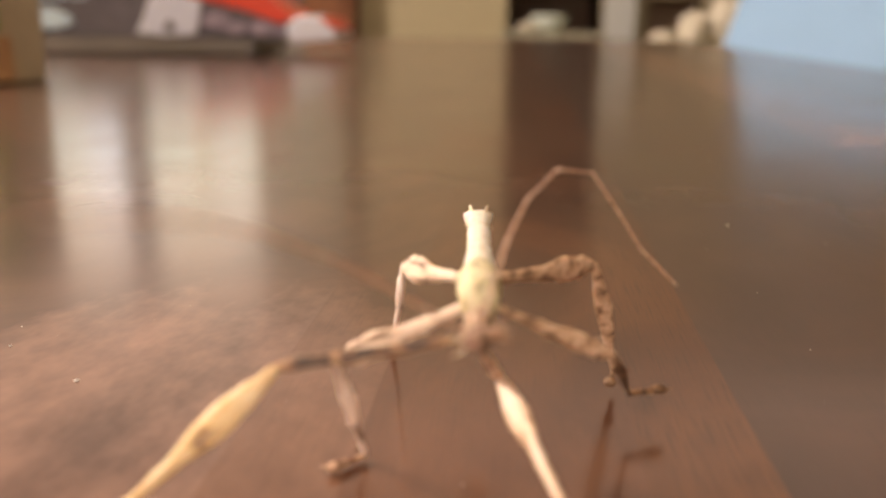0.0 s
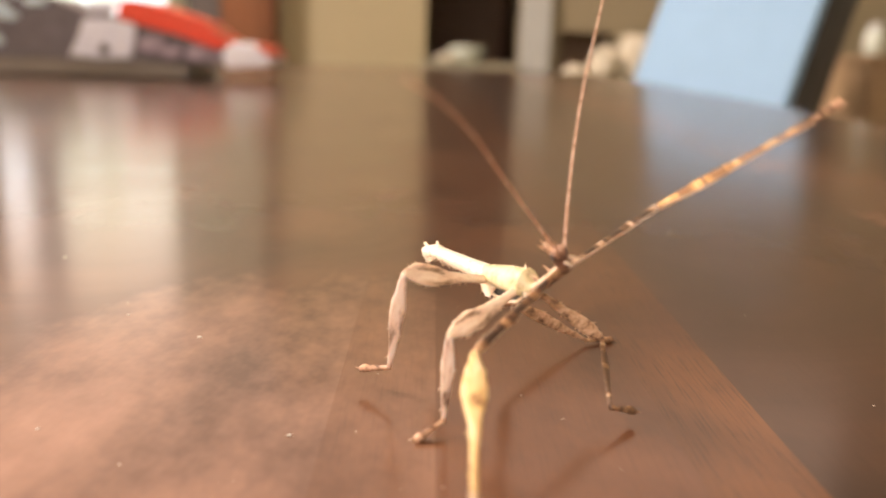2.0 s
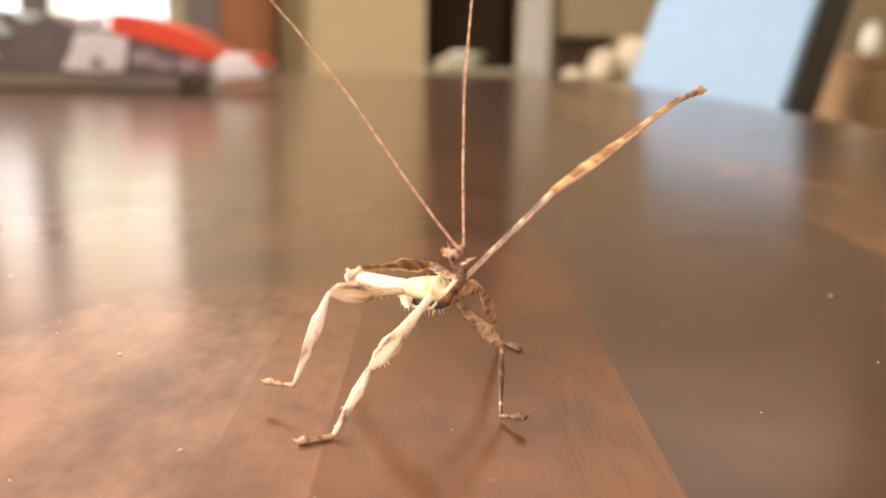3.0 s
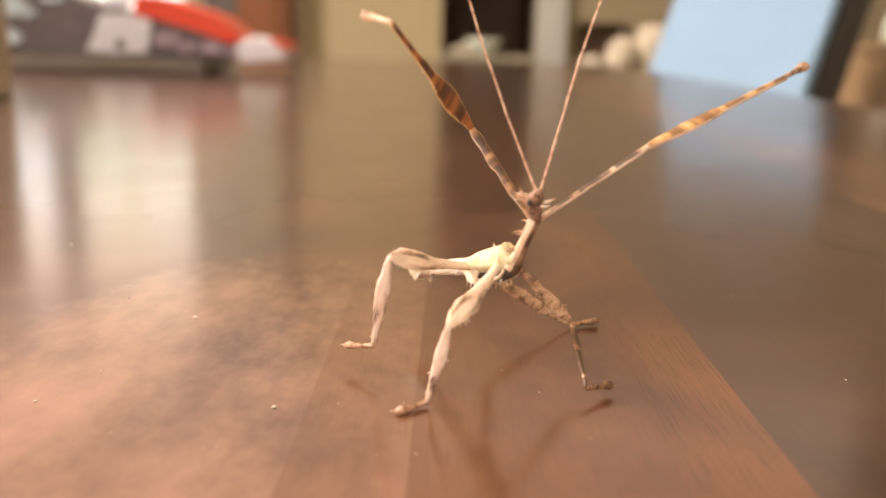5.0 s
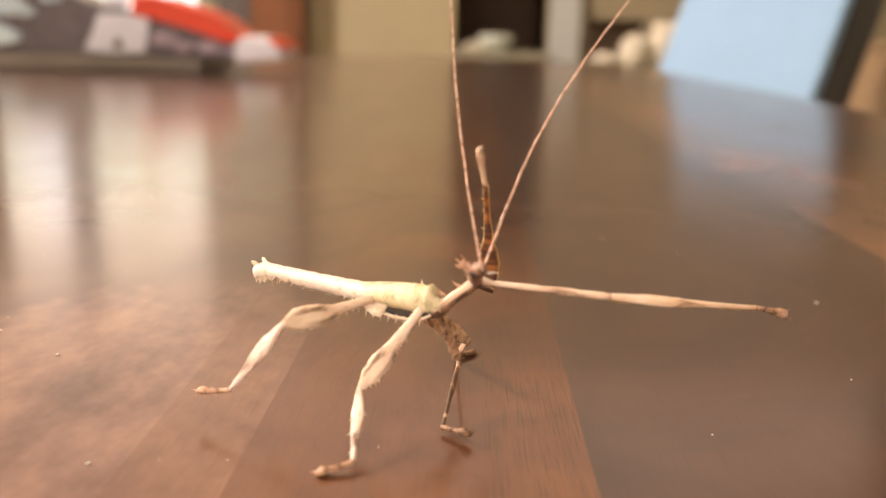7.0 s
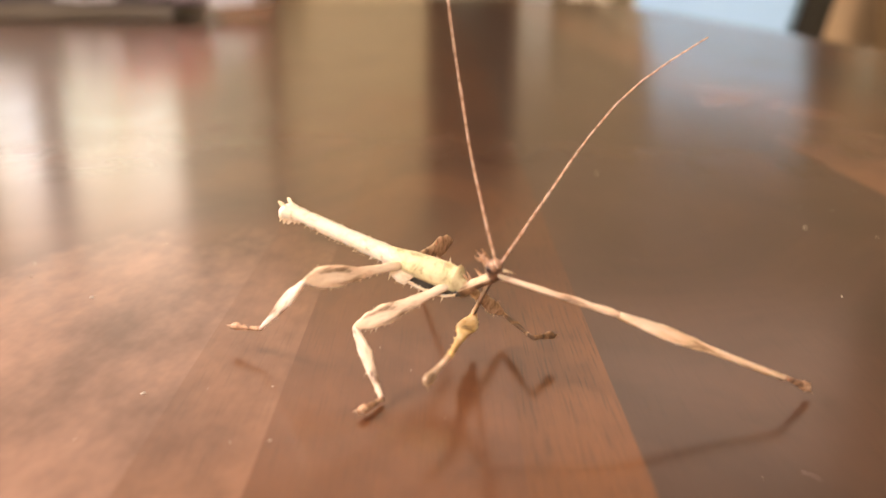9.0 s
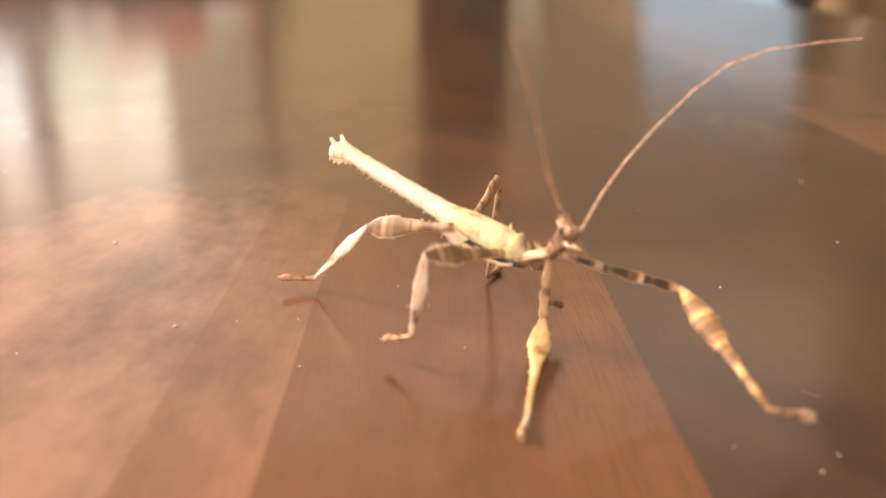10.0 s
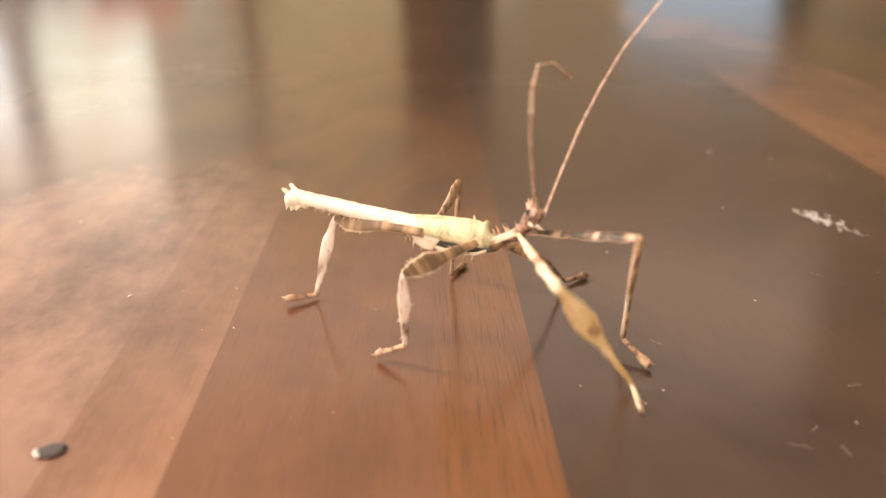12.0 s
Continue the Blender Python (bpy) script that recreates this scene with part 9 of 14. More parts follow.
        (9.125, pose(-0.0277, -0.0076, 0.0200, 4, 41, 131)),
        (9.25, pose(-0.0273, -0.0082, 0.0214, -3, 46, 128)),
        (9.375, pose(-0.0270, -0.0085, 0.0227, -12, 49, 123)),
        (9.5, pose(-0.0269, -0.0085, 0.0236, -17, 52, 122)),
        (9.625, pose(-0.0299, -0.0049, 0.0224, -16, 51, 116)),
        (9.75, pose(-0.0317, 0.0030, 0.0210, -7, 50, 121)),
        (9.875, pose(-0.0295, 0.0122, 0.0195, 7, 47, 132)),
        (10, pose(-0.0270, 0.0157, 0.0172, 14, 41, 134)),
        (10.125, pose(-0.0269, 0.0150, 0.0164, -3, 41, 137)),
        (10.25, pose(-0.0297, 0.0107, 0.0203, -26, 57, 126)),
        (10.375, pose(-0.0305, 0.0071, 0.0222, -69, 70, 95)),
        (10.5, pose(-0.0302, 0.0066, 0.0222, -110, 71, 71)),
        (10.667, pose(-0.0304, 0.0064, 0.0224, -95, 68, 86)),
        (10.833, pose(-0.0292, 0.0092, 0.0225, -91, 67, 89)),
        (11, pose(-0.0284, 0.0108, 0.0232, -102, 70, 77)),
        (11.25, pose(-0.0287, 0.0110, 0.0231, -69, 66, 95)),
        (11.5, pose(-0.0291, 0.0113, 0.0224, -42, 60, 107)),
        (11.75, pose(-0.0295, 0.0115, 0.0216, -34, 62, 116)),
        (12, pose(-0.0297, 0.0118, 0.0210, -26, 63, 125)),
    ])
    walk(limbs["rht"], [
        (0, pose(-0.0169, 0.0433, 0.0046, -4, 38, 110)),
        (0.167, pose(-0.0234, 0.0446, 0.0053, 6, 26, 129)),
        (0.333, pose(-0.0282, 0.0403, 0.0051, 9, 14, 136)),
        (0.5, pose(-0.0238, 0.0451, 0.0035, 11, 4, 148)),
        (0.75, pose(-0.0240, 0.0440, 0.0039, 10, 9, 140)),
        (1, pose(-0.0242, 0.0428, 0.0040, 8, 9, 131)),
        (1.125, pose(-0.0261, 0.0375, 0.0052, 11, 9, 144)),
        (1.25, pose(-0.0291, 0.0352, 0.0039, 14, 8, 165)),
        (1.375, pose(-0.0287, 0.0368, 0.0006, 15, 1, -175)),
        (1.5, pose(-0.0264, 0.0295, 0.0007, 14, -9, -162)),
        (1.625, pose(-0.0272, 0.0252, 0.0017, 16, -4, -174)),
        (1.75, pose(-0.0277, 0.0183, 0.0029, 16, 3, 171)),
        (1.875, pose(-0.0261, 0.0112, 0.0040, 14, 9, 154)),
        (2, pose(-0.0245, 0.0073, 0.0053, 12, 16, 147)),
        (2.167, pose(-0.0240, 0.0054, 0.0057, 12, 13, 143)),
        (2.333, pose(-0.0234, 0.0030, 0.0063, 11, 12, 142)),
        (2.5, pose(-0.0229, 0.0013, 0.0066, 11, 10, 139)),
        (2.667, pose(-0.0244, 0.0013, 0.0059, 11, 7, 142)),
        (2.833, pose(-0.0272, 0.0013, 0.0054, 12, 7, 148)),
        (3, pose(-0.0287, 0.0016, 0.0047, 12, 6, 150)),
        (3.1, pose(-0.0272, 0.0015, 0.0047, 12, 6, 152)),
        (3.2, pose(-0.0255, 0.0016, 0.0048, 13, 6, 156)),
        (3.467, pose(-0.0258, 0.0016, 0.0047, 13, 6, 154)),
        (3.733, pose(-0.0263, 0.0026, 0.0048, 13, 7, 155)),
        (4, pose(-0.0270, 0.0038, 0.0050, 13, 9, 155)),
        (4.267, pose(-0.0273, 0.0054, 0.0049, 13, 9, 154)),
        (4.533, pose(-0.0277, 0.0066, 0.0051, 13, 11, 156)),
        (4.8, pose(-0.0280, 0.0068, 0.0052, 13, 12, 154)),
        (4.867, pose(-0.0274, 0.0069, 0.0052, 12, 13, 152)),
        (4.933, pose(-0.0260, 0.0069, 0.0052, 12, 12, 150)),
        (5, pose(-0.0253, 0.0069, 0.0053, 11, 13, 147)),
        (5.125, pose(-0.0252, 0.0062, 0.0050, 11, 11, 149)),
        (5.25, pose(-0.0254, 0.0051, 0.0051, 13, 10, 155)),
        (5.375, pose(-0.0256, 0.0036, 0.0050, 13, 9, 157)),
        (5.5, pose(-0.0252, 0.0030, 0.0048, 13, 7, 160)),
        (5.625, pose(-0.0284, 0.0011, 0.0055, 13, 6, 159)),
        (5.75, pose(-0.0335, 0.0014, 0.0061, 14, 4, 165)),
        (5.875, pose(-0.0359, 0.0036, 0.0071, 14, 5, 171)),
        (6, pose(-0.0359, 0.0035, 0.0078, 14, 4, 169)),
        (6.167, pose(-0.0370, 0.0017, 0.0074, 14, 7, 167)),
        (6.333, pose(-0.0371, -0.0029, 0.0069, 12, 11, 156)),
        (6.5, pose(-0.0361, -0.0032, 0.0066, 10, 16, 149)),
        (6.6, pose(-0.0366, -0.0016, 0.0064, 12, 14, 157)),
        (6.7, pose(-0.0371, 0.0003, 0.0067, 14, 15, 163)),
        (6.967, pose(-0.0372, -0.0002, 0.0065, 14, 12, 162)),
        (7.233, pose(-0.0373, -0.0010, 0.0062, 13, 8, 158)),
        (7.5, pose(-0.0374, -0.0016, 0.0062, 13, 7, 156)),
        (7.767, pose(-0.0375, -0.0026, 0.0061, 12, 5, 153)),
        (8.033, pose(-0.0377, -0.0033, 0.0060, 12, 4, 149)),
        (8.3, pose(-0.0377, -0.0037, 0.0059, 12, 1, 148)),
        (8.4, pose(-0.0388, -0.0028, 0.0059, 12, 1, 156)),
        (8.5, pose(-0.0397, -0.0016, 0.0060, 12, 1, 164)),
        (8.625, pose(-0.0398, -0.0002, 0.0057, 12, 3, 162)),
        (8.75, pose(-0.0398, 0.0019, 0.0054, 12, 5, 158)),
        (8.875, pose(-0.0394, 0.0042, 0.0051, 12, 7, 153)),
        (9, pose(-0.0392, 0.0057, 0.0046, 11, 7, 153)),
        (9.125, pose(-0.0388, 0.0051, 0.0051, 11, 9, 153)),
        (9.25, pose(-0.0369, 0.0042, 0.0053, 12, 8, 155)),
        (9.375, pose(-0.0350, 0.0037, 0.0056, 12, 8, 155)),
        (9.5, pose(-0.0343, 0.0031, 0.0058, 12, 8, 156)),
        (9.625, pose(-0.0362, 0.0077, 0.0048, 13, 4, 163)),
        (9.75, pose(-0.0391, 0.0155, 0.0039, 13, 1, 173)),
        (9.875, pose(-0.0396, 0.0236, 0.0029, 13, -3, -177)),
        (10, pose(-0.0387, 0.0280, 0.0024, 13, -3, -170)),
        (10.125, pose(-0.0393, 0.0265, 0.0015, 12, -5, -165)),
        (10.25, pose(-0.0370, 0.0207, 0.0015, 12, -2, -160)),
        (10.375, pose(-0.0313, 0.0149, 0.0011, 12, -2, -158)),
        (10.5, pose(-0.0279, 0.0134, 0.0009, 12, 1, -150)),
        (10.667, pose(-0.0299, 0.0146, 0.0015, 10, 8, -167)),
        (10.833, pose(-0.0291, 0.0179, 0.0017, 7, 11, 173)),
        (11, pose(-0.0267, 0.0181, 0.0020, 3, 13, 151)),
        (11.25, pose(-0.0295, 0.0201, 0.0025, 6, 13, 166)),
        (11.5, pose(-0.0325, 0.0219, 0.0028, 8, 8, 178)),
        (11.75, pose(-0.0340, 0.0210, 0.0018, 9, 1, -167)),
        (12, pose(-0.0355, 0.0202, 0.0009, 8, -6, -150)),
    ])
    walk(limbs["lhk"], [
        (0, pose(0.0019, 0.0127, 0.0247, 5, 4, 42)),
        (0.167, pose(0.0017, 0.0127, 0.0235, 2, 0, 45)),
        (0.333, pose(0.0013, 0.0128, 0.0212, -1, -5, 49)),
        (0.5, pose(0.0011, 0.0128, 0.0200, -4, -8, 53)),
        (0.75, pose(0.0009, 0.0128, 0.0208, -1, -6, 56)),
        (1, pose(0.0007, 0.0128, 0.0215, 2, -3, 59)),
        (1.125, pose(0.0001, 0.0129, 0.0219, 9, 0, 63)),
        (1.25, pose(-0.0012, 0.0128, 0.0230, 16, 11, 70)),
        (1.375, pose(-0.0024, 0.0126, 0.0240, 24, 25, 75)),
        (1.5, pose(-0.0030, 0.0125, 0.0244, 30, 32, 72)),
        (1.625, pose(-0.0030, 0.0125, 0.0240, 33, 32, 76)),
        (1.75, pose(-0.0029, 0.0125, 0.0231, 37, 32, 81)),
        (1.875, pose(-0.0029, 0.0125, 0.0221, 38, 31, 82)),
        (2, pose(-0.0028, 0.0125, 0.0217, 39, 31, 82)),
        (2.167, pose(-0.0027, 0.0125, 0.0221, 28, 28, 78)),
        (2.333, pose(-0.0023, 0.0124, 0.0229, 16, 15, 65)),
        (2.5, pose(-0.0021, 0.0123, 0.0233, 5, 11, 50)),
        (2.667, pose(-0.0026, 0.0123, 0.0228, 4, 11, 50)),
        (2.833, pose(-0.0034, 0.0122, 0.0219, 3, 11, 51)),
        (3, pose(-0.0039, 0.0121, 0.0214, 2, 12, 53)),
        (3.1, pose(-0.0040, 0.0120, 0.0209, 4, 10, 51)),
        (3.2, pose(-0.0041, 0.0119, 0.0204, 6, 7, 51)),
        (3.467, pose(-0.0042, 0.0119, 0.0203, 8, 6, 54)),
        (3.733, pose(-0.0046, 0.0118, 0.0202, 11, 6, 62)),
        (4, pose(-0.0051, 0.0117, 0.0201, 15, 9, 71)),
        (4.267, pose(-0.0055, 0.0115, 0.0200, 18, 13, 79)),
        (4.533, pose(-0.0058, 0.0114, 0.0199, 22, 17, 85)),
        (4.8, pose(-0.0060, 0.0113, 0.0199, 25, 19, 87)),
        (4.867, pose(-0.0053, 0.0116, 0.0200, 28, 20, 88)),
        (4.933, pose(-0.0038, 0.0119, 0.0202, 30, 22, 89)),
        (5, pose(-0.0030, 0.0120, 0.0204, 32, 23, 88)),
        (5.125, pose(-0.0034, 0.0121, 0.0205, 32, 24, 89)),
        (5.25, pose(-0.0041, 0.0120, 0.0208, 32, 26, 88)),
        (5.375, pose(-0.0048, 0.0119, 0.0211, 32, 29, 87)),
        (5.5, pose(-0.0051, 0.0118, 0.0212, 32, 30, 87)),
        (5.625, pose(-0.0059, 0.0114, 0.0219, 26, 31, 85)),
        (5.75, pose(-0.0075, 0.0103, 0.0233, 20, 33, 83)),
        (5.875, pose(-0.0089, 0.0089, 0.0248, 12, 36, 77)),
        (6, pose(-0.0095, 0.0082, 0.0255, 4, 37, 72)),
        (6.167, pose(-0.0097, 0.0081, 0.0249, -14, 29, 50)),
        (6.333, pose(-0.0101, 0.0078, 0.0238, -34, 38, 25)),
        (6.5, pose(-0.0103, 0.0076, 0.0233, -45, 34, 20)),
        (6.6, pose(-0.0099, 0.0082, 0.0233, -41, 40, 19)),
        (6.7, pose(-0.0094, 0.0088, 0.0233, -37, 44, 19)),
        (6.967, pose(-0.0095, 0.0087, 0.0231, -32, 36, 21)),
        (7.233, pose(-0.0097, 0.0084, 0.0228, -27, 30, 24)),
        (7.5, pose(-0.0101, 0.0080, 0.0223, -22, 26, 25)),
        (7.767, pose(-0.0104, 0.0076, 0.0218, -18, 23, 26)),
        (8.033, pose(-0.0106, 0.0072, 0.0214, -13, 20, 27)),
        (8.3, pose(-0.0106, 0.0071, 0.0213, -9, 19, 28)),
        (8.4, pose(-0.0108, 0.0068, 0.0212, -2, 5, 45)),
        (8.5, pose(-0.0109, 0.0066, 0.0212, 1, -2, 73)),
        (8.625, pose(-0.0107, 0.0069, 0.0207, 1, -3, 80)),
        (8.75, pose(-0.0102, 0.0075, 0.0196, 2, -5, 80)),
        (8.875, pose(-0.0096, 0.0081, 0.0185, 3, -1, 74)),
        (9, pose(-0.0094, 0.0083, 0.0181, 3, 6, 68)),
        (9.125, pose(-0.0094, 0.0084, 0.0184, 2, 6, 68)),
        (9.25, pose(-0.0096, 0.0084, 0.0191, 2, 4, 69)),
        (9.375, pose(-0.0097, 0.0084, 0.0199, 1, 2, 72)),
        (9.5, pose(-0.0097, 0.0084, 0.0202, 1, 0, 75)),
        (9.625, pose(-0.0093, 0.0091, 0.0203, 1, -2, 74)),
        (9.75, pose(-0.0088, 0.0093, 0.0205, 1, -4, 72)),
        (9.875, pose(-0.0083, 0.0093, 0.0207, 2, -6, 72)),
        (10, pose(-0.0080, 0.0093, 0.0208, 2, -7, 72)),
        (10.125, pose(-0.0089, 0.0087, 0.0209, 2, -6, 74)),
        (10.25, pose(-0.0104, 0.0071, 0.0210, 2, -6, 77)),
        (10.375, pose(-0.0117, 0.0053, 0.0210, 2, -6, 80)),
        (10.5, pose(-0.0121, 0.0044, 0.0209, 2, -6, 83)),
        (10.667, pose(-0.0120, 0.0046, 0.0214, 2, -5, 84)),
        (10.833, pose(-0.0118, 0.0050, 0.0223, 2, -3, 84)),
        (11, pose(-0.0117, 0.0052, 0.0228, 2, -1, 85)),
        (11.25, pose(-0.0112, 0.0060, 0.0227, 2, -1, 79)),
        (11.5, pose(-0.0107, 0.0068, 0.0226, 3, -1, 75)),
        (11.75, pose(-0.0105, 0.0074, 0.0220, 2, -3, 74)),
        (12, pose(-0.0102, 0.0079, 0.0213, 1, -5, 74)),
    ])
    walk(limbs["lha"], [
        (0, pose(0.0164, 0.0257, 0.0235, 54, 67, 57)),
        (0.167, pose(0.0156, 0.0264, 0.0235, 64, 67, 71)),
        (0.333, pose(0.0140, 0.0275, 0.0229, 69, 64, 79)),
        (0.5, pose(0.0128, 0.0282, 0.0226, 72, 61, 87)),
        (0.75, pose(0.0118, 0.0288, 0.0227, 63, 59, 79)),
        (1, pose(0.0106, 0.0295, 0.0227, 55, 56, 73)),
        (1.125, pose(0.0089, 0.0303, 0.0219, 40, 56, 61)),
        (1.25, pose(0.0052, 0.0309, 0.0194, 30, 49, 55)),
        (1.375, pose(0.0023, 0.0296, 0.0157, 27, 38, 57)),
        (1.5, pose(0.0020, 0.0283, 0.0141, 22, 35, 59)),
        (1.625, pose(0.0009, 0.0286, 0.0137, 17, 34, 52)),
        (1.75, pose(-0.0003, 0.0288, 0.0128, 9, 32, 39)),
        (1.875, pose(-0.0006, 0.0291, 0.0121, 3, 29, 30)),
        (2, pose(-0.0006, 0.0291, 0.0117, 1, 28, 27)),
        (2.167, pose(0.0007, 0.0294, 0.0130, 1, 32, 26)),
        (2.333, pose(0.0056, 0.0295, 0.0178, 6, 49, 32)),
        (2.5, pose(0.0101, 0.0271, 0.0196, 24, 55, 53)),
        (2.667, pose(0.0097, 0.0270, 0.0192, 26, 54, 58)),
        (2.833, pose(0.0086, 0.0271, 0.0182, 31, 49, 66)),
        (3, pose(0.0077, 0.0273, 0.0173, 31, 47, 68)),
        (3.1, pose(0.0082, 0.0269, 0.0176, 28, 48, 65)),
        (3.2, pose(0.0082, 0.0269, 0.0180, 23, 50, 58)),
        (3.467, pose(0.0072, 0.0276, 0.0183, 19, 51, 54)),
        (3.733, pose(0.0046, 0.0289, 0.0180, 11, 50, 43)),
        (4, pose(0.0013, 0.0299, 0.0171, 3, 46, 33)),
        (4.267, pose(-0.0018, 0.0301, 0.0155, 0, 40, 28)),
        (4.533, pose(-0.0040, 0.0300, 0.0143, -3, 37, 24)),
        (4.8, pose(-0.0052, 0.0298, 0.0137, -4, 34, 23)),
        (4.867, pose(-0.0048, 0.0299, 0.0132, -5, 33, 21)),
        (4.933, pose(-0.0035, 0.0300, 0.0130, -7, 32, 18)),
        (5, pose(-0.0024, 0.0299, 0.0128, -8, 32, 17)),
        (5.125, pose(-0.0030, 0.0299, 0.0127, -9, 31, 16)),
        (5.25, pose(-0.0033, 0.0295, 0.0123, -10, 30, 13)),
        (5.375, pose(-0.0040, 0.0289, 0.0117, -12, 29, 12)),
        (5.5, pose(-0.0041, 0.0286, 0.0114, -12, 28, 12)),
        (5.625, pose(-0.0044, 0.0280, 0.0118, -14, 29, 16)),
        (5.75, pose(-0.0054, 0.0265, 0.0127, -12, 32, 29)),
        (5.875, pose(-0.0053, 0.0243, 0.0133, -4, 33, 49)),
        (6, pose(-0.0045, 0.0230, 0.0138, -2, 34, 60)),
        (6.167, pose(0.0014, 0.0212, 0.0156, 6, 41, 78)),
        (6.333, pose(0.0038, 0.0142, 0.0117, 8, 28, 88)),
        (6.5, pose(0.0048, 0.0131, 0.0123, 7, 30, 93)),
        (6.6, pose(0.0041, 0.0131, 0.0107, 8, 26, 93)),
        (6.7, pose(0.0039, 0.0134, 0.0098, 10, 23, 95)),
        (6.967, pose(0.0053, 0.0145, 0.0118, 13, 28, 98)),
        (7.233, pose(0.0058, 0.0152, 0.0131, 15, 32, 99)),
        (7.5, pose(0.0058, 0.0155, 0.0138, 16, 34, 99)),
        (7.767, pose(0.0058, 0.0155, 0.0143, 17, 36, 98)),
        (8.033, pose(0.0056, 0.0156, 0.0146, 18, 37, 98)),
        (8.3, pose(0.0057, 0.0158, 0.0150, 20, 39, 98)),
        (8.4, pose(0.0030, 0.0205, 0.0195, 14, 56, 88)),
        (8.5, pose(-0.0053, 0.0253, 0.0220, -19, 69, 51)),
        (8.625, pose(-0.0073, 0.0261, 0.0216, -18, 67, 49)),
        (8.75, pose(-0.0069, 0.0266, 0.0213, 10, 66, 77)),
        (8.875, pose(-0.0041, 0.0268, 0.0188, 39, 54, 107)),
        (9, pose(-0.0023, 0.0263, 0.0159, 47, 42, 116)),
        (9.125, pose(-0.0020, 0.0264, 0.0165, 49, 44, 117)),
        (9.25, pose(-0.0027, 0.0266, 0.0179, 50, 49, 117)),
        (9.375, pose(-0.0036, 0.0269, 0.0192, 51, 54, 117)),
        (9.5, pose(-0.0045, 0.0272, 0.0201, 50, 58, 115)),
        (9.625, pose(-0.0041, 0.0279, 0.0210, 54, 63, 117)),
        (9.75, pose(-0.0029, 0.0278, 0.0220, 58, 68, 118)),
        (9.875, pose(-0.0022, 0.0277, 0.0228, 58, 75, 115)),
        (10, pose(-0.0019, 0.0277, 0.0231, 57, 78, 112)),
        (10.125, pose(-0.0035, 0.0273, 0.0231, 46, 78, 108)),
        (10.25, pose(-0.0061, 0.0260, 0.0230, 39, 77, 109)),
        (10.375, pose(-0.0085, 0.0244, 0.0230, 32, 77, 109)),
        (10.5, pose(-0.0097, 0.0236, 0.0229, 23, 78, 107)),
        (10.667, pose(-0.0099, 0.0239, 0.0230, 21, 79, 105)),
        (10.833, pose(-0.0097, 0.0244, 0.0232, 30, 80, 112)),
        (11, pose(-0.0100, 0.0246, 0.0232, 30, 82, 111)),
        (11.25, pose(-0.0076, 0.0252, 0.0231, 35, 80, 112)),
        (11.5, pose(-0.0057, 0.0256, 0.0229, 37, 78, 109)),
        (11.75, pose(-0.0050, 0.0261, 0.0231, 49, 79, 119)),
        (12, pose(-0.0049, 0.0266, 0.0231, 54, 81, 121)),
    ])
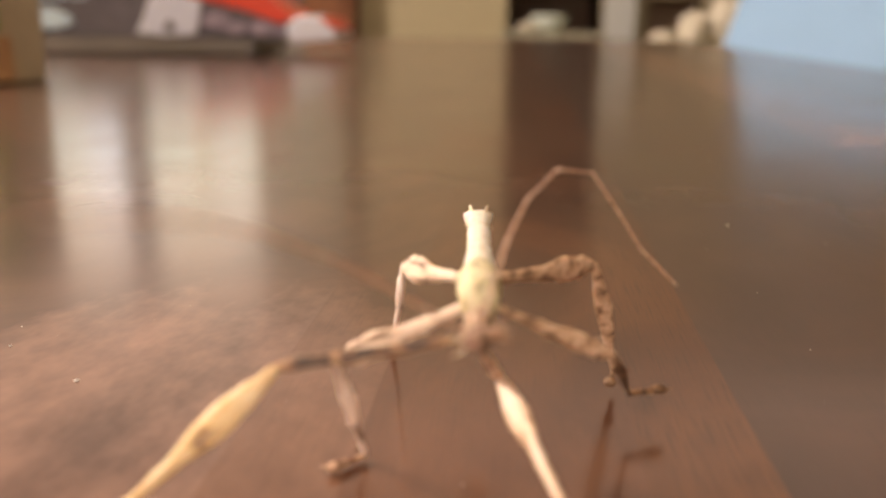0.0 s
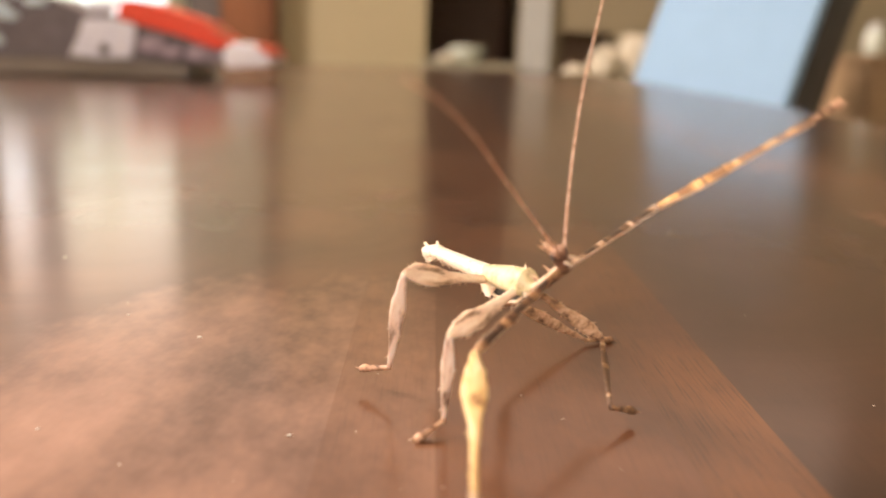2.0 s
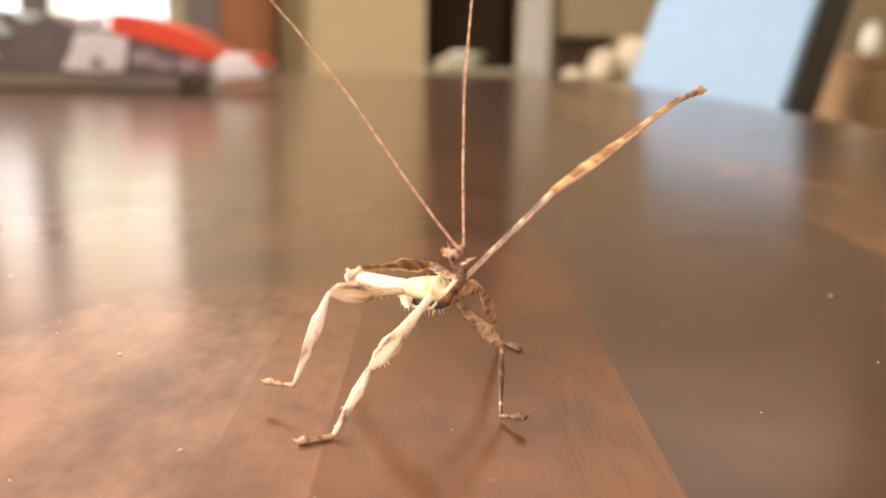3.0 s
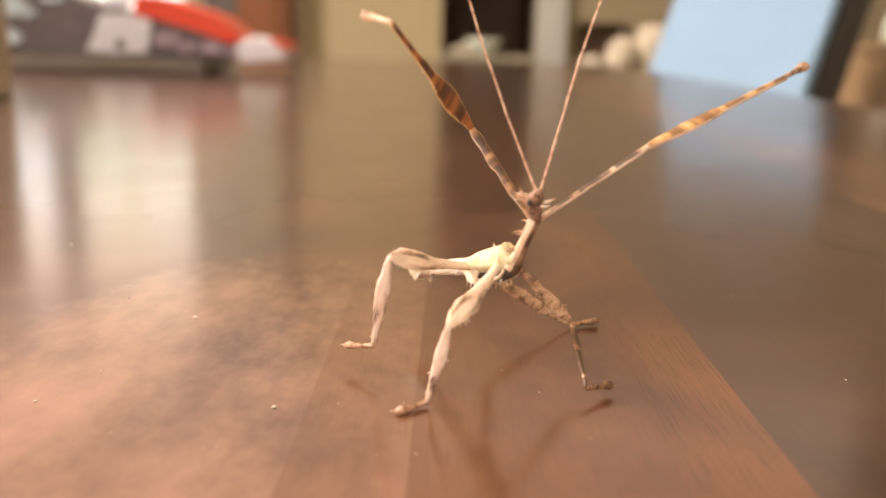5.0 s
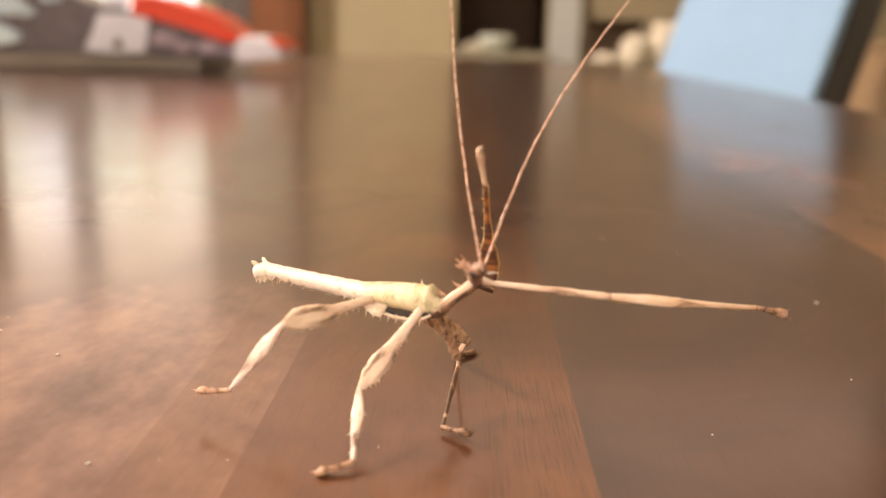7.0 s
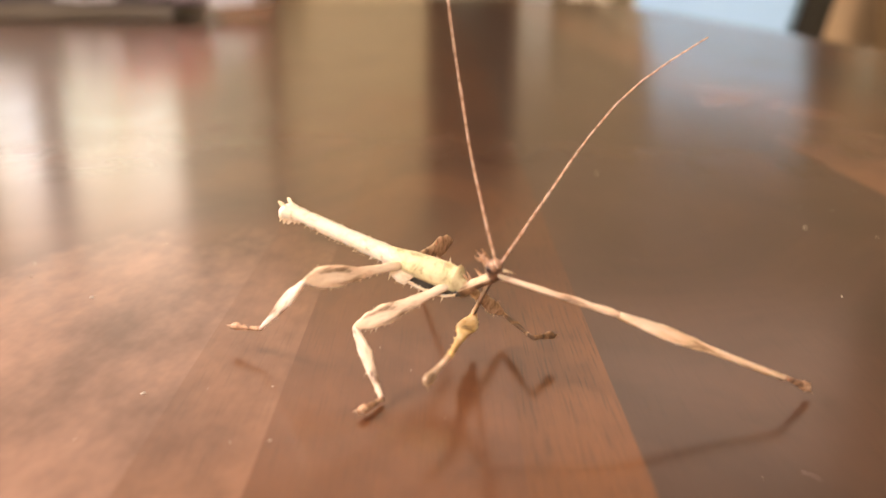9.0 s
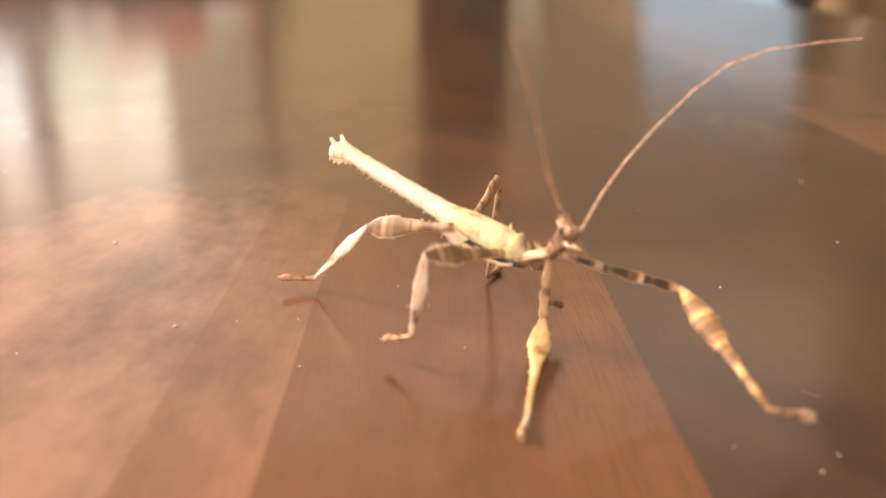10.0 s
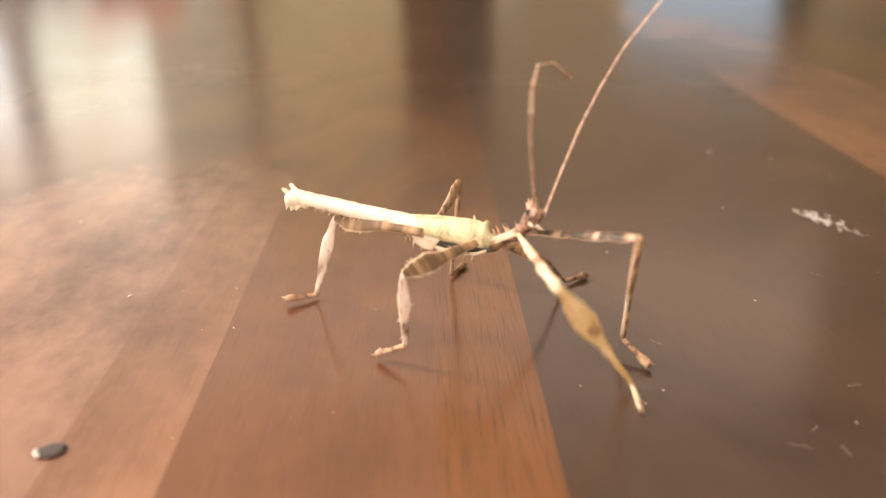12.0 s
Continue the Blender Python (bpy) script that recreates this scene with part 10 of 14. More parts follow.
    walk(limbs["lht"], [
        (0, pose(0.0211, 0.0330, 0.0027, 1, -7, -101)),
        (0.167, pose(0.0184, 0.0347, 0.0027, 0, -5, -95)),
        (0.333, pose(0.0159, 0.0373, 0.0028, 0, -3, -95)),
        (0.5, pose(0.0133, 0.0390, 0.0029, 1, 16, -90)),
        (0.75, pose(0.0140, 0.0404, 0.0035, 6, 77, -84)),
        (1, pose(0.0143, 0.0416, 0.0040, 179, 45, 90)),
        (1.125, pose(0.0149, 0.0413, 0.0032, 179, 22, 91)),
        (1.25, pose(0.0136, 0.0430, 0.0024, 174, 13, 74)),
        (1.375, pose(0.0119, 0.0445, 0.0018, 170, 9, 54)),
        (1.5, pose(0.0115, 0.0440, 0.0011, 169, 3, 48)),
        (1.625, pose(0.0124, 0.0432, 0.0010, 169, 3, 43)),
        (1.75, pose(0.0145, 0.0409, 0.0009, 169, 2, 35)),
        (1.875, pose(0.0164, 0.0388, 0.0011, 168, 4, 28)),
        (2, pose(0.0171, 0.0380, 0.0010, 168, 3, 23)),
        (2.167, pose(0.0179, 0.0377, 0.0011, 168, 2, 20)),
        (2.333, pose(0.0182, 0.0373, 0.0009, 168, -1, 16)),
        (2.5, pose(0.0178, 0.0374, 0.0012, 168, 0, 14)),
        (2.667, pose(0.0169, 0.0383, 0.0011, 168, 1, -1)),
        (2.833, pose(0.0145, 0.0405, 0.0011, 167, 2, -33)),
        (3, pose(0.0134, 0.0414, 0.0008, 166, 1, -52)),
        (3.1, pose(0.0146, 0.0405, 0.0009, 166, 2, -46)),
        (3.2, pose(0.0158, 0.0393, 0.0009, 167, 1, -37)),
        (3.467, pose(0.0156, 0.0390, 0.0008, 167, 0, -34)),
        (3.733, pose(0.0153, 0.0388, 0.0009, 167, 0, -26)),
        (4, pose(0.0145, 0.0383, 0.0009, 167, -1, -13)),
        (4.267, pose(0.0134, 0.0381, 0.0009, 166, -1, -3)),
        (4.533, pose(0.0125, 0.0372, 0.0009, 166, -3, 9)),
        (4.8, pose(0.0120, 0.0370, 0.0010, 166, -2, 10)),
        (4.867, pose(0.0128, 0.0366, 0.0010, 166, -3, 14)),
        (4.933, pose(0.0146, 0.0359, 0.0010, 166, -3, 18)),
        (5, pose(0.0158, 0.0355, 0.0007, 165, -6, 20)),
        (5.125, pose(0.0155, 0.0352, 0.0010, 165, -1, 24)),
        (5.25, pose(0.0155, 0.0341, 0.0009, 165, -1, 29)),
        (5.375, pose(0.0153, 0.0330, 0.0008, 165, 0, 32)),
        (5.5, pose(0.0153, 0.0327, 0.0008, 165, 1, 34)),
        (5.625, pose(0.0145, 0.0334, 0.0009, 165, 2, 40)),
        (5.75, pose(0.0113, 0.0359, 0.0008, 165, 1, 47)),
        (5.875, pose(0.0069, 0.0385, 0.0009, 166, 2, 55)),
        (6, pose(0.0047, 0.0392, 0.0012, 166, 4, 63)),
        (6.167, pose(0.0048, 0.0378, 0.0008, 166, 2, 56)),
        (6.333, pose(0.0045, 0.0340, 0.0010, 166, 5, 54)),
        (6.5, pose(0.0040, 0.0325, 0.0009, 165, 3, 50)),
        (6.6, pose(0.0031, 0.0332, 0.0007, 165, 2, 50)),
        (6.7, pose(0.0022, 0.0341, 0.0011, 165, 5, 51)),
        (6.967, pose(0.0025, 0.0341, 0.0011, 165, 5, 50)),
        (7.233, pose(0.0027, 0.0340, 0.0011, 166, 5, 52)),
        (7.5, pose(0.0030, 0.0339, 0.0011, 166, 5, 54)),
        (7.767, pose(0.0032, 0.0334, 0.0010, 166, 5, 55)),
        (8.033, pose(0.0032, 0.0333, 0.0010, 166, 4, 57)),
        (8.3, pose(0.0033, 0.0331, 0.0009, 166, 3, 58)),
        (8.4, pose(0.0033, 0.0331, 0.0009, 166, 4, 57)),
        (8.5, pose(-0.0003, 0.0314, 0.0009, 166, 3, 56)),
        (8.625, pose(-0.0015, 0.0326, 0.0009, 166, 3, 58)),
        (8.75, pose(-0.0047, 0.0357, 0.0008, 166, 2, 59)),
        (8.875, pose(-0.0081, 0.0396, 0.0007, 166, 2, 59)),
        (9, pose(-0.0095, 0.0414, 0.0009, 166, 2, 60)),
        (9.125, pose(-0.0095, 0.0409, 0.0010, 166, 3, 62)),
        (9.25, pose(-0.0094, 0.0396, 0.0008, 166, 1, 64)),
        (9.375, pose(-0.0097, 0.0387, 0.0010, 166, 3, 62)),
        (9.5, pose(-0.0095, 0.0379, 0.0009, 166, 2, 65)),
        (9.625, pose(-0.0087, 0.0371, 0.0010, 166, 3, 64)),
        (9.75, pose(-0.0068, 0.0351, 0.0010, 166, 3, 64)),
        (9.875, pose(-0.0047, 0.0330, 0.0010, 166, 3, 64)),
        (10, pose(-0.0036, 0.0320, 0.0011, 166, 3, 65)),
        (10.125, pose(-0.0049, 0.0317, 0.0010, 166, 3, 65)),
        (10.25, pose(-0.0078, 0.0309, 0.0011, 166, 4, 63)),
        (10.375, pose(-0.0102, 0.0293, 0.0011, 166, 3, 64)),
        (10.5, pose(-0.0111, 0.0283, 0.0009, 166, 2, 64)),
        (10.667, pose(-0.0110, 0.0282, 0.0009, 166, 2, 64)),
        (10.833, pose(-0.0111, 0.0278, 0.0010, 166, 3, 63)),
        (11, pose(-0.0111, 0.0276, 0.0009, 166, 2, 64)),
        (11.25, pose(-0.0091, 0.0289, 0.0009, 166, 2, 63)),
        (11.5, pose(-0.0072, 0.0300, 0.0009, 166, 2, 63)),
        (11.75, pose(-0.0070, 0.0297, 0.0009, 166, 2, 64)),
        (12, pose(-0.0066, 0.0295, 0.0009, 166, 2, 65)),
    ])
    walk(limbs["ra0"], [
        (0, pose(-0.0002, -0.0156, 0.0265, -6, -36, -141)),
        (0.167, pose(0.0000, -0.0155, 0.0259, -5, -36, -143)),
        (0.333, pose(0.0004, -0.0154, 0.0245, -4, -37, -145)),
        (0.5, pose(0.0007, -0.0153, 0.0237, -2, -38, -147)),
        (0.75, pose(-0.0003, -0.0151, 0.0250, -6, -36, -141)),
        (1, pose(-0.0014, -0.0148, 0.0262, -9, -35, -135)),
        (1.125, pose(0.0008, -0.0133, 0.0281, -10, -33, -133)),
        (1.25, pose(0.0044, -0.0083, 0.0299, -13, -31, -128)),
        (1.375, pose(0.0052, -0.0033, 0.0282, -15, -29, -123)),
        (1.5, pose(0.0047, -0.0020, 0.0267, -16, -28, -122)),
        (1.625, pose(0.0052, -0.0025, 0.0299, -16, -29, -123)),
        (1.75, pose(0.0047, -0.0061, 0.0344, -15, -32, -125)),
        (1.875, pose(0.0032, -0.0102, 0.0339, -14, -35, -127)),
        (2, pose(0.0025, -0.0112, 0.0322, -13, -36, -128)),
        (2.167, pose(0.0022, -0.0110, 0.0340, -2, -45, -144)),
        (2.333, pose(0.0015, -0.0104, 0.0371, 29, -52, 175)),
        (2.5, pose(0.0012, -0.0099, 0.0387, 47, -49, 151)),
        (2.667, pose(0.0013, -0.0101, 0.0376, 44, -49, 155)),
        (2.833, pose(0.0016, -0.0104, 0.0356, 37, -50, 164)),
        (3, pose(0.0018, -0.0106, 0.0345, 34, -50, 168)),
        (3.1, pose(0.0020, -0.0102, 0.0349, 34, -56, 169)),
        (3.2, pose(0.0022, -0.0097, 0.0353, 33, -61, 170)),
        (3.467, pose(0.0023, -0.0096, 0.0353, 34, -61, 169)),
        (3.733, pose(0.0026, -0.0092, 0.0351, 35, -61, 167)),
        (4, pose(0.0030, -0.0087, 0.0348, 37, -61, 165)),
        (4.267, pose(0.0033, -0.0081, 0.0343, 39, -61, 163)),
        (4.533, pose(0.0035, -0.0075, 0.0339, 40, -61, 161)),
        (4.8, pose(0.0036, -0.0073, 0.0337, 41, -61, 161)),
        (4.867, pose(0.0035, -0.0070, 0.0347, 42, -62, 159)),
        (4.933, pose(0.0032, -0.0063, 0.0365, 46, -63, 155)),
        (5, pose(0.0030, -0.0060, 0.0374, 48, -64, 152)),
        (5.125, pose(0.0030, -0.0067, 0.0369, 52, -63, 148)),
        (5.25, pose(0.0029, -0.0082, 0.0358, 60, -60, 139)),
        (5.375, pose(0.0027, -0.0096, 0.0345, 66, -58, 132)),
        (5.5, pose(0.0027, -0.0102, 0.0339, 68, -56, 129)),
        (5.625, pose(0.0039, -0.0083, 0.0361, 68, -57, 130)),
        (5.75, pose(0.0061, -0.0031, 0.0393, 66, -59, 132)),
        (5.875, pose(0.0074, 0.0024, 0.0398, 64, -61, 134)),
        (6, pose(0.0077, 0.0045, 0.0393, 63, -61, 136)),
        (6.167, pose(0.0081, 0.0015, 0.0400, 67, -63, 131)),
        (6.333, pose(0.0078, -0.0050, 0.0382, 73, -65, 125)),
        (6.5, pose(0.0070, -0.0081, 0.0357, 77, -66, 120)),
        (6.6, pose(0.0071, -0.0087, 0.0343, 80, -64, 117)),
        (6.7, pose(0.0071, -0.0093, 0.0329, 83, -62, 113)),
        (6.967, pose(0.0070, -0.0094, 0.0328, 82, -62, 115)),
        (7.233, pose(0.0066, -0.0096, 0.0325, 78, -64, 119)),
        (7.5, pose(0.0061, -0.0099, 0.0320, 73, -65, 125)),
        (7.767, pose(0.0056, -0.0102, 0.0315, 67, -66, 131)),
        (8.033, pose(0.0051, -0.0104, 0.0311, 62, -67, 137)),
        (8.3, pose(0.0050, -0.0105, 0.0309, 60, -67, 139)),
        (8.4, pose(0.0052, -0.0100, 0.0309, 56, -65, 143)),
        (8.5, pose(0.0054, -0.0095, 0.0309, 53, -63, 147)),
        (8.625, pose(0.0054, -0.0100, 0.0298, 55, -64, 145)),
        (8.75, pose(0.0053, -0.0110, 0.0272, 59, -66, 140)),
        (8.875, pose(0.0052, -0.0119, 0.0245, 65, -67, 133)),
        (9, pose(0.0051, -0.0123, 0.0233, 68, -68, 130)),
        (9.125, pose(0.0051, -0.0122, 0.0242, 71, -67, 127)),
        (9.25, pose(0.0052, -0.0121, 0.0261, 77, -64, 120)),
        (9.375, pose(0.0052, -0.0120, 0.0280, 82, -61, 115)),
        (9.5, pose(0.0052, -0.0119, 0.0288, 84, -59, 113)),
        (9.625, pose(0.0054, -0.0120, 0.0284, 68, -66, 130)),
        (9.75, pose(0.0058, -0.0119, 0.0273, 10, -67, -168)),
        (9.875, pose(0.0062, -0.0117, 0.0262, -19, -51, -134)),
        (10, pose(0.0063, -0.0115, 0.0256, -26, -43, -125)),
        (10.125, pose(0.0062, -0.0115, 0.0262, -27, -42, -123)),
        (10.25, pose(0.0059, -0.0114, 0.0273, -30, -42, -119)),
        (10.375, pose(0.0056, -0.0113, 0.0285, -33, -41, -115)),
        (10.5, pose(0.0054, -0.0113, 0.0290, -33, -39, -114)),
        (10.667, pose(0.0055, -0.0113, 0.0294, -32, -41, -116)),
        (10.833, pose(0.0057, -0.0113, 0.0300, -30, -41, -119)),
        (11, pose(0.0057, -0.0113, 0.0304, -28, -42, -121)),
        (11.25, pose(0.0058, -0.0112, 0.0299, -28, -41, -121)),
        (11.5, pose(0.0060, -0.0112, 0.0295, -29, -41, -120)),
        (11.75, pose(0.0063, -0.0111, 0.0296, -33, -43, -114)),
        (12, pose(0.0065, -0.0109, 0.0296, -38, -45, -107)),
    ])
    walk(limbs["ra1"], [
        (0, pose(-0.0049, -0.0194, 0.0309, -4, -34, -134)),
        (0.167, pose(-0.0048, -0.0191, 0.0304, -4, -34, -135)),
        (0.333, pose(-0.0045, -0.0189, 0.0290, -3, -32, -135)),
        (0.5, pose(-0.0043, -0.0186, 0.0283, -3, -32, -136)),
        (0.75, pose(-0.0050, -0.0190, 0.0294, -4, -31, -134)),
        (1, pose(-0.0057, -0.0192, 0.0305, -5, -30, -132)),
        (1.125, pose(-0.0035, -0.0179, 0.0322, -6, -29, -130)),
        (1.25, pose(0.0005, -0.0134, 0.0338, -8, -28, -126)),
        (1.375, pose(0.0016, -0.0087, 0.0319, -10, -27, -121)),
        (1.5, pose(0.0012, -0.0076, 0.0302, -11, -27, -120)),
        (1.625, pose(0.0016, -0.0080, 0.0335, -11, -28, -120)),
        (1.75, pose(0.0011, -0.0113, 0.0384, -10, -31, -122)),
        (1.875, pose(-0.0005, -0.0151, 0.0382, -9, -35, -123)),
        (2, pose(-0.0012, -0.0160, 0.0367, -9, -36, -124)),
        (2.167, pose(-0.0021, -0.0141, 0.0393, 2, -45, -140)),
        (2.333, pose(-0.0031, -0.0100, 0.0430, 35, -53, 177)),
        (2.5, pose(-0.0031, -0.0075, 0.0443, 54, -49, 153)),
        (2.667, pose(-0.0031, -0.0080, 0.0433, 52, -50, 156)),
        (2.833, pose(-0.0030, -0.0091, 0.0414, 46, -52, 164)),
        (3, pose(-0.0029, -0.0096, 0.0403, 43, -52, 167)),
        (3.1, pose(-0.0021, -0.0094, 0.0411, 42, -57, 168)),
        (3.2, pose(-0.0014, -0.0091, 0.0419, 41, -61, 169)),
        (3.467, pose(-0.0013, -0.0089, 0.0419, 42, -61, 168)),
        (3.733, pose(-0.0009, -0.0084, 0.0417, 43, -61, 167)),
        (4, pose(-0.0005, -0.0078, 0.0414, 45, -61, 165)),
        (4.267, pose(-0.0002, -0.0070, 0.0409, 47, -61, 163)),
        (4.533, pose(0.0000, -0.0063, 0.0405, 48, -61, 162)),
        (4.8, pose(0.0002, -0.0061, 0.0403, 48, -60, 161)),
        (4.867, pose(0.0002, -0.0057, 0.0413, 51, -61, 159)),
        (4.933, pose(0.0001, -0.0049, 0.0432, 55, -64, 154)),
        (5, pose(0.0001, -0.0045, 0.0441, 58, -64, 151)),
        (5.125, pose(0.0001, -0.0049, 0.0436, 61, -64, 147)),
        (5.25, pose(0.0001, -0.0058, 0.0423, 68, -62, 139)),
        (5.375, pose(-0.0000, -0.0066, 0.0408, 74, -60, 133)),
        (5.5, pose(0.0001, -0.0070, 0.0401, 76, -59, 130)),
        (5.625, pose(0.0013, -0.0052, 0.0424, 76, -60, 130)),
        (5.75, pose(0.0036, -0.0002, 0.0457, 74, -62, 132)),
        (5.875, pose(0.0049, 0.0050, 0.0463, 72, -64, 135)),
        (6, pose(0.0051, 0.0070, 0.0459, 70, -64, 137)),
        (6.167, pose(0.0059, 0.0040, 0.0467, 74, -65, 132)),
        (6.333, pose(0.0060, -0.0024, 0.0450, 82, -67, 124)),
        (6.5, pose(0.0055, -0.0055, 0.0426, 87, -68, 118)),
        (6.6, pose(0.0056, -0.0058, 0.0411, 89, -66, 116)),
        (6.7, pose(0.0057, -0.0061, 0.0395, 92, -64, 113)),
        (6.967, pose(0.0055, -0.0063, 0.0395, 90, -64, 115)),
        (7.233, pose(0.0050, -0.0067, 0.0392, 86, -66, 119)),
        (7.5, pose(0.0043, -0.0073, 0.0388, 81, -66, 125)),
        (7.767, pose(0.0036, -0.0079, 0.0384, 75, -67, 132)),
        (8.033, pose(0.0030, -0.0084, 0.0380, 71, -67, 136)),
        (8.3, pose(0.0028, -0.0086, 0.0378, 68, -67, 139)),
        (8.4, pose(0.0027, -0.0081, 0.0377, 64, -65, 143)),
        (8.5, pose(0.0026, -0.0076, 0.0376, 61, -63, 146)),
        (8.625, pose(0.0027, -0.0081, 0.0365, 63, -64, 144)),
        (8.75, pose(0.0030, -0.0090, 0.0340, 69, -66, 138)),
        (8.875, pose(0.0032, -0.0098, 0.0314, 75, -68, 131)),
        (9, pose(0.0033, -0.0101, 0.0303, 78, -69, 128)),
        (9.125, pose(0.0033, -0.0098, 0.0311, 81, -67, 125)),
        (9.25, pose(0.0035, -0.0092, 0.0328, 85, -65, 120)),
        (9.375, pose(0.0036, -0.0087, 0.0345, 89, -62, 116)),
        (9.5, pose(0.0037, -0.0084, 0.0353, 90, -61, 114)),
        (9.625, pose(0.0035, -0.0097, 0.0353, 75, -69, 132)),
        (9.75, pose(0.0029, -0.0125, 0.0342, 5, -70, -155)),
        (9.875, pose(0.0029, -0.0151, 0.0320, -25, -51, -121)),
        (10, pose(0.0032, -0.0160, 0.0307, -31, -42, -113)),
        (10.125, pose(0.0032, -0.0162, 0.0312, -31, -41, -113)),
        (10.25, pose(0.0032, -0.0163, 0.0323, -32, -42, -111)),
        (10.375, pose(0.0033, -0.0164, 0.0335, -33, -42, -110)),
        (10.5, pose(0.0031, -0.0166, 0.0338, -34, -44, -108)),
        (10.667, pose(0.0030, -0.0164, 0.0343, -34, -43, -108)),
        (10.833, pose(0.0029, -0.0162, 0.0349, -35, -45, -107)),
        (11, pose(0.0028, -0.0160, 0.0354, -36, -44, -106)),
        (11.25, pose(0.0029, -0.0160, 0.0349, -37, -43, -104)),
        (11.5, pose(0.0031, -0.0161, 0.0344, -37, -42, -103)),
        (11.75, pose(0.0041, -0.0161, 0.0347, -37, -44, -103)),
        (12, pose(0.0050, -0.0160, 0.0349, -38, -46, -102)),
    ])
    walk(limbs["ra2"], [
        (0, pose(-0.0092, -0.0239, 0.0351, -5, -31, -125)),
        (0.167, pose(-0.0092, -0.0236, 0.0345, -5, -29, -125)),
        (0.333, pose(-0.0091, -0.0234, 0.0329, -4, -26, -127)),
        (0.5, pose(-0.0088, -0.0230, 0.0323, -4, -24, -127)),
        (0.75, pose(-0.0094, -0.0236, 0.0332, -4, -23, -127)),
        (1, pose(-0.0101, -0.0241, 0.0342, -4, -22, -127)),
        (1.125, pose(-0.0077, -0.0229, 0.0358, -5, -23, -126)),
        (1.25, pose(-0.0034, -0.0187, 0.0373, -6, -24, -123)),
        (1.375, pose(-0.0019, -0.0144, 0.0353, -7, -25, -119)),
        (1.5, pose(-0.0022, -0.0135, 0.0335, -8, -25, -117)),
        (1.625, pose(-0.0017, -0.0137, 0.0371, -8, -27, -117)),
        (1.75, pose(-0.0023, -0.0168, 0.0423, -8, -30, -118)),
        (1.875, pose(-0.0038, -0.0203, 0.0424, -7, -33, -119)),
        (2, pose(-0.0046, -0.0210, 0.0411, -7, -34, -119)),
        (2.167, pose(-0.0062, -0.0175, 0.0446, 3, -44, -136)),
        (2.333, pose(-0.0076, -0.0097, 0.0490, 37, -54, -179)),
        (2.5, pose(-0.0075, -0.0053, 0.0500, 57, -51, 156)),
        (2.667, pose(-0.0075, -0.0061, 0.0491, 55, -52, 159)),
        (2.833, pose(-0.0075, -0.0078, 0.0472, 51, -53, 164)),
        (3, pose(-0.0074, -0.0086, 0.0462, 48, -54, 167)),
        (3.1, pose(-0.0061, -0.0085, 0.0474, 48, -57, 167)),
        (3.2, pose(-0.0049, -0.0084, 0.0484, 47, -61, 168)),
        (3.467, pose(-0.0048, -0.0081, 0.0484, 48, -61, 167)),
        (3.733, pose(-0.0045, -0.0076, 0.0482, 49, -60, 166)),
        (4, pose(-0.0041, -0.0068, 0.0479, 51, -60, 164)),
        (4.267, pose(-0.0037, -0.0059, 0.0474, 52, -60, 162)),
        (4.533, pose(-0.0035, -0.0052, 0.0470, 53, -60, 161)),
        (4.8, pose(-0.0033, -0.0049, 0.0468, 53, -60, 161)),
        (4.867, pose(-0.0031, -0.0044, 0.0479, 55, -62, 158)),
        (4.933, pose(-0.0029, -0.0034, 0.0499, 61, -65, 152)),
        (5, pose(-0.0027, -0.0029, 0.0509, 64, -66, 149)),
        (5.125, pose(-0.0026, -0.0032, 0.0503, 66, -65, 146)),
        (5.25, pose(-0.0025, -0.0035, 0.0490, 72, -65, 140)),
        (5.375, pose(-0.0025, -0.0039, 0.0473, 78, -64, 133)),
        (5.5, pose(-0.0024, -0.0040, 0.0466, 79, -63, 132)),
        (5.625, pose(-0.0011, -0.0023, 0.0489, 79, -64, 133)),
        (5.75, pose(0.0012, 0.0024, 0.0523, 77, -66, 135)),
        (5.875, pose(0.0025, 0.0074, 0.0531, 74, -68, 138)),
        (6, pose(0.0027, 0.0092, 0.0526, 73, -68, 139)),
        (6.167, pose(0.0037, 0.0064, 0.0535, 78, -69, 133)),
        (6.333, pose(0.0044, 0.0000, 0.0519, 89, -70, 122)),
        (6.5, pose(0.0042, -0.0030, 0.0495, 96, -70, 114)),
        (6.6, pose(0.0043, -0.0031, 0.0479, 97, -69, 114)),
        (6.7, pose(0.0044, -0.0030, 0.0463, 97, -68, 113)),
        (6.967, pose(0.0042, -0.0033, 0.0462, 95, -68, 115)),
        (7.233, pose(0.0035, -0.0040, 0.0460, 91, -68, 120)),
        (7.5, pose(0.0026, -0.0049, 0.0457, 86, -68, 125)),
        (7.767, pose(0.0017, -0.0057, 0.0453, 80, -68, 132)),
        (8.033, pose(0.0009, -0.0064, 0.0449, 76, -67, 135)),
        (8.3, pose(0.0006, -0.0067, 0.0447, 74, -67, 138)),
        (8.4, pose(0.0002, -0.0062, 0.0445, 70, -66, 142)),
        (8.5, pose(-0.0002, -0.0058, 0.0443, 68, -63, 145)),
        (8.625, pose(0.0000, -0.0062, 0.0433, 70, -64, 143)),
        (8.75, pose(0.0007, -0.0070, 0.0409, 76, -67, 135)),
        (8.875, pose(0.0014, -0.0077, 0.0384, 83, -69, 128)),
        (9, pose(0.0016, -0.0080, 0.0372, 87, -70, 124)),
        (9.125, pose(0.0017, -0.0075, 0.0380, 88, -70, 123)),
        (9.25, pose(0.0020, -0.0065, 0.0396, 89, -68, 121)),
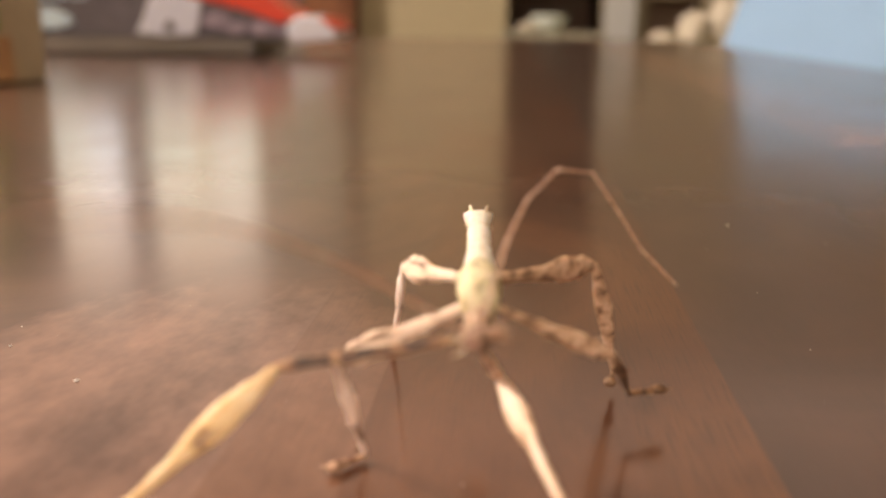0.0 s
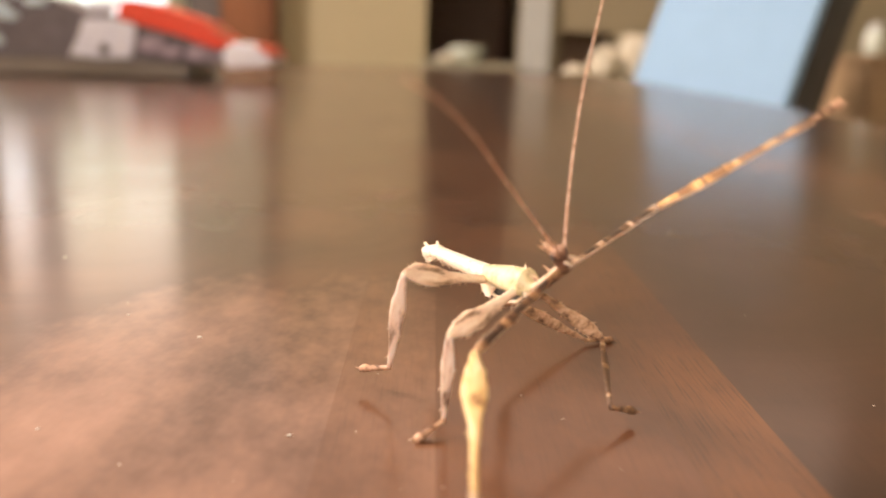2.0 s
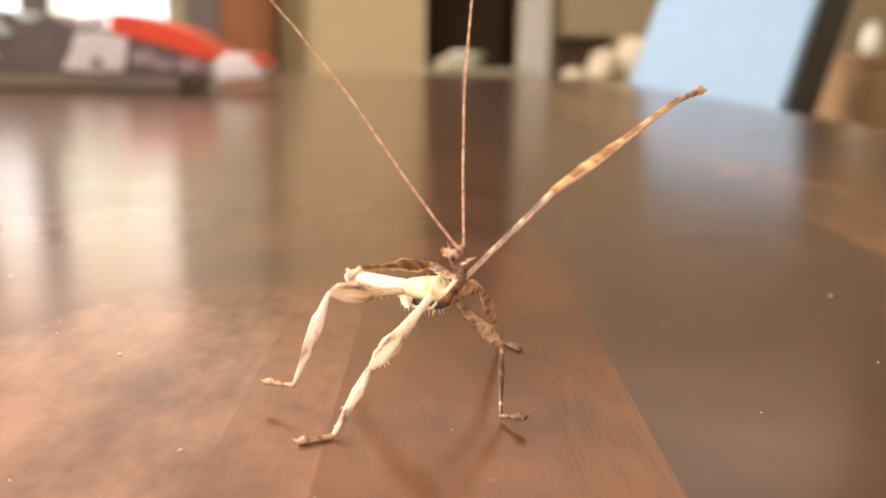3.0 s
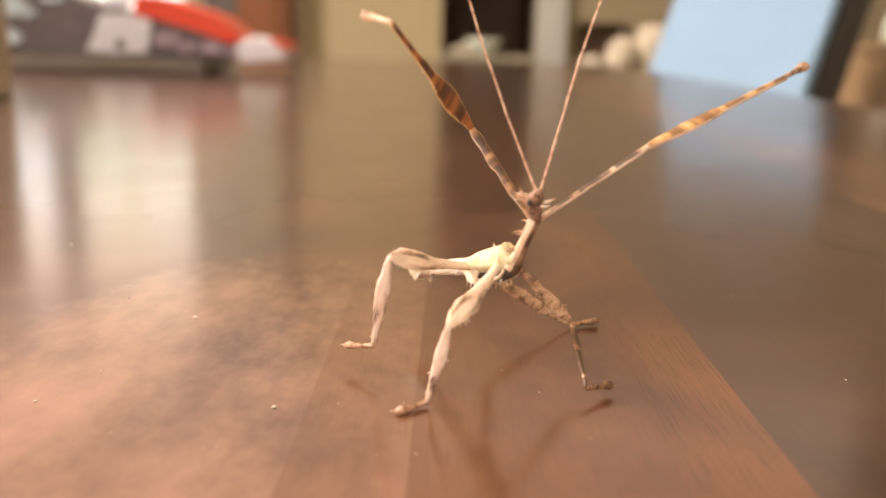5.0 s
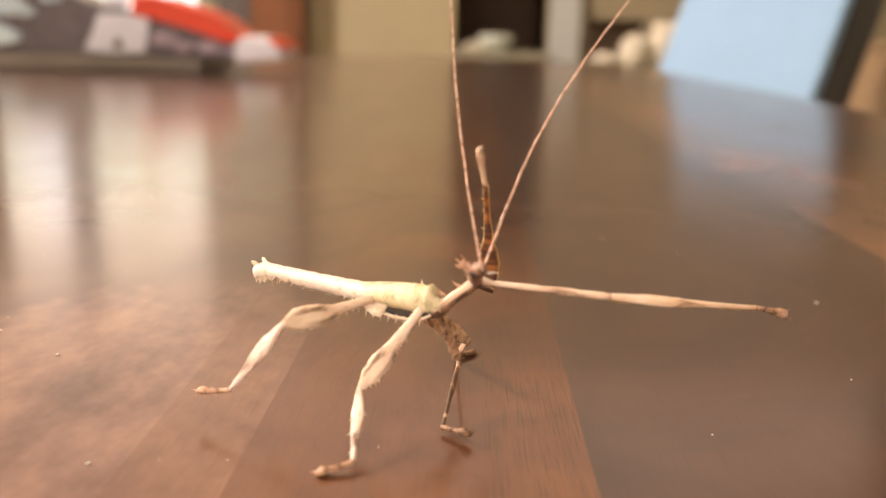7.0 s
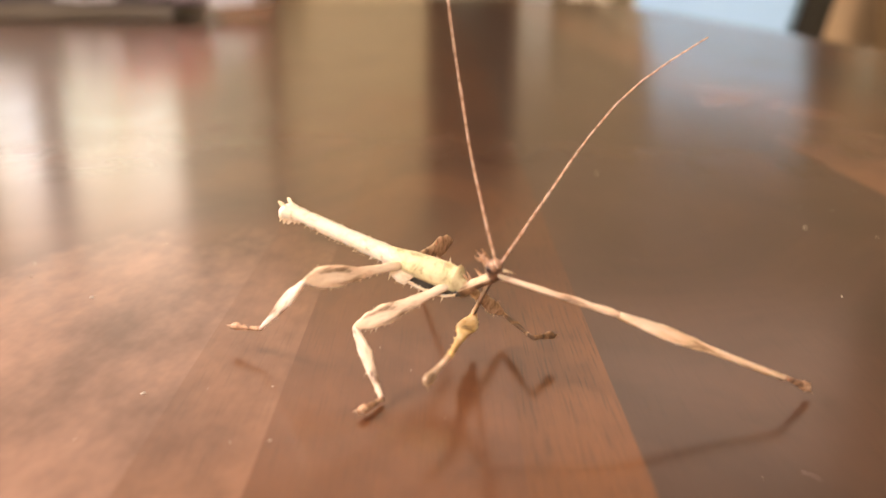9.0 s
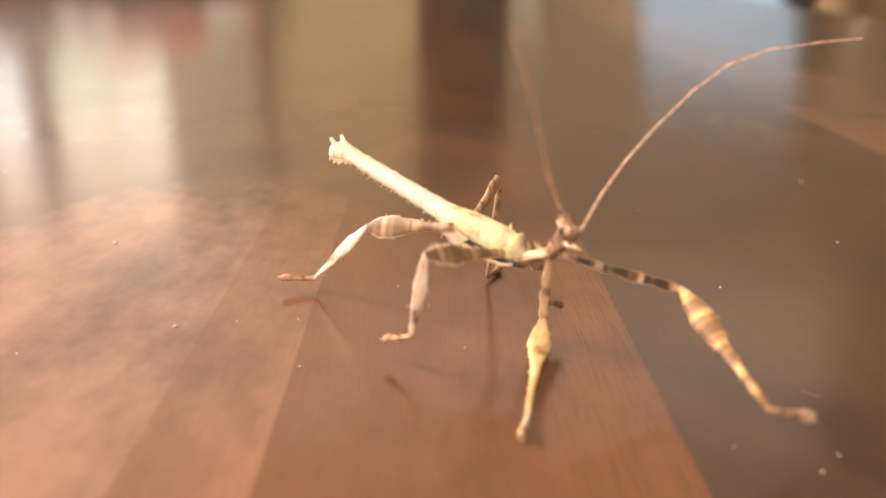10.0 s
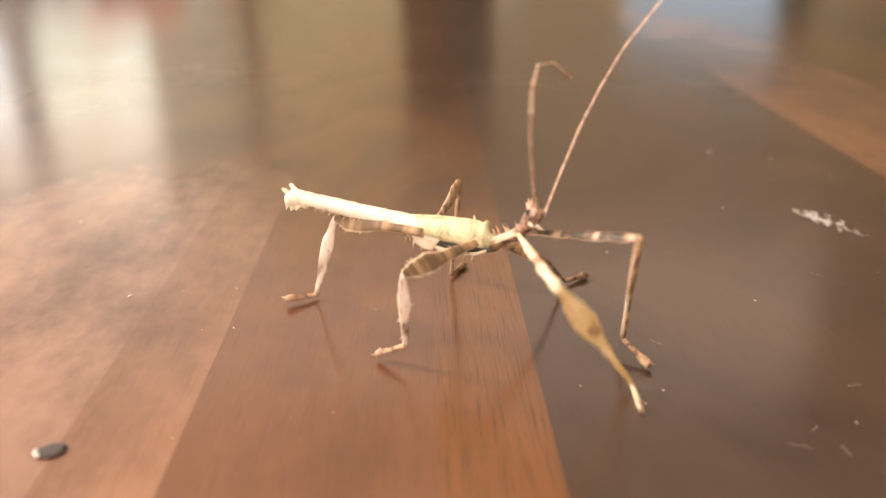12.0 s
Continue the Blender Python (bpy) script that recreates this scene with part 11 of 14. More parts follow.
        (9.375, pose(0.0021, -0.0055, 0.0412, 91, -66, 119)),
        (9.5, pose(0.0022, -0.0051, 0.0418, 92, -65, 119)),
        (9.625, pose(0.0016, -0.0077, 0.0423, 71, -73, 141)),
        (9.75, pose(0.0005, -0.0136, 0.0412, -6, -70, -139)),
        (9.875, pose(0.0005, -0.0191, 0.0379, -29, -49, -113)),
        (10, pose(0.0010, -0.0211, 0.0357, -33, -39, -107)),
        (10.125, pose(0.0010, -0.0214, 0.0362, -33, -39, -107)),
        (10.25, pose(0.0012, -0.0215, 0.0373, -34, -40, -106)),
        (10.375, pose(0.0014, -0.0216, 0.0385, -34, -41, -106)),
        (10.5, pose(0.0014, -0.0217, 0.0390, -34, -42, -106)),
        (10.667, pose(0.0013, -0.0216, 0.0394, -35, -42, -104)),
        (10.833, pose(0.0013, -0.0213, 0.0402, -36, -42, -102)),
        (11, pose(0.0013, -0.0212, 0.0407, -37, -42, -102)),
        (11.25, pose(0.0015, -0.0213, 0.0400, -37, -41, -101)),
        (11.5, pose(0.0018, -0.0216, 0.0394, -37, -40, -101)),
        (11.75, pose(0.0028, -0.0214, 0.0399, -38, -41, -100)),
        (12, pose(0.0039, -0.0211, 0.0403, -38, -43, -100)),
    ])
    walk(limbs["ra3"], [
        (0, pose(-0.0129, -0.0292, 0.0389, -5, -25, -117)),
        (0.167, pose(-0.0130, -0.0289, 0.0381, -5, -23, -118)),
        (0.333, pose(-0.0131, -0.0288, 0.0361, -4, -20, -120)),
        (0.5, pose(-0.0129, -0.0285, 0.0353, -3, -17, -121)),
        (0.75, pose(-0.0136, -0.0291, 0.0361, -3, -17, -122)),
        (1, pose(-0.0143, -0.0296, 0.0370, -3, -16, -123)),
        (1.125, pose(-0.0117, -0.0286, 0.0388, -3, -17, -121)),
        (1.25, pose(-0.0071, -0.0245, 0.0404, -4, -20, -119)),
        (1.375, pose(-0.0052, -0.0204, 0.0385, -5, -22, -116)),
        (1.5, pose(-0.0052, -0.0195, 0.0368, -5, -23, -115)),
        (1.625, pose(-0.0048, -0.0197, 0.0405, -6, -24, -115)),
        (1.75, pose(-0.0054, -0.0225, 0.0460, -6, -27, -115)),
        (1.875, pose(-0.0069, -0.0258, 0.0465, -5, -30, -116)),
        (2, pose(-0.0076, -0.0265, 0.0452, -5, -31, -116)),
        (2.167, pose(-0.0100, -0.0213, 0.0498, 4, -41, -132)),
        (2.333, pose(-0.0121, -0.0098, 0.0550, 36, -53, -174)),
        (2.5, pose(-0.0118, -0.0033, 0.0558, 57, -51, 160)),
        (2.667, pose(-0.0118, -0.0044, 0.0550, 55, -51, 162)),
        (2.833, pose(-0.0118, -0.0065, 0.0533, 53, -53, 164)),
        (3, pose(-0.0117, -0.0076, 0.0522, 52, -54, 166)),
        (3.1, pose(-0.0101, -0.0076, 0.0537, 52, -57, 166)),
        (3.2, pose(-0.0085, -0.0076, 0.0550, 53, -61, 165)),
        (3.467, pose(-0.0084, -0.0073, 0.0550, 53, -61, 165)),
        (3.733, pose(-0.0081, -0.0067, 0.0548, 54, -60, 164)),
        (4, pose(-0.0076, -0.0058, 0.0544, 55, -60, 163)),
        (4.267, pose(-0.0072, -0.0048, 0.0539, 56, -60, 161)),
        (4.533, pose(-0.0070, -0.0040, 0.0535, 56, -60, 161)),
        (4.8, pose(-0.0069, -0.0037, 0.0533, 57, -60, 160)),
        (4.867, pose(-0.0065, -0.0031, 0.0545, 59, -62, 157)),
        (4.933, pose(-0.0057, -0.0019, 0.0567, 65, -65, 151)),
        (5, pose(-0.0054, -0.0013, 0.0577, 69, -67, 147)),
        (5.125, pose(-0.0052, -0.0014, 0.0572, 70, -67, 145)),
        (5.25, pose(-0.0050, -0.0014, 0.0557, 75, -67, 141)),
        (5.375, pose(-0.0048, -0.0015, 0.0541, 79, -67, 136)),
        (5.5, pose(-0.0047, -0.0015, 0.0533, 81, -67, 134)),
        (5.625, pose(-0.0033, 0.0001, 0.0557, 80, -67, 135)),
        (5.75, pose(-0.0010, 0.0046, 0.0592, 77, -68, 138)),
        (5.875, pose(0.0004, 0.0093, 0.0600, 74, -71, 141)),
        (6, pose(0.0006, 0.0111, 0.0596, 73, -71, 142)),
        (6.167, pose(0.0019, 0.0083, 0.0605, 81, -72, 134)),
        (6.333, pose(0.0030, 0.0022, 0.0590, 95, -73, 119)),
        (6.5, pose(0.0031, -0.0007, 0.0566, 104, -72, 110)),
        (6.6, pose(0.0032, -0.0006, 0.0549, 103, -72, 111)),
        (6.7, pose(0.0033, -0.0004, 0.0532, 102, -71, 111)),
        (6.967, pose(0.0030, -0.0007, 0.0531, 101, -71, 113)),
        (7.233, pose(0.0021, -0.0015, 0.0530, 97, -70, 117)),
        (7.5, pose(0.0009, -0.0026, 0.0526, 92, -70, 122)),
        (7.767, pose(-0.0002, -0.0036, 0.0522, 86, -69, 128)),
        (8.033, pose(-0.0012, -0.0044, 0.0518, 83, -69, 132)),
        (8.3, pose(-0.0015, -0.0047, 0.0516, 82, -68, 133)),
        (8.4, pose(-0.0023, -0.0043, 0.0513, 78, -66, 138)),
        (8.5, pose(-0.0030, -0.0038, 0.0510, 74, -64, 141)),
        (8.625, pose(-0.0026, -0.0042, 0.0500, 77, -65, 139)),
        (8.75, pose(-0.0014, -0.0049, 0.0478, 83, -68, 133)),
        (8.875, pose(-0.0002, -0.0056, 0.0454, 90, -71, 124)),
        (9, pose(0.0002, -0.0059, 0.0443, 94, -72, 120)),
        (9.125, pose(0.0003, -0.0053, 0.0450, 91, -73, 123)),
        (9.25, pose(0.0005, -0.0041, 0.0466, 85, -73, 130)),
        (9.375, pose(0.0007, -0.0029, 0.0480, 79, -73, 136)),
        (9.5, pose(0.0007, -0.0024, 0.0486, 76, -74, 139)),
        (9.625, pose(-0.0001, -0.0063, 0.0494, 41, -76, 175)),
        (9.75, pose(-0.0014, -0.0153, 0.0483, -16, -65, -125)),
        (9.875, pose(-0.0014, -0.0237, 0.0435, -29, -45, -109)),
        (10, pose(-0.0007, -0.0267, 0.0404, -32, -36, -104)),
        (10.125, pose(-0.0007, -0.0269, 0.0410, -32, -42, -105)),
        (10.25, pose(-0.0004, -0.0270, 0.0422, -31, -52, -106)),
        (10.375, pose(-0.0002, -0.0270, 0.0435, -31, -58, -106)),
        (10.5, pose(-0.0001, -0.0271, 0.0440, -32, -46, -105)),
        (10.667, pose(-0.0001, -0.0270, 0.0444, -33, -47, -104)),
        (10.833, pose(0.0001, -0.0268, 0.0452, -35, -46, -101)),
        (11, pose(0.0002, -0.0267, 0.0457, -36, -45, -100)),
        (11.25, pose(0.0005, -0.0269, 0.0448, -35, -44, -101)),
        (11.5, pose(0.0008, -0.0272, 0.0442, -35, -43, -101)),
        (11.75, pose(0.0019, -0.0269, 0.0449, -36, -44, -100)),
        (12, pose(0.0029, -0.0265, 0.0454, -37, -47, -98)),
    ])
    walk(limbs["ra4"], [
        (0, pose(-0.0160, -0.0352, 0.0422, -6, -20, -108)),
        (0.167, pose(-0.0162, -0.0350, 0.0411, -5, -18, -110)),
        (0.333, pose(-0.0167, -0.0349, 0.0387, -5, -14, -112)),
        (0.5, pose(-0.0167, -0.0346, 0.0375, -4, -11, -114)),
        (0.75, pose(-0.0174, -0.0352, 0.0383, -4, -10, -114)),
        (1, pose(-0.0182, -0.0357, 0.0391, -4, -8, -115)),
        (1.125, pose(-0.0154, -0.0347, 0.0409, -4, -10, -115)),
        (1.25, pose(-0.0105, -0.0307, 0.0429, -4, -13, -114)),
        (1.375, pose(-0.0083, -0.0266, 0.0413, -4, -17, -114)),
        (1.5, pose(-0.0082, -0.0257, 0.0397, -4, -18, -114)),
        (1.625, pose(-0.0077, -0.0259, 0.0435, -5, -20, -113)),
        (1.75, pose(-0.0082, -0.0286, 0.0494, -5, -23, -113)),
        (1.875, pose(-0.0098, -0.0317, 0.0502, -5, -26, -113)),
        (2, pose(-0.0104, -0.0322, 0.0492, -5, -28, -113)),
        (2.167, pose(-0.0138, -0.0255, 0.0547, 4, -39, -129)),
        (2.333, pose(-0.0166, -0.0103, 0.0610, 34, -51, -170)),
        (2.5, pose(-0.0163, -0.0017, 0.0616, 54, -49, 163)),
        (2.667, pose(-0.0163, -0.0029, 0.0608, 54, -50, 165)),
        (2.833, pose(-0.0161, -0.0053, 0.0592, 53, -51, 166)),
        (3, pose(-0.0160, -0.0065, 0.0583, 52, -51, 167)),
        (3.1, pose(-0.0141, -0.0066, 0.0600, 53, -56, 165)),
        (3.2, pose(-0.0121, -0.0066, 0.0615, 56, -61, 162)),
        (3.467, pose(-0.0119, -0.0063, 0.0615, 56, -61, 162)),
        (3.733, pose(-0.0116, -0.0056, 0.0613, 56, -60, 162)),
        (4, pose(-0.0112, -0.0047, 0.0609, 57, -60, 161)),
        (4.267, pose(-0.0108, -0.0036, 0.0604, 57, -60, 160)),
        (4.533, pose(-0.0105, -0.0028, 0.0600, 58, -60, 160)),
        (4.8, pose(-0.0104, -0.0024, 0.0598, 58, -60, 159)),
        (4.867, pose(-0.0097, -0.0017, 0.0611, 61, -62, 156)),
        (4.933, pose(-0.0085, -0.0004, 0.0635, 66, -66, 150)),
        (5, pose(-0.0078, 0.0003, 0.0646, 71, -68, 146)),
        (5.125, pose(-0.0076, 0.0003, 0.0641, 72, -68, 144)),
        (5.25, pose(-0.0072, 0.0004, 0.0627, 74, -68, 142)),
        (5.375, pose(-0.0069, 0.0006, 0.0610, 77, -68, 138)),
        (5.5, pose(-0.0067, 0.0007, 0.0601, 79, -68, 136)),
        (5.625, pose(-0.0054, 0.0021, 0.0626, 78, -69, 138)),
        (5.75, pose(-0.0030, 0.0065, 0.0662, 76, -70, 140)),
        (5.875, pose(-0.0016, 0.0109, 0.0671, 74, -72, 142)),
        (6, pose(-0.0013, 0.0126, 0.0667, 72, -72, 143)),
        (6.167, pose(0.0003, 0.0100, 0.0676, 80, -73, 136)),
        (6.333, pose(0.0020, 0.0041, 0.0661, 98, -74, 117)),
        (6.5, pose(0.0023, 0.0014, 0.0637, 106, -74, 108)),
        (6.6, pose(0.0024, 0.0016, 0.0620, 106, -73, 108)),
        (6.7, pose(0.0024, 0.0019, 0.0603, 106, -73, 109)),
        (6.967, pose(0.0020, 0.0016, 0.0602, 105, -73, 110)),
        (7.233, pose(0.0009, 0.0007, 0.0601, 102, -73, 112)),
        (7.5, pose(-0.0004, -0.0004, 0.0597, 97, -72, 118)),
        (7.767, pose(-0.0019, -0.0015, 0.0592, 93, -71, 122)),
        (8.033, pose(-0.0030, -0.0024, 0.0588, 89, -71, 126)),
        (8.3, pose(-0.0034, -0.0027, 0.0586, 89, -70, 127)),
        (8.4, pose(-0.0045, -0.0023, 0.0582, 84, -68, 132)),
        (8.5, pose(-0.0056, -0.0018, 0.0577, 79, -66, 137)),
        (8.625, pose(-0.0049, -0.0021, 0.0568, 82, -67, 134)),
        (8.75, pose(-0.0033, -0.0029, 0.0548, 86, -69, 129)),
        (8.875, pose(-0.0016, -0.0036, 0.0525, 93, -71, 122)),
        (9, pose(-0.0010, -0.0039, 0.0514, 96, -72, 118)),
        (9.125, pose(-0.0010, -0.0034, 0.0522, 88, -75, 128)),
        (9.25, pose(-0.0009, -0.0024, 0.0538, 62, -78, 154)),
        (9.375, pose(-0.0009, -0.0014, 0.0552, 30, -77, -173)),
        (9.5, pose(-0.0009, -0.0010, 0.0558, 18, -76, -161)),
        (9.625, pose(-0.0018, -0.0061, 0.0567, -3, -72, -139)),
        (9.75, pose(-0.0033, -0.0179, 0.0550, -24, -57, -116)),
        (9.875, pose(-0.0031, -0.0286, 0.0489, -32, -41, -106)),
        (10, pose(-0.0022, -0.0326, 0.0448, -34, -33, -103)),
        (10.125, pose(-0.0021, -0.0323, 0.0459, -33, -48, -104)),
        (10.25, pose(-0.0017, -0.0314, 0.0481, -23, -82, -114)),
        (10.375, pose(-0.0013, -0.0308, 0.0498, 141, -59, 81)),
        (10.5, pose(-0.0014, -0.0322, 0.0493, 142, -26, 79)),
        (10.667, pose(-0.0013, -0.0320, 0.0499, 142, -24, 80)),
        (10.833, pose(-0.0009, -0.0319, 0.0506, 141, -20, 82)),
        (11, pose(-0.0008, -0.0319, 0.0510, 142, -18, 81)),
        (11.25, pose(-0.0005, -0.0322, 0.0501, 141, -15, 84)),
        (11.5, pose(-0.0003, -0.0326, 0.0493, 140, -10, 88)),
        (11.75, pose(0.0010, -0.0322, 0.0501, 141, -15, 85)),
        (12, pose(0.0022, -0.0316, 0.0509, 142, -20, 82)),
    ])
    walk(limbs["ra5"], [
        (0, pose(-0.0182, -0.0419, 0.0448, -6, -16, -100)),
        (0.167, pose(-0.0186, -0.0417, 0.0434, -6, -13, -101)),
        (0.333, pose(-0.0194, -0.0416, 0.0405, -6, -6, -102)),
        (0.5, pose(-0.0197, -0.0413, 0.0390, -5, -3, -104)),
        (0.75, pose(-0.0205, -0.0420, 0.0396, -5, -1, -103)),
        (1, pose(-0.0213, -0.0424, 0.0401, -5, 1, -104)),
        (1.125, pose(-0.0185, -0.0414, 0.0422, -5, -1, -105)),
        (1.25, pose(-0.0135, -0.0373, 0.0446, -5, -6, -108)),
        (1.375, pose(-0.0112, -0.0332, 0.0434, -5, -10, -110)),
        (1.5, pose(-0.0111, -0.0322, 0.0421, -5, -12, -111)),
        (1.625, pose(-0.0104, -0.0323, 0.0461, -5, -14, -112)),
        (1.75, pose(-0.0109, -0.0349, 0.0523, -5, -18, -112)),
        (1.875, pose(-0.0124, -0.0379, 0.0535, -5, -22, -112)),
        (2, pose(-0.0130, -0.0383, 0.0527, -5, -23, -112)),
        (2.167, pose(-0.0174, -0.0301, 0.0594, 3, -35, -127)),
        (2.333, pose(-0.0213, -0.0111, 0.0668, 30, -48, -167)),
        (2.5, pose(-0.0210, -0.0003, 0.0673, 50, -48, 167)),
        (2.667, pose(-0.0209, -0.0017, 0.0666, 50, -49, 167)),
        (2.833, pose(-0.0207, -0.0041, 0.0650, 50, -49, 167)),
        (3, pose(-0.0206, -0.0055, 0.0641, 49, -49, 168)),
        (3.1, pose(-0.0181, -0.0055, 0.0662, 52, -55, 164)),
        (3.2, pose(-0.0156, -0.0055, 0.0680, 56, -60, 160)),
        (3.467, pose(-0.0154, -0.0052, 0.0680, 56, -60, 160)),
        (3.733, pose(-0.0151, -0.0045, 0.0678, 56, -60, 160)),
        (4, pose(-0.0147, -0.0034, 0.0674, 56, -60, 160)),
        (4.267, pose(-0.0143, -0.0023, 0.0669, 56, -60, 159)),
        (4.533, pose(-0.0140, -0.0015, 0.0665, 57, -60, 159)),
        (4.8, pose(-0.0139, -0.0011, 0.0663, 57, -60, 159)),
        (4.867, pose(-0.0129, -0.0003, 0.0677, 60, -62, 155)),
        (4.933, pose(-0.0112, 0.0011, 0.0703, 65, -66, 150)),
        (5, pose(-0.0102, 0.0019, 0.0716, 69, -68, 145)),
        (5.125, pose(-0.0100, 0.0019, 0.0710, 71, -68, 144)),
        (5.25, pose(-0.0094, 0.0022, 0.0696, 72, -69, 142)),
        (5.375, pose(-0.0090, 0.0024, 0.0679, 73, -69, 140)),
        (5.5, pose(-0.0088, 0.0026, 0.0671, 75, -69, 139)),
        (5.625, pose(-0.0074, 0.0040, 0.0696, 74, -70, 140)),
        (5.75, pose(-0.0050, 0.0081, 0.0732, 73, -71, 141)),
        (5.875, pose(-0.0034, 0.0123, 0.0742, 71, -72, 143)),
        (6, pose(-0.0032, 0.0140, 0.0738, 71, -73, 143)),
        (6.167, pose(-0.0013, 0.0115, 0.0748, 78, -74, 136)),
        (6.333, pose(0.0010, 0.0060, 0.0733, 96, -75, 117)),
        (6.5, pose(0.0017, 0.0034, 0.0709, 105, -75, 108)),
        (6.6, pose(0.0017, 0.0036, 0.0692, 107, -75, 106)),
        (6.7, pose(0.0017, 0.0040, 0.0674, 107, -75, 105)),
        (6.967, pose(0.0013, 0.0036, 0.0674, 106, -74, 107)),
        (7.233, pose(0.0001, 0.0028, 0.0672, 103, -74, 110)),
        (7.5, pose(-0.0015, 0.0017, 0.0668, 98, -73, 115)),
        (7.767, pose(-0.0032, 0.0006, 0.0663, 95, -72, 118)),
        (8.033, pose(-0.0045, -0.0004, 0.0659, 92, -72, 121)),
        (8.3, pose(-0.0050, -0.0006, 0.0657, 91, -71, 122)),
        (8.4, pose(-0.0064, -0.0002, 0.0652, 86, -69, 128)),
        (8.5, pose(-0.0079, 0.0003, 0.0646, 80, -67, 134)),
        (8.625, pose(-0.0070, -0.0000, 0.0637, 82, -68, 132)),
        (8.75, pose(-0.0049, -0.0008, 0.0618, 86, -70, 127)),
        (8.875, pose(-0.0029, -0.0015, 0.0596, 92, -72, 122)),
        (9, pose(-0.0021, -0.0019, 0.0586, 95, -73, 118)),
        (9.125, pose(-0.0022, -0.0018, 0.0594, 81, -77, 133)),
        (9.25, pose(-0.0023, -0.0017, 0.0611, 27, -79, -172)),
        (9.375, pose(-0.0025, -0.0016, 0.0625, -9, -71, -135)),
        (9.5, pose(-0.0026, -0.0016, 0.0631, -16, -67, -127)),
        (9.625, pose(-0.0036, -0.0077, 0.0638, -23, -62, -120)),
        (9.75, pose(-0.0051, -0.0216, 0.0613, -31, -49, -110)),
        (9.875, pose(-0.0047, -0.0341, 0.0537, -35, -36, -104)),
        (10, pose(-0.0036, -0.0387, 0.0489, -36, -29, -102)),
        (10.125, pose(-0.0033, -0.0372, 0.0515, -38, -51, -100)),
        (10.25, pose(-0.0021, -0.0323, 0.0555, 178, -83, 46)),
        (10.375, pose(-0.0007, -0.0270, 0.0562, 152, -40, 73)),
        (10.5, pose(-0.0002, -0.0256, 0.0526, 150, -21, 76)),
        (10.667, pose(-0.0002, -0.0252, 0.0529, 151, -18, 76)),
        (10.833, pose(0.0001, -0.0249, 0.0532, 150, -15, 76)),
        (11, pose(0.0003, -0.0248, 0.0534, 150, -12, 78)),
        (11.25, pose(0.0002, -0.0250, 0.0520, 149, -8, 81)),
        (11.5, pose(-0.0001, -0.0253, 0.0506, 149, -4, 85)),
        (11.75, pose(0.0017, -0.0250, 0.0520, 149, -8, 81)),
        (12, pose(0.0032, -0.0246, 0.0534, 150, -12, 77)),
    ])
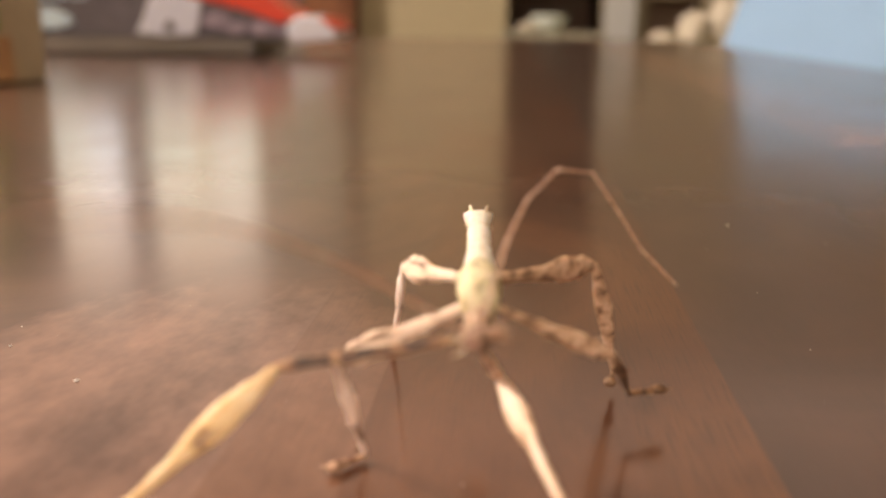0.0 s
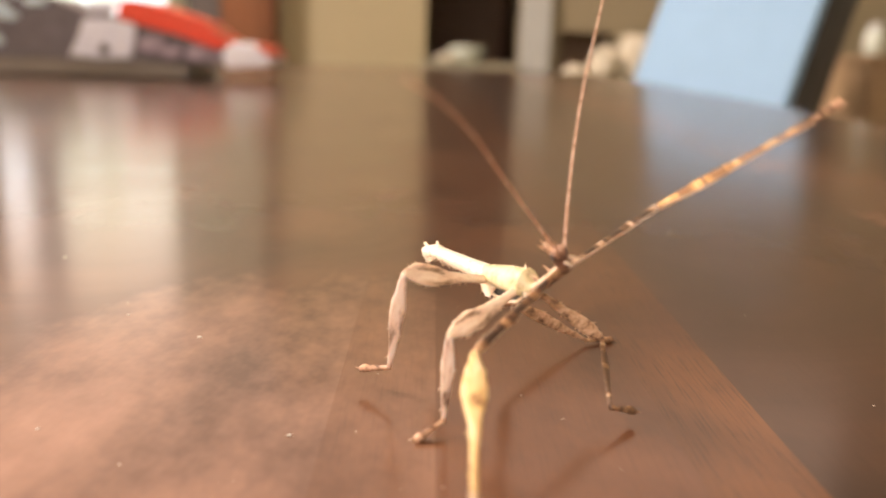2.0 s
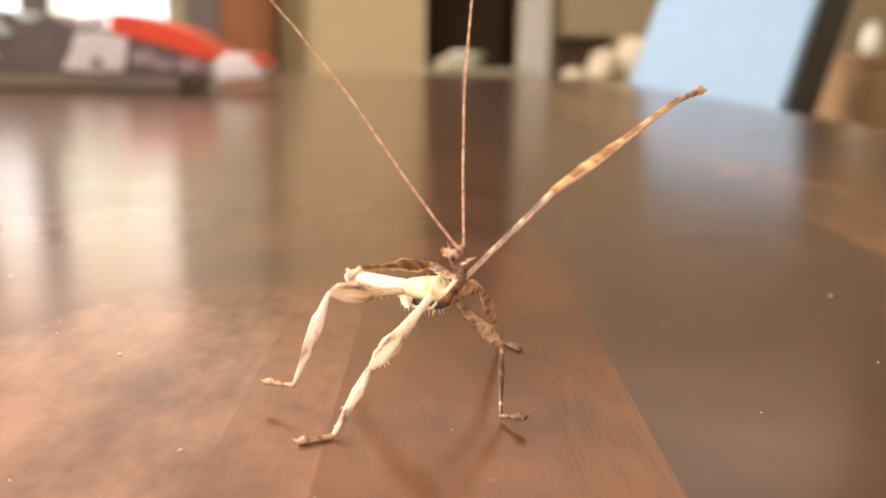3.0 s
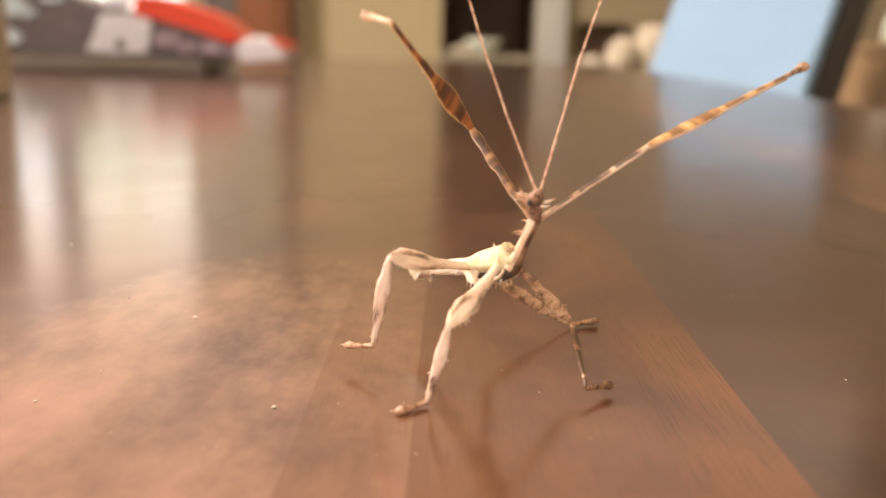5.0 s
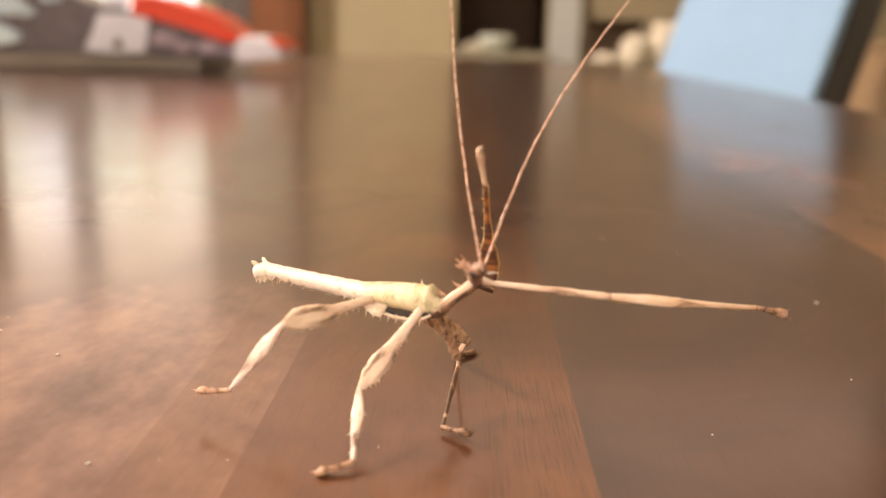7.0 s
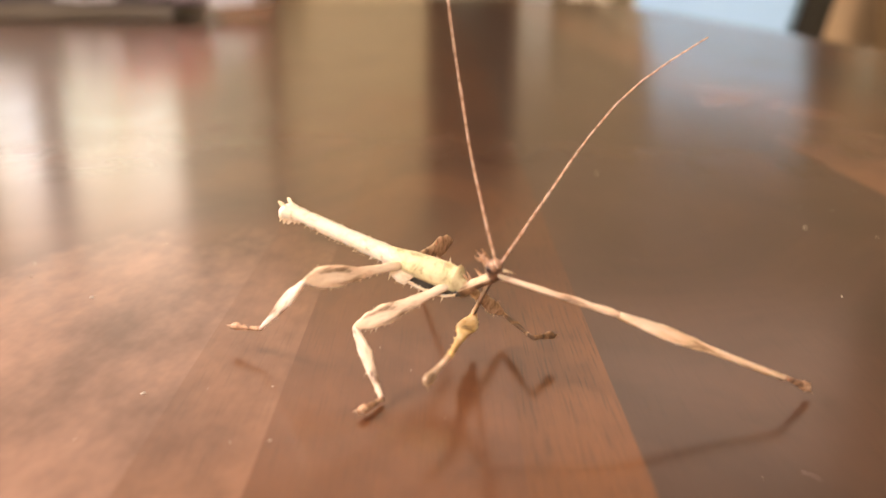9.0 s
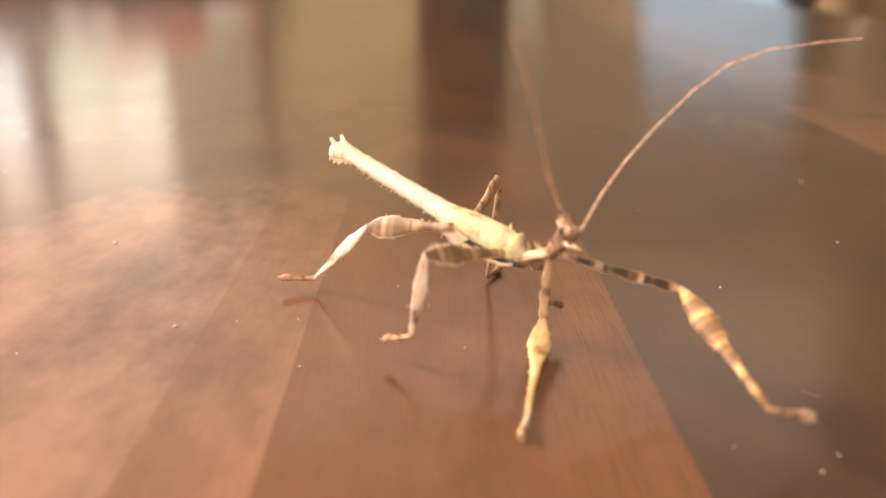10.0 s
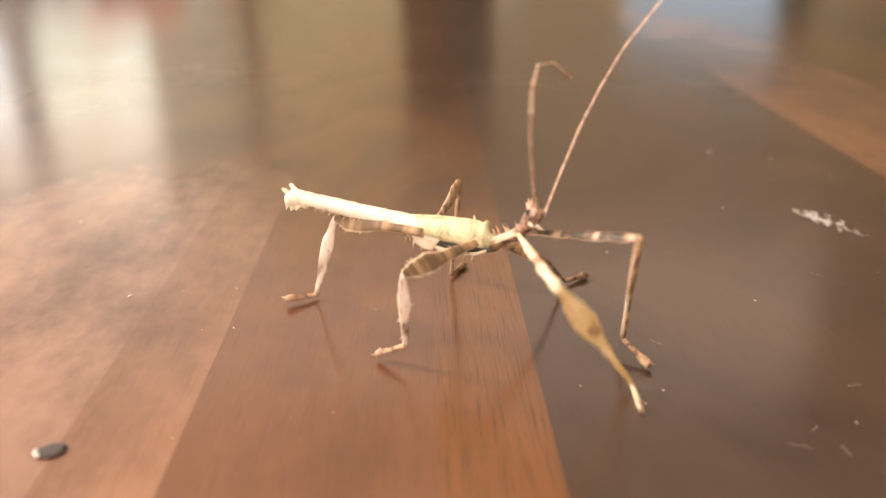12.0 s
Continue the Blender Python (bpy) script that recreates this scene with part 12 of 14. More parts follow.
    walk(limbs["ra6"], [
        (0, pose(-0.0194, -0.0490, 0.0468, -6, -14, -92)),
        (0.167, pose(-0.0200, -0.0489, 0.0451, -6, -9, -92)),
        (0.333, pose(-0.0211, -0.0489, 0.0413, -6, -2, -92)),
        (0.5, pose(-0.0214, -0.0486, 0.0393, -6, 3, -92)),
        (0.75, pose(-0.0222, -0.0493, 0.0397, -6, 4, -93)),
        (1, pose(-0.0231, -0.0497, 0.0400, -6, 5, -93)),
        (1.125, pose(-0.0205, -0.0486, 0.0424, -6, 4, -96)),
        (1.25, pose(-0.0158, -0.0444, 0.0454, -7, -1, -102)),
        (1.375, pose(-0.0137, -0.0401, 0.0448, -6, -5, -106)),
        (1.5, pose(-0.0137, -0.0391, 0.0436, -6, -7, -109)),
        (1.625, pose(-0.0131, -0.0391, 0.0479, -6, -9, -109)),
        (1.75, pose(-0.0136, -0.0415, 0.0546, -6, -13, -110)),
        (1.875, pose(-0.0150, -0.0443, 0.0563, -6, -17, -110)),
        (2, pose(-0.0156, -0.0447, 0.0557, -6, -18, -111)),
        (2.167, pose(-0.0211, -0.0350, 0.0637, 1, -31, -125)),
        (2.333, pose(-0.0261, -0.0122, 0.0724, 26, -47, -164)),
        (2.5, pose(-0.0259, 0.0009, 0.0729, 46, -48, 169)),
        (2.667, pose(-0.0257, -0.0005, 0.0722, 46, -48, 168)),
        (2.833, pose(-0.0256, -0.0030, 0.0707, 46, -48, 168)),
        (3, pose(-0.0254, -0.0044, 0.0698, 46, -47, 168)),
        (3.1, pose(-0.0223, -0.0043, 0.0723, 49, -54, 164)),
        (3.2, pose(-0.0191, -0.0042, 0.0745, 54, -60, 159)),
        (3.467, pose(-0.0189, -0.0039, 0.0746, 54, -60, 159)),
        (3.733, pose(-0.0186, -0.0032, 0.0743, 54, -60, 159)),
        (4, pose(-0.0182, -0.0022, 0.0739, 54, -60, 159)),
        (4.267, pose(-0.0178, -0.0010, 0.0734, 54, -60, 158)),
        (4.533, pose(-0.0175, -0.0001, 0.0730, 55, -60, 158)),
        (4.8, pose(-0.0174, 0.0002, 0.0728, 54, -60, 159)),
        (4.867, pose(-0.0161, 0.0011, 0.0744, 57, -62, 155)),
        (4.933, pose(-0.0138, 0.0027, 0.0772, 63, -66, 149)),
        (5, pose(-0.0126, 0.0036, 0.0785, 66, -67, 145)),
        (5.125, pose(-0.0123, 0.0036, 0.0779, 67, -68, 144)),
        (5.25, pose(-0.0116, 0.0038, 0.0766, 69, -69, 142)),
        (5.375, pose(-0.0111, 0.0041, 0.0749, 70, -69, 141)),
        (5.5, pose(-0.0108, 0.0044, 0.0741, 70, -70, 140)),
        (5.625, pose(-0.0094, 0.0056, 0.0766, 70, -70, 141)),
        (5.75, pose(-0.0069, 0.0096, 0.0803, 70, -71, 141)),
        (5.875, pose(-0.0052, 0.0137, 0.0813, 67, -72, 144)),
        (6, pose(-0.0049, 0.0153, 0.0810, 67, -73, 144)),
        (6.167, pose(-0.0028, 0.0130, 0.0820, 75, -74, 135)),
        (6.333, pose(0.0001, 0.0078, 0.0806, 92, -75, 118)),
        (6.5, pose(0.0011, 0.0053, 0.0782, 103, -75, 107)),
        (6.6, pose(0.0012, 0.0056, 0.0764, 104, -75, 106)),
        (6.7, pose(0.0012, 0.0059, 0.0747, 105, -75, 105)),
        (6.967, pose(0.0007, 0.0056, 0.0746, 104, -75, 106)),
        (7.233, pose(-0.0007, 0.0048, 0.0744, 100, -74, 110)),
        (7.5, pose(-0.0025, 0.0037, 0.0740, 96, -74, 114)),
        (7.767, pose(-0.0043, 0.0026, 0.0734, 93, -73, 117)),
        (8.033, pose(-0.0057, 0.0017, 0.0730, 91, -72, 119)),
        (8.3, pose(-0.0062, 0.0014, 0.0728, 90, -71, 121)),
        (8.4, pose(-0.0080, 0.0019, 0.0722, 84, -70, 127)),
        (8.5, pose(-0.0099, 0.0024, 0.0715, 79, -68, 132)),
        (8.625, pose(-0.0088, 0.0021, 0.0707, 80, -69, 131)),
        (8.75, pose(-0.0065, 0.0012, 0.0688, 84, -71, 127)),
        (8.875, pose(-0.0041, 0.0004, 0.0667, 89, -73, 122)),
        (9, pose(-0.0031, 0.0001, 0.0657, 92, -74, 119)),
        (9.125, pose(-0.0034, -0.0005, 0.0667, 72, -78, 139)),
        (9.25, pose(-0.0038, -0.0019, 0.0684, 2, -77, -150)),
        (9.375, pose(-0.0043, -0.0033, 0.0696, -25, -65, -121)),
        (9.5, pose(-0.0044, -0.0039, 0.0700, -30, -59, -116)),
        (9.625, pose(-0.0053, -0.0107, 0.0705, -32, -53, -113)),
        (9.75, pose(-0.0068, -0.0262, 0.0670, -36, -43, -107)),
        (9.875, pose(-0.0062, -0.0400, 0.0581, -39, -32, -103)),
        (10, pose(-0.0050, -0.0451, 0.0526, -40, -26, -102)),
        (10.125, pose(-0.0041, -0.0419, 0.0573, -46, -45, -91)),
        (10.25, pose(-0.0015, -0.0317, 0.0630, -128, -69, 0)),
        (10.375, pose(0.0010, -0.0214, 0.0610, -176, -31, 57)),
        (10.5, pose(0.0015, -0.0188, 0.0553, -180, -16, 67)),
        (10.667, pose(0.0016, -0.0183, 0.0552, -180, -10, 66)),
        (10.833, pose(0.0019, -0.0179, 0.0551, -180, -1, 67)),
        (11, pose(0.0019, -0.0177, 0.0549, -180, 4, 66)),
        (11.25, pose(0.0013, -0.0177, 0.0531, -179, 9, 71)),
        (11.5, pose(0.0006, -0.0178, 0.0511, -178, 14, 75)),
        (11.75, pose(0.0028, -0.0177, 0.0531, -180, 11, 69)),
        (12, pose(0.0048, -0.0174, 0.0550, 179, 7, 63)),
    ])
    walk(limbs["ra7"], [
        (0, pose(-0.0196, -0.0563, 0.0487, -6, -13, -86)),
        (0.167, pose(-0.0202, -0.0563, 0.0463, -6, -9, -85)),
        (0.333, pose(-0.0213, -0.0564, 0.0415, -6, 0, -85)),
        (0.5, pose(-0.0216, -0.0561, 0.0389, -6, 4, -84)),
        (0.75, pose(-0.0226, -0.0567, 0.0391, -6, 5, -88)),
        (1, pose(-0.0235, -0.0571, 0.0393, -6, 4, -90)),
        (1.125, pose(-0.0213, -0.0561, 0.0419, -6, 3, -93)),
        (1.25, pose(-0.0173, -0.0518, 0.0455, -6, 0, -98)),
        (1.375, pose(-0.0158, -0.0473, 0.0454, -6, -3, -104)),
        (1.5, pose(-0.0161, -0.0461, 0.0446, -6, -5, -106)),
        (1.625, pose(-0.0156, -0.0461, 0.0491, -6, -6, -107)),
        (1.75, pose(-0.0161, -0.0484, 0.0563, -6, -10, -107)),
        (1.875, pose(-0.0175, -0.0511, 0.0585, -5, -13, -109)),
        (2, pose(-0.0181, -0.0513, 0.0580, -5, -14, -110)),
        (2.167, pose(-0.0248, -0.0402, 0.0676, 0, -27, -125)),
        (2.333, pose(-0.0310, -0.0136, 0.0779, 23, -45, -163)),
        (2.5, pose(-0.0308, 0.0019, 0.0785, 43, -48, 169)),
        (2.667, pose(-0.0307, 0.0005, 0.0778, 44, -47, 169)),
        (2.833, pose(-0.0305, -0.0020, 0.0762, 44, -47, 169)),
        (3, pose(-0.0304, -0.0034, 0.0753, 44, -46, 168)),
        (3.1, pose(-0.0266, -0.0031, 0.0784, 47, -53, 164)),
        (3.2, pose(-0.0226, -0.0029, 0.0810, 52, -60, 159)),
        (3.467, pose(-0.0224, -0.0026, 0.0810, 53, -60, 158)),
        (3.733, pose(-0.0221, -0.0019, 0.0808, 52, -60, 159)),
        (4, pose(-0.0217, -0.0008, 0.0805, 53, -60, 158)),
        (4.267, pose(-0.0212, 0.0004, 0.0799, 52, -60, 159)),
        (4.533, pose(-0.0210, 0.0013, 0.0795, 53, -60, 158)),
        (4.8, pose(-0.0209, 0.0016, 0.0793, 52, -60, 158)),
        (4.867, pose(-0.0193, 0.0026, 0.0810, 55, -62, 155)),
        (4.933, pose(-0.0164, 0.0043, 0.0840, 60, -65, 149)),
        (5, pose(-0.0149, 0.0052, 0.0854, 64, -67, 145)),
        (5.125, pose(-0.0146, 0.0053, 0.0849, 64, -68, 145)),
        (5.25, pose(-0.0138, 0.0055, 0.0836, 66, -69, 143)),
        (5.375, pose(-0.0131, 0.0058, 0.0819, 68, -69, 141)),
        (5.5, pose(-0.0128, 0.0060, 0.0811, 67, -70, 142)),
        (5.625, pose(-0.0114, 0.0072, 0.0837, 68, -70, 141)),
        (5.75, pose(-0.0088, 0.0111, 0.0874, 68, -71, 141)),
        (5.875, pose(-0.0071, 0.0151, 0.0885, 66, -72, 143)),
        (6, pose(-0.0066, 0.0165, 0.0882, 65, -73, 144)),
        (6.167, pose(-0.0042, 0.0144, 0.0892, 73, -74, 136)),
        (6.333, pose(-0.0008, 0.0095, 0.0878, 90, -75, 118)),
        (6.5, pose(0.0005, 0.0072, 0.0854, 101, -75, 107)),
        (6.6, pose(0.0006, 0.0075, 0.0837, 101, -75, 107)),
        (6.7, pose(0.0007, 0.0078, 0.0819, 102, -75, 105)),
        (6.967, pose(0.0001, 0.0075, 0.0819, 101, -75, 107)),
        (7.233, pose(-0.0014, 0.0067, 0.0816, 98, -75, 110)),
        (7.5, pose(-0.0033, 0.0056, 0.0812, 96, -74, 112)),
        (7.767, pose(-0.0053, 0.0046, 0.0806, 93, -73, 116)),
        (8.033, pose(-0.0068, 0.0037, 0.0802, 90, -72, 118)),
        (8.3, pose(-0.0075, 0.0035, 0.0799, 87, -71, 121)),
        (8.4, pose(-0.0096, 0.0040, 0.0792, 82, -70, 127)),
        (8.5, pose(-0.0118, 0.0046, 0.0784, 78, -68, 131)),
        (8.625, pose(-0.0106, 0.0041, 0.0777, 78, -69, 131)),
        (8.75, pose(-0.0080, 0.0032, 0.0759, 82, -71, 127)),
        (8.875, pose(-0.0053, 0.0023, 0.0739, 86, -73, 122)),
        (9, pose(-0.0041, 0.0019, 0.0729, 89, -74, 119)),
        (9.125, pose(-0.0045, 0.0005, 0.0741, 66, -79, 143)),
        (9.25, pose(-0.0053, -0.0028, 0.0757, -9, -75, -141)),
        (9.375, pose(-0.0059, -0.0060, 0.0764, -32, -61, -116)),
        (9.5, pose(-0.0061, -0.0074, 0.0764, -36, -54, -112)),
        (9.625, pose(-0.0071, -0.0148, 0.0765, -37, -49, -110)),
        (9.75, pose(-0.0084, -0.0314, 0.0721, -40, -39, -105)),
        (9.875, pose(-0.0077, -0.0462, 0.0621, -42, -28, -103)),
        (10, pose(-0.0064, -0.0517, 0.0559, -42, -23, -102)),
        (10.125, pose(-0.0042, -0.0471, 0.0627, -52, -37, -82)),
        (10.25, pose(0.0012, -0.0317, 0.0700, -104, -47, -10)),
        (10.375, pose(0.0045, -0.0160, 0.0649, -132, -12, 42)),
        (10.5, pose(0.0043, -0.0121, 0.0573, -132, 14, 54)),
        (10.667, pose(0.0045, -0.0116, 0.0565, -131, 18, 56)),
        (10.833, pose(0.0048, -0.0110, 0.0553, -130, 26, 58)),
        (11, pose(0.0049, -0.0108, 0.0544, -129, 28, 60)),
        (11.25, pose(0.0037, -0.0107, 0.0519, -127, 31, 65)),
        (11.5, pose(0.0026, -0.0108, 0.0494, -123, 33, 72)),
        (11.75, pose(0.0055, -0.0108, 0.0517, -127, 29, 64)),
        (12, pose(0.0082, -0.0108, 0.0541, -131, 27, 56)),
    ])
    walk(limbs["la0"], [
        (0, pose(0.0002, -0.0159, 0.0254, 8, -37, 76)),
        (0.167, pose(0.0007, -0.0158, 0.0250, 7, -33, 77)),
        (0.333, pose(0.0016, -0.0153, 0.0244, 7, -30, 78)),
        (0.5, pose(0.0018, -0.0149, 0.0240, 7, -26, 79)),
        (0.75, pose(0.0008, -0.0149, 0.0251, 8, -26, 77)),
        (1, pose(-0.0002, -0.0146, 0.0261, 9, -27, 75)),
        (1.125, pose(0.0018, -0.0128, 0.0280, 11, -32, 70)),
        (1.25, pose(0.0046, -0.0072, 0.0295, 17, -40, 60)),
        (1.375, pose(0.0046, -0.0026, 0.0276, 26, -46, 47)),
        (1.5, pose(0.0037, -0.0016, 0.0261, 33, -50, 37)),
        (1.625, pose(0.0046, -0.0019, 0.0291, 28, -52, 44)),
        (1.75, pose(0.0050, -0.0050, 0.0340, 18, -58, 56)),
        (1.875, pose(0.0039, -0.0094, 0.0345, 5, -63, 70)),
        (2, pose(0.0033, -0.0107, 0.0330, -3, -63, 80)),
        (2.167, pose(0.0030, -0.0105, 0.0347, -7, -65, 84)),
        (2.333, pose(0.0025, -0.0098, 0.0376, -18, -69, 96)),
        (2.5, pose(0.0022, -0.0093, 0.0390, -25, -71, 104)),
        (2.667, pose(0.0023, -0.0095, 0.0380, -24, -73, 103)),
        (2.833, pose(0.0026, -0.0097, 0.0360, -24, -78, 102)),
        (3, pose(0.0027, -0.0099, 0.0349, -21, -81, 99)),
        (3.1, pose(0.0028, -0.0094, 0.0353, -17, -82, 96)),
        (3.2, pose(0.0030, -0.0089, 0.0357, -14, -83, 92)),
        (3.467, pose(0.0031, -0.0087, 0.0356, -7, -83, 85)),
        (3.733, pose(0.0034, -0.0084, 0.0355, 0, -81, 78)),
        (4, pose(0.0037, -0.0079, 0.0352, 7, -78, 71)),
        (4.267, pose(0.0040, -0.0073, 0.0348, 12, -75, 66)),
        (4.533, pose(0.0042, -0.0068, 0.0345, 13, -73, 65)),
        (4.8, pose(0.0043, -0.0066, 0.0343, 14, -72, 64)),
        (4.867, pose(0.0041, -0.0062, 0.0353, 19, -71, 58)),
        (4.933, pose(0.0038, -0.0055, 0.0371, 27, -69, 50)),
        (5, pose(0.0037, -0.0051, 0.0380, 31, -68, 46)),
        (5.125, pose(0.0036, -0.0059, 0.0376, 28, -67, 49)),
        (5.25, pose(0.0035, -0.0074, 0.0365, 22, -66, 55)),
        (5.375, pose(0.0034, -0.0088, 0.0352, 17, -64, 60)),
        (5.5, pose(0.0033, -0.0094, 0.0345, 16, -63, 62)),
        (5.625, pose(0.0044, -0.0073, 0.0366, 14, -65, 64)),
        (5.75, pose(0.0064, -0.0019, 0.0392, 11, -69, 67)),
        (5.875, pose(0.0077, 0.0032, 0.0390, 6, -73, 73)),
        (6, pose(0.0079, 0.0051, 0.0383, 4, -75, 75)),
        (6.167, pose(0.0084, 0.0025, 0.0393, 12, -71, 67)),
        (6.333, pose(0.0081, -0.0039, 0.0385, 21, -65, 57)),
        (6.5, pose(0.0075, -0.0072, 0.0363, 25, -61, 53)),
        (6.6, pose(0.0076, -0.0079, 0.0351, 24, -59, 54)),
        (6.7, pose(0.0077, -0.0085, 0.0337, 24, -57, 54)),
        (6.967, pose(0.0075, -0.0086, 0.0336, 24, -57, 53)),
        (7.233, pose(0.0072, -0.0089, 0.0332, 25, -58, 52)),
        (7.5, pose(0.0067, -0.0092, 0.0327, 27, -60, 49)),
        (7.767, pose(0.0062, -0.0094, 0.0322, 30, -62, 47)),
        (8.033, pose(0.0058, -0.0096, 0.0317, 32, -63, 45)),
        (8.3, pose(0.0056, -0.0097, 0.0315, 33, -63, 43)),
        (8.4, pose(0.0058, -0.0092, 0.0315, 27, -65, 50)),
        (8.5, pose(0.0059, -0.0086, 0.0315, 21, -65, 56)),
        (8.625, pose(0.0059, -0.0091, 0.0304, 23, -60, 54)),
        (8.75, pose(0.0059, -0.0103, 0.0278, 25, -50, 52)),
        (8.875, pose(0.0059, -0.0113, 0.0252, 26, -39, 50)),
        (9, pose(0.0059, -0.0117, 0.0240, 27, -34, 49)),
        (9.125, pose(0.0059, -0.0117, 0.0248, 27, -37, 48)),
        (9.25, pose(0.0060, -0.0115, 0.0267, 30, -42, 44)),
        (9.375, pose(0.0060, -0.0113, 0.0286, 34, -46, 38)),
        (9.5, pose(0.0060, -0.0113, 0.0294, 35, -49, 36)),
        (9.625, pose(0.0063, -0.0113, 0.0289, 34, -47, 39)),
        (9.75, pose(0.0068, -0.0113, 0.0275, 28, -42, 46)),
        (9.875, pose(0.0073, -0.0112, 0.0260, 24, -35, 52)),
        (10, pose(0.0074, -0.0112, 0.0252, 24, -34, 53)),
        (10.125, pose(0.0073, -0.0111, 0.0258, 22, -31, 57)),
        (10.25, pose(0.0070, -0.0111, 0.0269, 21, -24, 60)),
        (10.375, pose(0.0067, -0.0111, 0.0280, 19, -18, 63)),
        (10.5, pose(0.0065, -0.0110, 0.0285, 19, -13, 66)),
        (10.667, pose(0.0066, -0.0110, 0.0289, 19, -19, 64)),
        (10.833, pose(0.0067, -0.0110, 0.0295, 21, -28, 60)),
        (11, pose(0.0068, -0.0110, 0.0299, 22, -34, 57)),
        (11.25, pose(0.0069, -0.0110, 0.0294, 22, -30, 57)),
        (11.5, pose(0.0070, -0.0110, 0.0290, 22, -28, 57)),
        (11.75, pose(0.0073, -0.0108, 0.0291, 27, -47, 49)),
        (12, pose(0.0076, -0.0106, 0.0291, 46, -66, 27)),
    ])
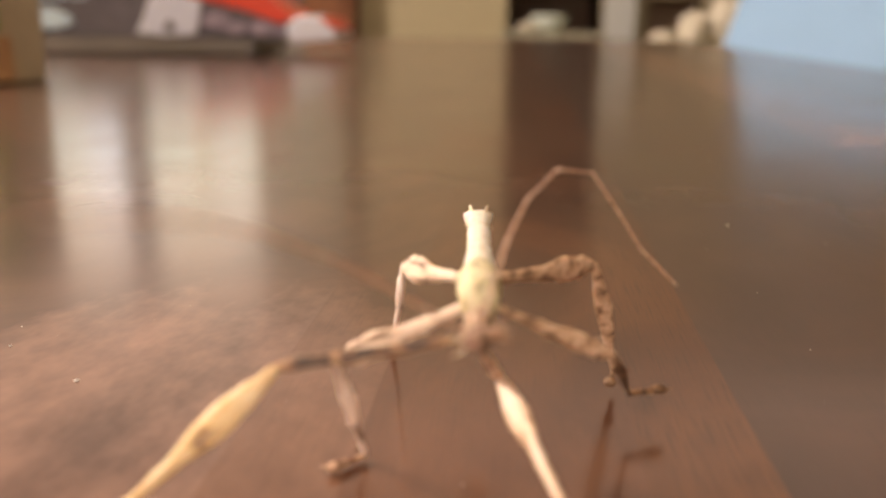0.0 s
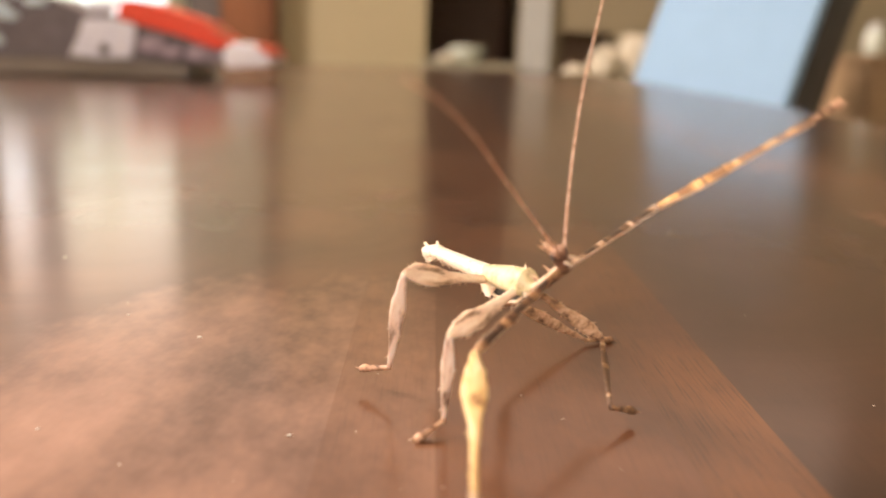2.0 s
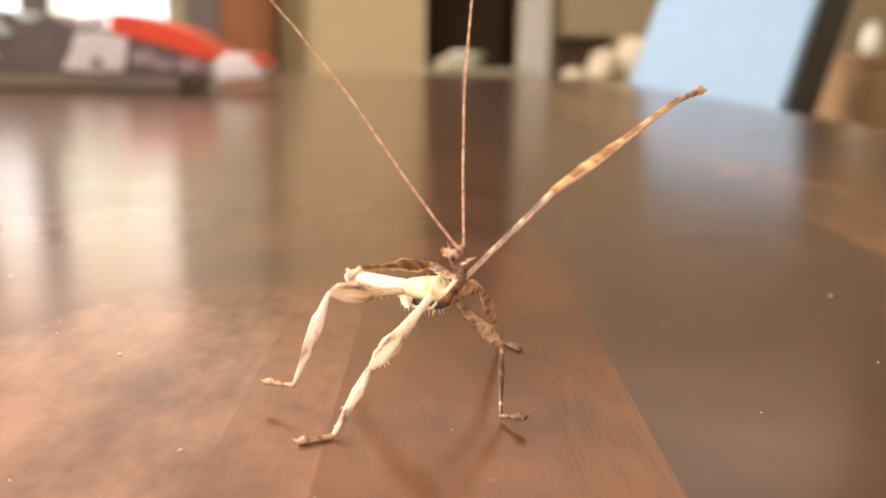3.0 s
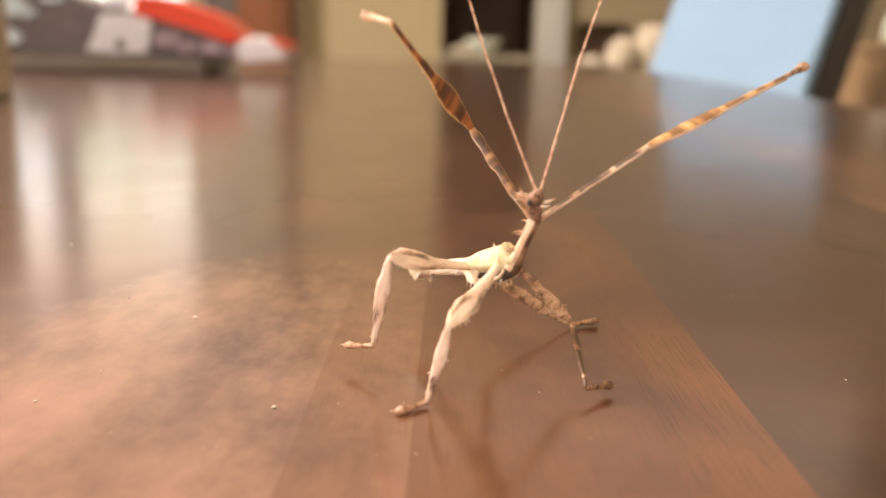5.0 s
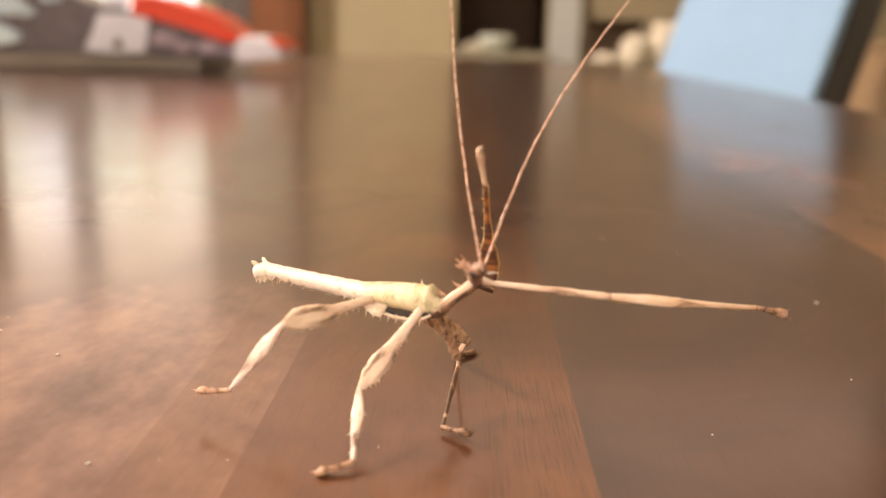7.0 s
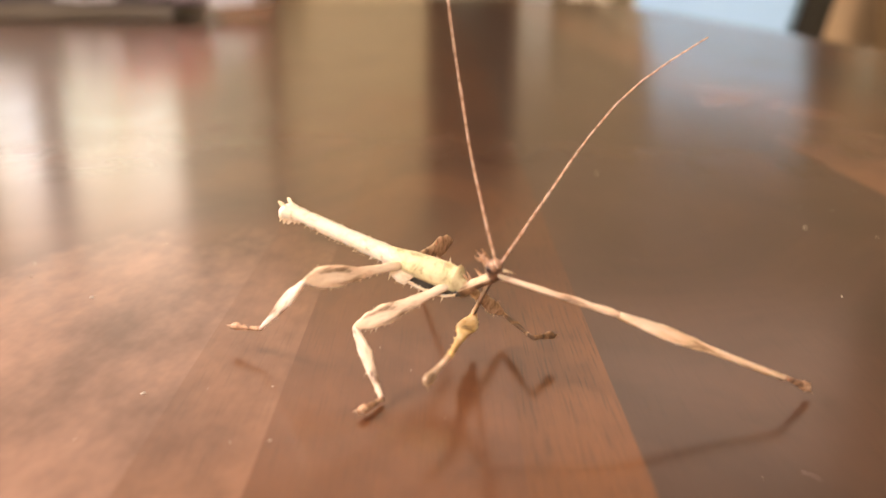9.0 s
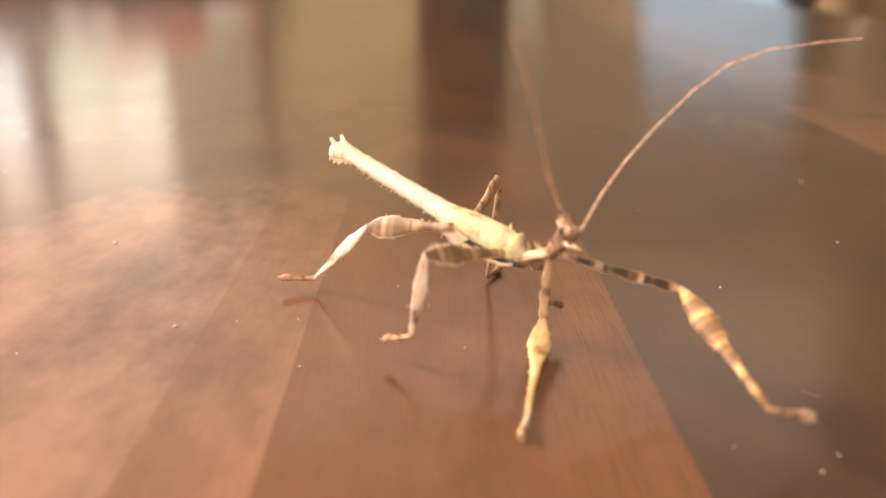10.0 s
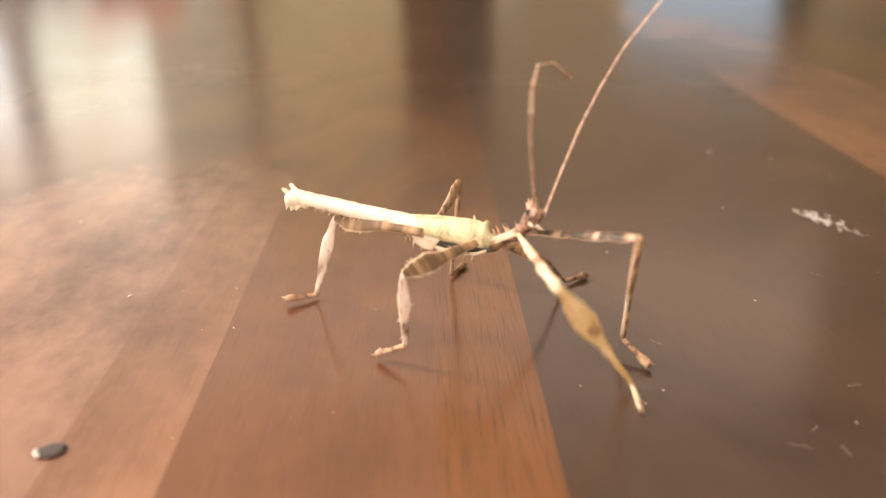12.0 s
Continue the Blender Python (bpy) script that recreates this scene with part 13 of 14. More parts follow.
    walk(limbs["la1"], [
        (0, pose(0.0016, -0.0101, 0.0299, 6, -34, 76)),
        (0.167, pose(0.0021, -0.0097, 0.0291, 7, -32, 75)),
        (0.333, pose(0.0029, -0.0089, 0.0281, 7, -29, 74)),
        (0.5, pose(0.0031, -0.0083, 0.0272, 8, -27, 72)),
        (0.75, pose(0.0023, -0.0083, 0.0284, 8, -27, 72)),
        (1, pose(0.0016, -0.0081, 0.0295, 8, -27, 73)),
        (1.125, pose(0.0040, -0.0068, 0.0320, 10, -30, 69)),
        (1.25, pose(0.0075, -0.0022, 0.0343, 14, -35, 60)),
        (1.375, pose(0.0081, 0.0012, 0.0330, 20, -41, 51)),
        (1.5, pose(0.0076, 0.0013, 0.0318, 24, -43, 44)),
        (1.625, pose(0.0079, 0.0013, 0.0350, 21, -46, 49)),
        (1.75, pose(0.0072, -0.0018, 0.0404, 15, -54, 57)),
        (1.875, pose(0.0051, -0.0062, 0.0412, 5, -62, 68)),
        (2, pose(0.0039, -0.0074, 0.0397, -2, -64, 76)),
        (2.167, pose(0.0033, -0.0074, 0.0415, -7, -66, 81)),
        (2.333, pose(0.0022, -0.0071, 0.0446, -18, -70, 94)),
        (2.5, pose(0.0016, -0.0069, 0.0461, -26, -72, 102)),
        (2.667, pose(0.0018, -0.0074, 0.0452, -25, -74, 101)),
        (2.833, pose(0.0023, -0.0082, 0.0433, -24, -79, 100)),
        (3, pose(0.0025, -0.0088, 0.0423, -21, -81, 97)),
        (3.1, pose(0.0027, -0.0084, 0.0427, -15, -82, 91)),
        (3.2, pose(0.0030, -0.0080, 0.0431, -13, -83, 89)),
        (3.467, pose(0.0032, -0.0078, 0.0430, -6, -82, 82)),
        (3.733, pose(0.0037, -0.0072, 0.0429, 0, -80, 75)),
        (4, pose(0.0042, -0.0064, 0.0425, 7, -78, 68)),
        (4.267, pose(0.0048, -0.0055, 0.0420, 12, -75, 64)),
        (4.533, pose(0.0051, -0.0048, 0.0417, 13, -73, 63)),
        (4.8, pose(0.0053, -0.0045, 0.0414, 14, -72, 62)),
        (4.867, pose(0.0054, -0.0041, 0.0424, 20, -72, 56)),
        (4.933, pose(0.0056, -0.0034, 0.0441, 27, -69, 48)),
        (5, pose(0.0057, -0.0031, 0.0450, 30, -68, 45)),
        (5.125, pose(0.0055, -0.0037, 0.0445, 28, -67, 47)),
        (5.25, pose(0.0053, -0.0049, 0.0433, 23, -66, 52)),
        (5.375, pose(0.0050, -0.0060, 0.0420, 19, -65, 56)),
        (5.5, pose(0.0049, -0.0064, 0.0412, 18, -64, 57)),
        (5.625, pose(0.0058, -0.0045, 0.0434, 16, -66, 60)),
        (5.75, pose(0.0074, 0.0006, 0.0462, 13, -69, 63)),
        (5.875, pose(0.0084, 0.0053, 0.0462, 7, -73, 69)),
        (6, pose(0.0084, 0.0070, 0.0455, 4, -75, 72)),
        (6.167, pose(0.0093, 0.0047, 0.0464, 12, -72, 64)),
        (6.333, pose(0.0098, -0.0012, 0.0453, 21, -65, 55)),
        (6.5, pose(0.0097, -0.0043, 0.0429, 24, -62, 51)),
        (6.6, pose(0.0099, -0.0048, 0.0415, 25, -60, 50)),
        (6.7, pose(0.0101, -0.0052, 0.0400, 25, -58, 50)),
        (6.967, pose(0.0099, -0.0054, 0.0399, 26, -58, 49)),
        (7.233, pose(0.0096, -0.0058, 0.0396, 27, -59, 48)),
        (7.5, pose(0.0091, -0.0064, 0.0392, 29, -60, 46)),
        (7.767, pose(0.0086, -0.0068, 0.0388, 30, -62, 44)),
        (8.033, pose(0.0082, -0.0072, 0.0384, 32, -63, 42)),
        (8.3, pose(0.0081, -0.0074, 0.0382, 33, -63, 41)),
        (8.4, pose(0.0079, -0.0068, 0.0383, 27, -64, 47)),
        (8.5, pose(0.0077, -0.0060, 0.0383, 22, -65, 53)),
        (8.625, pose(0.0081, -0.0061, 0.0369, 24, -61, 51)),
        (8.75, pose(0.0089, -0.0065, 0.0335, 25, -51, 49)),
        (8.875, pose(0.0096, -0.0068, 0.0299, 26, -42, 48)),
        (9, pose(0.0099, -0.0070, 0.0282, 27, -37, 47)),
        (9.125, pose(0.0099, -0.0072, 0.0293, 28, -39, 46)),
        (9.25, pose(0.0101, -0.0076, 0.0317, 30, -43, 41)),
        (9.375, pose(0.0101, -0.0081, 0.0340, 34, -47, 36)),
        (9.5, pose(0.0100, -0.0084, 0.0351, 36, -49, 33)),
        (9.625, pose(0.0103, -0.0081, 0.0344, 36, -48, 34)),
        (9.75, pose(0.0107, -0.0073, 0.0325, 34, -45, 36)),
        (9.875, pose(0.0110, -0.0064, 0.0303, 33, -42, 38)),
        (10, pose(0.0111, -0.0062, 0.0294, 33, -41, 38)),
        (10.125, pose(0.0108, -0.0057, 0.0297, 30, -39, 43)),
        (10.25, pose(0.0104, -0.0052, 0.0300, 25, -32, 51)),
        (10.375, pose(0.0099, -0.0047, 0.0304, 22, -25, 58)),
        (10.5, pose(0.0095, -0.0043, 0.0302, 20, -24, 61)),
        (10.667, pose(0.0097, -0.0046, 0.0314, 22, -28, 57)),
        (10.833, pose(0.0100, -0.0053, 0.0331, 28, -38, 46)),
        (11, pose(0.0102, -0.0058, 0.0341, 32, -42, 40)),
        (11.25, pose(0.0104, -0.0056, 0.0332, 32, -38, 40)),
        (11.5, pose(0.0106, -0.0054, 0.0325, 31, -34, 41)),
        (11.75, pose(0.0107, -0.0070, 0.0346, 35, -50, 36)),
        (12, pose(0.0103, -0.0092, 0.0359, 46, -65, 23)),
    ])
    walk(limbs["la2"], [
        (0, pose(0.0031, -0.0041, 0.0341, 6, -33, 68)),
        (0.167, pose(0.0037, -0.0035, 0.0330, 6, -32, 67)),
        (0.333, pose(0.0048, -0.0026, 0.0318, 7, -29, 65)),
        (0.5, pose(0.0052, -0.0019, 0.0307, 8, -29, 64)),
        (0.75, pose(0.0043, -0.0020, 0.0318, 7, -29, 66)),
        (1, pose(0.0036, -0.0018, 0.0329, 6, -29, 67)),
        (1.125, pose(0.0064, -0.0008, 0.0357, 8, -30, 64)),
        (1.25, pose(0.0105, 0.0031, 0.0387, 12, -35, 56)),
        (1.375, pose(0.0118, 0.0056, 0.0379, 17, -39, 47)),
        (1.5, pose(0.0115, 0.0052, 0.0369, 20, -40, 43)),
        (1.625, pose(0.0114, 0.0052, 0.0404, 18, -44, 46)),
        (1.75, pose(0.0096, 0.0019, 0.0465, 13, -54, 52)),
        (1.875, pose(0.0064, -0.0029, 0.0478, 4, -63, 63)),
        (2, pose(0.0047, -0.0042, 0.0464, -2, -66, 70)),
        (2.167, pose(0.0038, -0.0044, 0.0484, -7, -69, 75)),
        (2.333, pose(0.0021, -0.0046, 0.0517, -21, -72, 89)),
        (2.5, pose(0.0012, -0.0047, 0.0532, -30, -73, 99)),
        (2.667, pose(0.0014, -0.0054, 0.0524, -28, -76, 97)),
        (2.833, pose(0.0020, -0.0068, 0.0507, -24, -79, 93)),
        (3, pose(0.0024, -0.0076, 0.0497, -22, -81, 91)),
        (3.1, pose(0.0027, -0.0073, 0.0502, -15, -81, 84)),
        (3.2, pose(0.0030, -0.0070, 0.0506, -10, -82, 79)),
        (3.467, pose(0.0033, -0.0067, 0.0505, -7, -81, 76)),
        (3.733, pose(0.0040, -0.0060, 0.0503, -1, -80, 69)),
        (4, pose(0.0048, -0.0050, 0.0499, 5, -78, 64)),
        (4.267, pose(0.0056, -0.0038, 0.0493, 9, -76, 59)),
        (4.533, pose(0.0061, -0.0029, 0.0488, 12, -75, 56)),
        (4.8, pose(0.0064, -0.0025, 0.0486, 13, -74, 56)),
        (4.867, pose(0.0067, -0.0022, 0.0495, 18, -73, 51)),
        (4.933, pose(0.0073, -0.0015, 0.0511, 24, -70, 44)),
        (5, pose(0.0076, -0.0012, 0.0519, 27, -68, 41)),
        (5.125, pose(0.0075, -0.0016, 0.0514, 25, -68, 42)),
        (5.25, pose(0.0072, -0.0025, 0.0502, 23, -66, 45)),
        (5.375, pose(0.0068, -0.0033, 0.0487, 21, -65, 48)),
        (5.5, pose(0.0066, -0.0037, 0.0480, 20, -64, 49)),
        (5.625, pose(0.0073, -0.0018, 0.0503, 17, -66, 51)),
        (5.75, pose(0.0087, 0.0029, 0.0532, 13, -70, 56)),
        (5.875, pose(0.0091, 0.0073, 0.0534, 6, -74, 64)),
        (6, pose(0.0090, 0.0088, 0.0528, 1, -75, 68)),
        (6.167, pose(0.0103, 0.0068, 0.0535, 10, -73, 59)),
        (6.333, pose(0.0117, 0.0013, 0.0521, 19, -67, 49)),
        (6.5, pose(0.0119, -0.0017, 0.0495, 22, -64, 46)),
        (6.6, pose(0.0123, -0.0019, 0.0480, 24, -61, 44)),
        (6.7, pose(0.0127, -0.0022, 0.0463, 26, -58, 42)),
        (6.967, pose(0.0125, -0.0023, 0.0463, 26, -59, 41)),
        (7.233, pose(0.0122, -0.0030, 0.0460, 27, -59, 41)),
        (7.5, pose(0.0117, -0.0037, 0.0457, 28, -60, 40)),
        (7.767, pose(0.0112, -0.0044, 0.0454, 29, -61, 38)),
        (8.033, pose(0.0108, -0.0049, 0.0451, 29, -62, 38)),
        (8.3, pose(0.0106, -0.0051, 0.0449, 30, -62, 37)),
        (8.4, pose(0.0101, -0.0044, 0.0450, 26, -63, 42)),
        (8.5, pose(0.0096, -0.0035, 0.0451, 22, -64, 46)),
        (8.625, pose(0.0104, -0.0033, 0.0435, 23, -60, 45)),
        (8.75, pose(0.0120, -0.0029, 0.0393, 24, -52, 44)),
        (8.875, pose(0.0134, -0.0027, 0.0349, 24, -44, 44)),
        (9, pose(0.0140, -0.0026, 0.0327, 24, -40, 44)),
        (9.125, pose(0.0140, -0.0030, 0.0340, 25, -41, 42)),
        (9.25, pose(0.0141, -0.0040, 0.0368, 28, -45, 37)),
        (9.375, pose(0.0142, -0.0051, 0.0395, 32, -48, 32)),
        (9.5, pose(0.0141, -0.0057, 0.0407, 34, -49, 29)),
        (9.625, pose(0.0145, -0.0053, 0.0399, 35, -48, 29)),
        (9.75, pose(0.0150, -0.0041, 0.0378, 35, -45, 28)),
        (9.875, pose(0.0154, -0.0029, 0.0354, 36, -43, 27)),
        (10, pose(0.0156, -0.0028, 0.0344, 37, -42, 26)),
        (10.125, pose(0.0151, -0.0018, 0.0344, 33, -41, 31)),
        (10.25, pose(0.0144, -0.0003, 0.0340, 26, -36, 43)),
        (10.375, pose(0.0134, 0.0010, 0.0336, 20, -30, 53)),
        (10.5, pose(0.0128, 0.0017, 0.0333, 18, -27, 58)),
        (10.667, pose(0.0133, 0.0009, 0.0349, 21, -31, 52)),
        (10.833, pose(0.0141, -0.0010, 0.0377, 28, -38, 39)),
        (11, pose(0.0145, -0.0022, 0.0391, 33, -42, 31)),
        (11.25, pose(0.0149, -0.0018, 0.0379, 32, -38, 32)),
        (11.5, pose(0.0152, -0.0013, 0.0367, 32, -34, 33)),
        (11.75, pose(0.0146, -0.0042, 0.0403, 36, -49, 27)),
        (12, pose(0.0132, -0.0080, 0.0428, 47, -63, 14)),
    ])
    walk(limbs["la3"], [
        (0, pose(0.0055, 0.0018, 0.0382, 7, -23, 56)),
        (0.167, pose(0.0063, 0.0024, 0.0370, 7, -24, 55)),
        (0.333, pose(0.0075, 0.0033, 0.0354, 7, -25, 54)),
        (0.5, pose(0.0080, 0.0040, 0.0343, 7, -26, 54)),
        (0.75, pose(0.0071, 0.0040, 0.0354, 6, -27, 57)),
        (1, pose(0.0061, 0.0043, 0.0365, 5, -28, 59)),
        (1.125, pose(0.0093, 0.0050, 0.0395, 7, -30, 55)),
        (1.25, pose(0.0140, 0.0082, 0.0429, 10, -34, 48)),
        (1.375, pose(0.0157, 0.0099, 0.0426, 15, -39, 41)),
        (1.5, pose(0.0156, 0.0091, 0.0418, 17, -40, 37)),
        (1.625, pose(0.0151, 0.0091, 0.0456, 16, -45, 40)),
        (1.75, pose(0.0124, 0.0054, 0.0525, 11, -55, 45)),
        (1.875, pose(0.0079, 0.0001, 0.0545, 2, -64, 56)),
        (2, pose(0.0057, -0.0014, 0.0533, -4, -68, 63)),
        (2.167, pose(0.0045, -0.0018, 0.0554, -9, -70, 68)),
        (2.333, pose(0.0021, -0.0023, 0.0588, -22, -74, 81)),
        (2.5, pose(0.0008, -0.0026, 0.0604, -31, -75, 91)),
        (2.667, pose(0.0012, -0.0036, 0.0597, -28, -77, 88)),
        (2.833, pose(0.0019, -0.0054, 0.0581, -23, -79, 83)),
        (3, pose(0.0023, -0.0064, 0.0571, -20, -80, 80)),
        (3.1, pose(0.0028, -0.0062, 0.0576, -11, -80, 71)),
        (3.2, pose(0.0032, -0.0060, 0.0580, -2, -80, 62)),
        (3.467, pose(0.0036, -0.0056, 0.0579, -1, -80, 61)),
        (3.733, pose(0.0044, -0.0048, 0.0577, 2, -79, 57)),
        (4, pose(0.0055, -0.0035, 0.0572, 5, -77, 54)),
        (4.267, pose(0.0066, -0.0022, 0.0566, 8, -76, 51)),
        (4.533, pose(0.0072, -0.0012, 0.0561, 11, -75, 48)),
        (4.8, pose(0.0076, -0.0008, 0.0558, 11, -75, 48)),
        (4.867, pose(0.0081, -0.0004, 0.0567, 14, -73, 45)),
        (4.933, pose(0.0092, 0.0003, 0.0581, 20, -70, 39)),
        (5, pose(0.0097, 0.0007, 0.0589, 22, -68, 37)),
        (5.125, pose(0.0096, 0.0004, 0.0584, 21, -67, 38)),
        (5.25, pose(0.0093, -0.0003, 0.0571, 20, -66, 39)),
        (5.375, pose(0.0089, -0.0010, 0.0555, 19, -65, 40)),
        (5.5, pose(0.0088, -0.0012, 0.0547, 18, -64, 41)),
        (5.625, pose(0.0092, 0.0005, 0.0571, 16, -66, 43)),
        (5.75, pose(0.0101, 0.0050, 0.0603, 11, -71, 49)),
        (5.875, pose(0.0100, 0.0092, 0.0606, 2, -74, 58)),
        (6, pose(0.0097, 0.0106, 0.0600, -4, -75, 64)),
        (6.167, pose(0.0115, 0.0087, 0.0607, 5, -73, 54)),
        (6.333, pose(0.0136, 0.0035, 0.0590, 17, -67, 42)),
        (6.5, pose(0.0142, 0.0007, 0.0563, 20, -64, 39)),
        (6.6, pose(0.0150, 0.0007, 0.0545, 23, -61, 35)),
        (6.7, pose(0.0156, 0.0005, 0.0527, 25, -57, 33)),
        (6.967, pose(0.0155, 0.0002, 0.0527, 25, -57, 32)),
        (7.233, pose(0.0151, -0.0005, 0.0525, 25, -58, 33)),
        (7.5, pose(0.0146, -0.0013, 0.0522, 25, -59, 33)),
        (7.767, pose(0.0141, -0.0021, 0.0520, 26, -59, 32)),
        (8.033, pose(0.0136, -0.0028, 0.0517, 26, -59, 32)),
        (8.3, pose(0.0134, -0.0030, 0.0515, 26, -60, 31)),
        (8.4, pose(0.0126, -0.0021, 0.0517, 24, -60, 34)),
        (8.5, pose(0.0118, -0.0011, 0.0519, 21, -61, 37)),
        (8.625, pose(0.0129, -0.0006, 0.0500, 20, -58, 38)),
        (8.75, pose(0.0153, 0.0003, 0.0452, 20, -51, 39)),
        (8.875, pose(0.0173, 0.0011, 0.0401, 19, -44, 40)),
        (9, pose(0.0181, 0.0014, 0.0375, 19, -41, 40)),
        (9.125, pose(0.0182, 0.0007, 0.0389, 21, -42, 37)),
        (9.25, pose(0.0184, -0.0008, 0.0421, 24, -45, 33)),
        (9.375, pose(0.0185, -0.0024, 0.0451, 27, -47, 28)),
        (9.5, pose(0.0184, -0.0033, 0.0463, 29, -48, 26)),
        (9.625, pose(0.0189, -0.0029, 0.0455, 30, -47, 25)),
        (9.75, pose(0.0196, -0.0016, 0.0431, 31, -44, 23)),
        (9.875, pose(0.0203, -0.0005, 0.0405, 32, -41, 22)),
        (10, pose(0.0206, -0.0004, 0.0394, 32, -39, 21)),
        (10.125, pose(0.0200, 0.0012, 0.0393, 29, -38, 27)),
        (10.25, pose(0.0188, 0.0039, 0.0384, 22, -36, 39)),
        (10.375, pose(0.0173, 0.0062, 0.0374, 15, -32, 50)),
        (10.5, pose(0.0163, 0.0073, 0.0367, 13, -29, 55)),
        (10.667, pose(0.0173, 0.0059, 0.0388, 17, -32, 47)),
        (10.833, pose(0.0187, 0.0027, 0.0423, 25, -37, 32)),
        (11, pose(0.0192, 0.0007, 0.0441, 30, -37, 24)),
        (11.25, pose(0.0199, 0.0014, 0.0425, 29, -34, 26)),
        (11.5, pose(0.0204, 0.0021, 0.0409, 28, -32, 27)),
        (11.75, pose(0.0190, -0.0019, 0.0460, 32, -45, 21)),
        (12, pose(0.0165, -0.0072, 0.0495, 40, -59, 11)),
    ])
    walk(limbs["la4"], [
        (0, pose(0.0094, 0.0075, 0.0411, 5, 10, 48)),
        (0.167, pose(0.0102, 0.0080, 0.0400, 5, 5, 47)),
        (0.333, pose(0.0116, 0.0088, 0.0386, 5, -2, 44)),
        (0.5, pose(0.0120, 0.0095, 0.0376, 5, -8, 43)),
        (0.75, pose(0.0107, 0.0096, 0.0388, 4, -13, 46)),
        (1, pose(0.0095, 0.0100, 0.0400, 4, -18, 47)),
        (1.125, pose(0.0130, 0.0104, 0.0432, 5, -21, 45)),
        (1.25, pose(0.0181, 0.0128, 0.0472, 7, -28, 39)),
        (1.375, pose(0.0201, 0.0137, 0.0473, 10, -35, 33)),
        (1.5, pose(0.0202, 0.0126, 0.0466, 12, -38, 30)),
        (1.625, pose(0.0192, 0.0125, 0.0509, 10, -42, 32)),
        (1.75, pose(0.0154, 0.0085, 0.0586, 6, -54, 38)),
        (1.875, pose(0.0098, 0.0029, 0.0612, -3, -65, 49)),
        (2, pose(0.0070, 0.0011, 0.0603, -10, -69, 56)),
        (2.167, pose(0.0054, 0.0006, 0.0624, -14, -71, 61)),
        (2.333, pose(0.0024, -0.0002, 0.0660, -23, -74, 70)),
        (2.5, pose(0.0008, -0.0006, 0.0677, -30, -76, 78)),
        (2.667, pose(0.0013, -0.0018, 0.0670, -28, -76, 75)),
        (2.833, pose(0.0021, -0.0040, 0.0654, -24, -78, 71)),
        (3, pose(0.0026, -0.0051, 0.0645, -21, -79, 68)),
        (3.1, pose(0.0032, -0.0049, 0.0650, -9, -78, 56)),
        (3.2, pose(0.0038, -0.0048, 0.0654, 1, -76, 46)),
        (3.467, pose(0.0043, -0.0045, 0.0653, 1, -76, 46)),
        (3.733, pose(0.0052, -0.0035, 0.0650, 2, -75, 45)),
        (4, pose(0.0065, -0.0021, 0.0645, 3, -75, 44)),
        (4.267, pose(0.0077, -0.0008, 0.0638, 3, -75, 44)),
        (4.533, pose(0.0085, 0.0003, 0.0633, 4, -74, 43)),
        (4.8, pose(0.0089, 0.0007, 0.0630, 4, -74, 43)),
        (4.867, pose(0.0097, 0.0011, 0.0638, 7, -72, 40)),
        (4.933, pose(0.0112, 0.0019, 0.0652, 11, -69, 35)),
        (5, pose(0.0120, 0.0024, 0.0658, 13, -67, 33)),
        (5.125, pose(0.0119, 0.0021, 0.0653, 12, -66, 34)),
        (5.25, pose(0.0117, 0.0016, 0.0639, 12, -65, 35)),
        (5.375, pose(0.0114, 0.0011, 0.0623, 11, -64, 35)),
        (5.5, pose(0.0112, 0.0009, 0.0615, 10, -64, 36)),
        (5.625, pose(0.0115, 0.0026, 0.0640, 9, -66, 37)),
        (5.75, pose(0.0117, 0.0069, 0.0673, 3, -70, 44)),
        (5.875, pose(0.0111, 0.0109, 0.0678, -7, -74, 54)),
        (6, pose(0.0105, 0.0123, 0.0673, -13, -75, 61)),
        (6.167, pose(0.0128, 0.0105, 0.0679, -2, -72, 50)),
        (6.333, pose(0.0157, 0.0055, 0.0659, 9, -66, 37)),
        (6.5, pose(0.0168, 0.0028, 0.0630, 13, -62, 33)),
        (6.6, pose(0.0179, 0.0028, 0.0611, 17, -59, 29)),
        (6.7, pose(0.0190, 0.0027, 0.0590, 19, -54, 27)),
        (6.967, pose(0.0189, 0.0024, 0.0590, 19, -54, 26)),
        (7.233, pose(0.0185, 0.0017, 0.0588, 19, -55, 26)),
        (7.5, pose(0.0179, 0.0008, 0.0586, 19, -55, 27)),
        (7.767, pose(0.0173, -0.0001, 0.0584, 18, -56, 27)),
        (8.033, pose(0.0168, -0.0007, 0.0581, 19, -56, 26)),
        (8.3, pose(0.0167, -0.0010, 0.0580, 19, -56, 27)),
        (8.4, pose(0.0156, -0.0000, 0.0583, 17, -57, 28)),
        (8.5, pose(0.0147, 0.0011, 0.0584, 16, -57, 29)),
        (8.625, pose(0.0160, 0.0018, 0.0564, 15, -54, 31)),
        (8.75, pose(0.0190, 0.0033, 0.0511, 14, -48, 33)),
        (8.875, pose(0.0214, 0.0045, 0.0453, 13, -42, 34)),
        (9, pose(0.0225, 0.0050, 0.0425, 12, -39, 35)),
        (9.125, pose(0.0226, 0.0041, 0.0440, 13, -40, 33)),
        (9.25, pose(0.0229, 0.0021, 0.0474, 16, -44, 29)),
        (9.375, pose(0.0230, -0.0000, 0.0506, 19, -46, 25)),
        (9.5, pose(0.0230, -0.0011, 0.0519, 20, -47, 23)),
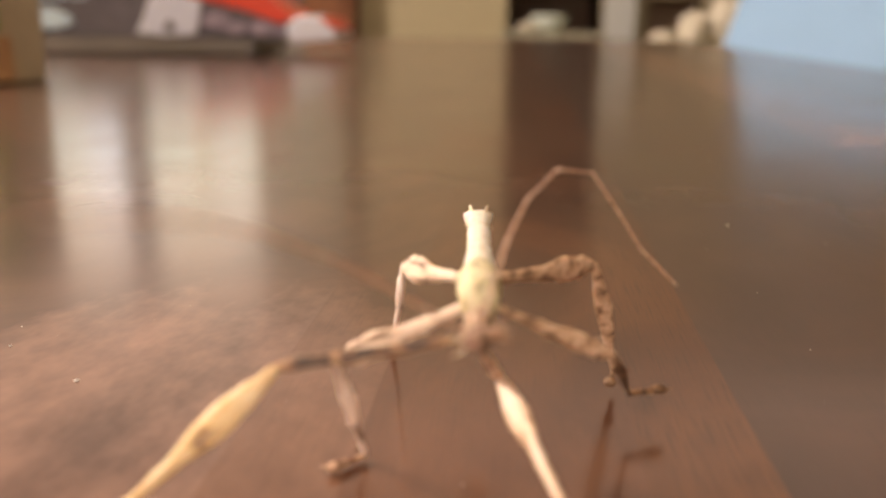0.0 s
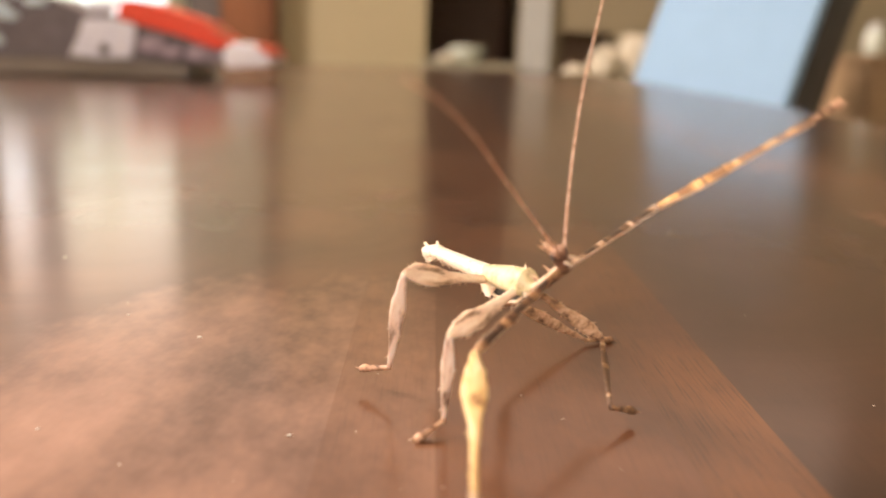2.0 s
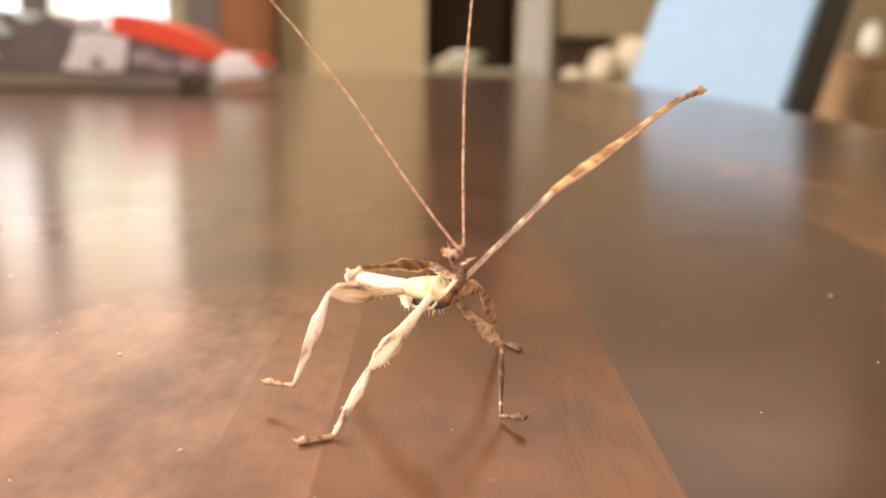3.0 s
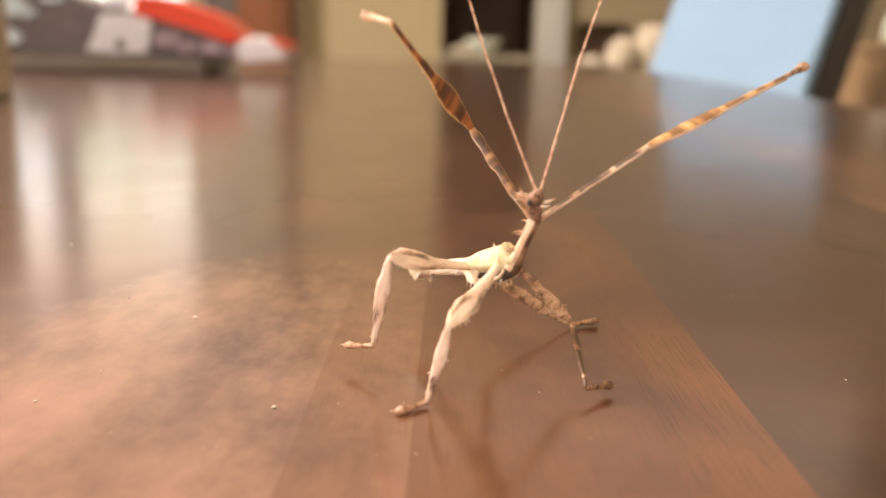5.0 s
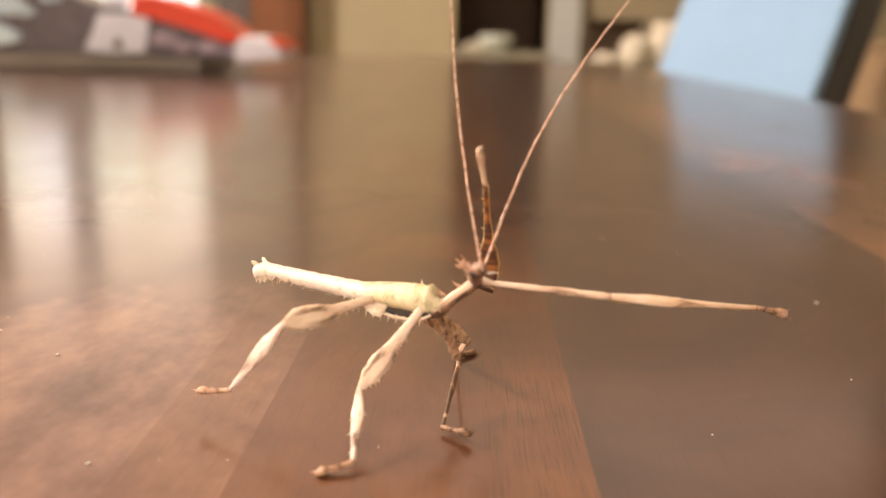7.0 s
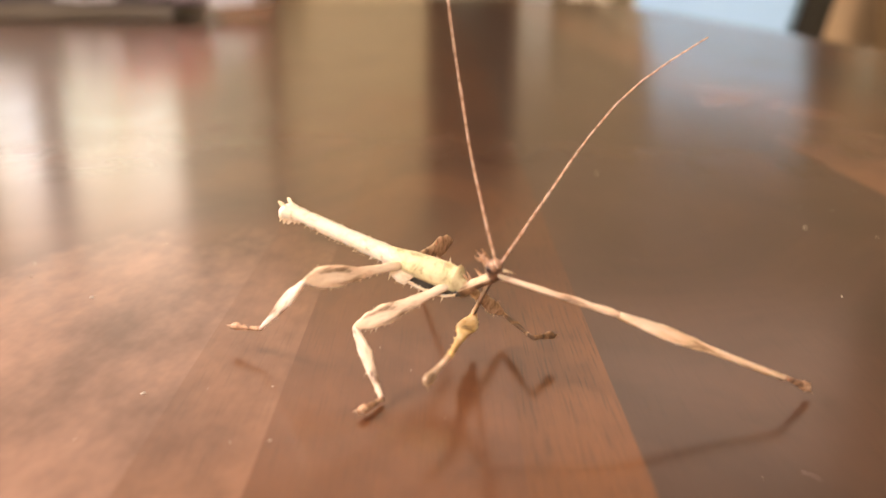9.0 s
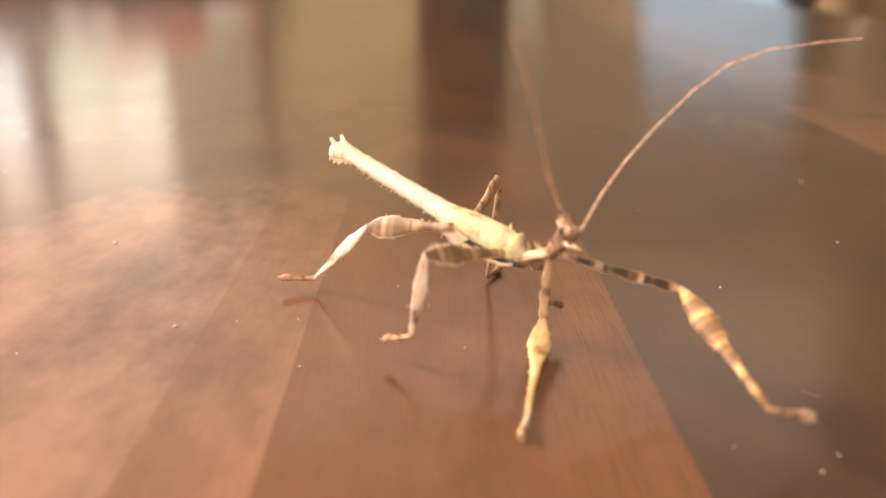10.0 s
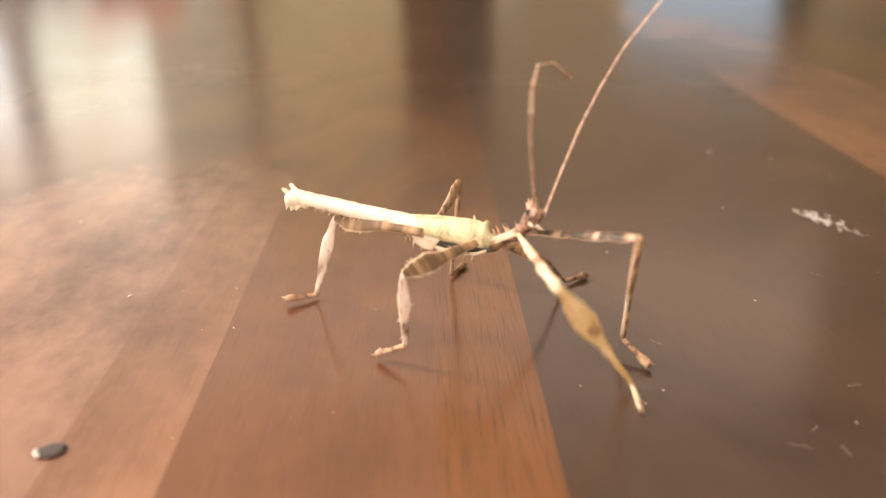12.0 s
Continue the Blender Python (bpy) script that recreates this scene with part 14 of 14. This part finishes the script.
        (9.625, pose(0.0236, -0.0007, 0.0510, 21, -45, 22)),
        (9.75, pose(0.0246, 0.0005, 0.0483, 23, -40, 19)),
        (9.875, pose(0.0256, 0.0016, 0.0454, 24, -35, 17)),
        (10, pose(0.0260, 0.0017, 0.0442, 25, -33, 16)),
        (10.125, pose(0.0252, 0.0038, 0.0439, 22, -33, 21)),
        (10.25, pose(0.0236, 0.0077, 0.0428, 15, -33, 34)),
        (10.375, pose(0.0214, 0.0111, 0.0413, 9, -31, 46)),
        (10.5, pose(0.0201, 0.0126, 0.0404, 6, -31, 52)),
        (10.667, pose(0.0216, 0.0106, 0.0428, 10, -31, 43)),
        (10.833, pose(0.0238, 0.0059, 0.0468, 19, -31, 27)),
        (11, pose(0.0247, 0.0032, 0.0486, 23, -30, 17)),
        (11.25, pose(0.0254, 0.0041, 0.0467, 23, -28, 18)),
        (11.5, pose(0.0261, 0.0050, 0.0448, 23, -24, 19)),
        (11.75, pose(0.0240, -0.0000, 0.0513, 25, -38, 14)),
        (12, pose(0.0203, -0.0064, 0.0559, 30, -52, 7)),
    ])
    walk(limbs["la5"], [
        (0, pose(0.0143, 0.0130, 0.0398, 0, 49, 39)),
        (0.167, pose(0.0153, 0.0135, 0.0394, -1, 42, 38)),
        (0.333, pose(0.0169, 0.0140, 0.0389, -2, 31, 36)),
        (0.5, pose(0.0174, 0.0146, 0.0386, -2, 23, 36)),
        (0.75, pose(0.0158, 0.0149, 0.0405, -1, 15, 37)),
        (1, pose(0.0144, 0.0152, 0.0423, -1, 7, 38)),
        (1.125, pose(0.0179, 0.0154, 0.0458, -1, 1, 36)),
        (1.25, pose(0.0233, 0.0170, 0.0506, -1, -11, 31)),
        (1.375, pose(0.0253, 0.0170, 0.0516, 1, -23, 25)),
        (1.5, pose(0.0253, 0.0156, 0.0512, 2, -29, 23)),
        (1.625, pose(0.0239, 0.0155, 0.0560, 1, -36, 25)),
        (1.75, pose(0.0189, 0.0112, 0.0647, -4, -50, 32)),
        (1.875, pose(0.0119, 0.0053, 0.0680, -13, -64, 43)),
        (2, pose(0.0085, 0.0034, 0.0672, -23, -69, 53)),
        (2.167, pose(0.0066, 0.0028, 0.0695, -25, -71, 55)),
        (2.333, pose(0.0031, 0.0017, 0.0732, -32, -74, 63)),
        (2.5, pose(0.0012, 0.0012, 0.0749, -37, -76, 68)),
        (2.667, pose(0.0017, -0.0001, 0.0743, -36, -76, 67)),
        (2.833, pose(0.0026, -0.0025, 0.0728, -34, -77, 64)),
        (3, pose(0.0031, -0.0038, 0.0719, -32, -78, 63)),
        (3.1, pose(0.0041, -0.0036, 0.0723, -19, -76, 49)),
        (3.2, pose(0.0051, -0.0035, 0.0727, -10, -73, 40)),
        (3.467, pose(0.0055, -0.0032, 0.0725, -10, -73, 41)),
        (3.733, pose(0.0066, -0.0022, 0.0723, -10, -73, 40)),
        (4, pose(0.0079, -0.0008, 0.0717, -10, -73, 40)),
        (4.267, pose(0.0092, 0.0006, 0.0711, -10, -73, 40)),
        (4.533, pose(0.0101, 0.0017, 0.0705, -10, -73, 40)),
        (4.8, pose(0.0105, 0.0021, 0.0702, -11, -73, 41)),
        (4.867, pose(0.0115, 0.0026, 0.0710, -7, -71, 37)),
        (4.933, pose(0.0134, 0.0035, 0.0722, -3, -68, 33)),
        (5, pose(0.0145, 0.0040, 0.0727, -2, -66, 32)),
        (5.125, pose(0.0144, 0.0038, 0.0721, -2, -66, 31)),
        (5.25, pose(0.0143, 0.0034, 0.0707, -3, -65, 32)),
        (5.375, pose(0.0141, 0.0030, 0.0691, -3, -63, 32)),
        (5.5, pose(0.0139, 0.0029, 0.0682, -3, -63, 32)),
        (5.625, pose(0.0140, 0.0045, 0.0708, -5, -65, 35)),
        (5.75, pose(0.0136, 0.0087, 0.0744, -11, -69, 42)),
        (5.875, pose(0.0123, 0.0126, 0.0750, -21, -73, 52)),
        (6, pose(0.0115, 0.0139, 0.0746, -28, -75, 59)),
        (6.167, pose(0.0142, 0.0122, 0.0750, -16, -72, 47)),
        (6.333, pose(0.0182, 0.0073, 0.0728, -5, -65, 35)),
        (6.5, pose(0.0197, 0.0047, 0.0696, 0, -61, 30)),
        (6.6, pose(0.0214, 0.0047, 0.0675, 3, -57, 25)),
        (6.7, pose(0.0230, 0.0047, 0.0651, 6, -53, 23)),
        (6.967, pose(0.0228, 0.0043, 0.0651, 6, -53, 23)),
        (7.233, pose(0.0224, 0.0036, 0.0649, 6, -53, 23)),
        (7.5, pose(0.0217, 0.0027, 0.0648, 6, -53, 22)),
        (7.767, pose(0.0211, 0.0018, 0.0646, 6, -54, 23)),
        (8.033, pose(0.0206, 0.0011, 0.0643, 5, -54, 23)),
        (8.3, pose(0.0204, 0.0008, 0.0642, 5, -54, 24)),
        (8.4, pose(0.0193, 0.0019, 0.0645, 4, -54, 25)),
        (8.5, pose(0.0182, 0.0031, 0.0647, 4, -54, 25)),
        (8.625, pose(0.0198, 0.0041, 0.0625, 3, -51, 26)),
        (8.75, pose(0.0232, 0.0060, 0.0567, 2, -44, 27)),
        (8.875, pose(0.0261, 0.0076, 0.0503, 2, -37, 28)),
        (9, pose(0.0272, 0.0083, 0.0472, 2, -35, 28)),
        (9.125, pose(0.0274, 0.0072, 0.0488, 2, -37, 27)),
        (9.25, pose(0.0276, 0.0047, 0.0525, 3, -41, 25)),
        (9.375, pose(0.0277, 0.0022, 0.0560, 5, -45, 22)),
        (9.5, pose(0.0277, 0.0009, 0.0574, 6, -46, 21)),
        (9.625, pose(0.0285, 0.0012, 0.0563, 8, -42, 19)),
        (9.75, pose(0.0300, 0.0024, 0.0531, 10, -33, 15)),
        (9.875, pose(0.0315, 0.0034, 0.0497, 12, -23, 11)),
        (10, pose(0.0320, 0.0035, 0.0482, 12, -19, 10)),
        (10.125, pose(0.0311, 0.0061, 0.0480, 11, -21, 15)),
        (10.25, pose(0.0288, 0.0112, 0.0469, 6, -26, 27)),
        (10.375, pose(0.0259, 0.0157, 0.0452, 0, -29, 40)),
        (10.5, pose(0.0241, 0.0177, 0.0442, -3, -30, 46)),
        (10.667, pose(0.0263, 0.0149, 0.0467, 2, -27, 36)),
        (10.833, pose(0.0296, 0.0088, 0.0506, 9, -22, 19)),
        (11, pose(0.0309, 0.0051, 0.0524, 12, -18, 11)),
        (11.25, pose(0.0317, 0.0062, 0.0502, 12, -13, 10)),
        (11.5, pose(0.0326, 0.0072, 0.0479, 12, -10, 10)),
        (11.75, pose(0.0297, 0.0014, 0.0559, 12, -29, 9)),
        (12, pose(0.0249, -0.0058, 0.0618, 13, -47, 7)),
    ])
    walk(limbs["la6"], [
        (0, pose(0.0182, 0.0161, 0.0341, 2, 55, 22)),
        (0.167, pose(0.0197, 0.0169, 0.0344, 3, 50, 24)),
        (0.333, pose(0.0221, 0.0178, 0.0350, 5, 40, 27)),
        (0.5, pose(0.0230, 0.0186, 0.0356, 6, 35, 29)),
        (0.75, pose(0.0216, 0.0192, 0.0385, 7, 29, 31)),
        (1, pose(0.0202, 0.0198, 0.0414, 8, 23, 33)),
        (1.125, pose(0.0239, 0.0198, 0.0457, 7, 17, 30)),
        (1.25, pose(0.0296, 0.0208, 0.0521, 6, 5, 24)),
        (1.375, pose(0.0316, 0.0199, 0.0546, 6, -7, 19)),
        (1.5, pose(0.0313, 0.0182, 0.0549, 7, -13, 17)),
        (1.625, pose(0.0294, 0.0181, 0.0603, 6, -23, 19)),
        (1.75, pose(0.0230, 0.0138, 0.0705, 2, -43, 26)),
        (1.875, pose(0.0143, 0.0075, 0.0747, -8, -62, 39)),
        (2, pose(0.0102, 0.0056, 0.0742, -19, -69, 51)),
        (2.167, pose(0.0080, 0.0048, 0.0766, -20, -71, 52)),
        (2.333, pose(0.0041, 0.0035, 0.0804, -27, -74, 59)),
        (2.5, pose(0.0019, 0.0028, 0.0822, -31, -76, 63)),
        (2.667, pose(0.0024, 0.0015, 0.0815, -31, -76, 63)),
        (2.833, pose(0.0033, -0.0010, 0.0801, -31, -77, 63)),
        (3, pose(0.0038, -0.0024, 0.0792, -30, -77, 62)),
        (3.1, pose(0.0053, -0.0022, 0.0796, -17, -75, 49)),
        (3.2, pose(0.0068, -0.0021, 0.0798, -9, -72, 40)),
        (3.467, pose(0.0072, -0.0018, 0.0797, -8, -72, 40)),
        (3.733, pose(0.0082, -0.0008, 0.0795, -9, -72, 40)),
        (4, pose(0.0096, 0.0006, 0.0789, -8, -72, 39)),
        (4.267, pose(0.0108, 0.0020, 0.0783, -8, -73, 40)),
        (4.533, pose(0.0118, 0.0031, 0.0777, -8, -73, 39)),
        (4.8, pose(0.0121, 0.0036, 0.0774, -9, -73, 40)),
        (4.867, pose(0.0134, 0.0041, 0.0781, -6, -71, 37)),
        (4.933, pose(0.0158, 0.0050, 0.0791, -2, -68, 33)),
        (5, pose(0.0170, 0.0056, 0.0796, -1, -66, 31)),
        (5.125, pose(0.0170, 0.0054, 0.0790, 0, -66, 31)),
        (5.25, pose(0.0170, 0.0051, 0.0775, 0, -65, 31)),
        (5.375, pose(0.0169, 0.0048, 0.0758, 0, -64, 31)),
        (5.5, pose(0.0168, 0.0047, 0.0749, 0, -63, 31)),
        (5.625, pose(0.0165, 0.0063, 0.0776, -3, -65, 34)),
        (5.75, pose(0.0156, 0.0105, 0.0814, -9, -69, 41)),
        (5.875, pose(0.0137, 0.0143, 0.0822, -19, -73, 51)),
        (6, pose(0.0125, 0.0156, 0.0818, -25, -75, 57)),
        (6.167, pose(0.0158, 0.0139, 0.0822, -14, -72, 46)),
        (6.333, pose(0.0208, 0.0091, 0.0796, -2, -65, 33)),
        (6.5, pose(0.0229, 0.0065, 0.0762, 2, -61, 28)),
        (6.6, pose(0.0251, 0.0064, 0.0738, 6, -57, 24)),
        (6.7, pose(0.0272, 0.0064, 0.0711, 9, -52, 21)),
        (6.967, pose(0.0270, 0.0061, 0.0710, 8, -52, 21)),
        (7.233, pose(0.0266, 0.0054, 0.0709, 8, -52, 21)),
        (7.5, pose(0.0259, 0.0044, 0.0708, 8, -52, 21)),
        (7.767, pose(0.0252, 0.0036, 0.0706, 8, -53, 21)),
        (8.033, pose(0.0247, 0.0029, 0.0704, 8, -53, 22)),
        (8.3, pose(0.0244, 0.0026, 0.0703, 8, -53, 22)),
        (8.4, pose(0.0233, 0.0038, 0.0706, 7, -53, 23)),
        (8.5, pose(0.0223, 0.0049, 0.0708, 6, -53, 24)),
        (8.625, pose(0.0241, 0.0061, 0.0683, 7, -50, 23)),
        (8.75, pose(0.0279, 0.0084, 0.0619, 7, -42, 23)),
        (8.875, pose(0.0313, 0.0104, 0.0549, 7, -34, 22)),
        (9, pose(0.0327, 0.0112, 0.0515, 8, -30, 22)),
        (9.125, pose(0.0328, 0.0100, 0.0533, 8, -33, 22)),
        (9.25, pose(0.0328, 0.0071, 0.0574, 8, -38, 22)),
        (9.375, pose(0.0326, 0.0042, 0.0613, 8, -44, 21)),
        (9.5, pose(0.0325, 0.0028, 0.0628, 8, -46, 21)),
        (9.625, pose(0.0337, 0.0030, 0.0613, 11, -40, 17)),
        (9.75, pose(0.0361, 0.0040, 0.0572, 14, -27, 12)),
        (9.875, pose(0.0382, 0.0047, 0.0527, 15, -13, 7)),
        (10, pose(0.0390, 0.0047, 0.0506, 16, -7, 5)),
        (10.125, pose(0.0379, 0.0079, 0.0507, 15, -11, 10)),
        (10.25, pose(0.0348, 0.0143, 0.0501, 12, -19, 22)),
        (10.375, pose(0.0309, 0.0200, 0.0488, 7, -26, 35)),
        (10.5, pose(0.0286, 0.0223, 0.0480, 4, -29, 41)),
        (10.667, pose(0.0317, 0.0188, 0.0502, 9, -22, 31)),
        (10.833, pose(0.0362, 0.0110, 0.0534, 13, -10, 14)),
        (11, pose(0.0379, 0.0065, 0.0547, 14, -1, 5)),
        (11.25, pose(0.0389, 0.0074, 0.0520, 14, 3, 4)),
        (11.5, pose(0.0399, 0.0084, 0.0492, 14, 8, 3)),
        (11.75, pose(0.0361, 0.0024, 0.0596, 14, -20, 7)),
        (12, pose(0.0300, -0.0052, 0.0673, 12, -46, 10)),
    ])
    walk(limbs["la7"], [
        (0, pose(0.0222, 0.0177, 0.0280, 4, 44, 14)),
        (0.167, pose(0.0241, 0.0189, 0.0287, 6, 39, 17)),
        (0.333, pose(0.0273, 0.0204, 0.0302, 9, 29, 21)),
        (0.5, pose(0.0284, 0.0215, 0.0313, 10, 25, 24)),
        (0.75, pose(0.0272, 0.0225, 0.0349, 11, 20, 27)),
        (1, pose(0.0260, 0.0236, 0.0385, 12, 14, 30)),
        (1.125, pose(0.0301, 0.0235, 0.0435, 11, 13, 27)),
        (1.25, pose(0.0364, 0.0239, 0.0514, 10, 10, 20)),
        (1.375, pose(0.0386, 0.0223, 0.0555, 9, 6, 15)),
        (1.5, pose(0.0383, 0.0202, 0.0566, 9, 6, 11)),
        (1.625, pose(0.0359, 0.0203, 0.0633, 9, -8, 14)),
        (1.75, pose(0.0279, 0.0162, 0.0756, 6, -36, 21)),
        (1.875, pose(0.0171, 0.0097, 0.0813, -6, -59, 36)),
        (2, pose(0.0118, 0.0076, 0.0813, -17, -70, 48)),
        (2.167, pose(0.0095, 0.0067, 0.0837, -19, -71, 51)),
        (2.333, pose(0.0051, 0.0052, 0.0877, -24, -74, 56)),
        (2.5, pose(0.0027, 0.0045, 0.0895, -30, -76, 62)),
        (2.667, pose(0.0032, 0.0031, 0.0888, -29, -76, 61)),
        (2.833, pose(0.0041, 0.0005, 0.0874, -29, -77, 62)),
        (3, pose(0.0046, -0.0009, 0.0865, -28, -77, 60)),
        (3.1, pose(0.0066, -0.0008, 0.0868, -17, -75, 49)),
        (3.2, pose(0.0085, -0.0006, 0.0870, -9, -72, 41)),
        (3.467, pose(0.0090, -0.0003, 0.0868, -7, -72, 39)),
        (3.733, pose(0.0100, 0.0007, 0.0866, -8, -72, 40)),
        (4, pose(0.0113, 0.0021, 0.0861, -8, -73, 39)),
        (4.267, pose(0.0125, 0.0034, 0.0854, -8, -72, 40)),
        (4.533, pose(0.0135, 0.0045, 0.0848, -8, -73, 39)),
        (4.8, pose(0.0138, 0.0050, 0.0846, -8, -73, 39)),
        (4.867, pose(0.0154, 0.0055, 0.0852, -4, -71, 36)),
        (4.933, pose(0.0182, 0.0065, 0.0861, -1, -68, 33)),
        (5, pose(0.0196, 0.0071, 0.0865, 0, -66, 31)),
        (5.125, pose(0.0196, 0.0070, 0.0858, 0, -65, 31)),
        (5.25, pose(0.0197, 0.0067, 0.0843, 0, -65, 31)),
        (5.375, pose(0.0197, 0.0065, 0.0825, 0, -64, 31)),
        (5.5, pose(0.0197, 0.0064, 0.0816, 1, -63, 30)),
        (5.625, pose(0.0192, 0.0081, 0.0844, -2, -65, 34)),
        (5.75, pose(0.0176, 0.0123, 0.0884, -9, -70, 41)),
        (5.875, pose(0.0150, 0.0160, 0.0893, -20, -73, 52)),
        (6, pose(0.0135, 0.0172, 0.0891, -24, -75, 57)),
        (6.167, pose(0.0174, 0.0156, 0.0893, -14, -72, 47)),
        (6.333, pose(0.0234, 0.0108, 0.0864, 0, -65, 32)),
        (6.5, pose(0.0260, 0.0082, 0.0828, 3, -61, 28)),
        (6.6, pose(0.0288, 0.0081, 0.0801, 7, -57, 23)),
        (6.7, pose(0.0314, 0.0081, 0.0770, 10, -52, 20)),
        (6.967, pose(0.0313, 0.0078, 0.0770, 10, -52, 20)),
        (7.233, pose(0.0308, 0.0070, 0.0768, 10, -53, 20)),
        (7.5, pose(0.0302, 0.0061, 0.0767, 8, -52, 22)),
        (7.767, pose(0.0294, 0.0052, 0.0766, 9, -52, 21)),
        (8.033, pose(0.0289, 0.0046, 0.0763, 8, -52, 22)),
        (8.3, pose(0.0286, 0.0043, 0.0762, 8, -52, 22)),
        (8.4, pose(0.0275, 0.0055, 0.0766, 8, -53, 21)),
        (8.5, pose(0.0263, 0.0068, 0.0768, 7, -53, 24)),
        (8.625, pose(0.0285, 0.0080, 0.0740, 8, -49, 22)),
        (8.75, pose(0.0331, 0.0106, 0.0669, 9, -41, 21)),
        (8.875, pose(0.0371, 0.0127, 0.0591, 10, -32, 19)),
        (9, pose(0.0387, 0.0136, 0.0552, 10, -28, 18)),
        (9.125, pose(0.0386, 0.0123, 0.0574, 10, -32, 18)),
        (9.25, pose(0.0383, 0.0093, 0.0621, 10, -37, 19)),
        (9.375, pose(0.0377, 0.0061, 0.0664, 9, -43, 20)),
        (9.5, pose(0.0373, 0.0046, 0.0682, 9, -47, 21)),
        (9.625, pose(0.0392, 0.0047, 0.0662, 11, -40, 17)),
        (9.75, pose(0.0427, 0.0054, 0.0606, 15, -27, 10)),
        (9.875, pose(0.0455, 0.0056, 0.0544, 17, -12, 6)),
        (10, pose(0.0464, 0.0053, 0.0516, 17, -5, 4)),
        (10.125, pose(0.0451, 0.0093, 0.0521, 16, -9, 8)),
        (10.25, pose(0.0414, 0.0170, 0.0525, 14, -17, 20)),
        (10.375, pose(0.0364, 0.0239, 0.0520, 9, -24, 32)),
        (10.5, pose(0.0336, 0.0266, 0.0516, 8, -27, 36)),
        (10.667, pose(0.0376, 0.0224, 0.0530, 11, -19, 27)),
        (10.833, pose(0.0433, 0.0128, 0.0547, 15, -4, 8)),
        (11, pose(0.0454, 0.0071, 0.0548, 15, 5, -1)),
        (11.25, pose(0.0464, 0.0080, 0.0516, 15, 8, 0)),
        (11.5, pose(0.0473, 0.0088, 0.0482, 15, 11, -1)),
        (11.75, pose(0.0432, 0.0032, 0.0621, 15, -18, 4)),
        (12, pose(0.0351, -0.0043, 0.0727, 11, -45, 10)),
    ])


motions()
